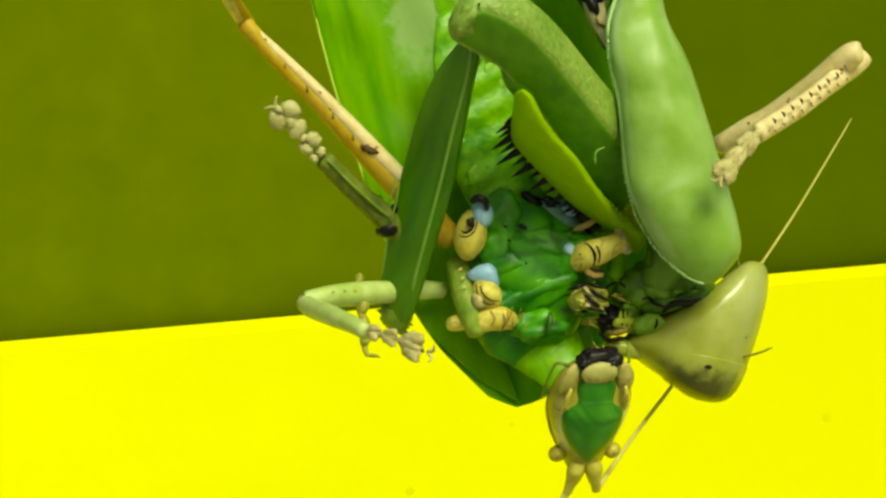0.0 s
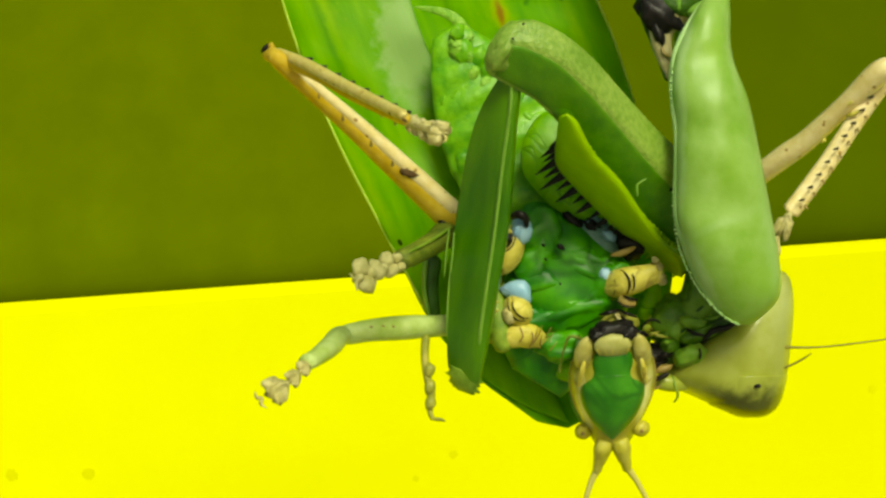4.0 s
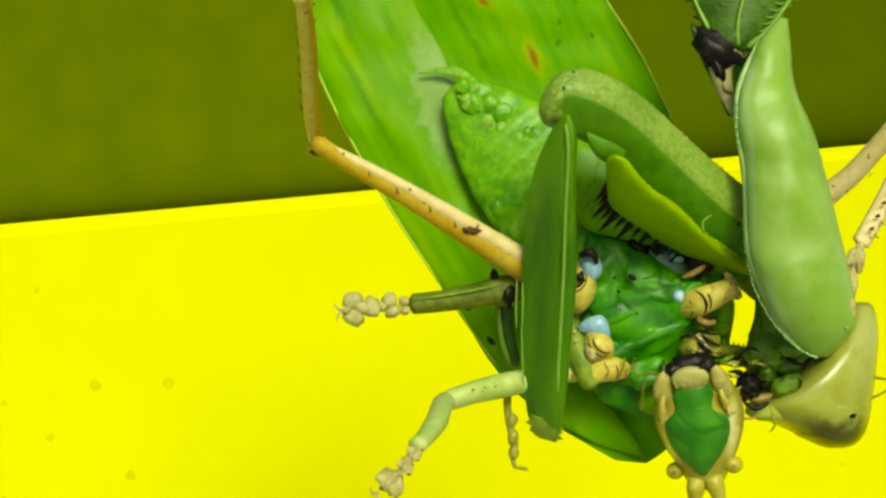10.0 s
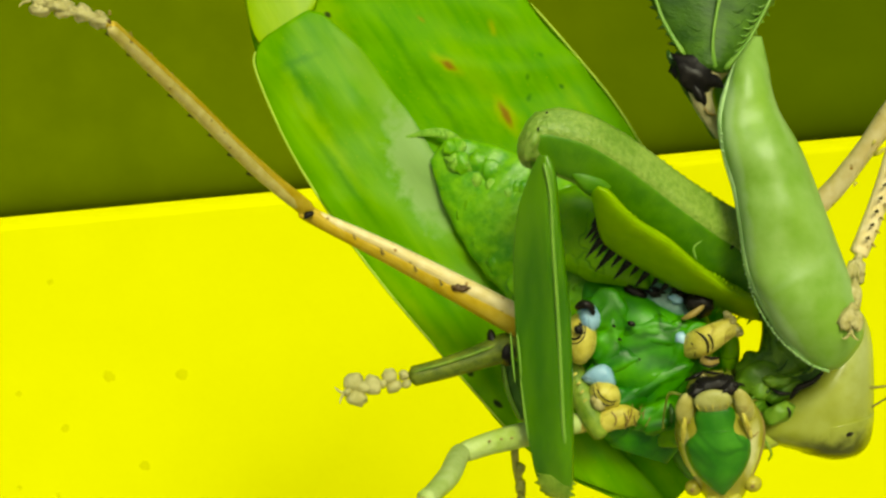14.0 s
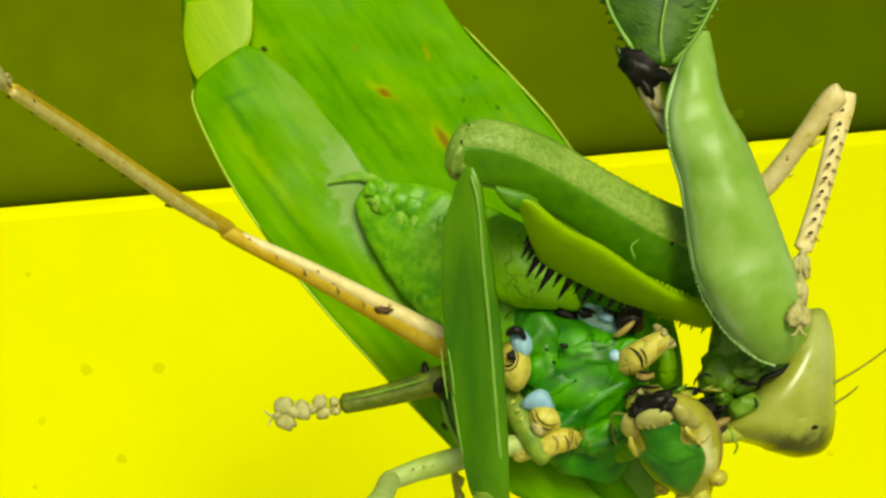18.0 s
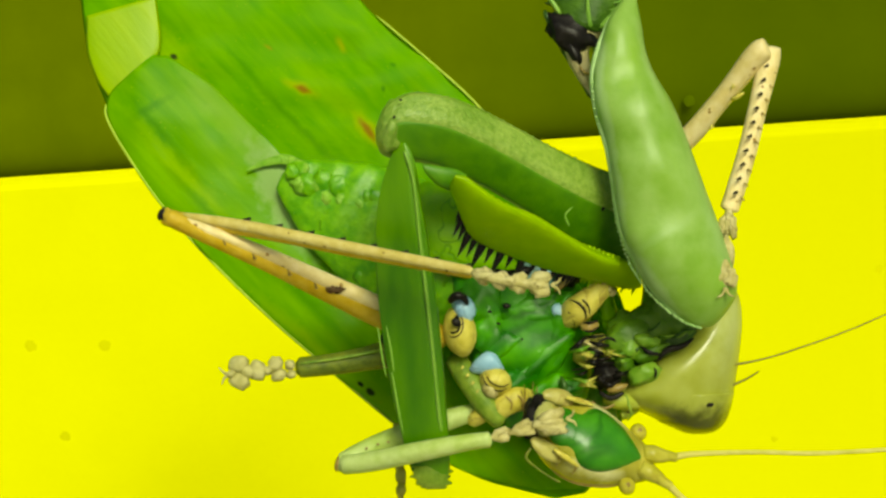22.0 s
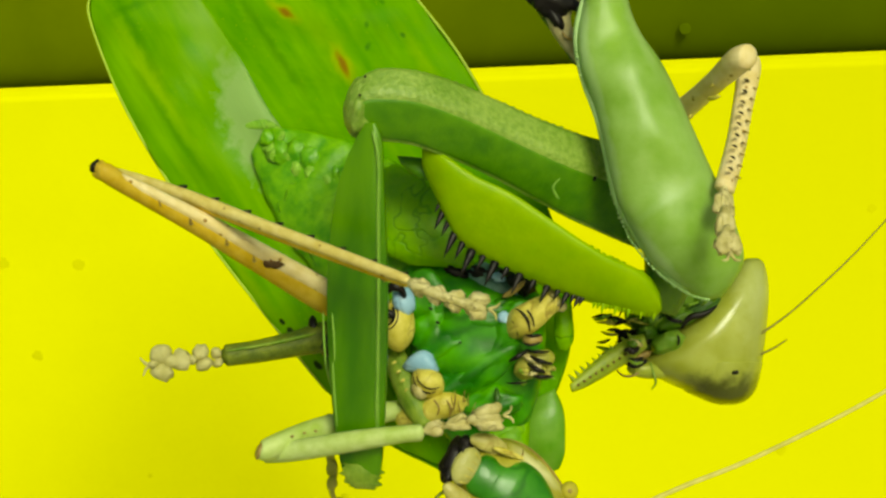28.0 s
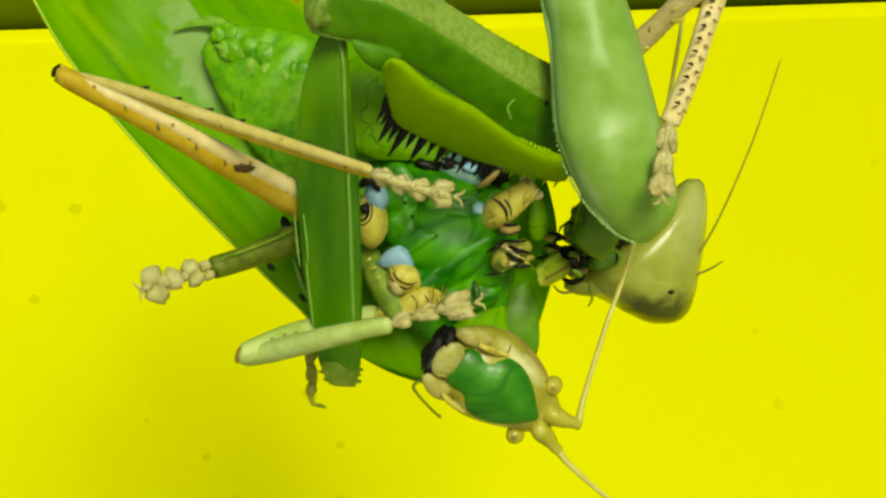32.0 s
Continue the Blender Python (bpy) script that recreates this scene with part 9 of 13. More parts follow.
    walk(KL["hind_tibia"], [
        (0, mm(-18.6, -3.07, 6.436, 0.4067, 0.3054, -0.8371, -0.2014)), (0.25, mm(-18.8, -3.218, 6.079, 0.4138, 0.3034, -0.8332, -0.2063)), (0.5, mm(-19.02, -3.429, 5.51, 0.4186, 0.2994, -0.8314, -0.2094)),
        (0.75, mm(-18.92, -3.26, 5.37, 0.4629, 0.2779, -0.8135, -0.2161)), (1, mm(-18.86, -3.169, 5.324, 0.4936, 0.2615, -0.8001, -0.2186)), (1.25, mm(-18.78, -3.113, 5.266, 0.9131, 0.0463, -0.2616, -0.3092)),
        (1.5, mm(-18.66, -3.024, 5.17, 0.9957, 0.0032, 0.0918, -0.0118)), (1.75, mm(-19.18, -3.546, 4.071, 0.8975, 0.0653, -0.3484, -0.2625)), (2, mm(-19.47, -3.91, 3.315, 0.5808, 0.2018, -0.7714, -0.1639)),
        (2.25, mm(-19.17, -3.649, 4.19, 0.4878, 0.2416, -0.822, -0.1674)), (2.5, mm(-18.62, -3.298, 5.518, 0.2954, 0.2616, -0.9101, -0.1264)), (2.75, mm(-18.73, -3.427, 5.196, 0.4041, 0.3136, -0.8346, -0.2045)),
        (3, mm(-18.8, -3.521, 4.942, 0.5973, 0.2833, -0.6875, -0.3003)), (3.25, mm(-18.87, -3.613, 4.688, 0.8497, 0.1192, -0.3332, -0.3908)), (3.5, mm(-18.97, -3.722, 4.347, 0.9387, -0.0151, -0.0517, -0.3406)),
        (3.75, mm(-19.05, -3.83, 4.004, 0.9661, -0.0308, 0.0076, -0.256)), (4, mm(-19.11, -3.919, 3.743, 0.9786, -0.0312, 0.0182, -0.2026)), (4.25, mm(-19.16, -4.01, 3.469, 0.9883, -0.0283, 0.022, -0.1485)),
        (4.5, mm(-19.23, -4.121, 3.141, 0.9995, -0.0163, 0.0248, -0.012)), (4.75, mm(-19.23, -3.928, 3.402, 0.8845, 0.064, -0.3761, -0.2687)), (5, mm(-19.23, -3.81, 3.602, 0.5872, 0.1746, -0.7727, -0.1663)),
        (5.25, mm(-19.2, -3.906, 3.815, 0.4088, 0.2409, -0.8688, -0.1414)), (5.5, mm(-19.15, -4.032, 4.053, 0.0963, 0.2151, -0.9704, -0.0529)), (5.75, mm(-19.29, -4.097, 3.748, 0.2241, 0.1966, -0.9517, -0.0731)),
        (6, mm(-19.36, -4.159, 3.578, 0.2733, 0.1757, -0.9428, -0.075)), (6.25, mm(-19.4, -4.182, 3.355, 0.2639, 0.1701, -0.9468, -0.071)), (6.5, mm(-19.43, -4.185, 3.062, 0.2495, 0.1617, -0.9527, -0.0636)),
        (6.75, mm(-19.51, -4.489, 3.439, 0.7105, 0.2266, -0.6205, -0.2425)), (7, mm(-19.55, -4.713, 3.72, 0.9289, 0.0631, -0.2694, -0.2463)), (7.25, mm(-19.54, -4.725, 3.71, 0.902, 0.0846, -0.3298, -0.2657)),
        (7.5, mm(-19.52, -4.716, 3.725, 0.8241, 0.1368, -0.4773, -0.2727)), (7.75, mm(-19.53, -4.777, 3.521, 0.6702, 0.2116, -0.6656, -0.2509)), (8, mm(-19.43, -4.835, 3.402, 0.5548, 0.2434, -0.7684, -0.2061)),
        (8.25, mm(-19.29, -4.809, 3.364, 0.5324, 0.2448, -0.7863, -0.1958)), (8.5, mm(-19.08, -4.748, 3.28, 0.5033, 0.2448, -0.8087, -0.1812)), (8.75, mm(-18.99, -4.688, 3.188, 0.5771, 0.2358, -0.7503, -0.22)),
        (9, mm(-18.96, -4.671, 3.148, 0.6145, 0.2261, -0.7169, -0.2396)), (9.25, mm(-18.95, -4.718, 3.175, 0.6145, 0.2282, -0.7159, -0.2403)), (9.5, mm(-18.92, -4.795, 3.22, 0.6145, 0.2319, -0.7146, -0.2409)),
        (9.75, mm(-18.98, -4.641, 3.162, 0.6131, 0.2225, -0.7211, -0.2337)), (10, mm(-19.02, -4.537, 3.104, 0.6114, 0.2175, -0.7257, -0.2285)), (10.25, mm(-19.08, -4.594, 3.029, 0.5619, 0.234, -0.7654, -0.2087)),
        (10.5, mm(-19.15, -4.688, 2.889, 0.4605, 0.2576, -0.8327, -0.1678)), (10.75, mm(-19.13, -4.871, 3.431, 0.3667, 0.2538, -0.886, -0.1268)), (11, mm(-19.1, -4.995, 3.778, 0.3333, 0.2414, -0.9045, -0.1122)),
        (11.25, mm(-19.12, -4.955, 3.817, 0.3154, 0.2355, -0.9132, -0.106)), (11.5, mm(-19.14, -4.891, 3.953, 0.2897, 0.2257, -0.9249, -0.098)), (11.75, mm(-19.27, -5.063, 4.048, 0.295, 0.2114, -0.9277, -0.0877)),
        (12, mm(-19.34, -5.182, 4.124, 0.2986, 0.2036, -0.9289, -0.0814)), (12.25, mm(-19.33, -5.255, 4.122, 0.294, 0.1995, -0.9316, -0.077)), (12.5, mm(-19.25, -5.361, 4.165, 0.2861, 0.1895, -0.9368, -0.0687)),
        (12.75, mm(-19.23, -5.348, 4.137, 0.2788, 0.1787, -0.9417, -0.0594)), (13, mm(-19.2, -5.338, 4.072, 0.2741, 0.173, -0.9445, -0.0539)), (13.25, mm(-19.21, -5.241, 3.964, 0.2729, 0.1734, -0.9447, -0.0549)),
        (13.5, mm(-19.22, -5.096, 3.788, 0.2718, 0.176, -0.9444, -0.0575)), (13.75, mm(-19.2, -5.294, 3.749, 0.2707, 0.1809, -0.9443, -0.0485)), (14, mm(-19.19, -5.426, 3.736, 0.2703, 0.1845, -0.944, -0.0425)),
        (14.25, mm(-19.2, -5.351, 3.667, 0.2644, 0.1887, -0.9448, -0.0432)), (14.5, mm(-19.2, -5.238, 3.579, 0.2546, 0.1975, -0.9456, -0.0449)), (14.75, mm(-19.2, -5.346, 3.866, 0.2745, 0.2088, -0.9368, -0.0587)),
        (15, mm(-19.19, -5.424, 4.097, 0.2864, 0.2155, -0.9311, -0.067)), (15.25, mm(-19.26, -5.545, 4.147, 0.2365, 0.2237, -0.9433, -0.0644)), (15.5, mm(-19.35, -5.721, 4.25, 0.2458, 0.2271, -0.9391, -0.0777)),
        (15.75, mm(-19.4, -5.545, 4.217, 0.2457, 0.2188, -0.9414, -0.0749)), (16, mm(-19.43, -5.426, 4.193, 0.2456, 0.2137, -0.9427, -0.073)), (16.25, mm(-19.45, -5.307, 4.168, 0.2455, 0.2084, -0.944, -0.0712)),
        (16.5, mm(-19.49, -5.127, 4.137, 0.2454, 0.2, -0.9461, -0.0682)), (16.75, mm(-19.54, -4.944, 4.108, 0.2453, 0.1915, -0.9481, -0.0651)), (17, mm(-19.56, -4.821, 4.086, 0.2452, 0.1861, -0.9493, -0.0632)),
        (17.25, mm(-19.59, -4.697, 4.066, 0.2451, 0.1809, -0.9505, -0.0612)), (17.5, mm(-19.62, -4.508, 4.044, 0.2451, 0.1719, -0.9524, -0.0581)), (17.75, mm(-19.48, -5.167, 4.883, 0.2494, 0.2116, -0.9423, -0.0713)),
        (18, mm(-19.35, -5.63, 5.422, 0.2536, 0.2323, -0.9356, -0.0804)), (18.25, mm(-18.9, -5.344, 6.179, 0.8451, 0.0846, -0.4333, -0.3016)), (18.5, mm(-18.17, -4.88, 7.246, 0.9957, -0.0282, 0.0771, 0.0422)),
        (18.75, mm(-18.6, -4.644, 6.574, 0.9955, -0.0149, 0.0698, 0.062)), (19, mm(-18.87, -4.476, 6.128, 0.9953, -0.0069, 0.0627, 0.0741)), (19.25, mm(-19.01, -4.476, 5.88, 0.9993, -0.0112, -0.0054, -0.0351)),
        (19.5, mm(-19.2, -4.469, 5.5, 0.9627, 0.0204, -0.2086, -0.1712)), (19.75, mm(-19.03, -4.423, 5.713, 0.9984, 0.002, -0.0207, -0.0531)), (20, mm(-18.92, -4.395, 5.805, 0.9982, 0.0109, 0.0413, 0.0432)),
        (20.25, mm(-18.84, -4.525, 5.864, 0.9982, 0.0096, 0.0426, 0.0407)), (20.5, mm(-18.73, -4.72, 5.926, 0.9984, 0.0078, 0.0422, 0.0365)), (20.75, mm(-18.79, -4.67, 5.903, 1, -0.0048, -0.0059, -0.0048)),
        (21, mm(-18.86, -4.639, 5.819, 0.9991, -0.0101, -0.0355, -0.0231)), (21.25, mm(-18.84, -4.435, 5.876, 0.9969, -0.0106, -0.0486, -0.0606)), (21.5, mm(-18.8, -4.13, 5.936, 0.9892, -0.0096, -0.0809, -0.1216)),
        (21.75, mm(-18.75, -3.984, 6.038, 0.9998, -0.003, 0.0137, -0.0128)), (22, mm(-18.72, -3.888, 6.083, 0.997, 0.0128, 0.0468, 0.0609)), (22.25, mm(-18.79, -4.06, 5.946, 0.9986, 0.0111, 0.0316, 0.0412)),
        (22.5, mm(-18.88, -4.317, 5.735, 1, 0.009, 0.0022, 0.0032)), (22.75, mm(-18.89, -4.184, 5.639, 0.9999, 0.0059, -0.0129, -0.0074)), (23, mm(-18.9, -4.095, 5.563, 0.9997, 0.004, -0.0218, -0.0136)),
        (23.25, mm(-18.89, -4.136, 5.558, 0.9999, 0.0045, -0.0122, -0.0044)), (23.5, mm(-18.88, -4.196, 5.511, 0.9998, 0.007, 0.0076, 0.0181)), (23.75, mm(-18.83, -4.167, 5.529, 0.9999, 0.004, 0.0098, 0.0122)),
        (24, mm(-18.78, -4.149, 5.591, 0.9999, 0.0021, 0.0128, 0.0097)), (24.25, mm(-18.83, -4.143, 5.4, 0.9999, 0.0003, 0.0054, 0.0115)), (24.5, mm(-18.86, -4.14, 5.114, 0.9999, -0.0024, -0.0051, 0.015)),
        (24.75, mm(-18.93, -4.156, 5.045, 0.9997, -0.0036, -0.0243, 0.0077)), (25, mm(-18.98, -4.171, 5.057, 0.9994, -0.0042, -0.0337, 0.0042)), (25.25, mm(-18.95, -4.199, 5.091, 0.9992, -0.0042, -0.0397, -0.0068)),
        (25.5, mm(-18.91, -4.238, 5.171, 0.9983, -0.004, -0.0516, -0.0283)), (25.75, mm(-18.84, -4.443, 5.323, 0.9996, 0.0014, -0.027, -0.0098)), (26, mm(-18.8, -4.583, 5.425, 0.9999, 0.0051, -0.0141, 0.0014)),
        (26.25, mm(-18.75, -4.724, 5.523, 0.9999, 0.0091, -0.0008, 0.0139)), (26.5, mm(-18.68, -4.941, 5.668, 0.999, 0.0158, 0.0208, 0.0363)), (26.75, mm(-18.6, -5.163, 5.807, 0.997, 0.0234, 0.0414, 0.0613)),
        (27, mm(-18.55, -5.314, 5.894, 0.9952, 0.0286, 0.053, 0.0773)), (27.25, mm(-18.5, -5.467, 5.978, 0.993, 0.0338, 0.0637, 0.0933)), (27.5, mm(-18.41, -5.695, 6.108, 0.9876, 0.0441, 0.0824, 0.1261)),
        (27.75, mm(-18.44, -6.355, 5.774, 0.9865, 0.0227, 0.0664, 0.148)), (28, mm(-18.44, -6.8, 5.628, 0.9849, 0.0085, 0.0582, 0.1626)), (28.25, mm(-18.51, -6.05, 5.761, 0.9872, 0.0243, 0.0662, 0.1429)),
        (28.5, mm(-18.56, -4.985, 6.104, 0.9884, 0.0505, 0.0823, 0.117)), (28.75, mm(-18.45, -4.769, 6.31, 0.9865, 0.0531, 0.0991, 0.1191)), (29, mm(-18.38, -4.627, 6.425, 0.9855, 0.0547, 0.1074, 0.1198)),
        (29.25, mm(-18.39, -4.606, 6.474, 0.9862, 0.0558, 0.1049, 0.1156)), (29.5, mm(-18.42, -4.558, 6.38, 0.9879, 0.0563, 0.0961, 0.1076)), (29.75, mm(-18.32, -4.734, 6.643, 0.9862, 0.0499, 0.1077, 0.1155)),
        (30, mm(-18.34, -4.863, 6.487, 0.9859, 0.0452, 0.1066, 0.1212)), (30.25, mm(-18.41, -4.439, 6.335, 0.9875, 0.0375, 0.1031, 0.1131)), (30.5, mm(-18.5, -3.817, 6.028, 0.9897, 0.0257, 0.0972, 0.1017)),
        (30.75, mm(-18.52, -3.726, 6.152, 0.9906, 0.0125, 0.0963, 0.0962)), (31, mm(-18.54, -3.669, 6.223, 0.991, 0.0038, 0.0957, 0.0938)), (31.25, mm(-18.64, -3.852, 5.99, 0.9916, 0.0082, 0.0874, 0.0946)),
        (31.5, mm(-18.81, -4.115, 5.6, 0.9926, 0.0146, 0.0741, 0.0952)), (31.75, mm(-18.78, -4.283, 5.502, 0.9927, 0.0014, 0.0721, 0.097)), (32, mm(-18.75, -4.401, 5.454, 0.9926, -0.0071, 0.071, 0.0988)),
    ])
    walk(KL["hind_foot"], [
        (0, mm(-22.83, -13.82, 10.81, 0.3878, 0.4217, -0.7813, -0.2476)), (0.25, mm(-23.08, -14.07, 10.46, 0.3892, 0.4186, -0.7818, -0.2493)), (0.5, mm(-23.45, -14.43, 9.973, 0.3895, 0.4128, -0.7845, -0.2498)),
        (0.75, mm(-23.13, -14.22, 10.64, 0.4311, 0.3895, -0.7705, -0.2622)), (1, mm(-22.88, -14.09, 11, 0.4607, 0.3712, -0.7602, -0.2686)), (1.25, mm(-17.11, -14.03, 7.997, 0.8514, 0.0931, -0.252, -0.4504)),
        (1.5, mm(-4.579, -14.15, 1.015, 0.9911, -0.0059, 0.1122, -0.0717)), (1.75, mm(-16.13, -14.35, 9.114, 0.8493, 0.1168, -0.334, -0.3919)), (2, mm(-22.24, -14.83, 12, 0.5585, 0.2978, -0.7409, -0.2246)),
        (2.25, mm(-23.43, -14.59, 11.71, 0.4692, 0.346, -0.7833, -0.216)), (2.5, mm(-25.6, -14.13, 10.9, 0.2976, 0.3679, -0.8669, -0.1571)), (2.75, mm(-22.35, -14.27, 8.961, 0.3729, 0.4307, -0.7857, -0.241)),
        (3, mm(-20.67, -14.36, 7.825, 0.518, 0.4097, -0.6634, -0.3518)), (3.25, mm(-18.82, -14.44, 6.768, 0.7615, 0.2092, -0.3398, -0.5107)), (3.5, mm(-15.52, -14.52, 5.194, 0.8764, 0.0012, -0.0414, -0.4799)),
        (3.75, mm(-12.15, -14.58, 3.785, 0.9199, -0.0322, 0.0229, -0.3901)), (4, mm(-10.19, -14.63, 3.033, 0.942, -0.0349, 0.0357, -0.3318)), (4.25, mm(-8.322, -14.68, 2.391, 0.961, -0.0327, 0.0406, -0.2717)),
        (4.5, mm(-4.702, -14.71, 1.366, 0.9958, -0.0214, 0.0438, -0.0778)), (4.75, mm(-16.44, -14.67, 8.995, 0.838, 0.1182, -0.3581, -0.3945)), (5, mm(-21.9, -14.6, 12.84, 0.5712, 0.2668, -0.7417, -0.2291)),
        (5.25, mm(-24.35, -14.73, 11.03, 0.4044, 0.3464, -0.8263, -0.1834)), (5.5, mm(-29.3, -14.83, 7.154, 0.122, 0.3157, -0.9387, -0.0654)), (5.75, mm(-28.8, -14.95, 9.308, 0.2412, 0.296, -0.919, -0.0976)),
        (6, mm(-28.63, -15.03, 10.32, 0.2892, 0.2708, -0.9123, -0.1039)), (6.25, mm(-28.89, -15.04, 10.06, 0.2806, 0.2626, -0.918, -0.0981)), (6.5, mm(-29.33, -15.02, 9.615, 0.2669, 0.2482, -0.9271, -0.0872)),
        (6.75, mm(-18.38, -15.4, 8.619, 0.5883, 0.3462, -0.6655, -0.302)), (7, mm(-12.7, -15.54, 7.61, 0.6344, 0.3016, -0.6394, -0.3126)), (7.25, mm(-13.93, -15.59, 8.053, 0.6255, 0.2889, -0.6651, -0.288)),
        (7.5, mm(-16.39, -15.64, 9.062, 0.6133, 0.2645, -0.7021, -0.247)), (7.75, mm(-19.67, -15.65, 9.218, 0.2522, 0.1445, -0.9558, -0.0446)), (8, mm(-21.34, -15.68, 9.342, 0.1824, -0.0395, -0.9824, 0.0111)),
        (8.25, mm(-21.53, -15.6, 9.352, 0.1816, -0.05, -0.982, 0.0161)), (8.5, mm(-21.77, -15.46, 9.316, 0.1694, 0.1178, -0.9783, -0.0164)), (8.75, mm(-20.59, -15.4, 8.783, 0.1435, -0.0623, -0.9875, 0.0201)),
        (9, mm(-20.1, -15.38, 8.533, 0.1282, -0.0616, -0.9897, 0.0181)), (9.25, mm(-20.11, -15.43, 8.563, 0.1312, -0.0551, -0.9897, 0.0179)), (9.5, mm(-20.14, -15.51, 8.615, 0.1363, -0.0452, -0.9895, 0.0174)),
        (9.75, mm(-20.38, -15.27, 9.109, 0.4939, -0.0202, -0.8691, 0.0188)), (10, mm(-20.55, -15.11, 9.317, 0.5501, -0.0136, -0.8349, 0.0112)), (10.25, mm(-21.38, -15.17, 9.175, 0.5444, -0.0125, -0.8387, 0.0124)),
        (10.5, mm(-23.04, -15.27, 8.912, 0.5304, -0.0097, -0.8476, 0.0135)), (10.75, mm(-24.69, -15.61, 9.498, 0.3697, 0.0148, -0.929, 0.0013)), (11, mm(-25.53, -15.84, 9.909, 0.2838, 0.0252, -0.9585, -0.0055)),
        (11.25, mm(-25.99, -15.81, 9.879, 0.2182, 0.0226, -0.9756, -0.0058)), (11.5, mm(-26.65, -15.75, 9.901, 0.0713, 0.011, -0.9974, -0.0047)), (11.75, mm(-27.11, -15.97, 10.39, 0.0323, 0.0568, -0.9979, -0.0014)),
        (12, mm(-27.34, -16.12, 10.71, -0.0333, 0.3177, -0.9476, -0.002)), (12.25, mm(-27.49, -16.23, 10.76, -0.0344, 0.2769, -0.9603, -0.0016)), (12.5, mm(-27.72, -16.39, 10.94, -0.0306, 0.1783, -0.9835, -0.0015)),
        (12.75, mm(-28.01, -16.33, 11.07, -0.0197, 0.0068, -0.9998, 0.0044)), (13, mm(-28.17, -16.29, 11.06, -0.0272, 0.0072, -0.9996, 0.0068)), (13.25, mm(-28.23, -16.15, 10.89, -0.0177, 0.0106, -0.9998, 0.0074)),
        (13.5, mm(-28.29, -15.93, 10.59, 0.001, 0.0185, -0.9998, 0.0077)), (13.75, mm(-28.15, -16.14, 10.65, 0.0201, 0.0297, -0.9992, 0.0151)), (14, mm(-28.06, -16.28, 10.68, 0.0285, 0.0361, -0.9987, 0.0202)),
        (14.25, mm(-28.09, -16.17, 10.43, 0.0139, 0.0338, -0.9991, 0.0211)), (14.5, mm(-28.06, -16, 10.03, -0.0155, 0.0295, -0.9992, 0.0226)), (14.75, mm(-27.6, -16.21, 10.4, -0.0295, 0.0427, -0.9985, 0.0164)),
        (15, mm(-27.33, -16.36, 10.6, -0.0444, 0.1571, -0.9865, 0.0122)), (15.25, mm(-28.02, -16.64, 9.577, 0.1893, 0.3186, -0.926, -0.0719)), (15.5, mm(-28.06, -16.98, 9.545, 0.2558, 0.3402, -0.8985, -0.107)),
        (15.75, mm(-28.29, -16.71, 9.604, 0.2575, 0.3344, -0.9004, -0.1058)), (16, mm(-28.43, -16.53, 9.648, 0.2583, 0.3307, -0.9016, -0.1049)), (16.25, mm(-28.57, -16.34, 9.692, 0.2592, 0.3269, -0.9029, -0.1039)),
        (16.5, mm(-28.79, -16.06, 9.774, 0.2608, 0.321, -0.9047, -0.1025)), (16.75, mm(-29.01, -15.77, 9.848, 0.2626, 0.3149, -0.9065, -0.1011)), (17, mm(-29.14, -15.58, 9.897, 0.2635, 0.311, -0.9076, -0.1001)),
        (17.25, mm(-29.28, -15.38, 9.942, 0.2643, 0.3072, -0.9088, -0.0992)), (17.5, mm(-29.5, -15.07, 10.04, 0.2662, 0.3008, -0.9105, -0.0976)), (17.75, mm(-28.44, -16.12, 10.52, 0.2702, 0.3464, -0.8911, -0.1138)),
        (18, mm(-27.7, -16.82, 10.76, 0.2743, 0.3691, -0.8792, -0.1245)), (18.25, mm(-19.59, -16.13, 9.446, 0.8167, 0.1165, -0.3657, -0.4309)), (18.5, mm(-2.815, -15.54, 4.176, 0.9867, -0.0178, 0.1172, 0.1109)),
        (18.75, mm(-2.861, -15.55, 3.487, 0.9882, -0.009, 0.1053, 0.1109)), (19, mm(-2.911, -15.55, 3.064, 0.9893, -0.0033, 0.0955, 0.1104)), (19.25, mm(-5.006, -15.51, 4.937, 0.9955, -0.0101, 0.0233, -0.0916)),
        (19.5, mm(-9.723, -15.53, 9.173, 0.9405, 0.0422, -0.18, -0.2851)), (19.75, mm(-5.386, -15.57, 4.921, 0.9939, 0.0046, 0.0086, -0.1096)), (20, mm(-3.483, -15.6, 2.951, 0.9934, 0.0152, 0.0731, 0.0872)),
        (20.25, mm(-3.429, -15.62, 2.995, 0.993, 0.0146, 0.0739, 0.0908)), (20.5, mm(-3.374, -15.66, 3.096, 0.9926, 0.0138, 0.0725, 0.0962)), (20.75, mm(-4.018, -15.61, 4.755, 0.9975, -0.0076, 0.0193, -0.0678)),
        (21, mm(-4.455, -15.56, 5.668, 0.9954, -0.0115, -0.0122, -0.0947)), (21.25, mm(-5.326, -15.49, 6.124, 0.9883, -0.0104, -0.0258, -0.1498)), (21.5, mm(-7.012, -15.35, 7.039, 0.9709, -0.004, -0.0591, -0.2318)),
        (21.75, mm(-4.268, -15.47, 4.282, 0.9972, -0.0053, 0.04, -0.0629)), (22, mm(-3.071, -15.52, 3.025, 0.9933, 0.0144, 0.0755, 0.0868)), (22.25, mm(-3.349, -15.55, 3.349, 0.9938, 0.0157, 0.0593, 0.0929)),
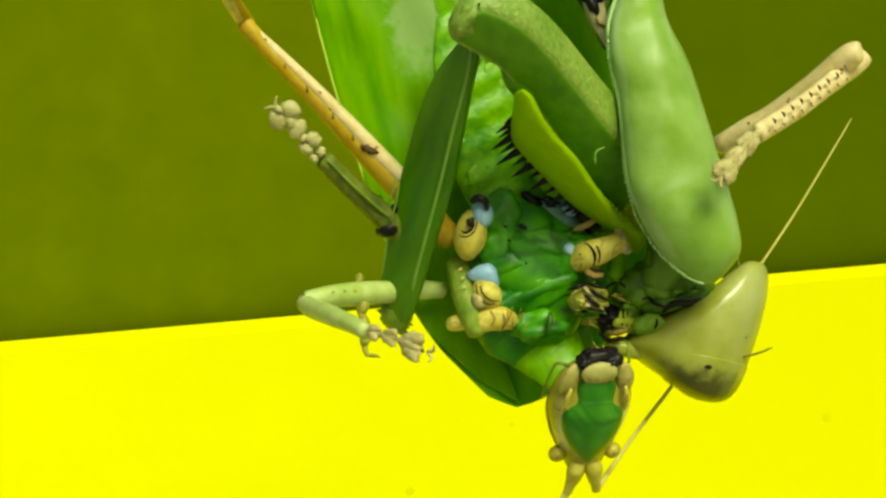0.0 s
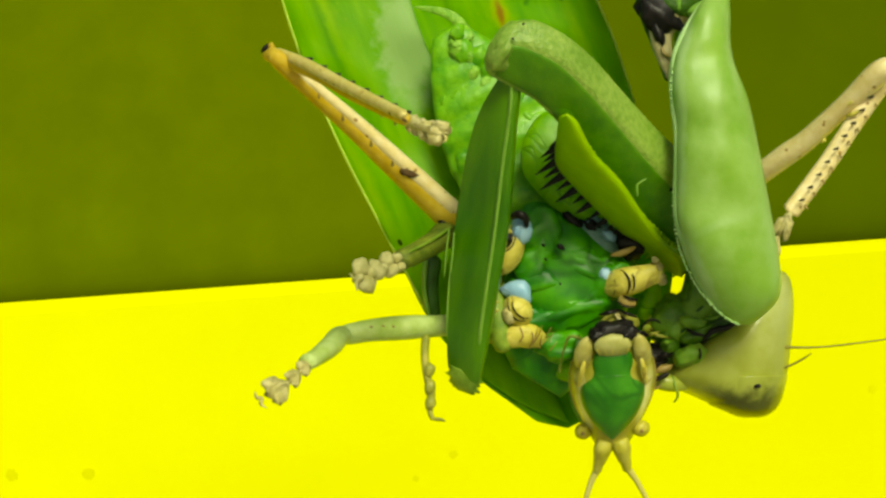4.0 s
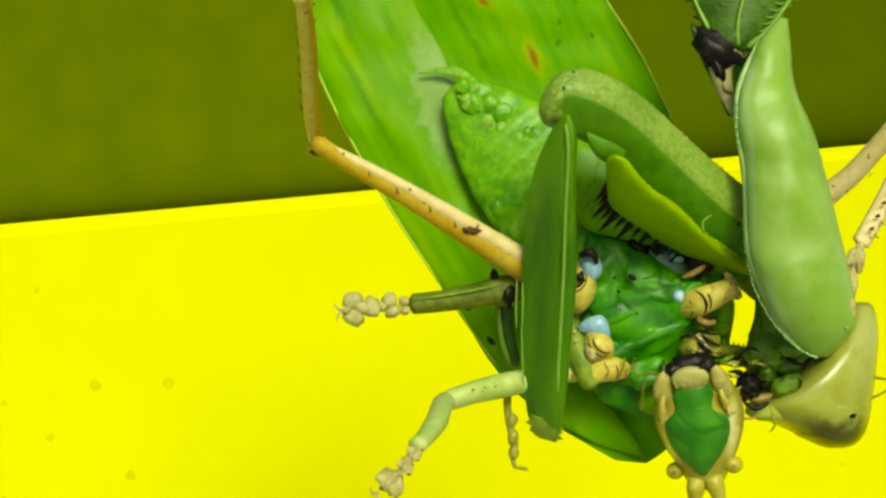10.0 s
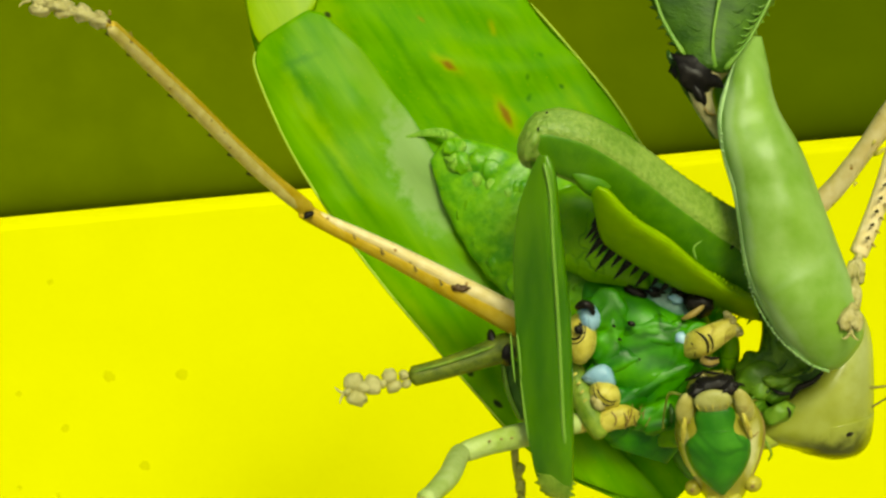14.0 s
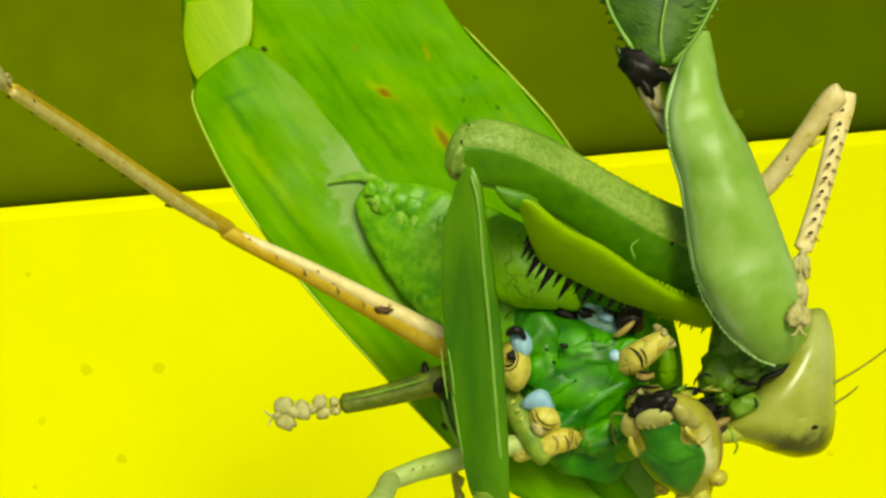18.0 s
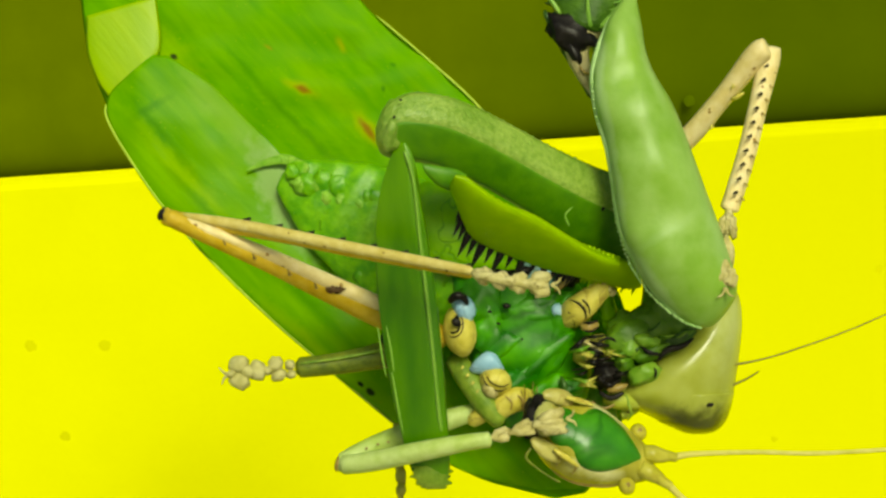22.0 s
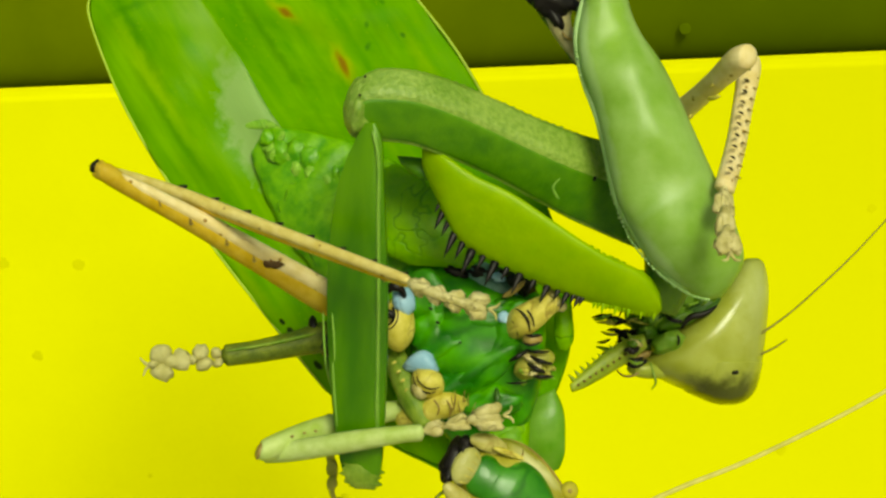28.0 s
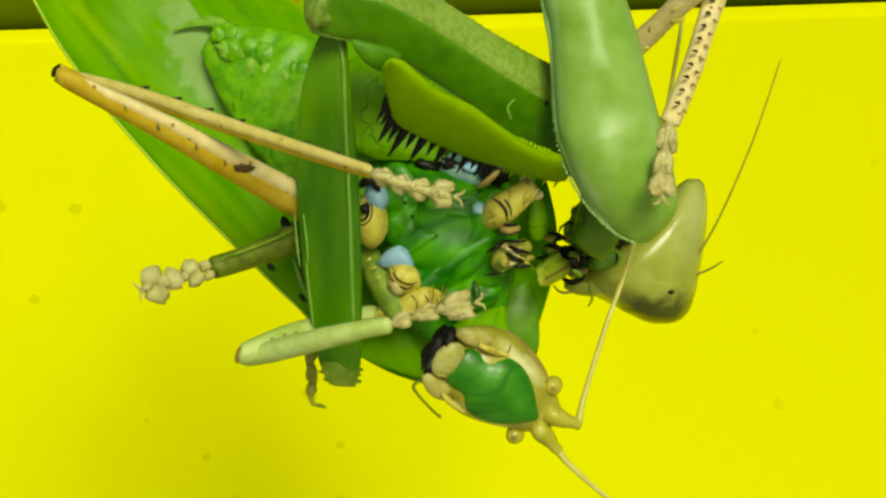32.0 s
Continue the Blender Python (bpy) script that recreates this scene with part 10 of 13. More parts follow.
        (22.5, mm(-3.995, -15.6, 4.047, 0.9993, 0.007, 0.0287, -0.0238)), (22.75, mm(-4.185, -15.56, 4.467, 0.9989, 0.004, 0.0115, -0.045)), (23, mm(-4.301, -15.53, 4.694, 0.9984, 0.0023, 0.0018, -0.0566)),
        (23.25, mm(-4.129, -15.51, 4.399, 0.9992, 0.0027, 0.0121, -0.0386)), (23.5, mm(-3.736, -15.48, 3.71, 0.9989, 0.0074, 0.0336, 0.0315)), (23.75, mm(-3.78, -15.4, 3.725, 0.9994, 0.0027, 0.0353, 0.0011)),
        (24, mm(-3.789, -15.35, 3.739, 0.9992, 0.0003, 0.0384, -0.0095)), (24.25, mm(-3.779, -15.32, 3.811, 0.9994, -0.0019, 0.0323, -0.0127)), (24.5, mm(-3.69, -15.25, 3.919, 0.9996, -0.0047, 0.0238, -0.0156)),
        (24.75, mm(-3.863, -15.2, 4.45, 0.9993, -0.0058, 0.0011, -0.038)), (25, mm(-3.967, -15.17, 4.736, 0.9988, -0.0061, -0.0094, -0.048)), (25.25, mm(-4.176, -15.14, 4.933, 0.9976, -0.0056, -0.0148, -0.0678)),
        (25.5, mm(-4.617, -15.09, 5.35, 0.9944, -0.0044, -0.0257, -0.1025)), (25.75, mm(-4.144, -15.13, 4.678, 0.9972, -0.0011, -0.0001, -0.0744)), (26, mm(-3.875, -15.14, 4.317, 0.9983, 0.0018, 0.0134, -0.0564)),
        (26.25, mm(-3.598, -15.15, 3.936, 0.999, 0.0053, 0.0273, -0.0354)), (26.5, mm(-3.148, -15.16, 3.285, 0.9986, 0.0124, 0.05, 0.0094)), (26.75, mm(-2.703, -15.14, 2.635, 0.9934, 0.0245, 0.0714, 0.0861)),
        (27, mm(-2.435, -15.12, 2.254, 0.9864, 0.0343, 0.0832, 0.1376)), (27.25, mm(-2.171, -15.11, 1.893, 0.9849, 0.0383, 0.0944, 0.1397)), (27.5, mm(-1.743, -15.06, 1.227, 0.9824, 0.0434, 0.1136, 0.1417)),
        (27.75, mm(-1.16, -15.04, 1.856, 0.9806, 0.022, 0.0979, 0.1683)), (28, mm(-0.8048, -15.01, 2.27, 0.9786, 0.0075, 0.0902, 0.1849)), (28.25, mm(-1.31, -14.98, 1.806, 0.9814, 0.0237, 0.097, 0.1637)),
        (28.5, mm(-2.077, -14.85, 1.034, 0.9837, 0.0499, 0.1109, 0.1326)), (28.75, mm(-2.153, -14.77, 0.66, 0.9824, 0.0513, 0.1273, 0.1264)), (29, mm(-2.188, -14.73, 0.4814, 0.9818, 0.052, 0.1354, 0.1225)),
        (29.25, mm(-2.235, -14.73, 0.5655, 0.9822, 0.0537, 0.1319, 0.1224)), (29.5, mm(-2.303, -14.73, 0.6957, 0.9835, 0.0556, 0.121, 0.1223)), (29.75, mm(-2.095, -14.71, 0.6988, 0.9808, 0.0498, 0.1299, 0.137)),
        (30, mm(-1.967, -14.71, 0.6542, 0.9799, 0.0456, 0.1275, 0.1462)), (30.25, mm(-2.127, -14.65, 0.7926, 0.9813, 0.0387, 0.1239, 0.1423)), (30.5, mm(-2.302, -14.55, 0.9428, 0.9829, 0.0282, 0.1177, 0.1386)),
        (30.75, mm(-2.359, -14.5, 1.455, 0.983, 0.0164, 0.1186, 0.1392)), (31, mm(-2.377, -14.47, 1.759, 0.983, 0.0084, 0.1191, 0.1397)), (31.25, mm(-2.403, -14.49, 1.659, 0.9835, 0.0125, 0.1101, 0.1426)),
        (31.5, mm(-2.464, -14.51, 1.518, 0.9844, 0.0186, 0.0957, 0.1463)), (31.75, mm(-2.352, -14.5, 1.759, 0.9844, 0.0053, 0.0916, 0.1502)), (32, mm(-2.266, -14.49, 1.926, 0.9842, -0.0034, 0.0893, 0.1531)),
    ])
    walk(KL["far_femur"], [
        (0, mm(11.21, 0.2835, 11.64, 0.9831, 0.1375, -0.0483, -0.1105)), (0.5, mm(10.31, 0.08002, 12.09, 0.9809, 0.1429, -0.1005, -0.0852)), (1, mm(10.87, 0.153, 10.79, 0.9839, 0.1274, -0.0901, -0.0868)),
        (1.5, mm(11.21, 0.3484, 9.814, 0.9841, 0.1169, -0.1007, -0.0876)), (2, mm(9.02, 1.02, 11.36, 0.9819, 0.1137, -0.1429, -0.051)), (2.5, mm(11.22, 0.3535, 10.05, 0.9839, 0.13, -0.0843, -0.0892)),
        (4.5, mm(9.926, 1.214, 12.9, 0.9675, 0.1336, -0.2057, -0.0614)), (5, mm(10.48, 0.5927, 12.11, 0.9627, 0.1228, -0.2328, -0.0626)), (5.5, mm(10.96, 0.3755, 10.61, 0.9741, 0.144, -0.1528, -0.0836)),
        (6, mm(11.16, 0.5163, 12.29, 0.9762, 0.156, -0.1151, -0.0969)), (6.5, mm(10.51, 0.5715, 12.1, 0.9695, 0.1423, -0.1843, -0.0766)), (7, mm(10.78, 0.5447, 11.4, 0.9674, 0.1238, -0.2153, -0.0499)),
        (7.5, mm(11.3, 0.4355, 13.34, 0.9577, 0.0806, -0.2748, -0.0282)), (8, mm(10.76, 0.7512, 11.78, 0.9383, -0.0198, -0.3449, 0.0127)), (8.5, mm(10.43, 0.837, 11.28, 0.9251, -0.0448, -0.3768, 0.0156)),
        (9, mm(10.91, 0.7354, 10.85, 0.9669, 0.054, -0.2473, -0.0306)), (9.5, mm(10.9, 0.822, 10.34, 0.9775, 0.1028, -0.1741, -0.0607)), (10, mm(10.7, 0.8709, 9.982, 0.9789, 0.1157, -0.1468, -0.0824)),
        (10.5, mm(11.28, 0.9958, 10.96, 0.9823, 0.1376, -0.0559, -0.1138)), (11, mm(11.14, 0.7377, 11.83, 0.9723, 0.1315, -0.1807, -0.0677)), (11.5, mm(11.01, 0.5595, 11.39, 0.9698, 0.1244, -0.2, -0.0632)),
        (12, mm(11.23, 0.8132, 12.33, 0.9775, 0.1254, -0.1574, -0.0634)), (12.5, mm(10.77, 0.9173, 11.55, 0.9751, 0.1057, -0.1904, -0.0425)), (13, mm(10.5, 1.037, 10.61, 0.9735, 0.0825, -0.2114, -0.0294)),
        (13.5, mm(10.43, 0.9394, 10.87, 0.9843, 0.1112, -0.1201, -0.0663)), (14, mm(10.11, 1.42, 10.55, 0.9858, 0.0872, -0.137, -0.043)), (14.5, mm(10.21, 1.409, 11.23, 0.9756, 0.0735, -0.2046, -0.0302)),
        (15, mm(10.27, 1.247, 11.13, 0.9876, 0.0945, -0.1156, -0.0482)), (15.5, mm(10.13, 0.8513, 11.95, 0.991, 0.0873, -0.0958, -0.0322)), (17.5, mm(10.73, 0.7026, 11.68, 0.9923, 0.0677, -0.085, -0.0592)),
        (18, mm(10.82, 0.927, 11.43, 0.9925, 0.0872, -0.0768, -0.0372)), (18.5, mm(11.5, 1.568, 10.13, 0.9985, 0.0349, -0.013, -0.0406)), (19, mm(10.93, 0.9692, 10.82, 0.9964, 0.0536, 0.007, -0.0647)),
        (19.5, mm(10.65, 0.32, 11.23, 0.9962, 0.0633, -0.0039, -0.0591)), (20, mm(11.18, 0.3066, 10.98, 0.9924, 0.0904, -0.0068, -0.0832)), (20.5, mm(11.12, 0.5037, 10.37, 0.9942, 0.08, -0.0314, -0.064)),
        (21, mm(10.75, 0.7511, 10.47, 0.9958, 0.0663, -0.0136, -0.0624)), (21.5, mm(10.51, 0.4221, 10.41, 0.9948, 0.0621, 0.0263, -0.0761)), (22, mm(10.89, 0.1201, 10.58, 0.9937, 0.0715, 0.0103, -0.0851)),
        (22.5, mm(10.88, 0.1439, 10.66, 0.9933, 0.0846, -0.0164, -0.0776)), (23, mm(10.72, 0.1228, 10.59, 0.9921, 0.0883, -0.0141, -0.088)), (23.5, mm(10.65, 0.2124, 11.14, 0.9714, 0.1733, 0.0196, -0.1611)),
        (24, mm(10.49, 0.3108, 10.95, 0.9729, 0.1643, 0.0304, -0.1596)), (24.5, mm(9.969, 0.4364, 11.62, 0.9605, 0.1884, 0.0632, -0.1946)), (25, mm(9.966, 0.4515, 11.72, 0.9619, 0.1868, 0.0601, -0.1904)),
        (25.5, mm(10.21, 0.4315, 11.57, 0.9602, 0.2082, 0.0066, -0.1858)), (27.5, mm(11.58, 0.3735, 12.7, 0.8855, 0.2988, 0.1818, -0.3058)), (28, mm(10.65, 1.938, 13.03, 0.9201, 0.3205, 0.0373, -0.2222)),
        (28.5, mm(11.45, -0.1935, 13.41, 0.8867, 0.3297, 0.1114, -0.3045)), (29, mm(11.63, -0.3483, 13.36, 0.9035, 0.307, 0.097, -0.2828)), (29.5, mm(11.6, -0.555, 13.12, 0.8516, 0.439, -0.1351, -0.2527)),
        (30, mm(11.52, 0.1167, 10.93, 0.8833, 0.3923, -0.125, -0.224)), (30.5, mm(11.04, 0.1375, 9.912, 0.9683, 0.157, 0.0907, -0.1718)), (31, mm(11.06, 0.616, 10.25, 0.9914, 0.0601, 0.0715, -0.0919)),
        (31.5, mm(10.74, 0.458, 10.3, 0.9931, 0.0821, 0.0166, -0.0822)), (32, mm(10.06, 1.091, 9.814, 0.9758, 0.1499, 0.0449, -0.1525)),
    ])
    walk(KL["far_tibia"], [
        (0, mm(14.62, -1.276, 16.57, 0.9837, -0.0856, 0.1555, 0.0303)), (0.5, mm(13.2, -1.645, 17.31, 0.9885, -0.0891, 0.114, 0.0443)), (1, mm(13.88, -1.52, 15.99, 0.9827, -0.1209, 0.131, 0.0509)),
        (1.5, mm(14.13, -1.184, 15.09, 0.9773, -0.1547, 0.1331, 0.0568)), (2, mm(11.52, -0.3533, 16.9, 0.9744, -0.1902, 0.0842, 0.086)), (2.5, mm(14.33, -1.225, 15.18, 0.9773, -0.1404, 0.1457, 0.0622)),
        (4.5, mm(11.81, -0.03568, 18.66, 0.9884, 0.1185, -0.0944, -0.0122)), (5, mm(12.06, -0.8574, 17.95, 0.9886, 0.116, -0.0929, -0.0248)), (5.5, mm(13.47, -1.187, 16.05, 0.9996, 0.0259, -0.0119, -0.0083)),
        (6, mm(14.07, -0.9866, 17.52, 0.9939, 0.1056, -0.0149, -0.0273)), (6.5, mm(12.7, -0.918, 17.7, 0.9947, 0.081, -0.0605, -0.0181)), (7, mm(12.6, -1.027, 17.16, 0.9975, 0.0423, -0.0573, 0.0005)),
        (7.5, mm(12.31, -1.141, 19.35, 0.9668, 0.22, -0.1274, -0.0266)), (8, mm(10.53, -0.6956, 17.96, 0.9631, 0.1943, -0.1858, -0.01)), (8.5, mm(9.7, -0.4925, 17.47, 0.9639, 0.1731, -0.2024, -0.0087)),
        (9, mm(12.25, -0.6077, 16.87, 0.99, 0.0986, -0.0989, -0.0216)), (9.5, mm(13.2, -0.5108, 15.98, 0.9984, 0.0376, -0.0408, -0.011)), (10, mm(13.32, -0.3993, 15.45, 0.9996, -0.0049, -0.0261, -0.0087)),
        (10.5, mm(14.76, -0.2758, 15.86, 0.9981, 0.0553, 0.0109, -0.0236)), (11, mm(13.4, -0.6742, 17.44, 0.9675, 0.2343, -0.0872, -0.0392)), (11.5, mm(13.03, -0.92, 17.08, 0.9957, 0.0655, -0.0646, -0.0132)),
        (12, mm(13.75, -0.5833, 17.82, 0.97, 0.229, -0.0728, -0.0373)), (12.5, mm(12.9, -0.4606, 17.24, 0.9929, 0.0995, -0.065, -0.008)), (13, mm(12.36, -0.2722, 16.45, 0.9981, 0.0094, -0.0608, 0.0101)),
        (13.5, mm(13.33, -0.3724, 16.21, 0.9998, -0.0017, -0.019, 0.0055)), (14, mm(12.83, 0.3057, 16.05, 0.9985, -0.0391, -0.032, 0.023)), (14.5, mm(12.13, 0.2902, 17.08, 0.9963, -0.0112, -0.0846, 0.0131)),
        (15, mm(13.17, 0.03677, 16.53, 0.9987, -0.0213, -0.0423, 0.0194)), (15.5, mm(13.17, -0.5497, 17.25, 0.9987, 0.0204, -0.0431, 0.0169)), (17.5, mm(13.86, -0.6825, 16.94, 0.9978, -0.0574, -0.0337, 0.0046)),
        (18, mm(14.09, -0.4486, 16.6, 0.9993, -0.0192, -0.0219, 0.0248)), (18.5, mm(15.38, 0.5413, 14.97, 0.999, -0.0341, 0.0271, 0.0118)), (19, mm(14.93, -0.3202, 15.49, 0.999, -0.0428, 0.0089, 0.0023)),
        (19.5, mm(14.51, -1.244, 15.95, 0.9998, -0.0211, -0.0055, -0.0045)), (20, mm(15.05, -1.258, 15.63, 0.9999, -0.0058, 0.0105, -0.0105)), (20.5, mm(14.79, -0.988, 15.25, 0.9999, 0.0131, 0.0061, -0.0076)),
        (21, mm(14.56, -0.6306, 15.26, 0.9999, -0.0144, -0.0011, -0.0017)), (21.5, mm(14.62, -1.101, 14.9, 0.9995, -0.0263, 0.0154, -0.0117)), (22, mm(14.85, -1.516, 15.17, 0.9996, 0.0007, 0.0078, -0.0258)),
        (22.5, mm(14.62, -1.487, 15.42, 0.9997, 0.0149, -0.0077, -0.0186)), (23, mm(14.47, -1.514, 15.33, 0.9997, -0.0009, -0.0116, -0.0199)), (23.5, mm(14.54, -1.381, 15.21, 0.9981, -0.0622, 0.0015, 0.0008)),
        (24, mm(14.44, -1.239, 14.98, 0.9974, -0.0713, 0.0049, 0.0029)), (24.5, mm(13.93, -1.067, 15.19, 0.9918, -0.1262, -0.0044, 0.0174)), (25, mm(13.91, -1.032, 15.38, 0.9927, -0.119, -0.0149, 0.0155)),
        (25.5, mm(13.78, -1.033, 15.46, 0.9924, -0.1201, -0.0182, 0.018)), (27.5, mm(15.05, -0.9625, 14.63, 0.9843, -0.1596, 0.0112, 0.0749)), (28, mm(13.53, 0.9352, 15.86, 0.9784, -0.1732, -0.0572, 0.0971)),
        (28.5, mm(14.56, -1.69, 15.81, 0.9879, -0.1457, -0.0302, 0.0431)), (29, mm(15.01, -1.912, 16.13, 0.9911, -0.1275, -0.023, 0.0305)), (29.5, mm(13.25, -2.134, 16, 0.9866, -0.129, -0.099, 0.0124)),
        (30, mm(13.35, -1.369, 14.3, 0.9904, -0.1078, -0.0828, 0.0234)), (30.5, mm(15.27, -1.375, 13.66, 0.9963, -0.0852, 0.0089, 0.0046)), (31, mm(15.5, -0.7102, 14.46, 0.9978, -0.0643, 0.015, -0.004)),
        (31.5, mm(14.72, -0.9178, 14.93, 0.9994, -0.0322, -0.0112, -0.0024)), (32, mm(14, -0.02804, 13.94, 0.9949, -0.098, -0.0061, 0.0237)),
    ])
    walk(KL["mid_tibia"], [
        (0, mm(-7.403, -2.274, -1.29, 0.9553, 0.144, 0.2233, 0.1297)), (0.5, mm(-7.605, -2.323, -1.48, 0.9714, 0.1453, 0.1128, 0.15)), (1, mm(-7.481, -2.356, -1.638, 0.9779, 0.1074, 0.0392, 0.1752)),
        (1.5, mm(-7.381, -2.365, -1.685, 0.979, 0.0854, 0.0184, 0.184)), (2, mm(-7.467, -2.396, -1.722, 0.9777, 0.086, 0.0013, 0.1916)), (2.5, mm(-7.365, -2.365, -1.632, 0.9831, 0.0801, 0.0318, 0.1617)),
        (4.5, mm(-6.165, -2.245, -0.9597, 0.7534, -0.1623, -0.4503, 0.4509)), (5, mm(-6.611, -2.376, -1.682, 0.9617, -0.0234, -0.2398, 0.1303)), (5.5, mm(-7.193, -2.37, -1.826, 0.9875, 0.012, -0.1565, -0.0178)),
        (6, mm(-7.226, -2.381, -1.854, 0.9863, 0.0089, -0.1646, -0.0099)), (6.5, mm(-7.234, -2.379, -1.935, 0.9772, 0.0071, -0.2118, -0.0144)), (7, mm(-7.332, -2.372, -1.875, 0.9867, 0.0179, -0.1606, -0.0184)),
        (7.5, mm(-7.413, -2.374, -1.92, 0.9849, 0.0159, -0.1709, -0.0214)), (8, mm(-7.114, -2.366, -1.846, 0.9823, -0.0009, -0.1854, 0.0283)), (8.5, mm(-6.936, -2.364, -1.798, 0.9775, -0.0183, -0.2005, 0.0629)),
        (9, mm(-6.916, -2.371, -1.802, 0.9724, -0.0223, -0.2159, 0.0857)), (9.5, mm(-6.971, -2.377, -1.826, 0.9714, -0.0231, -0.2179, 0.0917)), (10, mm(-6.949, -2.375, -1.814, 0.9705, -0.0342, -0.22, 0.0928)),
        (10.5, mm(-7.031, -2.387, -1.839, 0.9715, -0.0322, -0.2183, 0.0864)), (11, mm(-6.942, -2.372, -1.732, 0.9849, -0.0076, -0.1528, 0.0814)), (11.5, mm(-6.992, -2.364, -1.757, 0.9839, -0.005, -0.1638, 0.0711)),
        (12, mm(-6.914, -2.375, -1.767, 0.9795, 0.0032, -0.2009, -0.0099)), (12.5, mm(-6.972, -2.375, -1.816, 0.9754, -0.0037, -0.2186, 0.0274)), (13, mm(-6.96, -2.373, -1.819, 0.9729, -0.0178, -0.2219, 0.0622)),
        (13.5, mm(-6.979, -2.376, -1.855, 0.9676, -0.019, -0.2464, 0.0511)), (14, mm(-7.036, -2.392, -1.88, 0.9668, -0.0289, -0.2457, 0.0634)), (14.5, mm(-6.981, -2.387, -1.86, 0.9636, -0.0373, -0.2509, 0.085)),
        (15, mm(-7.15, -2.404, -1.934, 0.9675, -0.0188, -0.2452, 0.0582)), (15.5, mm(-7.212, -2.418, -1.947, 0.9712, 0.0108, -0.2359, 0.0331)), (17.5, mm(-6.887, -2.368, -1.818, 0.9654, -0.0165, -0.26, 0.0144)),
        (18, mm(-7.184, -2.381, -1.829, 0.9844, 0.0054, -0.174, 0.0253)), (18.5, mm(-6.759, -2.371, -1.596, 0.9989, -0.0315, 0.0206, 0.0276)), (19, mm(-6.91, -2.372, -1.627, 0.9994, -0.017, -0.019, 0.0212)),
        (19.5, mm(-6.776, -2.368, -1.644, 0.9984, 0.0053, -0.0527, 0.0203)), (20, mm(-6.778, -2.36, -1.599, 0.9998, 0.0046, 0.0186, -0.0035)), (20.5, mm(-6.591, -2.367, -1.612, 0.9996, 0.0034, 0.0244, 0.0101)),
        (21, mm(-6.55, -2.368, -1.623, 0.9995, -0.0076, -0.0199, 0.0254)), (21.5, mm(-6.503, -2.369, -1.631, 0.9959, -0.0074, -0.0882, 0.02)), (22, mm(-6.553, -2.368, -1.636, 0.9972, -0.0018, -0.0749, 0.007)),
        (22.5, mm(-6.57, -2.368, -1.631, 0.998, 0.0063, -0.0578, 0.0244)), (23, mm(-6.512, -2.37, -1.624, 0.9981, 0.0028, -0.0552, 0.0284)), (23.5, mm(-6.592, -2.367, -1.623, 0.9962, 0.0076, -0.0148, 0.0858)),
        (24, mm(-6.533, -2.369, -1.628, 0.995, 0.0048, -0.0056, 0.0993)), (24.5, mm(-6.597, -2.368, -1.631, 0.9906, 0.0073, 0.0053, 0.1364)), (25, mm(-6.669, -2.368, -1.61, 0.9941, 0.0128, 0.0588, 0.0906)),
        (25.5, mm(-6.503, -2.369, -1.634, 0.9958, -0.0027, -0.0584, 0.0705)), (27.5, mm(-6.617, -2.369, -1.641, 0.9859, 0.0267, -0.0824, 0.1429)), (28, mm(-6.808, -2.4, -1.707, 0.9681, -0.0072, -0.1528, 0.1987)),
        (28.5, mm(-6.682, -2.366, -1.652, 0.9805, 0.0278, -0.09, 0.1726)), (29, mm(-6.578, -2.366, -1.634, 0.9794, 0.0345, -0.0351, 0.1959)), (29.5, mm(-6.498, -2.366, -1.639, 0.9797, 0.0307, -0.065, 0.1872)),
        (30, mm(-6.269, -2.361, -1.631, 0.98, 0.0185, -0.0648, 0.1872)), (30.5, mm(-6.492, -2.366, -1.637, 0.9634, -0.0098, -0.0955, 0.2502)), (31, mm(-6.598, -2.366, -1.656, 0.9549, -0.0388, -0.1216, 0.268)),
        (31.5, mm(-6.59, -2.365, -1.664, 0.9382, -0.0461, -0.1817, 0.2909)), (32, mm(-6.65, -2.366, -1.698, 0.9213, -0.0858, -0.23, 0.3017)),
    ])
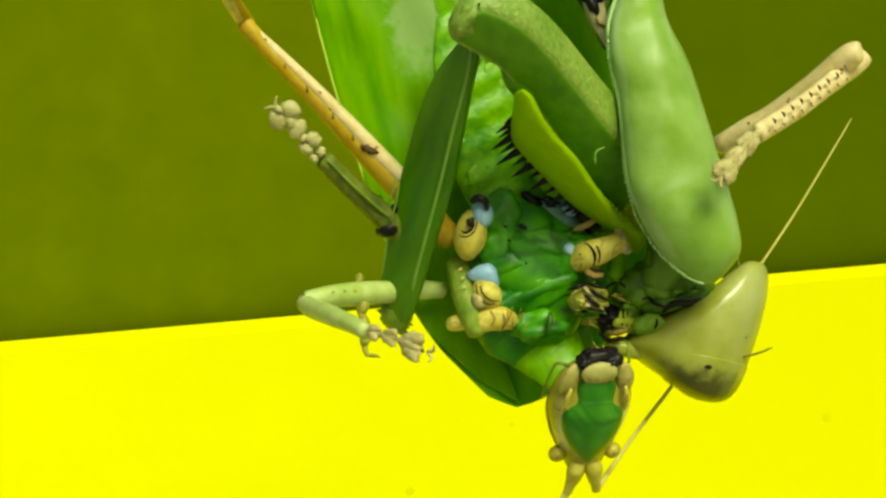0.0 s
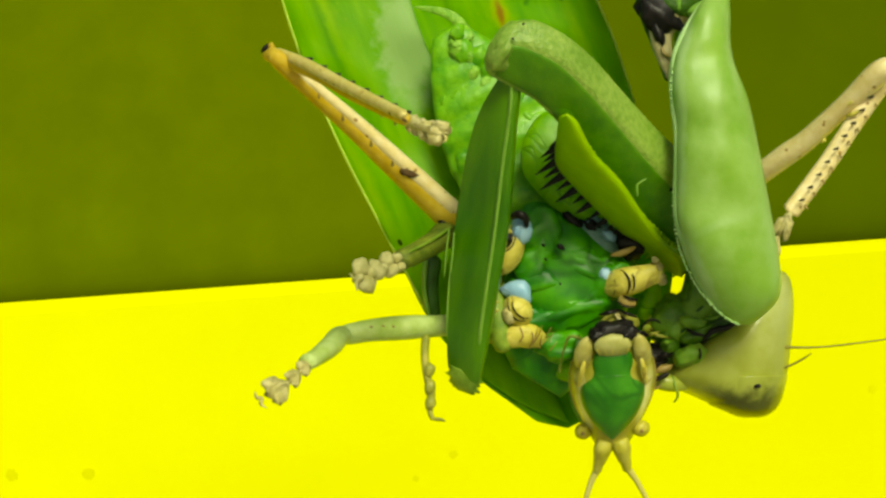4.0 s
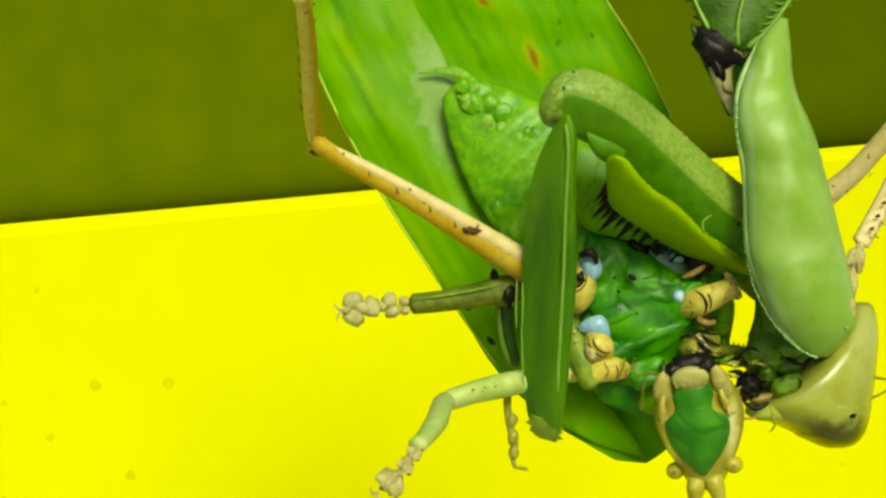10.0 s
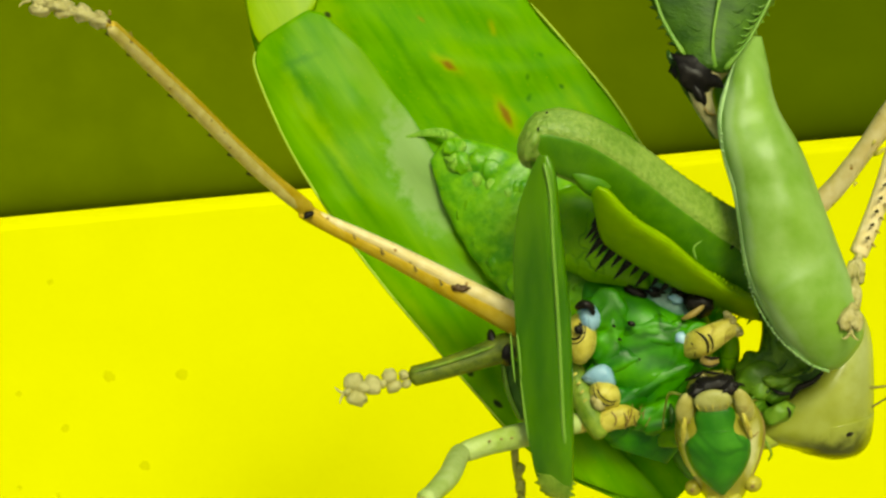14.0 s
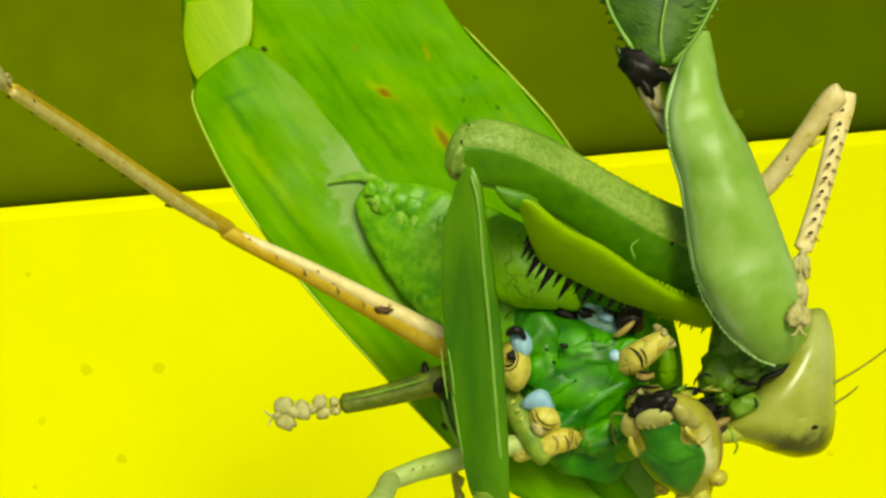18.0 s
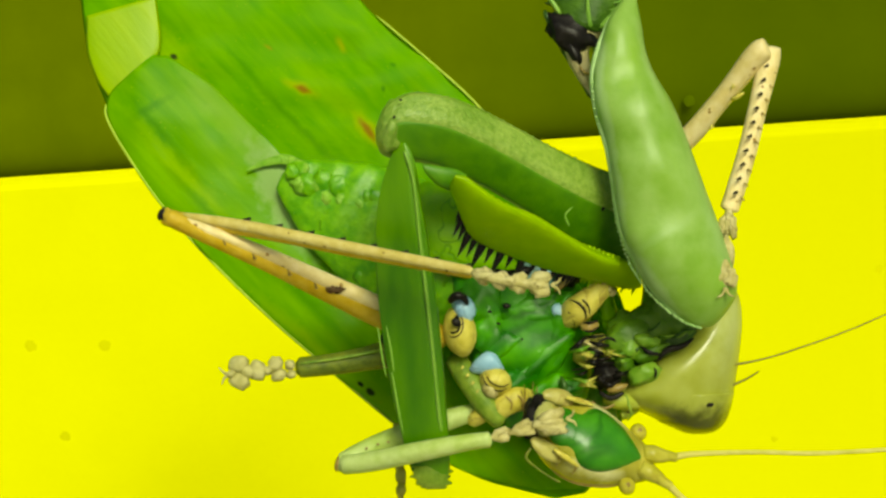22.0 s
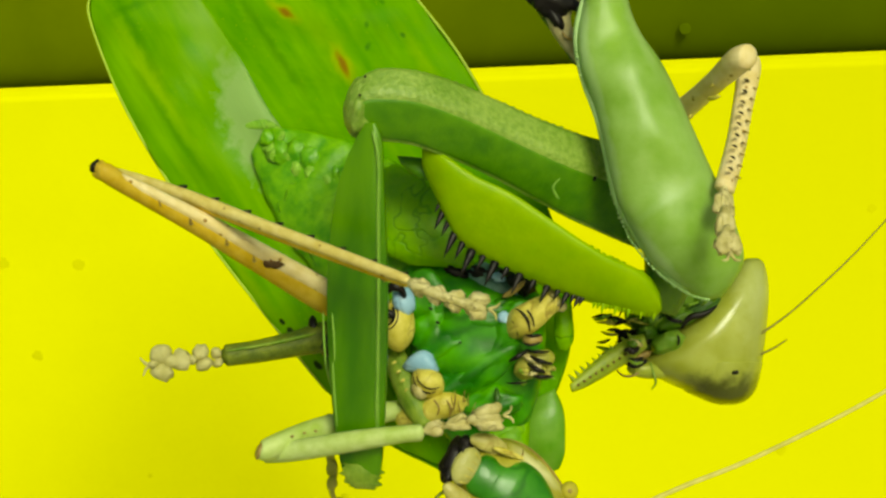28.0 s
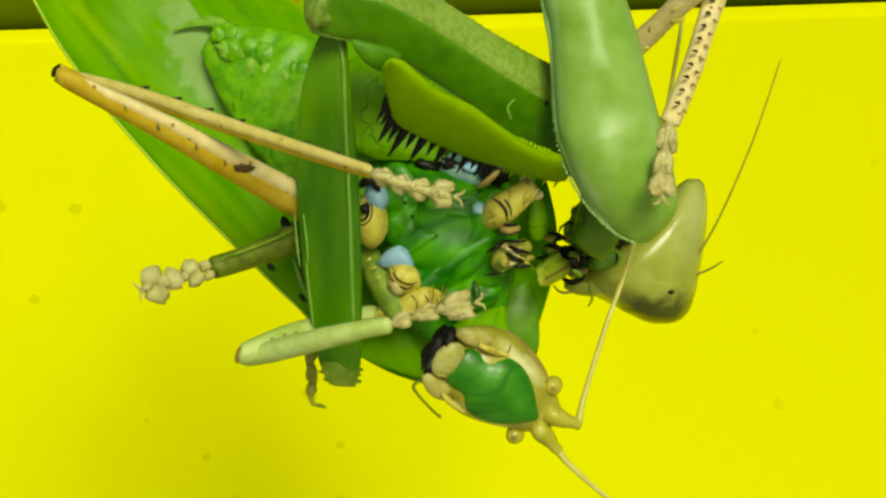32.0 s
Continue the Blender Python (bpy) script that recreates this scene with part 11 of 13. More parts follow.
    walk(KL["front_femur"], [
        (0, mm(-4.995, 0.009572, -4.561, 0.9973, -0.0224, -0.0474, 0.052)), (0.25, mm(-4.949, 0.09804, -4.534, 0.9918, -0.0348, -0.0741, 0.0981)), (0.5, mm(-4.896, 0.232, -4.496, 0.9765, -0.0612, -0.1279, 0.1623)),
        (0.75, mm(-4.982, 0.1999, -4.628, 0.9807, -0.0598, -0.0867, 0.1645)), (1, mm(-5.036, 0.1694, -4.699, 0.9824, -0.0586, -0.0651, 0.165)), (1.25, mm(-5.016, 0.08382, -4.871, 0.9852, -0.0564, -0.052, 0.1532)),
        (1.5, mm(-5.001, -0.04157, -5.149, 0.9898, -0.0516, -0.03, 0.129)), (1.75, mm(-4.99, -0.1511, -5.314, 0.9977, -0.0033, -0.0655, 0.0167)), (2, mm(-4.961, -0.2315, -5.419, 0.9925, 0.0408, -0.0909, -0.0708)),
        (2.25, mm(-5.018, -0.1417, -5.267, 0.9961, 0.0273, -0.0697, -0.0461)), (2.5, mm(-5.09, -0.01598, -5.044, 0.9991, 0.01, -0.041, -0.0089)), (2.75, mm(-4.844, -0.1314, -5.185, 0.9988, 0.0053, -0.0489, -0.0013)),
        (3, mm(-4.681, -0.2217, -5.277, 0.9984, 0.0019, -0.056, 0.0035)), (3.25, mm(-4.515, -0.3104, -5.365, 0.998, -0.0011, -0.0626, 0.0078)), (3.5, mm(-4.256, -0.417, -5.491, 0.9974, -0.006, -0.071, 0.0142)),
        (3.75, mm(-3.99, -0.5225, -5.608, 0.9966, -0.0109, -0.0792, 0.0203)), (4, mm(-3.816, -0.6094, -5.681, 0.9959, -0.0141, -0.0858, 0.0239)), (4.25, mm(-3.639, -0.6967, -5.748, 0.9952, -0.0175, -0.0922, 0.0277)),
        (4.5, mm(-3.365, -0.804, -5.841, 0.9942, -0.0226, -0.1003, 0.033)), (4.75, mm(-3.588, -0.7085, -5.797, 0.9958, -0.0273, -0.0689, 0.054)), (5, mm(-3.739, -0.6575, -5.765, 0.9966, -0.0264, -0.0502, 0.0606)),
        (5.25, mm(-3.809, -0.6657, -5.633, 0.985, 0.0658, -0.076, -0.1405)), (5.5, mm(-3.906, -0.6561, -5.445, 0.9785, 0.0824, -0.085, -0.1687)), (5.75, mm(-3.698, -0.738, -5.482, 0.9841, 0.071, -0.0694, -0.1475)),
        (6, mm(-3.575, -0.8085, -5.49, 0.9988, -0.0029, -0.0459, 0.0194)), (6.25, mm(-3.41, -0.8535, -5.477, 0.9979, -0.0061, -0.0591, 0.0249)), (6.5, mm(-3.158, -0.9003, -5.449, 0.9962, -0.0105, -0.0803, 0.0308)),
        (6.75, mm(-3.429, -0.9239, -5.41, 0.9969, -0.0072, -0.0654, 0.0437)), (7, mm(-3.616, -0.9539, -5.378, 0.9972, -0.004, -0.0552, 0.0509)), (7.25, mm(-3.55, -1.025, -5.426, 0.9976, -0.0019, -0.054, 0.0427)),
        (7.5, mm(-3.44, -1.102, -5.492, 0.9983, 0.0028, -0.0516, 0.0266)), (7.75, mm(-3.309, -1.26, -5.551, 0.9982, 0.0069, -0.0594, 0.0011)), (8, mm(-3.224, -1.386, -5.582, 0.9978, 0.0088, -0.0637, -0.0137)),
        (8.25, mm(-3.133, -1.49, -5.6, 0.9973, 0.0109, -0.0666, -0.0294)), (8.5, mm(-2.994, -1.615, -5.629, 0.9955, 0.0169, -0.0725, -0.0585)), (8.75, mm(-2.896, -1.651, -5.613, 0.9928, 0.0266, -0.083, -0.0821)),
        (9, mm(-2.845, -1.695, -5.599, 0.9908, 0.033, -0.0886, -0.097)), (9.25, mm(-2.849, -1.702, -5.595, 0.9929, 0.0256, -0.0836, -0.0805)), (9.5, mm(-2.858, -1.719, -5.589, 0.9958, 0.0129, -0.0745, -0.0518)),
        (9.75, mm(-2.761, -1.76, -5.57, 0.9966, -0.0009, -0.0749, -0.0352)), (10, mm(-2.697, -1.788, -5.553, 0.9966, -0.009, -0.0768, -0.027)), (10.25, mm(-2.721, -1.794, -5.53, 0.9967, -0.0134, -0.0782, -0.0154)),
        (10.5, mm(-2.748, -1.806, -5.495, 0.9964, -0.0209, -0.0816, 0.0043)), (10.75, mm(-2.971, -1.709, -5.48, 0.9979, -0.0128, -0.062, 0.0132)), (11, mm(-3.119, -1.642, -5.469, 0.9986, -0.007, -0.0496, 0.0188)),
        (11.25, mm(-3.106, -1.611, -5.45, 0.9984, -0.007, -0.0516, 0.0217)), (11.5, mm(-3.102, -1.564, -5.413, 0.9982, -0.0073, -0.0542, 0.0263)), (11.75, mm(-3.22, -1.627, -5.445, 0.9981, -0.0138, -0.0419, 0.0435)),
        (12, mm(-3.298, -1.67, -5.473, 0.9979, -0.0172, -0.0339, 0.0525)), (12.25, mm(-3.263, -1.683, -5.489, 0.9985, -0.0134, -0.03, 0.0446)), (12.5, mm(-3.224, -1.704, -5.505, 0.9994, -0.0056, -0.0216, 0.0263)),
        (12.75, mm(-3.137, -1.753, -5.496, 0.9999, -0.0013, -0.0161, 0.0047)), (13, mm(-3.065, -1.785, -5.5, 0.9999, 0.0002, -0.0151, -0.0065)), (13.25, mm(-2.979, -1.774, -5.506, 0.9998, -0.0038, -0.0173, 0.0007)),
        (13.5, mm(-2.816, -1.756, -5.518, 0.9996, -0.0115, -0.0204, 0.0164)), (13.75, mm(-2.756, -1.875, -5.494, 0.9988, -0.0239, -0.0207, 0.0363)), (14, mm(-2.722, -1.953, -5.476, 0.9982, -0.0312, -0.0208, 0.047)),
        (14.25, mm(-2.618, -1.949, -5.443, 0.9989, -0.0243, -0.033, 0.0244)), (14.5, mm(-2.451, -1.942, -5.396, 0.998, -0.0044, -0.0558, -0.0297)), (14.75, mm(-2.559, -1.879, -5.378, 0.9919, 0.0353, -0.0578, -0.1079)),
        (15, mm(-2.644, -1.839, -5.361, 0.9836, 0.0614, -0.0568, -0.16)), (15.25, mm(-2.674, -1.758, -5.337, 0.9841, 0.0675, -0.0513, -0.1562)), (15.5, mm(-2.716, -1.64, -5.285, 0.9939, 0.0514, -0.0335, -0.0921)),
        (15.75, mm(-2.647, -1.64, -5.291, 0.9971, 0.0353, -0.0277, -0.0621)), (16, mm(-2.603, -1.641, -5.297, 0.9981, 0.0273, -0.0249, -0.049)), (16.25, mm(-2.558, -1.643, -5.303, 0.9988, 0.0205, -0.0223, -0.0387)),
        (16.5, mm(-2.489, -1.647, -5.31, 0.9995, 0.0107, -0.0177, -0.0239)), (16.75, mm(-2.421, -1.654, -5.315, 0.9998, 0.0018, -0.0131, -0.0115)), (17, mm(-2.379, -1.66, -5.32, 0.9999, -0.0031, -0.0105, -0.0055)),
        (17.25, mm(-2.336, -1.666, -5.326, 0.9999, -0.0077, -0.0081, -0.0005)), (17.5, mm(-2.27, -1.676, -5.33, 0.9998, -0.0152, -0.0029, 0.0088)), (17.75, mm(-2.589, -1.648, -5.185, 0.9846, 0.0629, -0.0291, -0.1605)),
        (18, mm(-2.799, -1.64, -5.079, 0.9867, 0.0667, -0.0176, -0.1474)), (18.25, mm(-3.031, -1.799, -5.212, 0.9882, 0.047, -0.0041, -0.1458)), (18.5, mm(-3.474, -2.075, -5.382, 0.9897, 0.0168, 0.0152, -0.1414)),
        (18.75, mm(-3.56, -1.909, -5.394, 0.9921, 0.021, -0.0179, -0.1224)), (19, mm(-3.587, -1.794, -5.396, 0.9994, -0.0183, -0.028, -0.0078)), (19.25, mm(-3.515, -1.666, -5.372, 0.9994, -0.0105, -0.0331, -0.0069)),
        (19.5, mm(-3.409, -1.477, -5.33, 0.9992, 0.0014, -0.0395, -0.0063)), (19.75, mm(-3.468, -1.471, -5.368, 0.9993, 0.0066, -0.0298, -0.0225)), (20, mm(-3.494, -1.468, -5.399, 0.9992, 0.0087, -0.024, -0.0299)),
        (20.25, mm(-3.587, -1.498, -5.402, 0.9995, 0.0084, -0.0129, -0.0271)), (20.5, mm(-3.737, -1.543, -5.398, 0.9997, 0.0082, 0.0046, -0.0226)), (20.75, mm(-3.594, -1.622, -5.371, 0.9999, -0.0015, -0.0046, -0.0125)),
        (21, mm(-3.494, -1.672, -5.356, 0.9999, -0.0073, -0.0114, -0.0073)), (21.25, mm(-3.501, -1.622, -5.393, 0.9999, -0.0076, -0.0056, -0.0098)), (21.5, mm(-3.507, -1.549, -5.453, 0.9999, -0.0083, 0.003, -0.013)),
        (21.75, mm(-3.528, -1.468, -5.491, 0.9998, -0.005, 0.0048, -0.0169)), (22, mm(-3.542, -1.413, -5.514, 0.9998, -0.0027, 0.0058, -0.0196)), (22.25, mm(-3.492, -1.408, -5.492, 0.9998, 0.0009, 0.001, -0.0176)),
        (22.5, mm(-3.419, -1.4, -5.462, 0.9998, 0.0067, -0.0059, -0.0157)), (22.75, mm(-3.305, -1.402, -5.476, 0.9997, 0.0048, -0.0126, -0.019)), (23, mm(-3.23, -1.405, -5.483, 0.9996, 0.0035, -0.017, -0.0212)),
        (23.25, mm(-3.235, -1.414, -5.486, 0.9997, 0.0014, -0.019, -0.0151)), (23.5, mm(-3.222, -1.426, -5.496, 0.9997, -0.0024, -0.0235, -0.0039)), (23.75, mm(-3.297, -1.45, -5.523, 0.9998, -0.0079, -0.0176, 0.0056)),
        (24, mm(-3.352, -1.467, -5.536, 0.9998, -0.0114, -0.0129, 0.0115)), (24.25, mm(-3.311, -1.491, -5.572, 0.9994, -0.0172, -0.0195, 0.0223)), (24.5, mm(-3.233, -1.529, -5.629, 0.9983, -0.0273, -0.0291, 0.0419)),
        (24.75, mm(-3.242, -1.527, -5.64, 0.9977, -0.0303, -0.0335, 0.0501)), (25, mm(-3.264, -1.529, -5.637, 0.9974, -0.0319, -0.0347, 0.055)), (25.25, mm(-3.312, -1.519, -5.625, 0.9974, -0.0311, -0.03, 0.0573)),
        (25.5, mm(-3.386, -1.503, -5.588, 0.9975, -0.0297, -0.0206, 0.0604)), (25.75, mm(-3.44, -1.479, -5.559, 0.9972, -0.0258, -0.0177, 0.0673)), (26, mm(-3.47, -1.463, -5.535, 0.997, -0.0231, -0.0157, 0.0718)),
        (26.25, mm(-3.501, -1.449, -5.511, 0.9968, -0.0205, -0.0138, 0.0763)), (26.5, mm(-3.551, -1.43, -5.48, 0.9963, -0.0164, -0.011, 0.0834)), (26.75, mm(-3.6, -1.412, -5.447, 0.9958, -0.0125, -0.0084, 0.0906)),
        (27, mm(-3.627, -1.404, -5.424, 0.9954, -0.0099, -0.0067, 0.0952)), (27.25, mm(-3.652, -1.395, -5.403, 0.995, -0.0072, -0.0051, 0.0999)), (27.5, mm(-3.7, -1.385, -5.37, 0.9942, -0.0033, -0.0027, 0.1071)),
        (27.75, mm(-3.696, -1.773, -5.433, 0.9901, -0.0249, -0.0152, 0.1375)), (28, mm(-3.688, -2.042, -5.462, 0.9867, -0.039, -0.0226, 0.1561)), (28.25, mm(-3.62, -1.696, -5.468, 0.9907, -0.0258, -0.0267, 0.1313)),
        (28.5, mm(-3.481, -1.196, -5.471, 0.9951, -0.0056, -0.0335, 0.0929)), (28.75, mm(-3.379, -1.172, -5.481, 0.9957, -0.0061, -0.0383, 0.0839)), (29, mm(-3.315, -1.158, -5.478, 0.9961, -0.0066, -0.0409, 0.0784)),
        (29.25, mm(-3.317, -1.135, -5.424, 0.9963, -0.0044, -0.0401, 0.076)), (29.5, mm(-3.304, -1.101, -5.368, 0.9966, -0.0011, -0.0404, 0.0718)), (29.75, mm(-3.443, -1.236, -5.268, 0.9963, -0.0077, -0.0261, 0.0818)),
        (30, mm(-3.416, -1.316, -5.295, 0.9957, -0.012, -0.0262, 0.0884)), (30.25, mm(-3.381, -1.341, -5.37, 0.9958, -0.0225, -0.0289, 0.0844)), (30.5, mm(-3.325, -1.382, -5.488, 0.9954, -0.0392, -0.0335, 0.0804)),
        (30.75, mm(-3.372, -1.51, -5.571, 0.9948, -0.0507, -0.0242, 0.0847)), (31, mm(-3.4, -1.601, -5.625, 0.9943, -0.0583, -0.0191, 0.0873)), (31.25, mm(-3.358, -1.552, -5.636, 0.9945, -0.0516, -0.022, 0.0883)),
        (31.5, mm(-3.302, -1.479, -5.651, 0.9948, -0.0415, -0.0254, 0.089)), (31.75, mm(-3.285, -1.665, -5.681, 0.9944, -0.0499, -0.0228, 0.0902)), (32, mm(-3.269, -1.79, -5.696, 0.994, -0.0557, -0.0211, 0.0918)),
    ])
    walk(KL["front_tibia"], [
        (0, mm(-10.35, -3.109, -7.01, 0.9003, 0.0642, 0.0851, -0.4219)), (0.25, mm(-9.837, -3.013, -7.166, 0.8456, 0.0604, 0.1022, -0.5205)), (0.5, mm(-8.921, -2.855, -7.389, 0.5743, -0.2904, 0.5367, -0.5458)),
        (0.75, mm(-9.225, -2.897, -7.147, 0.509, -0.3532, 0.6144, -0.4885)), (1, mm(-9.395, -2.931, -7.017, 0.4772, -0.3739, 0.6441, -0.4665)), (1.25, mm(-9.554, -3.036, -7.093, 0.7662, -0.0273, 0.2825, -0.5766)),
        (1.5, mm(-9.843, -3.185, -7.207, 0.9186, 0.075, 0.0429, -0.3857)), (1.75, mm(-10.4, -3.454, -8.051, 0.7491, -0.0238, 0.2655, -0.6065)), (2, mm(-10.56, -3.661, -8.575, 0.1935, -0.5353, 0.7784, -0.2648)),
        (2.25, mm(-10.71, -3.451, -8.174, 0.1482, -0.5262, 0.8071, -0.223)), (2.5, mm(-10.82, -3.158, -7.595, 0.0948, -0.4999, 0.8429, -0.1748)), (2.75, mm(-10.49, -3.326, -7.801, 0.1402, -0.4984, 0.8297, -0.2087)),
        (3, mm(-10.27, -3.449, -7.952, 0.1675, -0.4953, 0.8211, -0.2289)), (3.25, mm(-10.04, -3.568, -8.095, 0.1966, -0.4906, 0.8112, -0.2501)), (3.5, mm(-9.698, -3.718, -8.285, 0.2462, -0.4798, 0.7925, -0.2849)),
        (3.75, mm(-9.352, -3.867, -8.462, 0.2965, -0.4649, 0.7709, -0.319)), (4, mm(-9.119, -3.982, -8.585, 0.3278, -0.4539, 0.7559, -0.3394)), (4.25, mm(-8.881, -4.099, -8.701, 0.3614, -0.4404, 0.7387, -0.3603)),
        (4.5, mm(-8.524, -4.251, -8.845, 0.4083, -0.4194, 0.7119, -0.3881)), (4.75, mm(-8.782, -4.019, -8.457, 0.6711, -0.2224, 0.4793, -0.52)), (5, mm(-8.977, -3.882, -8.238, 0.7516, -0.121, 0.3805, -0.5251)),
        (5.25, mm(-9.701, -3.863, -8.57, 0.4845, -0.4098, 0.6333, -0.4431)), (5.5, mm(-9.938, -3.815, -8.582, 0.0621, -0.4032, 0.9053, -0.1187)), (5.75, mm(-9.707, -3.936, -8.378, 0.385, -0.4563, 0.7057, -0.3816)),
        (6, mm(-9.126, -4.033, -8.034, 0.6707, -0.206, 0.473, -0.5329)), (6.25, mm(-8.844, -4.079, -8.154, 0.6558, -0.2197, 0.4798, -0.5398)), (6.5, mm(-8.442, -4.127, -8.334, 0.6239, -0.2518, 0.5013, -0.5441)),
        (6.75, mm(-8.702, -4.177, -8.157, 0.3103, -0.4677, 0.7584, -0.3313)), (7, mm(-8.896, -4.225, -8.036, 0.2074, -0.4913, 0.8112, -0.2399)), (7.25, mm(-8.897, -4.286, -8.082, 0.1448, -0.5018, 0.8294, -0.1984)),
        (7.5, mm(-8.91, -4.349, -8.14, 0.0547, -0.5006, 0.8525, -0.14)), (7.75, mm(-8.914, -4.554, -8.266, 0.0104, -0.4702, 0.8754, -0.112)), (8, mm(-8.906, -4.713, -8.324, -0.0102, -0.4527, 0.8857, -0.1021)),
        (8.25, mm(-8.901, -4.817, -8.353, -0.0226, -0.4694, 0.8765, -0.1043)), (8.5, mm(-8.909, -4.943, -8.41, -0.0449, -0.5018, 0.8575, -0.1043)), (8.75, mm(-8.844, -4.946, -8.512, -0.0623, -0.5447, 0.8303, -0.1002)),
        (9, mm(-8.812, -4.967, -8.558, -0.0734, -0.5641, 0.8169, -0.0951)), (9.25, mm(-8.766, -4.991, -8.51, -0.0001, -0.5576, 0.8171, -0.1467)), (9.5, mm(-8.681, -5.035, -8.416, 0.1469, -0.5212, 0.8051, -0.242)),
        (9.75, mm(-8.499, -5.069, -8.366, 0.2646, -0.4636, 0.7874, -0.3083)), (10, mm(-8.382, -5.091, -8.344, 0.3111, -0.4346, 0.7782, -0.3299)), (10.25, mm(-8.328, -5.116, -8.326, 0.2934, -0.4402, 0.787, -0.3175)),
        (10.5, mm(-8.208, -5.155, -8.302, 0.2594, -0.4485, 0.8034, -0.2934)), (10.75, mm(-8.478, -5.035, -8.127, 0.1835, -0.4607, 0.8369, -0.2317)), (11, mm(-8.656, -4.952, -8.021, 0.1489, -0.4636, 0.8502, -0.2004)),
        (11.25, mm(-8.612, -4.896, -8.029, 0.1572, -0.4593, 0.8504, -0.2027)), (11.5, mm(-8.561, -4.811, -8.029, 0.1723, -0.4509, 0.8509, -0.2071)), (11.75, mm(-8.626, -4.937, -7.897, 0.166, -0.4597, 0.8477, -0.2061)),
        (12, mm(-8.672, -5.021, -7.823, 0.1616, -0.4648, 0.8459, -0.2054)), (12.25, mm(-8.711, -5.057, -7.805, 0.1598, -0.4658, 0.8461, -0.2037)), (12.5, mm(-8.847, -5.115, -7.743, 0.1548, -0.4671, 0.8474, -0.1992)),
        (12.75, mm(-8.933, -5.187, -7.654, 0.1527, -0.4659, 0.848, -0.2011)), (13, mm(-8.938, -5.234, -7.632, 0.1527, -0.4651, 0.848, -0.2033)), (13.25, mm(-8.796, -5.195, -7.657, 0.1598, -0.4662, 0.8442, -0.2108)),
        (13.5, mm(-8.512, -5.136, -7.696, 0.175, -0.4692, 0.8355, -0.2261)), (13.75, mm(-8.307, -5.359, -7.613, 0.1798, -0.4801, 0.8249, -0.2382)), (14, mm(-8.202, -5.505, -7.561, 0.1832, -0.4865, 0.8181, -0.246)),
        (14.25, mm(-8.208, -5.494, -7.675, 0.1955, -0.4822, 0.8151, -0.2546)), (14.5, mm(-8.245, -5.48, -7.897, 0.2165, -0.4743, 0.81, -0.2684)), (14.75, mm(-8.584, -5.417, -7.912, 0.2251, -0.4767, 0.8067, -0.2673)),
        (15, mm(-8.746, -5.372, -7.854, 0.2269, -0.4766, 0.8075, -0.2632)), (15.25, mm(-8.767, -5.267, -7.814, 0.2223, -0.4874, 0.8041, -0.258)), (15.5, mm(-8.74, -5.111, -7.687, 0.2092, -0.5089, 0.7974, -0.2478)),
        (15.75, mm(-8.637, -5.072, -7.627, 0.19, -0.5163, 0.7989, -0.2431)), (16, mm(-8.574, -5.048, -7.594, 0.178, -0.5205, 0.7997, -0.2404)), (16.25, mm(-8.511, -5.025, -7.56, 0.1655, -0.5247, 0.8007, -0.237)),
        (16.5, mm(-8.407, -4.992, -7.498, 0.1429, -0.5321, 0.8024, -0.2292)), (16.75, mm(-8.305, -4.961, -7.434, 0.1184, -0.5394, 0.8042, -0.2196)), (17, mm(-8.244, -4.942, -7.4, 0.1033, -0.5432, 0.8055, -0.2133)),
        (17.25, mm(-8.188, -4.923, -7.367, 0.0876, -0.5467, 0.8067, -0.2065)), (17.5, mm(-8.086, -4.894, -7.296, 0.059, -0.5532, 0.8084, -0.1923)), (17.75, mm(-8.86, -5.019, -7.353, 0.037, -0.5691, 0.8051, -0.163)),
        (18, mm(-9.028, -5.114, -7.172, 0.0312, -0.562, 0.8137, -0.1454)), (18.25, mm(-9.317, -5.297, -6.998, -0.7544, -0.3494, 0.2936, 0.4718)), (18.5, mm(-9.804, -5.593, -6.72, -0.9946, 0.005, 0.0009, 0.1039)),
        (18.75, mm(-9.693, -5.305, -7.311, -0.9954, 0.0028, -0.0108, 0.0947)), (19, mm(-9.373, -5.099, -7.587, -0.9926, -0.0073, -0.0075, 0.1208)), (19.25, mm(-9.278, -4.897, -7.682, -0.9927, -0.0166, -0.0003, 0.1191)),
        (19.5, mm(-9.138, -4.594, -7.8, -0.9931, -0.0296, 0.0111, 0.1129)), (19.75, mm(-9.334, -4.577, -7.726, -0.9919, -0.0307, 0.0074, 0.1233)), (20, mm(-9.429, -4.568, -7.686, -0.9912, -0.0311, 0.0051, 0.1285)),
        (20.25, mm(-9.552, -4.639, -7.558, -0.992, -0.0292, -0.0039, 0.123)), (20.5, mm(-9.747, -4.745, -7.342, -0.993, -0.0263, -0.0181, 0.1136)), (20.75, mm(-9.513, -4.86, -7.384, -0.9952, -0.0166, -0.0111, 0.0956)),
        (21, mm(-9.353, -4.934, -7.428, -0.9963, -0.0106, -0.0048, 0.0852)), (21.25, mm(-9.405, -4.813, -7.404, -0.9965, -0.0093, -0.0093, 0.0829)), (21.5, mm(-9.468, -4.634, -7.369, -0.9969, -0.0067, -0.0163, 0.0765)),
        (21.75, mm(-9.521, -4.481, -7.409, -0.9975, -0.0077, -0.0154, 0.069)), (22, mm(-9.556, -4.378, -7.435, -0.9978, -0.0081, -0.015, 0.0637)), (22.25, mm(-9.474, -4.403, -7.489, -0.9985, -0.0099, -0.0089, 0.0532)),
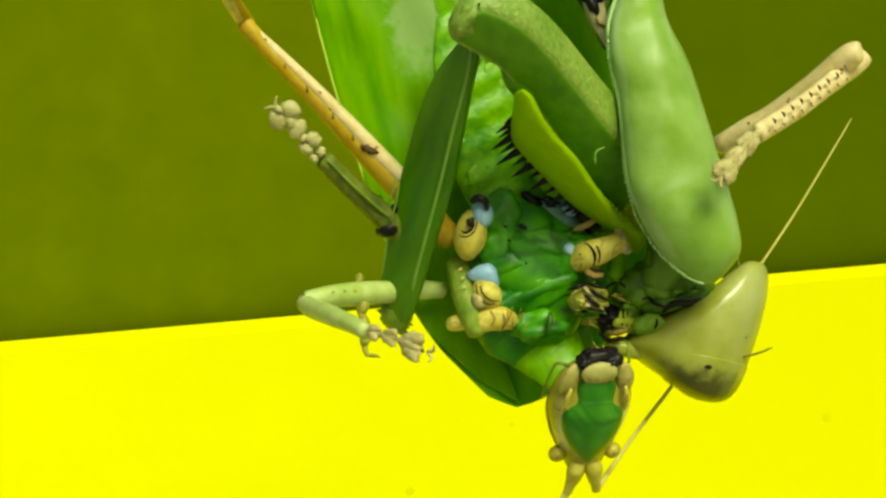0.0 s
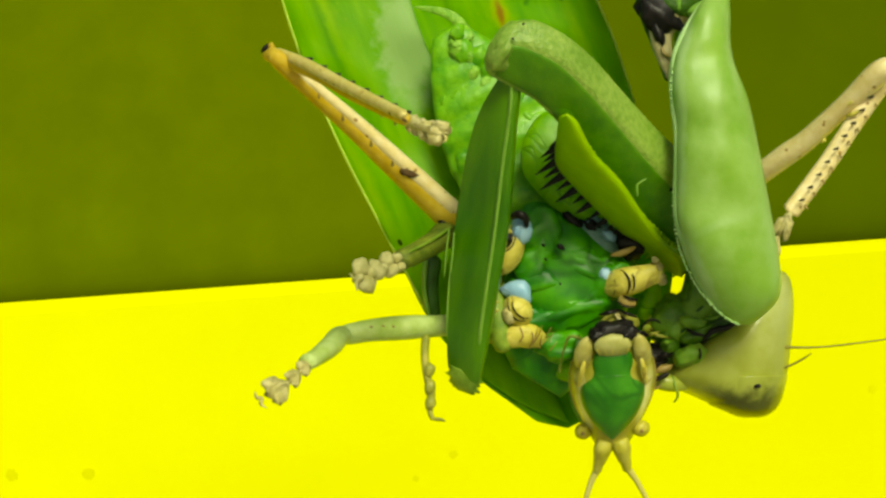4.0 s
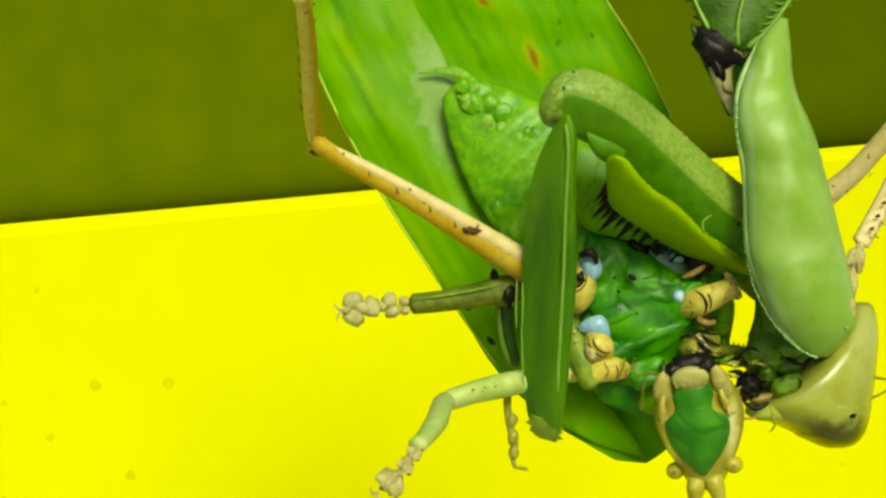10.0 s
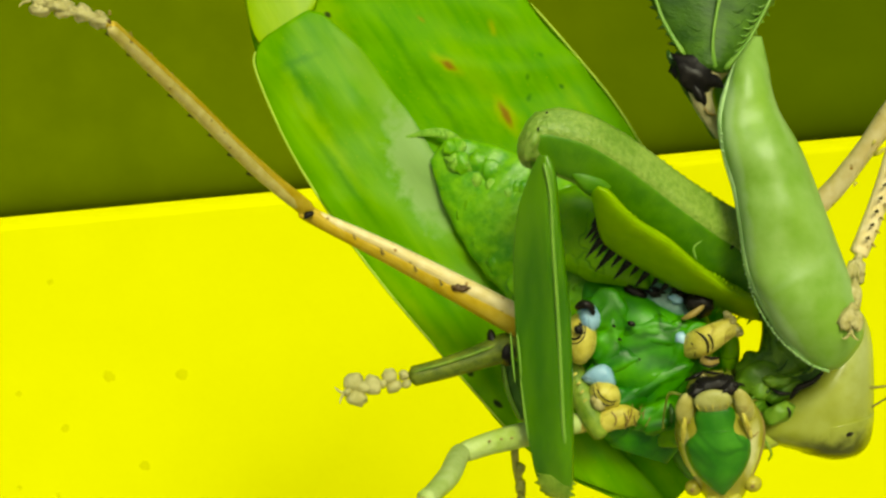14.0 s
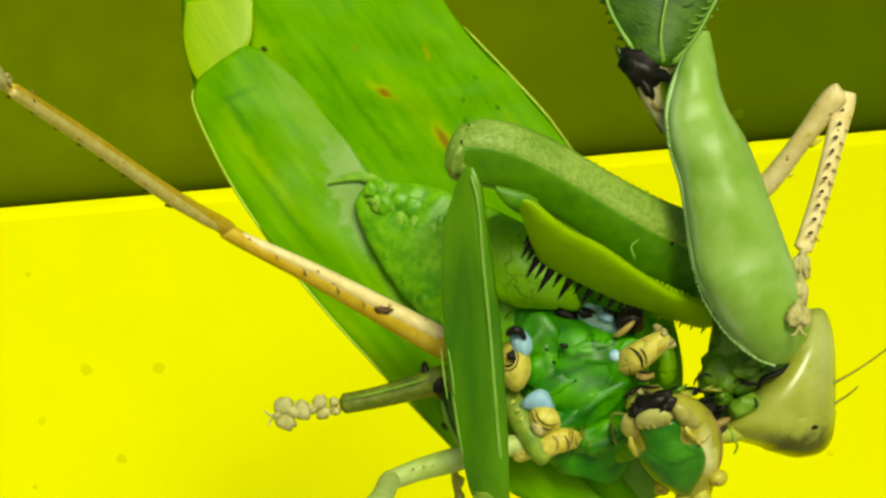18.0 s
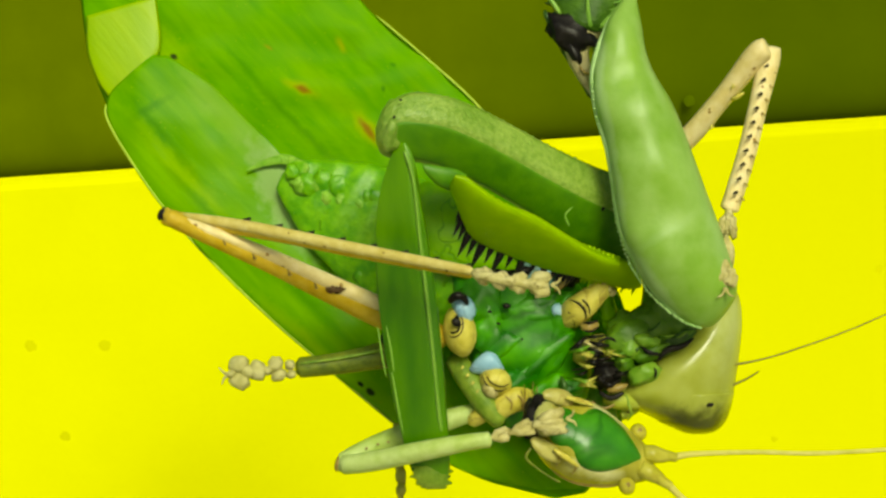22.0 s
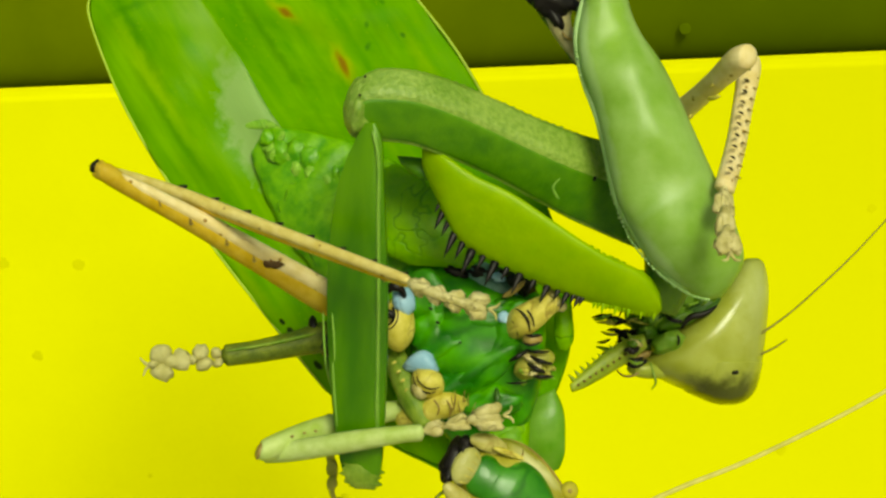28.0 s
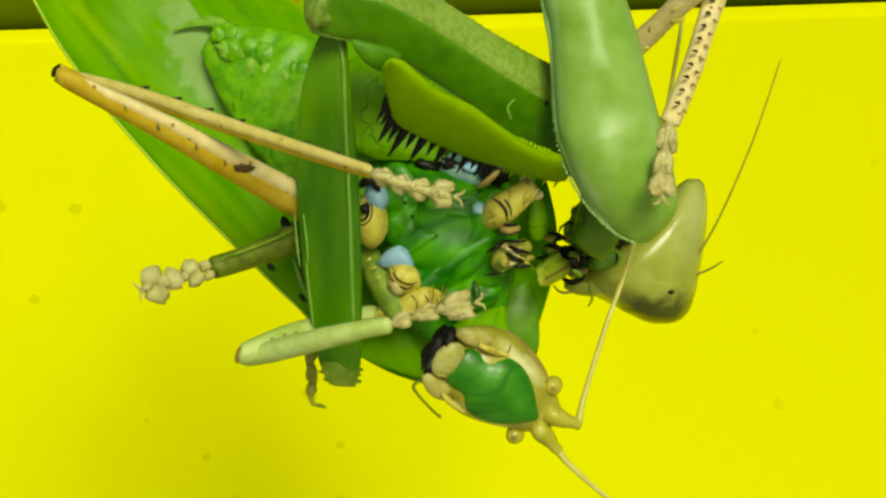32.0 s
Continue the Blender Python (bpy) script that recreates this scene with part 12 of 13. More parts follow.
        (22.5, mm(-9.36, -4.441, -7.569, -0.9996, -0.0092, -0.0009, 0.0254)), (22.75, mm(-9.239, -4.419, -7.65, -0.9999, -0.0037, 0.0057, 0.014)), (23, mm(-9.157, -4.404, -7.703, -0.9998, -0.0026, 0.0121, 0.0169)),
        (23.25, mm(-9.12, -4.427, -7.727, -0.9998, -0.0021, 0.0157, 0.0151)), (23.5, mm(-9.025, -4.456, -7.783, -0.9997, -0.0014, 0.0222, 0.0124)), (23.75, mm(-9.071, -4.482, -7.725, -0.9998, 0.0013, 0.0166, 0.0105)),
        (24, mm(-9.113, -4.502, -7.673, -0.9999, 0.0032, 0.0122, 0.0089)), (24.25, mm(-8.981, -4.537, -7.77, -0.9998, 0.0064, 0.0203, 0.0034)), (24.5, mm(-8.743, -4.588, -7.912, -0.9993, 0.0119, 0.0333, -0.0072)),
        (24.75, mm(-8.68, -4.585, -7.963, -0.9993, 0.012, 0.0354, -0.0094)), (25, mm(-8.669, -4.586, -7.964, -0.9992, 0.0123, 0.0357, -0.0108)), (25.25, mm(-8.722, -4.574, -7.912, -0.9993, 0.0108, 0.0345, -0.0097)),
        (25.5, mm(-8.809, -4.553, -7.792, -0.9994, 0.0084, 0.0328, -0.0072)), (25.75, mm(-8.835, -4.548, -7.752, -0.9996, 0.0013, 0.0296, -0.0028)), (26, mm(-8.85, -4.547, -7.72, -0.9996, -0.0037, 0.0276, 0.0014)),
        (26.25, mm(-8.863, -4.546, -7.69, -0.9996, -0.008, 0.0252, 0.0026)), (26.5, mm(-8.886, -4.548, -7.649, -0.9997, -0.0138, 0.0214, 0.003)), (26.75, mm(-8.905, -4.554, -7.608, -0.9997, -0.0194, 0.0173, 0.0023)),
        (27, mm(-8.913, -4.56, -7.581, -0.9996, -0.0229, 0.0146, 0.0011)), (27.25, mm(-8.919, -4.568, -7.556, -0.9996, -0.0263, 0.012, -0.0006)), (27.5, mm(-8.935, -4.581, -7.515, -0.9995, -0.0315, 0.0078, -0.0027)),
        (27.75, mm(-8.676, -5.268, -7.602, -0.9993, -0.0131, 0.0199, -0.0299)), (28, mm(-8.504, -5.732, -7.627, -0.9985, -0.0007, 0.0274, -0.0469)), (28.25, mm(-8.599, -5.094, -7.752, -0.9993, -0.016, 0.0312, -0.0148)),
        (28.5, mm(-8.679, -4.134, -7.935, -0.9979, -0.0399, 0.0372, 0.0355)), (28.75, mm(-8.607, -4.053, -7.988, -0.9967, -0.0422, 0.0441, 0.0531)), (29, mm(-8.563, -4.001, -8.009, -0.9959, -0.0433, 0.0477, 0.0629)),
        (29.25, mm(-8.585, -3.951, -7.954, -0.9954, -0.0464, 0.0471, 0.0697)), (29.5, mm(-8.597, -3.875, -7.91, -0.9943, -0.0515, 0.0477, 0.0803)), (29.75, mm(-8.762, -4.126, -7.599, -0.9957, -0.0445, 0.0288, 0.0763)),
        (30, mm(-8.701, -4.28, -7.596, -0.9962, -0.0408, 0.0262, 0.0727)), (30.25, mm(-8.681, -4.252, -7.647, -0.9959, -0.0319, 0.029, 0.0798)), (30.5, mm(-8.639, -4.216, -7.727, -0.9952, -0.0188, 0.0338, 0.0896)),
        (30.75, mm(-8.701, -4.408, -7.661, -0.9952, -0.0081, 0.0344, 0.0915)), (31, mm(-8.733, -4.54, -7.628, -0.9951, -0.001, 0.0349, 0.092)), (31.25, mm(-8.674, -4.493, -7.703, -0.9948, -0.0087, 0.0392, 0.0933)),
        (31.5, mm(-8.597, -4.422, -7.807, -0.9941, -0.0205, 0.0454, 0.0963)), (31.75, mm(-8.58, -4.735, -7.75, -0.9941, -0.0122, 0.0455, 0.0976)), (32, mm(-8.558, -4.943, -7.708, -0.9942, -0.0064, 0.0456, 0.0975)),
    ])
    walk(KH, [
        (0, mm(6.325, -3.966, -7.384, 0.9584, 0.1999, -0.1585, 0.1281)), (0.25, mm(6.399, -3.759, -7.078, 0.9475, 0.2319, -0.1536, 0.1577)), (0.5, mm(6.489, -3.464, -6.634, 0.9288, 0.2727, -0.1388, 0.2088)),
        (0.75, mm(6.297, -3.582, -6.79, 0.9158, 0.2945, -0.1005, 0.254)), (1, mm(6.17, -3.667, -6.845, 0.9039, 0.3099, -0.0893, 0.2809)), (1.25, mm(5.846, -3.777, -6.564, 0.9118, 0.3115, -0.1249, 0.2367)),
        (1.5, mm(4.942, -3.91, -5.864, 0.9129, 0.3108, -0.2094, 0.1621)), (1.75, mm(6.348, -3.654, -6.598, 0.9149, 0.2929, -0.238, 0.1431)), (2, mm(7.136, -3.45, -6.705, 0.9152, 0.2811, -0.2579, 0.1301)),
        (2.25, mm(6.747, -3.572, -6.777, 0.9238, 0.2772, -0.2434, 0.1029)), (2.5, mm(6.131, -3.754, -6.562, 0.9345, 0.2691, -0.2245, 0.0626)), (2.75, mm(5.995, -3.794, -6.182, 0.9394, 0.2499, -0.2263, 0.062)),
        (3, mm(5.932, -3.819, -5.933, 0.9422, 0.2372, -0.2285, 0.0611)), (3.25, mm(5.859, -3.843, -5.698, 0.9449, 0.2244, -0.2305, 0.0601)), (3.5, mm(5.688, -3.877, -5.339, 0.9489, 0.2052, -0.2325, 0.0585)),
        (3.75, mm(5.503, -3.909, -4.991, 0.9525, 0.1859, -0.2346, 0.0565)), (4, mm(5.404, -3.928, -4.778, 0.9545, 0.173, -0.2366, 0.0549)), (4.25, mm(5.299, -3.947, -4.564, 0.9564, 0.16, -0.2387, 0.0532)),
        (4.5, mm(5.084, -3.977, -4.253, 0.959, 0.1405, -0.2409, 0.0504)), (4.75, mm(4.28, -4.007, -4.09, 0.9689, 0.1312, -0.2077, 0.0295)), (5, mm(3.855, -4.02, -4.065, 0.9743, 0.1251, -0.1865, 0.0155)),
        (5.25, mm(4.057, -4.001, -4.395, 0.9731, 0.1309, -0.1896, -0.0037)), (5.5, mm(4.42, -3.959, -5.005, 0.9683, 0.1368, -0.2061, -0.0334)), (5.75, mm(5.074, -3.962, -5.148, 0.9561, 0.1323, -0.2554, -0.0564)),
        (6, mm(5.425, -3.962, -5.226, 0.9493, 0.1289, -0.2779, -0.0702)), (6.25, mm(5.362, -3.957, -4.976, 0.9452, 0.1453, -0.2843, -0.0687)), (6.5, mm(5.189, -3.958, -4.638, 0.9406, 0.1699, -0.2868, -0.0641)),
        (6.75, mm(4.562, -3.845, -4.872, 0.9433, 0.1999, -0.2579, -0.0605)), (7, mm(4.188, -3.77, -4.975, 0.9434, 0.2196, -0.2416, -0.0585)), (7.25, mm(4.253, -3.808, -5.126, 0.9497, 0.1988, -0.2364, -0.0524)),
        (7.5, mm(4.367, -3.868, -5.326, 0.9581, 0.1673, -0.2283, -0.0434)), (7.75, mm(4.484, -3.982, -5.557, 0.9661, 0.1303, -0.2209, -0.0309)), (8, mm(4.561, -4.062, -5.704, 0.9703, 0.1054, -0.2163, -0.023)),
        (8.25, mm(4.625, -4.149, -5.865, 0.9741, 0.0806, -0.2105, -0.0179)), (8.5, mm(4.721, -4.275, -6.113, 0.9788, 0.0435, -0.1999, -0.0105)), (8.75, mm(4.862, -4.311, -6.305, 0.9816, 0.0118, -0.1907, -0.0051)),
        (9, mm(4.931, -4.331, -6.431, 0.9824, -0.0095, -0.1865, -0.0021)), (9.25, mm(4.969, -4.281, -6.319, 0.9817, 0.0179, -0.1896, -0.01)), (9.5, mm(5.03, -4.211, -6.172, 0.9786, 0.0582, -0.1961, -0.0232)),
        (9.75, mm(5.168, -4.253, -5.867, 0.9725, 0.0925, -0.2096, -0.0412)), (10, mm(5.259, -4.282, -5.647, 0.9678, 0.1151, -0.2174, -0.0535)), (10.25, mm(5.435, -4.295, -5.547, 0.9613, 0.139, -0.2264, -0.0726)),
        (10.5, mm(5.793, -4.31, -5.399, 0.9497, 0.1739, -0.2395, -0.1023)), (10.75, mm(5.875, -4.195, -5.59, 0.9364, 0.2154, -0.2401, -0.1384)), (11, mm(5.902, -4.121, -5.724, 0.926, 0.2414, -0.2395, -0.1638)),
        (11.25, mm(5.861, -4.137, -5.484, 0.9288, 0.2408, -0.2343, -0.1564)), (11.5, mm(5.781, -4.168, -5.097, 0.9335, 0.2398, -0.2233, -0.1454)), (11.75, mm(5.648, -4.158, -4.907, 0.9421, 0.2343, -0.202, -0.1291)),
        (12, mm(5.559, -4.152, -4.803, 0.9474, 0.2309, -0.1875, -0.1179)), (12.25, mm(5.644, -4.114, -4.794, 0.9525, 0.2114, -0.1852, -0.1172)), (12.5, mm(5.701, -4.067, -4.77, 0.9598, 0.182, -0.1789, -0.1164)),
        (12.75, mm(5.8, -4.092, -4.674, 0.9663, 0.1483, -0.1741, -0.1184)), (13, mm(5.914, -4.105, -4.628, 0.9697, 0.1265, -0.1718, -0.1192)), (13.25, mm(5.834, -4.142, -4.583, 0.9703, 0.1341, -0.1698, -0.1079)),
        (13.5, mm(5.752, -4.194, -4.518, 0.9714, 0.1458, -0.1647, -0.0896)), (13.75, mm(5.584, -4.208, -4.424, 0.9741, 0.151, -0.1571, -0.0601)), (14, mm(5.476, -4.218, -4.365, 0.9751, 0.1536, -0.1546, -0.041)),
        (14.25, mm(5.698, -4.224, -4.377, 0.9758, 0.1356, -0.1608, -0.0592)), (14.5, mm(6.091, -4.234, -4.427, 0.9748, 0.1082, -0.1746, -0.0869)), (14.75, mm(6.3, -4.125, -4.909, 0.9762, 0.086, -0.1635, -0.1133)),
        (15, mm(6.363, -4.041, -5.21, 0.9768, 0.07, -0.155, -0.1304)), (15.25, mm(6.196, -3.935, -5.085, 0.9749, 0.0899, -0.159, -0.1269)), (15.5, mm(5.915, -3.804, -4.797, 0.9707, 0.1189, -0.1682, -0.1238)),
        (15.75, mm(5.675, -3.894, -4.455, 0.9654, 0.1344, -0.1854, -0.1244)), (16, mm(5.534, -3.95, -4.248, 0.9619, 0.1452, -0.195, -0.1251)), (16.25, mm(5.391, -4.004, -4.04, 0.9581, 0.156, -0.2046, -0.1261)),
        (16.5, mm(5.149, -4.083, -3.695, 0.951, 0.1719, -0.2223, -0.129)), (16.75, mm(4.904, -4.157, -3.349, 0.9431, 0.1879, -0.2402, -0.1328)), (17, mm(4.759, -4.204, -3.142, 0.9379, 0.1988, -0.2498, -0.1354)),
        (17.25, mm(4.62, -4.25, -2.945, 0.9327, 0.21, -0.2586, -0.1381)), (17.5, mm(4.364, -4.314, -2.588, 0.9227, 0.2258, -0.2771, -0.1441)), (17.75, mm(5.721, -4.132, -3.348, 0.9282, 0.2601, -0.2319, -0.1306)),
        (18, mm(6.253, -3.959, -3.757, 0.9295, 0.282, -0.2039, -0.1226)), (18.25, mm(5.612, -4.135, -4.378, 0.9421, 0.2093, -0.2499, -0.0783)), (18.5, mm(4.208, -4.472, -5.094, 0.9364, 0.1104, -0.3331, 0.0034)),
        (18.75, mm(4.244, -4.494, -5.803, 0.9065, 0.0515, -0.4081, 0.0953)), (19, mm(4.266, -4.488, -6.141, 0.8775, 0.0128, -0.4533, 0.1562)), (19.25, mm(4.456, -4.392, -6.164, 0.8581, 0.0209, -0.4946, 0.1361)),
        (19.5, mm(4.65, -4.245, -6.168, 0.825, 0.0327, -0.5543, 0.1052)), (19.75, mm(4.573, -4.266, -6.514, 0.7979, 0.0319, -0.5961, 0.0838)), (20, mm(4.616, -4.291, -6.75, 0.7791, 0.0298, -0.6222, 0.0697)),
        (20.25, mm(4.506, -4.264, -6.994, 0.8002, 0.0219, -0.5939, 0.0808)), (20.5, mm(4.353, -4.222, -7.388, 0.8335, 0.0094, -0.5438, 0.0977)), (20.75, mm(4.617, -4.301, -7.347, 0.8507, -0.0133, -0.5132, 0.1131)),
        (21, mm(4.76, -4.349, -7.281, 0.8584, -0.0285, -0.4973, 0.1225)), (21.25, mm(4.593, -4.368, -7.197, 0.8519, -0.0434, -0.5027, 0.1403)), (21.5, mm(4.345, -4.401, -7.025, 0.8343, -0.0616, -0.5208, 0.17)),
        (21.75, mm(4.108, -4.36, -6.719, 0.8113, -0.0735, -0.5431, 0.2034)), (22, mm(3.96, -4.334, -6.543, 0.8005, -0.0812, -0.5492, 0.2257)), (22.25, mm(4.035, -4.277, -6.65, 0.8185, -0.0652, -0.5361, 0.1959)),
        (22.5, mm(4.253, -4.188, -6.94, 0.8455, -0.04, -0.5104, 0.1515)), (22.75, mm(4.49, -4.253, -7.284, 0.8699, -0.0217, -0.4815, 0.1044)), (23, mm(4.575, -4.297, -7.416, 0.8834, -0.0082, -0.4628, 0.0734)),
        (23.25, mm(4.453, -4.274, -7.445, 0.8773, 0, -0.4739, 0.0762)), (23.5, mm(4.129, -4.229, -7.473, 0.8684, 0.0111, -0.4892, 0.0809)), (23.75, mm(3.686, -4.233, -7.707, 0.8651, 0.0209, -0.4939, 0.0851)),
        (24, mm(3.48, -4.243, -7.855, 0.8618, 0.0278, -0.4988, 0.088)), (24.25, mm(3.603, -4.268, -7.765, 0.8583, 0.0201, -0.5031, 0.0991)), (24.5, mm(3.831, -4.305, -7.576, 0.852, 0.0082, -0.5106, 0.1155)),
        (24.75, mm(3.886, -4.278, -7.581, 0.8506, -0.0011, -0.5097, 0.1295)), (25, mm(3.899, -4.262, -7.593, 0.8497, -0.0066, -0.5087, 0.1388)), (25.25, mm(3.719, -4.234, -7.425, 0.8498, -0.0054, -0.5089, 0.1375)),
        (25.5, mm(3.359, -4.188, -7.101, 0.8495, -0.0034, -0.5098, 0.1354)), (25.75, mm(3.463, -4.079, -7.275, 0.8488, 0.0032, -0.5113, 0.1343)), (26, mm(3.513, -4.003, -7.354, 0.8485, 0.0074, -0.512, 0.1336)),
        (26.25, mm(3.567, -3.926, -7.44, 0.8481, 0.0117, -0.5128, 0.1328)), (26.5, mm(3.663, -3.804, -7.601, 0.8468, 0.0183, -0.515, 0.1318)), (26.75, mm(3.758, -3.68, -7.757, 0.8455, 0.0248, -0.5172, 0.1307)),
        (27, mm(3.812, -3.599, -7.841, 0.8448, 0.029, -0.5181, 0.1301)), (27.25, mm(3.864, -3.518, -7.926, 0.8442, 0.0333, -0.5191, 0.1295)), (27.5, mm(3.957, -3.394, -8.076, 0.8431, 0.0397, -0.5206, 0.1286)),
        (27.75, mm(4.153, -3.502, -8.154, 0.8304, 0.0356, -0.534, 0.155)), (28, mm(4.268, -3.592, -8.132, 0.8229, 0.0317, -0.5403, 0.1728)), (28.25, mm(4.15, -3.535, -8.272, 0.8164, 0.0218, -0.5563, 0.1538)),
        (28.5, mm(3.977, -3.424, -8.476, 0.8072, 0.0058, -0.5769, 0.1248)), (28.75, mm(3.892, -3.458, -8.568, 0.7928, -0.0128, -0.5948, 0.1322)), (29, mm(3.831, -3.479, -8.634, 0.7833, -0.0258, -0.6058, 0.1371)),
        (29.25, mm(3.833, -3.454, -8.574, 0.8027, 0.0091, -0.5872, 0.1041)), (29.5, mm(3.836, -3.419, -8.483, 0.8277, 0.0637, -0.5547, 0.0562)), (29.75, mm(3.644, -3.463, -8.569, 0.8571, 0.1178, -0.501, 0.0234)),
        (30, mm(3.716, -3.478, -8.606, 0.8668, 0.1547, -0.4741, 0.0012)), (30.25, mm(3.762, -3.702, -8.521, 0.8674, 0.1571, -0.4721, 0.004)), (30.5, mm(3.921, -4.048, -8.455, 0.8678, 0.1603, -0.4702, 0.0096)),
        (30.75, mm(3.961, -4.27, -8.418, 0.8707, 0.1705, -0.4606, 0.0258)), (31, mm(3.943, -4.412, -8.328, 0.8723, 0.1773, -0.4542, 0.0363)), (31.25, mm(4.035, -4.271, -8.244, 0.8714, 0.1727, -0.458, 0.0309)),
        (31.5, mm(4.104, -4.068, -8.092, 0.8636, 0.1658, -0.4756, 0.0213)), (31.75, mm(4.12, -4.181, -7.98, 0.863, 0.143, -0.4838, 0.0252)), (32, mm(4.155, -4.258, -7.908, 0.864, 0.1281, -0.486, 0.0295)),
    ])
    walk(ANT_A, [
        (0, mm(8.445, -2.582, -11.49, 0.5091, 0.4069, -0.7491, 0.119)), (0.25, mm(8.397, -2.003, -11.1, 0.5003, 0.4116, -0.7525, 0.1182)), (0.5, mm(8.197, -1.221, -10.54, 0.4864, 0.4192, -0.7577, 0.1167)),
        (0.75, mm(7.524, -1.093, -10.73, 0.7724, 0.2172, -0.5949, 0.0484)), (1, mm(7.191, -1.011, -10.73, 0.9267, 0.0112, -0.3754, -0.0158)), (1.25, mm(7.281, -1.151, -10.34, 0.9266, 0.0058, -0.3756, -0.014)),
        (1.5, mm(7.253, -1.436, -9.294, 0.9264, -0.0023, -0.3762, -0.0116)), (1.75, mm(8.957, -1.386, -9.956, 0.9122, 0.0033, -0.4096, 0.0034)), (2, mm(9.942, -1.326, -9.998, 0.9021, 0.0071, -0.4313, 0.0133)),
        (2.25, mm(9.496, -1.582, -10.2, 0.9159, 0.0068, -0.4013, 0.0039)), (2.5, mm(8.799, -1.972, -10.16, 0.936, 0.0066, -0.3519, -0.0094)), (2.75, mm(8.694, -2.179, -9.834, 0.9347, 0.0047, -0.3553, -0.0053)),
        (3, mm(8.659, -2.319, -9.613, 0.9333, 0.0034, -0.359, -0.0027)), (3.25, mm(8.613, -2.459, -9.404, 0.932, 0.002, -0.3625, -0.0004)), (3.5, mm(8.472, -2.669, -9.083, 0.9306, -0.0003, -0.366, 0.003)),
        (3.75, mm(8.316, -2.878, -8.766, 0.9292, -0.0026, -0.3695, 0.0063)), (4, mm(8.242, -3.018, -8.566, 0.9277, -0.0042, -0.3731, 0.0085)), (4.25, mm(8.16, -3.159, -8.362, 0.9263, -0.006, -0.3767, 0.0107)),
        (4.5, mm(7.972, -3.373, -8.063, 0.9248, -0.0088, -0.3801, 0.0141)), (4.75, mm(6.9, -3.557, -8.111, 0.938, -0.0045, -0.3465, 0.0035)), (5, mm(6.293, -3.667, -8.207, 0.9451, -0.0014, -0.3269, -0.0036)),
        (5.25, mm(6.515, -3.659, -8.527, 0.9459, 0.0021, -0.3245, -0.0048)), (5.5, mm(7.003, -3.67, -9.063, 0.9453, 0.0077, -0.3261, -0.0067)), (5.75, mm(8.04, -3.838, -8.945, 0.9326, 0.0058, -0.3609, -0.0046)),
        (6, mm(8.552, -3.945, -8.894, 0.9254, 0.0046, -0.3789, -0.003)), (6.25, mm(8.551, -3.798, -8.587, 0.9218, 0.0041, -0.3876, -0.0029)), (6.5, mm(8.415, -3.57, -8.199, 0.9165, 0.003, -0.3999, -0.0029)),
        (6.75, mm(7.584, -3.143, -8.56, 0.9244, 0.0103, -0.3812, -0)), (7, mm(7.091, -2.866, -8.714, 0.9293, 0.0155, -0.369, 0.0018)), (7.25, mm(7.105, -3.059, -8.938, 0.9297, 0.0144, -0.368, 0.0008)),
        (7.5, mm(7.141, -3.358, -9.234, 0.9304, 0.0127, -0.3662, -0.0006)), (7.75, mm(7.188, -3.755, -9.54, 0.9308, 0.0065, -0.3654, 0.0029)), (8, mm(7.224, -4.029, -9.722, 0.931, 0.0024, -0.3649, 0.0051)),
        (8.25, mm(7.236, -4.319, -9.913, 0.9315, -0.0019, -0.3636, 0.0048)), (8.5, mm(7.238, -4.752, -10.19, 0.9324, -0.0081, -0.3614, 0.0043)), (8.75, mm(7.3, -5.054, -10.4, 0.9321, -0.0091, -0.362, 0.0016)),
        (9, mm(7.331, -5.254, -10.51, 0.932, -0.0097, -0.3623, -0.0003)), (9.25, mm(7.392, -4.985, -10.43, 0.9328, -0.0094, -0.3604, 0.001)), (9.5, mm(7.506, -4.595, -10.29, 0.9342, -0.0091, -0.3567, 0.0032)),
        (9.75, mm(7.754, -4.394, -9.931, 0.9328, -0.0152, -0.3601, 0.0021)), (10, mm(7.912, -4.265, -9.671, 0.9317, -0.0192, -0.3627, 0.0013)), (10.25, mm(8.164, -4.138, -9.516, 0.9323, -0.0188, -0.3612, 0.0027)),
        (10.5, mm(8.641, -3.96, -9.272, 0.9333, -0.0182, -0.3586, 0.0048)), (10.75, mm(8.761, -3.607, -9.405, 0.9403, -0.0072, -0.3404, 0.0043)), (11, mm(8.812, -3.393, -9.496, 0.9446, 0.0002, -0.3283, 0.0038)),
        (11.25, mm(8.73, -3.377, -9.281, 0.9448, 0.0015, -0.3276, 0.0019)), (11.5, mm(8.561, -3.354, -8.949, 0.9457, 0.0033, -0.3251, -0.0011)), (11.75, mm(8.249, -3.296, -8.873, 0.95, 0.0026, -0.3123, 0.0042)),
        (12, mm(8.034, -3.258, -8.841, 0.9525, 0.0021, -0.3044, 0.0077)), (12.25, mm(8.079, -3.387, -8.889, 0.9527, 0.0026, -0.3039, 0.0095)), (12.5, mm(8.052, -3.591, -8.95, 0.9532, 0.0031, -0.3019, 0.0123)),
        (12.75, mm(8.07, -3.921, -8.922, 0.9535, -0.0004, -0.3012, 0.0137)), (13, mm(8.137, -4.132, -8.904, 0.9531, -0.0028, -0.3022, 0.0145)), (13.25, mm(8.059, -4.065, -8.857, 0.952, -0.004, -0.3059, 0.0124)),
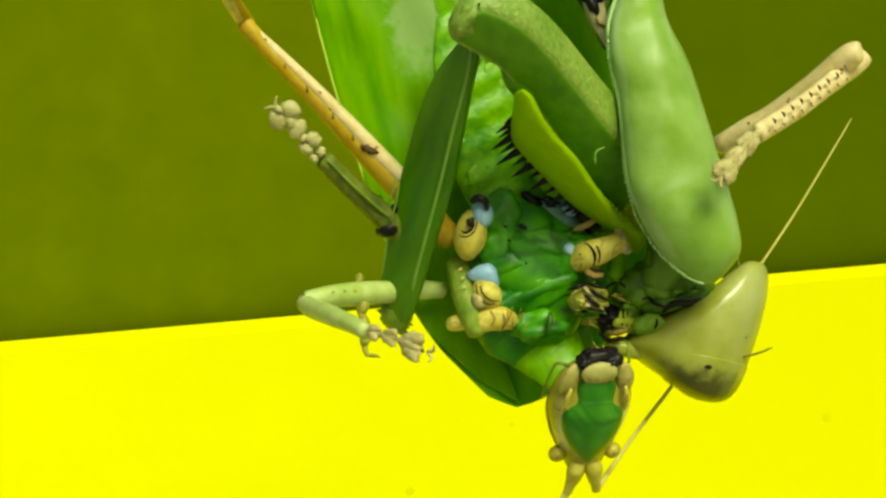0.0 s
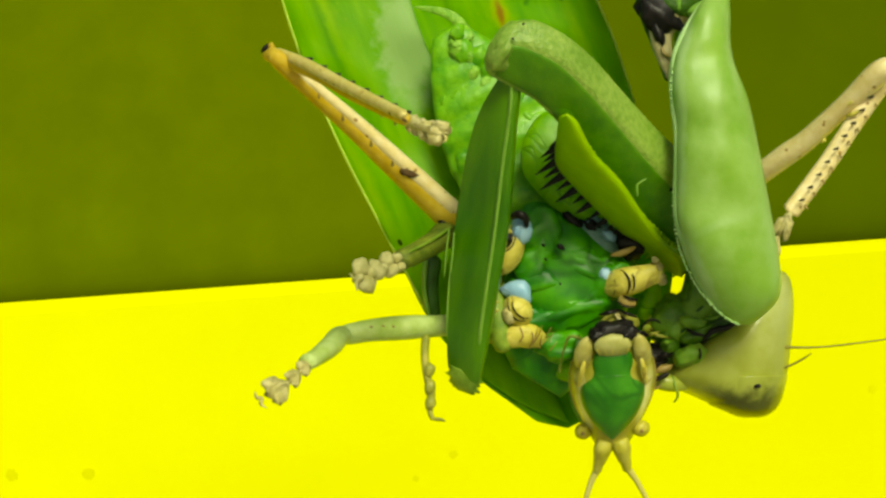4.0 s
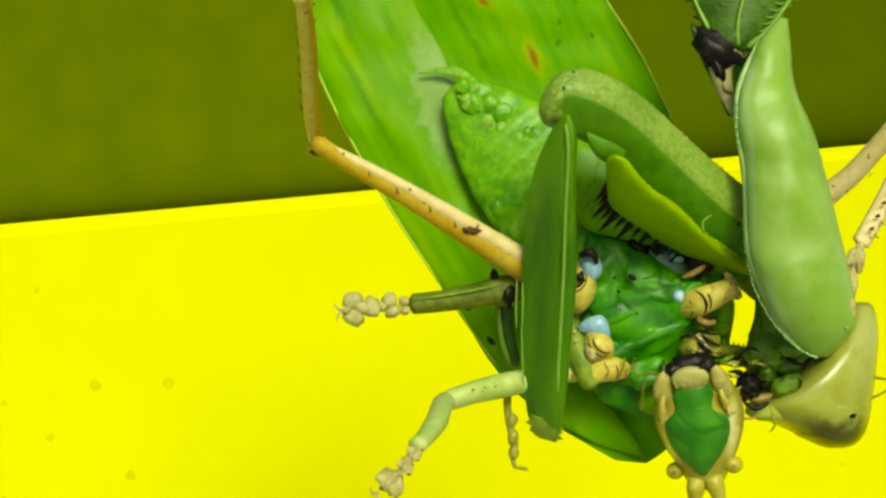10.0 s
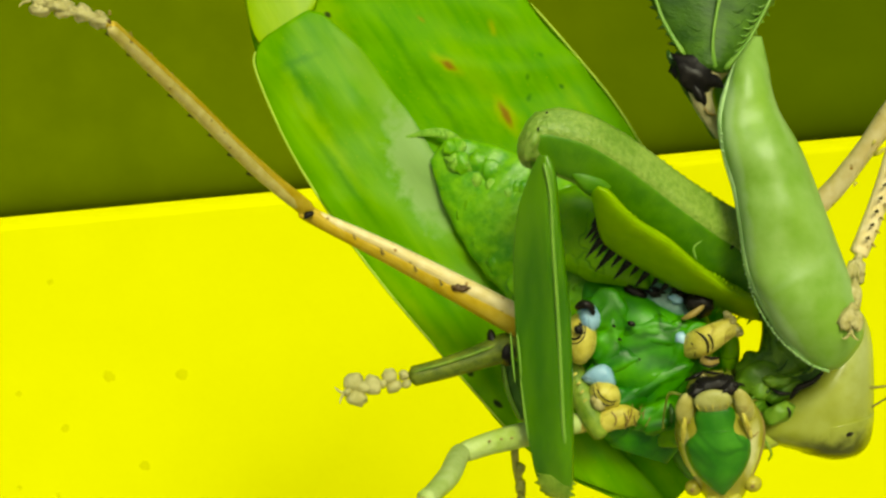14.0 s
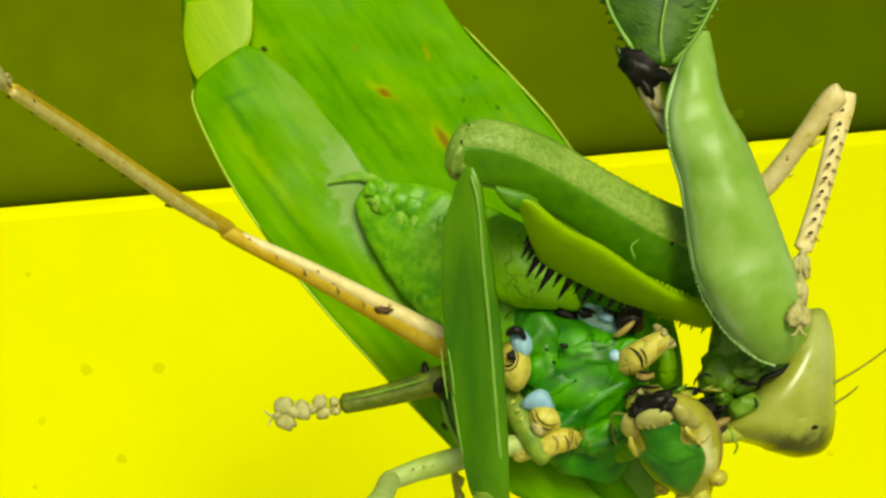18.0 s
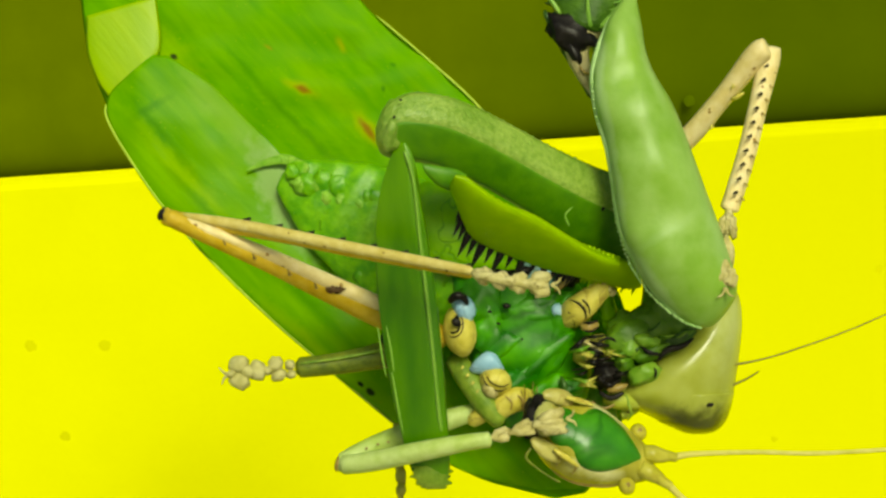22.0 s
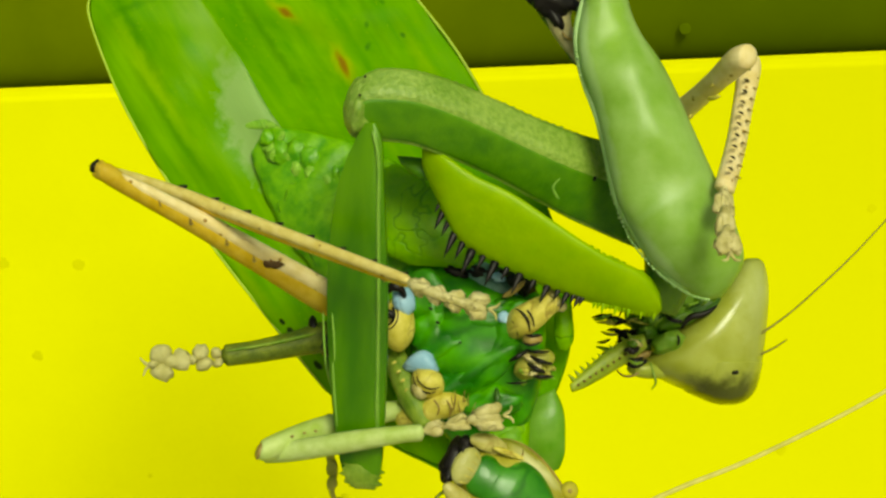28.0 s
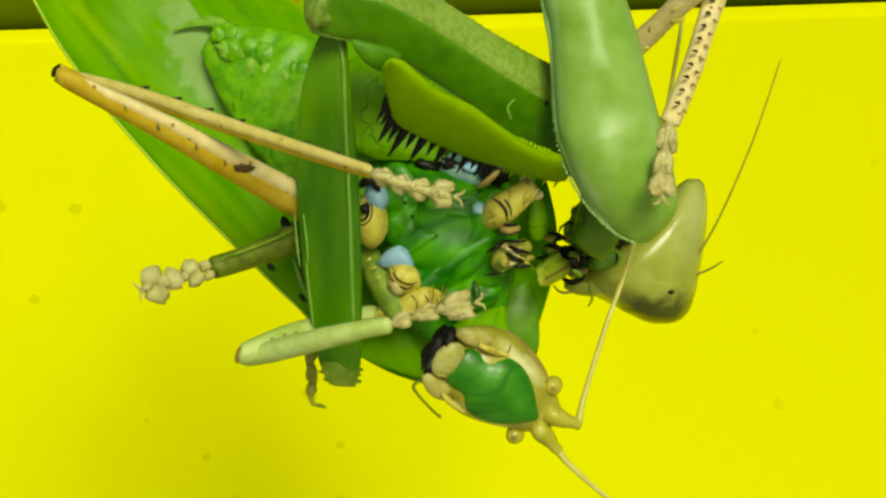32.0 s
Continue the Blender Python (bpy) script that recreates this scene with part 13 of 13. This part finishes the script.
        (13.5, mm(7.959, -3.952, -8.796, 0.9499, -0.0057, -0.3123, 0.0092)), (13.75, mm(7.745, -3.827, -8.715, 0.9484, -0.0108, -0.3163, 0.0178)), (14, mm(7.625, -3.758, -8.655, 0.9475, -0.0142, -0.3187, 0.0236)),
        (14.25, mm(7.882, -3.986, -8.667, 0.9453, -0.0155, -0.3252, 0.0222)), (14.5, mm(8.35, -4.341, -8.683, 0.9417, -0.0175, -0.3354, 0.0202)), (14.75, mm(8.409, -4.495, -9.226, 0.9457, -0.011, -0.3242, 0.0199)),
        (15, mm(8.354, -4.59, -9.564, 0.9482, -0.0065, -0.3171, 0.0198)), (15.25, mm(8.254, -4.298, -9.427, 0.9411, 0.0021, -0.3376, 0.0186)), (15.5, mm(8.094, -3.907, -9.095, 0.9254, 0.0147, -0.3783, 0.0156)),
        (15.75, mm(8.019, -3.884, -8.667, 0.9066, 0.0115, -0.4217, 0.0123)), (16, mm(7.971, -3.86, -8.405, 0.8946, 0.0092, -0.4466, 0.0103)), (16.25, mm(7.921, -3.836, -8.139, 0.8819, 0.0067, -0.4712, 0.0084)),
        (16.5, mm(7.842, -3.812, -7.683, 0.8588, 0.0029, -0.5123, 0.006)), (16.75, mm(7.758, -3.791, -7.215, 0.8336, -0.0013, -0.5523, 0.0039)), (17, mm(7.701, -3.769, -6.934, 0.818, -0.0042, -0.5751, 0.0027)),
        (17.25, mm(7.644, -3.746, -6.664, 0.8019, -0.0073, -0.5974, 0.0017)), (17.5, mm(7.547, -3.737, -6.161, 0.7729, -0.012, -0.6344, 0.0005)), (17.75, mm(8.592, -3.112, -7.083, 0.7559, 0.0047, -0.6546, 0.0068)),
        (18, mm(8.918, -2.664, -7.558, 0.7467, 0.0164, -0.6649, 0.0102)), (18.25, mm(8.576, -3.405, -8.107, 0.7441, 0.0033, -0.6678, 0.0181)), (18.5, mm(7.772, -4.354, -8.336, 0.7354, -0.0158, -0.6767, 0.0315)),
        (18.75, mm(8.327, -4.407, -8.363, 0.7064, -0.0161, -0.7074, 0.0197)), (19, mm(8.616, -4.315, -8.211, 0.6833, -0.0166, -0.7299, 0.0116)), (19.25, mm(8.972, -4.235, -7.84, 0.6133, -0.012, -0.7898, 0.0038)),
        (19.5, mm(9.35, -4.155, -7.23, 0.4574, -0.0082, -0.8892, -0.0086)), (19.75, mm(9.355, -4.307, -7.112, 0.6454, -0.0073, -0.7638, -0.0103)), (20, mm(9.425, -4.436, -7.045, 0.7267, -0.0069, -0.6869, -0.0112)),
        (20.25, mm(9.284, -4.393, -7.613, 0.7558, -0.0045, -0.6547, -0.0087)), (20.5, mm(9.027, -4.353, -8.555, 0.7956, -0.0012, -0.6058, -0.0047)), (20.75, mm(9.206, -4.52, -8.804, 0.8222, -0.0059, -0.5692, -0.0005)),
        (21, mm(9.3, -4.636, -8.874, 0.8332, -0.0091, -0.5529, 0.0021)), (21.25, mm(9.166, -4.64, -8.694, 0.8266, -0.0115, -0.5627, -0.0029)), (21.5, mm(8.997, -4.573, -8.273, 0.8111, -0.0157, -0.5846, -0.0101)),
        (21.75, mm(8.831, -4.334, -7.678, 0.7905, -0.0162, -0.612, -0.0156)), (22, mm(8.7, -4.184, -7.403, 0.7801, -0.0166, -0.6251, -0.0194)), (22.25, mm(8.736, -4.265, -7.709, 0.7964, -0.0113, -0.6044, -0.0189)),
        (22.5, mm(8.858, -4.351, -8.356, 0.8297, -0.0033, -0.558, -0.0176)), (22.75, mm(8.954, -4.621, -9.063, 0.861, -0.0053, -0.5083, -0.0192)), (23, mm(8.932, -4.768, -9.423, 0.8746, -0.0068, -0.4844, -0.0204)),
        (23.25, mm(8.862, -4.659, -9.353, 0.8151, -0.0085, -0.579, -0.0181)), (23.5, mm(8.607, -4.492, -9.236, 0.646, -0.0113, -0.7632, -0.0137)), (23.75, mm(8.184, -4.395, -9.429, 0.7009, -0.0117, -0.713, -0.0126)),
        (24, mm(7.999, -4.333, -9.53, 0.7261, -0.0124, -0.6873, -0.0116)), (24.25, mm(8.143, -4.342, -9.379, 0.6994, -0.0136, -0.7145, -0.0096)), (24.5, mm(8.407, -4.356, -9.087, 0.6434, -0.0152, -0.7654, -0.0061)),
        (24.75, mm(8.466, -4.308, -9.081, 0.5954, -0.0148, -0.8033, -0.0049)), (25, mm(8.48, -4.273, -9.09, 0.5688, -0.0144, -0.8223, -0.0041)), (25.25, mm(8.3, -4.245, -8.922, 0.5582, -0.0133, -0.8296, -0.0042)),
        (25.5, mm(7.942, -4.196, -8.592, 0.5406, -0.0117, -0.8412, -0.0043)), (25.75, mm(8.048, -4.045, -8.759, 0.5427, -0.0054, -0.8399, -0.0055)), (26, mm(8.098, -3.943, -8.836, 0.5441, -0.0012, -0.839, -0.0063)),
        (26.25, mm(8.153, -3.838, -8.919, 0.5454, 0.0031, -0.8381, -0.0071)), (26.5, mm(8.253, -3.674, -9.064, 0.5473, 0.0096, -0.8368, -0.0082)), (26.75, mm(8.353, -3.507, -9.202, 0.5492, 0.0161, -0.8355, -0.0092)),
        (27, mm(8.407, -3.398, -9.279, 0.5503, 0.0205, -0.8346, -0.0099)), (27.25, mm(8.461, -3.29, -9.358, 0.5516, 0.0249, -0.8337, -0.0105)), (27.5, mm(8.555, -3.124, -9.495, 0.5532, 0.0315, -0.8323, -0.0115)),
        (27.75, mm(8.788, -3.076, -9.403, 0.5833, 0.0404, -0.8111, 0.0184)), (28, mm(8.915, -3.067, -9.295, 0.5975, 0.0447, -0.7997, 0.0386)), (28.25, mm(8.854, -3.19, -9.265, 0.6187, 0.0337, -0.7848, 0.0148)),
        (28.5, mm(8.735, -3.367, -9.241, 0.6557, 0.0203, -0.7544, -0.0221)), (28.75, mm(8.682, -3.452, -9.094, 0.6606, 0.0156, -0.7502, -0.0246)), (29, mm(8.637, -3.507, -9.006, 0.6649, 0.0126, -0.7464, -0.0263)),
        (29.25, mm(8.606, -3.51, -9.24, 0.6803, 0.0133, -0.7322, -0.0283)), (29.5, mm(8.525, -3.435, -9.599, 0.7055, 0.0146, -0.7078, -0.0314)), (29.75, mm(8.145, -3.272, -10.28, 0.7276, 0.0151, -0.6855, -0.0206)),
        (30, mm(8.1, -3.114, -10.58, 0.7341, 0.0159, -0.6787, -0.0138)), (30.25, mm(8.136, -3.302, -10.5, 0.7143, 0.0037, -0.6997, -0.0142)), (30.5, mm(8.285, -3.59, -10.45, 0.6694, -0.0147, -0.7426, -0.0133)),
        (30.75, mm(8.274, -3.632, -10.47, 0.7202, -0.021, -0.6934, -0.005)), (31, mm(8.219, -3.657, -10.42, 0.7417, -0.0259, -0.6702, 0.0006)), (31.25, mm(8.333, -3.585, -10.31, 0.6882, -0.0194, -0.7253, -0)),
        (31.5, mm(8.49, -3.506, -10.01, 0.574, -0.0105, -0.8188, -0.0022)), (31.75, mm(8.547, -3.776, -9.843, 0.3509, -0.0074, -0.9363, 0.0139)), (32, mm(8.593, -3.943, -9.761, 0.2136, -0.0018, -0.9766, 0.0233)),
    ])
    walk(ANT_B, [
        (0, mm(6.881, -2.893, -12.09, 0.9997, 0.004, 0.0217, -0.0118)), (0.25, mm(6.857, -2.392, -11.72, 0.9998, 0.0122, 0.0097, -0.0092)), (0.5, mm(6.706, -1.754, -11.18, 0.9997, 0.0243, -0.008, -0.0051)),
        (0.75, mm(6.073, -1.786, -11.3, 0.9998, 0.0195, -0.0037, -0.0085)), (1, mm(5.782, -1.783, -11.31, 0.9998, 0.0163, -0.0009, -0.0104)), (1.25, mm(5.82, -1.755, -10.98, 0.9999, 0.0106, -0.0014, -0.0108)),
        (1.5, mm(5.787, -1.719, -10.12, 0.9999, 0.0022, -0.0018, -0.0116)), (1.75, mm(7.514, -1.595, -10.84, 0.9993, 0.0018, -0.0379, 0.0043)), (2, mm(8.521, -1.484, -10.93, 0.998, 0.0016, -0.062, 0.015)),
        (2.25, mm(8.028, -1.676, -11.06, 0.9993, 0.0049, -0.0369, 0.0061)), (2.5, mm(7.278, -1.965, -10.93, 0.9999, 0.0095, 0.0011, -0.0064)), (2.75, mm(7.176, -2.185, -10.61, 0.9998, 0.0062, -0.0172, -0.0033)),
        (3, mm(7.144, -2.331, -10.4, 0.9996, 0.0041, -0.0297, -0.0015)), (3.25, mm(7.1, -2.477, -10.19, 0.9991, 0.002, -0.0421, 0.0003)), (3.5, mm(6.962, -2.695, -9.876, 0.9982, -0.0012, -0.0605, 0.0028)),
        (3.75, mm(6.809, -2.913, -9.564, 0.9969, -0.0044, -0.079, 0.0053)), (4, mm(6.737, -3.057, -9.369, 0.9958, -0.0065, -0.0913, 0.007)), (4.25, mm(6.658, -3.202, -9.17, 0.9945, -0.0087, -0.1037, 0.0087)),
        (4.5, mm(6.473, -3.422, -8.876, 0.9924, -0.0122, -0.122, 0.0113)), (4.75, mm(5.344, -3.561, -8.811, 0.9948, -0.0052, -0.1019, 0.0023)), (5, mm(4.707, -3.639, -8.834, 0.9961, -0.0005, -0.0886, -0.0038)),
        (5.25, mm(4.932, -3.562, -9.155, 0.9974, 0.0033, -0.0716, -0.0041)), (5.5, mm(5.446, -3.463, -9.728, 0.999, 0.0093, -0.0442, -0.0043)), (5.75, mm(6.568, -3.539, -9.753, 0.9986, 0.0069, -0.0519, -0.0025)),
        (6, mm(7.126, -3.596, -9.763, 0.9984, 0.0054, -0.057, -0.0014)), (6.25, mm(7.137, -3.436, -9.469, 0.9978, 0.0048, -0.0664, -0.0014)), (6.5, mm(7.003, -3.197, -9.082, 0.9968, 0.0037, -0.0797, -0.0017)),
        (6.75, mm(6.118, -2.773, -9.349, 0.9982, 0.0098, -0.0595, 0.0033)), (7, mm(5.596, -2.496, -9.448, 0.9988, 0.0141, -0.0463, 0.0068)), (7.25, mm(5.599, -2.729, -9.668, 0.9989, 0.0133, -0.0453, 0.0055)),
        (7.5, mm(5.62, -3.086, -9.955, 0.999, 0.0122, -0.0433, 0.0036)), (7.75, mm(5.652, -3.555, -10.25, 0.9991, 0.0053, -0.0425, 0.0049)), (8, mm(5.679, -3.875, -10.43, 0.9991, 0.0006, -0.0419, 0.0056)),
        (8.25, mm(5.682, -4.202, -10.61, 0.9992, -0.0033, -0.0405, 0.0039)), (8.5, mm(5.669, -4.687, -10.86, 0.9992, -0.009, -0.0382, 0.0014)), (8.75, mm(5.718, -5.029, -11.03, 0.9992, -0.0091, -0.0387, -0.0015)),
        (9, mm(5.744, -5.253, -11.13, 0.9992, -0.0091, -0.0392, -0.0034)), (9.25, mm(5.809, -4.94, -11.06, 0.9991, -0.0092, -0.0409, -0.0021)), (9.5, mm(5.933, -4.479, -10.94, 0.999, -0.0096, -0.044, 0.0002)),
        (9.75, mm(6.204, -4.191, -10.61, 0.9984, -0.0151, -0.0546, -0.0027)), (10, mm(6.377, -4.003, -10.37, 0.9979, -0.0187, -0.0614, -0.0046)), (10.25, mm(6.651, -3.792, -10.22, 0.9978, -0.0188, -0.0639, -0.0031)),
        (10.5, mm(7.166, -3.486, -9.987, 0.9975, -0.0188, -0.0679, -0.0007)), (10.75, mm(7.317, -2.988, -10.07, 0.9984, -0.0082, -0.0553, 0.0021)), (11, mm(7.394, -2.678, -10.12, 0.9989, -0.0009, -0.0465, 0.0037)),
        (11.25, mm(7.295, -2.689, -9.896, 0.9988, 0.0009, -0.0497, 0.0022)), (11.5, mm(7.097, -2.708, -9.541, 0.9985, 0.0035, -0.0541, -0.0002)), (11.75, mm(6.739, -2.719, -9.419, 0.9989, 0.0014, -0.0474, 0.0047)),
        (12, mm(6.496, -2.729, -9.354, 0.999, 0, -0.0431, 0.008)), (12.25, mm(6.537, -2.873, -9.407, 0.9989, 0, -0.0466, 0.0099)), (12.5, mm(6.501, -3.099, -9.464, 0.9986, -0.0001, -0.0515, 0.0127)),
        (12.75, mm(6.516, -3.443, -9.436, 0.9982, -0.0038, -0.058, 0.0131)), (13, mm(6.581, -3.664, -9.421, 0.9979, -0.0062, -0.0627, 0.0134)), (13.25, mm(6.491, -3.63, -9.37, 0.9971, -0.0068, -0.0752, 0.0111)),
        (13.5, mm(6.373, -3.574, -9.298, 0.995, -0.0075, -0.0993, 0.0077)), (13.75, mm(6.136, -3.546, -9.207, 0.9926, -0.0141, -0.1199, 0.0153)), (14, mm(6.006, -3.54, -9.148, 0.9909, -0.0184, -0.132, 0.0204)),
        (14.25, mm(6.276, -3.714, -9.175, 0.9886, -0.0193, -0.1484, 0.019)), (14.5, mm(6.774, -3.987, -9.232, 0.9842, -0.0206, -0.1753, 0.0171)), (14.75, mm(6.838, -4.069, -9.737, 0.9833, -0.0138, -0.1805, 0.0181)),
        (15, mm(6.788, -4.118, -10.05, 0.9831, -0.0092, -0.182, 0.0187)), (15.25, mm(6.69, -3.827, -9.917, 0.982, -0.0008, -0.1882, 0.0187)), (15.5, mm(6.537, -3.429, -9.602, 0.9799, 0.0115, -0.1984, 0.0181)),
        (15.75, mm(6.483, -3.389, -9.22, 0.9765, 0.0086, -0.2147, 0.0145)), (16, mm(6.448, -3.353, -8.983, 0.9744, 0.0065, -0.2242, 0.0121)), (16.25, mm(6.412, -3.315, -8.741, 0.9722, 0.0044, -0.2338, 0.0099)),
        (16.5, mm(6.361, -3.263, -8.329, 0.9683, 0.0011, -0.2498, 0.0065)), (16.75, mm(6.309, -3.209, -7.903, 0.964, -0.0025, -0.2657, 0.0033)), (17, mm(6.271, -3.167, -7.642, 0.9614, -0.0049, -0.2751, 0.0012)),
        (17.25, mm(6.231, -3.121, -7.388, 0.9587, -0.0074, -0.2843, -0.0009)), (17.5, mm(6.174, -3.07, -6.923, 0.9539, -0.0113, -0.2999, -0.004)), (17.75, mm(7.128, -2.493, -7.701, 0.9552, 0.0016, -0.2957, 0.0081)),
        (18, mm(7.405, -2.079, -8.087, 0.9563, 0.0106, -0.2919, 0.0161)), (18.25, mm(7.104, -2.975, -8.855, 0.9601, -0.0048, -0.279, 0.0177)), (18.5, mm(6.445, -4.239, -9.402, 0.9645, -0.0285, -0.2617, 0.0207)),
        (18.75, mm(7.22, -4.63, -9.641, 0.9548, -0.0235, -0.2961, 0.0099)), (19, mm(7.694, -4.763, -9.575, 0.9481, -0.0201, -0.3174, 0.0023)), (19.25, mm(8.164, -4.598, -9.298, 0.9429, -0.0121, -0.3328, -0.0032)),
        (19.5, mm(8.73, -4.389, -8.802, 0.9337, -0.0004, -0.3577, -0.0119)), (19.75, mm(8.886, -4.47, -8.744, 0.931, -0.0016, -0.3647, -0.0126)), (20, mm(9.056, -4.558, -8.706, 0.9295, -0.0023, -0.3687, -0.013)),
        (20.25, mm(8.804, -4.569, -9.241, 0.9298, -0.0014, -0.368, -0.0097)), (20.5, mm(8.363, -4.614, -10.1, 0.9298, 0.0001, -0.368, -0.0049)), (20.75, mm(8.442, -4.872, -10.29, 0.9204, -0.0057, -0.391, -0.0016)),
        (21, mm(8.489, -5.043, -10.32, 0.9139, -0.0093, -0.4057, 0.0005)), (21.25, mm(8.389, -5.122, -10.13, 0.9121, -0.0109, -0.4098, -0.0049)), (21.5, mm(8.315, -5.166, -9.72, 0.9082, -0.0135, -0.4181, -0.0129)),
        (21.75, mm(8.273, -5.033, -9.13, 0.9007, -0.0126, -0.4338, -0.0186)), (22, mm(8.197, -4.952, -8.84, 0.8969, -0.012, -0.4414, -0.0225)), (22.25, mm(8.142, -4.931, -9.162, 0.9041, -0.0072, -0.4267, -0.0208)),
        (22.5, mm(8.119, -4.858, -9.807, 0.9192, 0.0001, -0.3935, -0.0179)), (22.75, mm(8.076, -4.967, -10.48, 0.9335, -0.0021, -0.358, -0.0198)), (23, mm(7.975, -5.002, -10.82, 0.9396, -0.0036, -0.3416, -0.0212)),
        (23.25, mm(7.942, -4.887, -10.77, 0.9382, -0.0035, -0.3456, -0.0197)), (23.5, mm(7.74, -4.713, -10.69, 0.935, -0.0032, -0.3543, -0.0174)), (23.75, mm(7.335, -4.611, -10.89, 0.936, -0.0054, -0.3516, -0.0163)),
        (24, mm(7.168, -4.544, -11, 0.937, -0.0068, -0.349, -0.0155)), (24.25, mm(7.335, -4.598, -10.86, 0.9334, -0.0084, -0.3584, -0.0143)), (24.5, mm(7.637, -4.678, -10.57, 0.9274, -0.0105, -0.3737, -0.0126)),
        (24.75, mm(7.704, -4.686, -10.56, 0.9256, -0.0101, -0.3781, -0.0119)), (25, mm(7.723, -4.687, -10.56, 0.9249, -0.0099, -0.3799, -0.0113)), (25.25, mm(7.542, -4.653, -10.39, 0.925, -0.0088, -0.3797, -0.0109)),
        (25.5, mm(7.186, -4.595, -10.07, 0.9253, -0.0071, -0.3791, -0.0103)), (25.75, mm(7.296, -4.429, -10.24, 0.9263, -0.0012, -0.3768, -0.0076)), (26, mm(7.348, -4.316, -10.32, 0.9269, 0.0027, -0.3753, -0.0058)),
        (26.25, mm(7.405, -4.202, -10.41, 0.9275, 0.0066, -0.3737, -0.004)), (26.5, mm(7.512, -4.022, -10.56, 0.9283, 0.0125, -0.3715, -0.0012)), (26.75, mm(7.618, -3.841, -10.7, 0.9291, 0.0185, -0.3693, 0.0017)),
        (27, mm(7.675, -3.722, -10.79, 0.9295, 0.0225, -0.368, 0.0037)), (27.25, mm(7.731, -3.604, -10.87, 0.929, 0.0265, -0.369, 0.0056)), (27.5, mm(7.83, -3.423, -11.01, 0.9279, 0.0325, -0.3713, 0.0084)),
        (27.75, mm(8.137, -3.45, -10.94, 0.9202, 0.0249, -0.3889, 0.0367)), (28, mm(8.307, -3.494, -10.83, 0.915, 0.0197, -0.3992, 0.0556)), (28.25, mm(8.285, -3.577, -10.83, 0.9142, 0.0228, -0.4036, 0.0289)),
        (28.5, mm(8.218, -3.699, -10.83, 0.9113, 0.0277, -0.4105, -0.0116)), (28.75, mm(8.243, -3.835, -10.7, 0.908, 0.0242, -0.4178, -0.0161)), (29, mm(8.247, -3.926, -10.61, 0.9061, 0.022, -0.422, -0.0191)),
        (29.25, mm(8.114, -3.777, -10.85, 0.9058, 0.023, -0.4225, -0.0213)), (29.5, mm(7.88, -3.473, -11.18, 0.9045, 0.0244, -0.4251, -0.0245)), (29.75, mm(7.297, -3.139, -11.76, 0.9112, 0.021, -0.4111, -0.0146)),
        (30, mm(7.16, -2.867, -11.98, 0.9115, 0.0194, -0.4107, -0.008)), (30.25, mm(7.191, -3.061, -11.9, 0.91, 0.0083, -0.4143, -0.0121)), (30.5, mm(7.334, -3.361, -11.84, 0.9073, -0.0083, -0.42, -0.018)),
        (30.75, mm(7.294, -3.441, -11.85, 0.9072, -0.0183, -0.4201, -0.0116)), (31, mm(7.221, -3.49, -11.79, 0.9071, -0.0249, -0.4201, -0.0071)), (31.25, mm(7.346, -3.407, -11.69, 0.905, -0.0181, -0.4249, -0.0071)),
        (31.5, mm(7.557, -3.3, -11.42, 0.9018, -0.008, -0.432, -0.0071)), (31.75, mm(7.642, -3.614, -11.28, 0.9014, -0.015, -0.4327, 0.0049)), (32, mm(7.695, -3.818, -11.21, 0.9011, -0.0195, -0.433, 0.0129)),
    ])


motions()
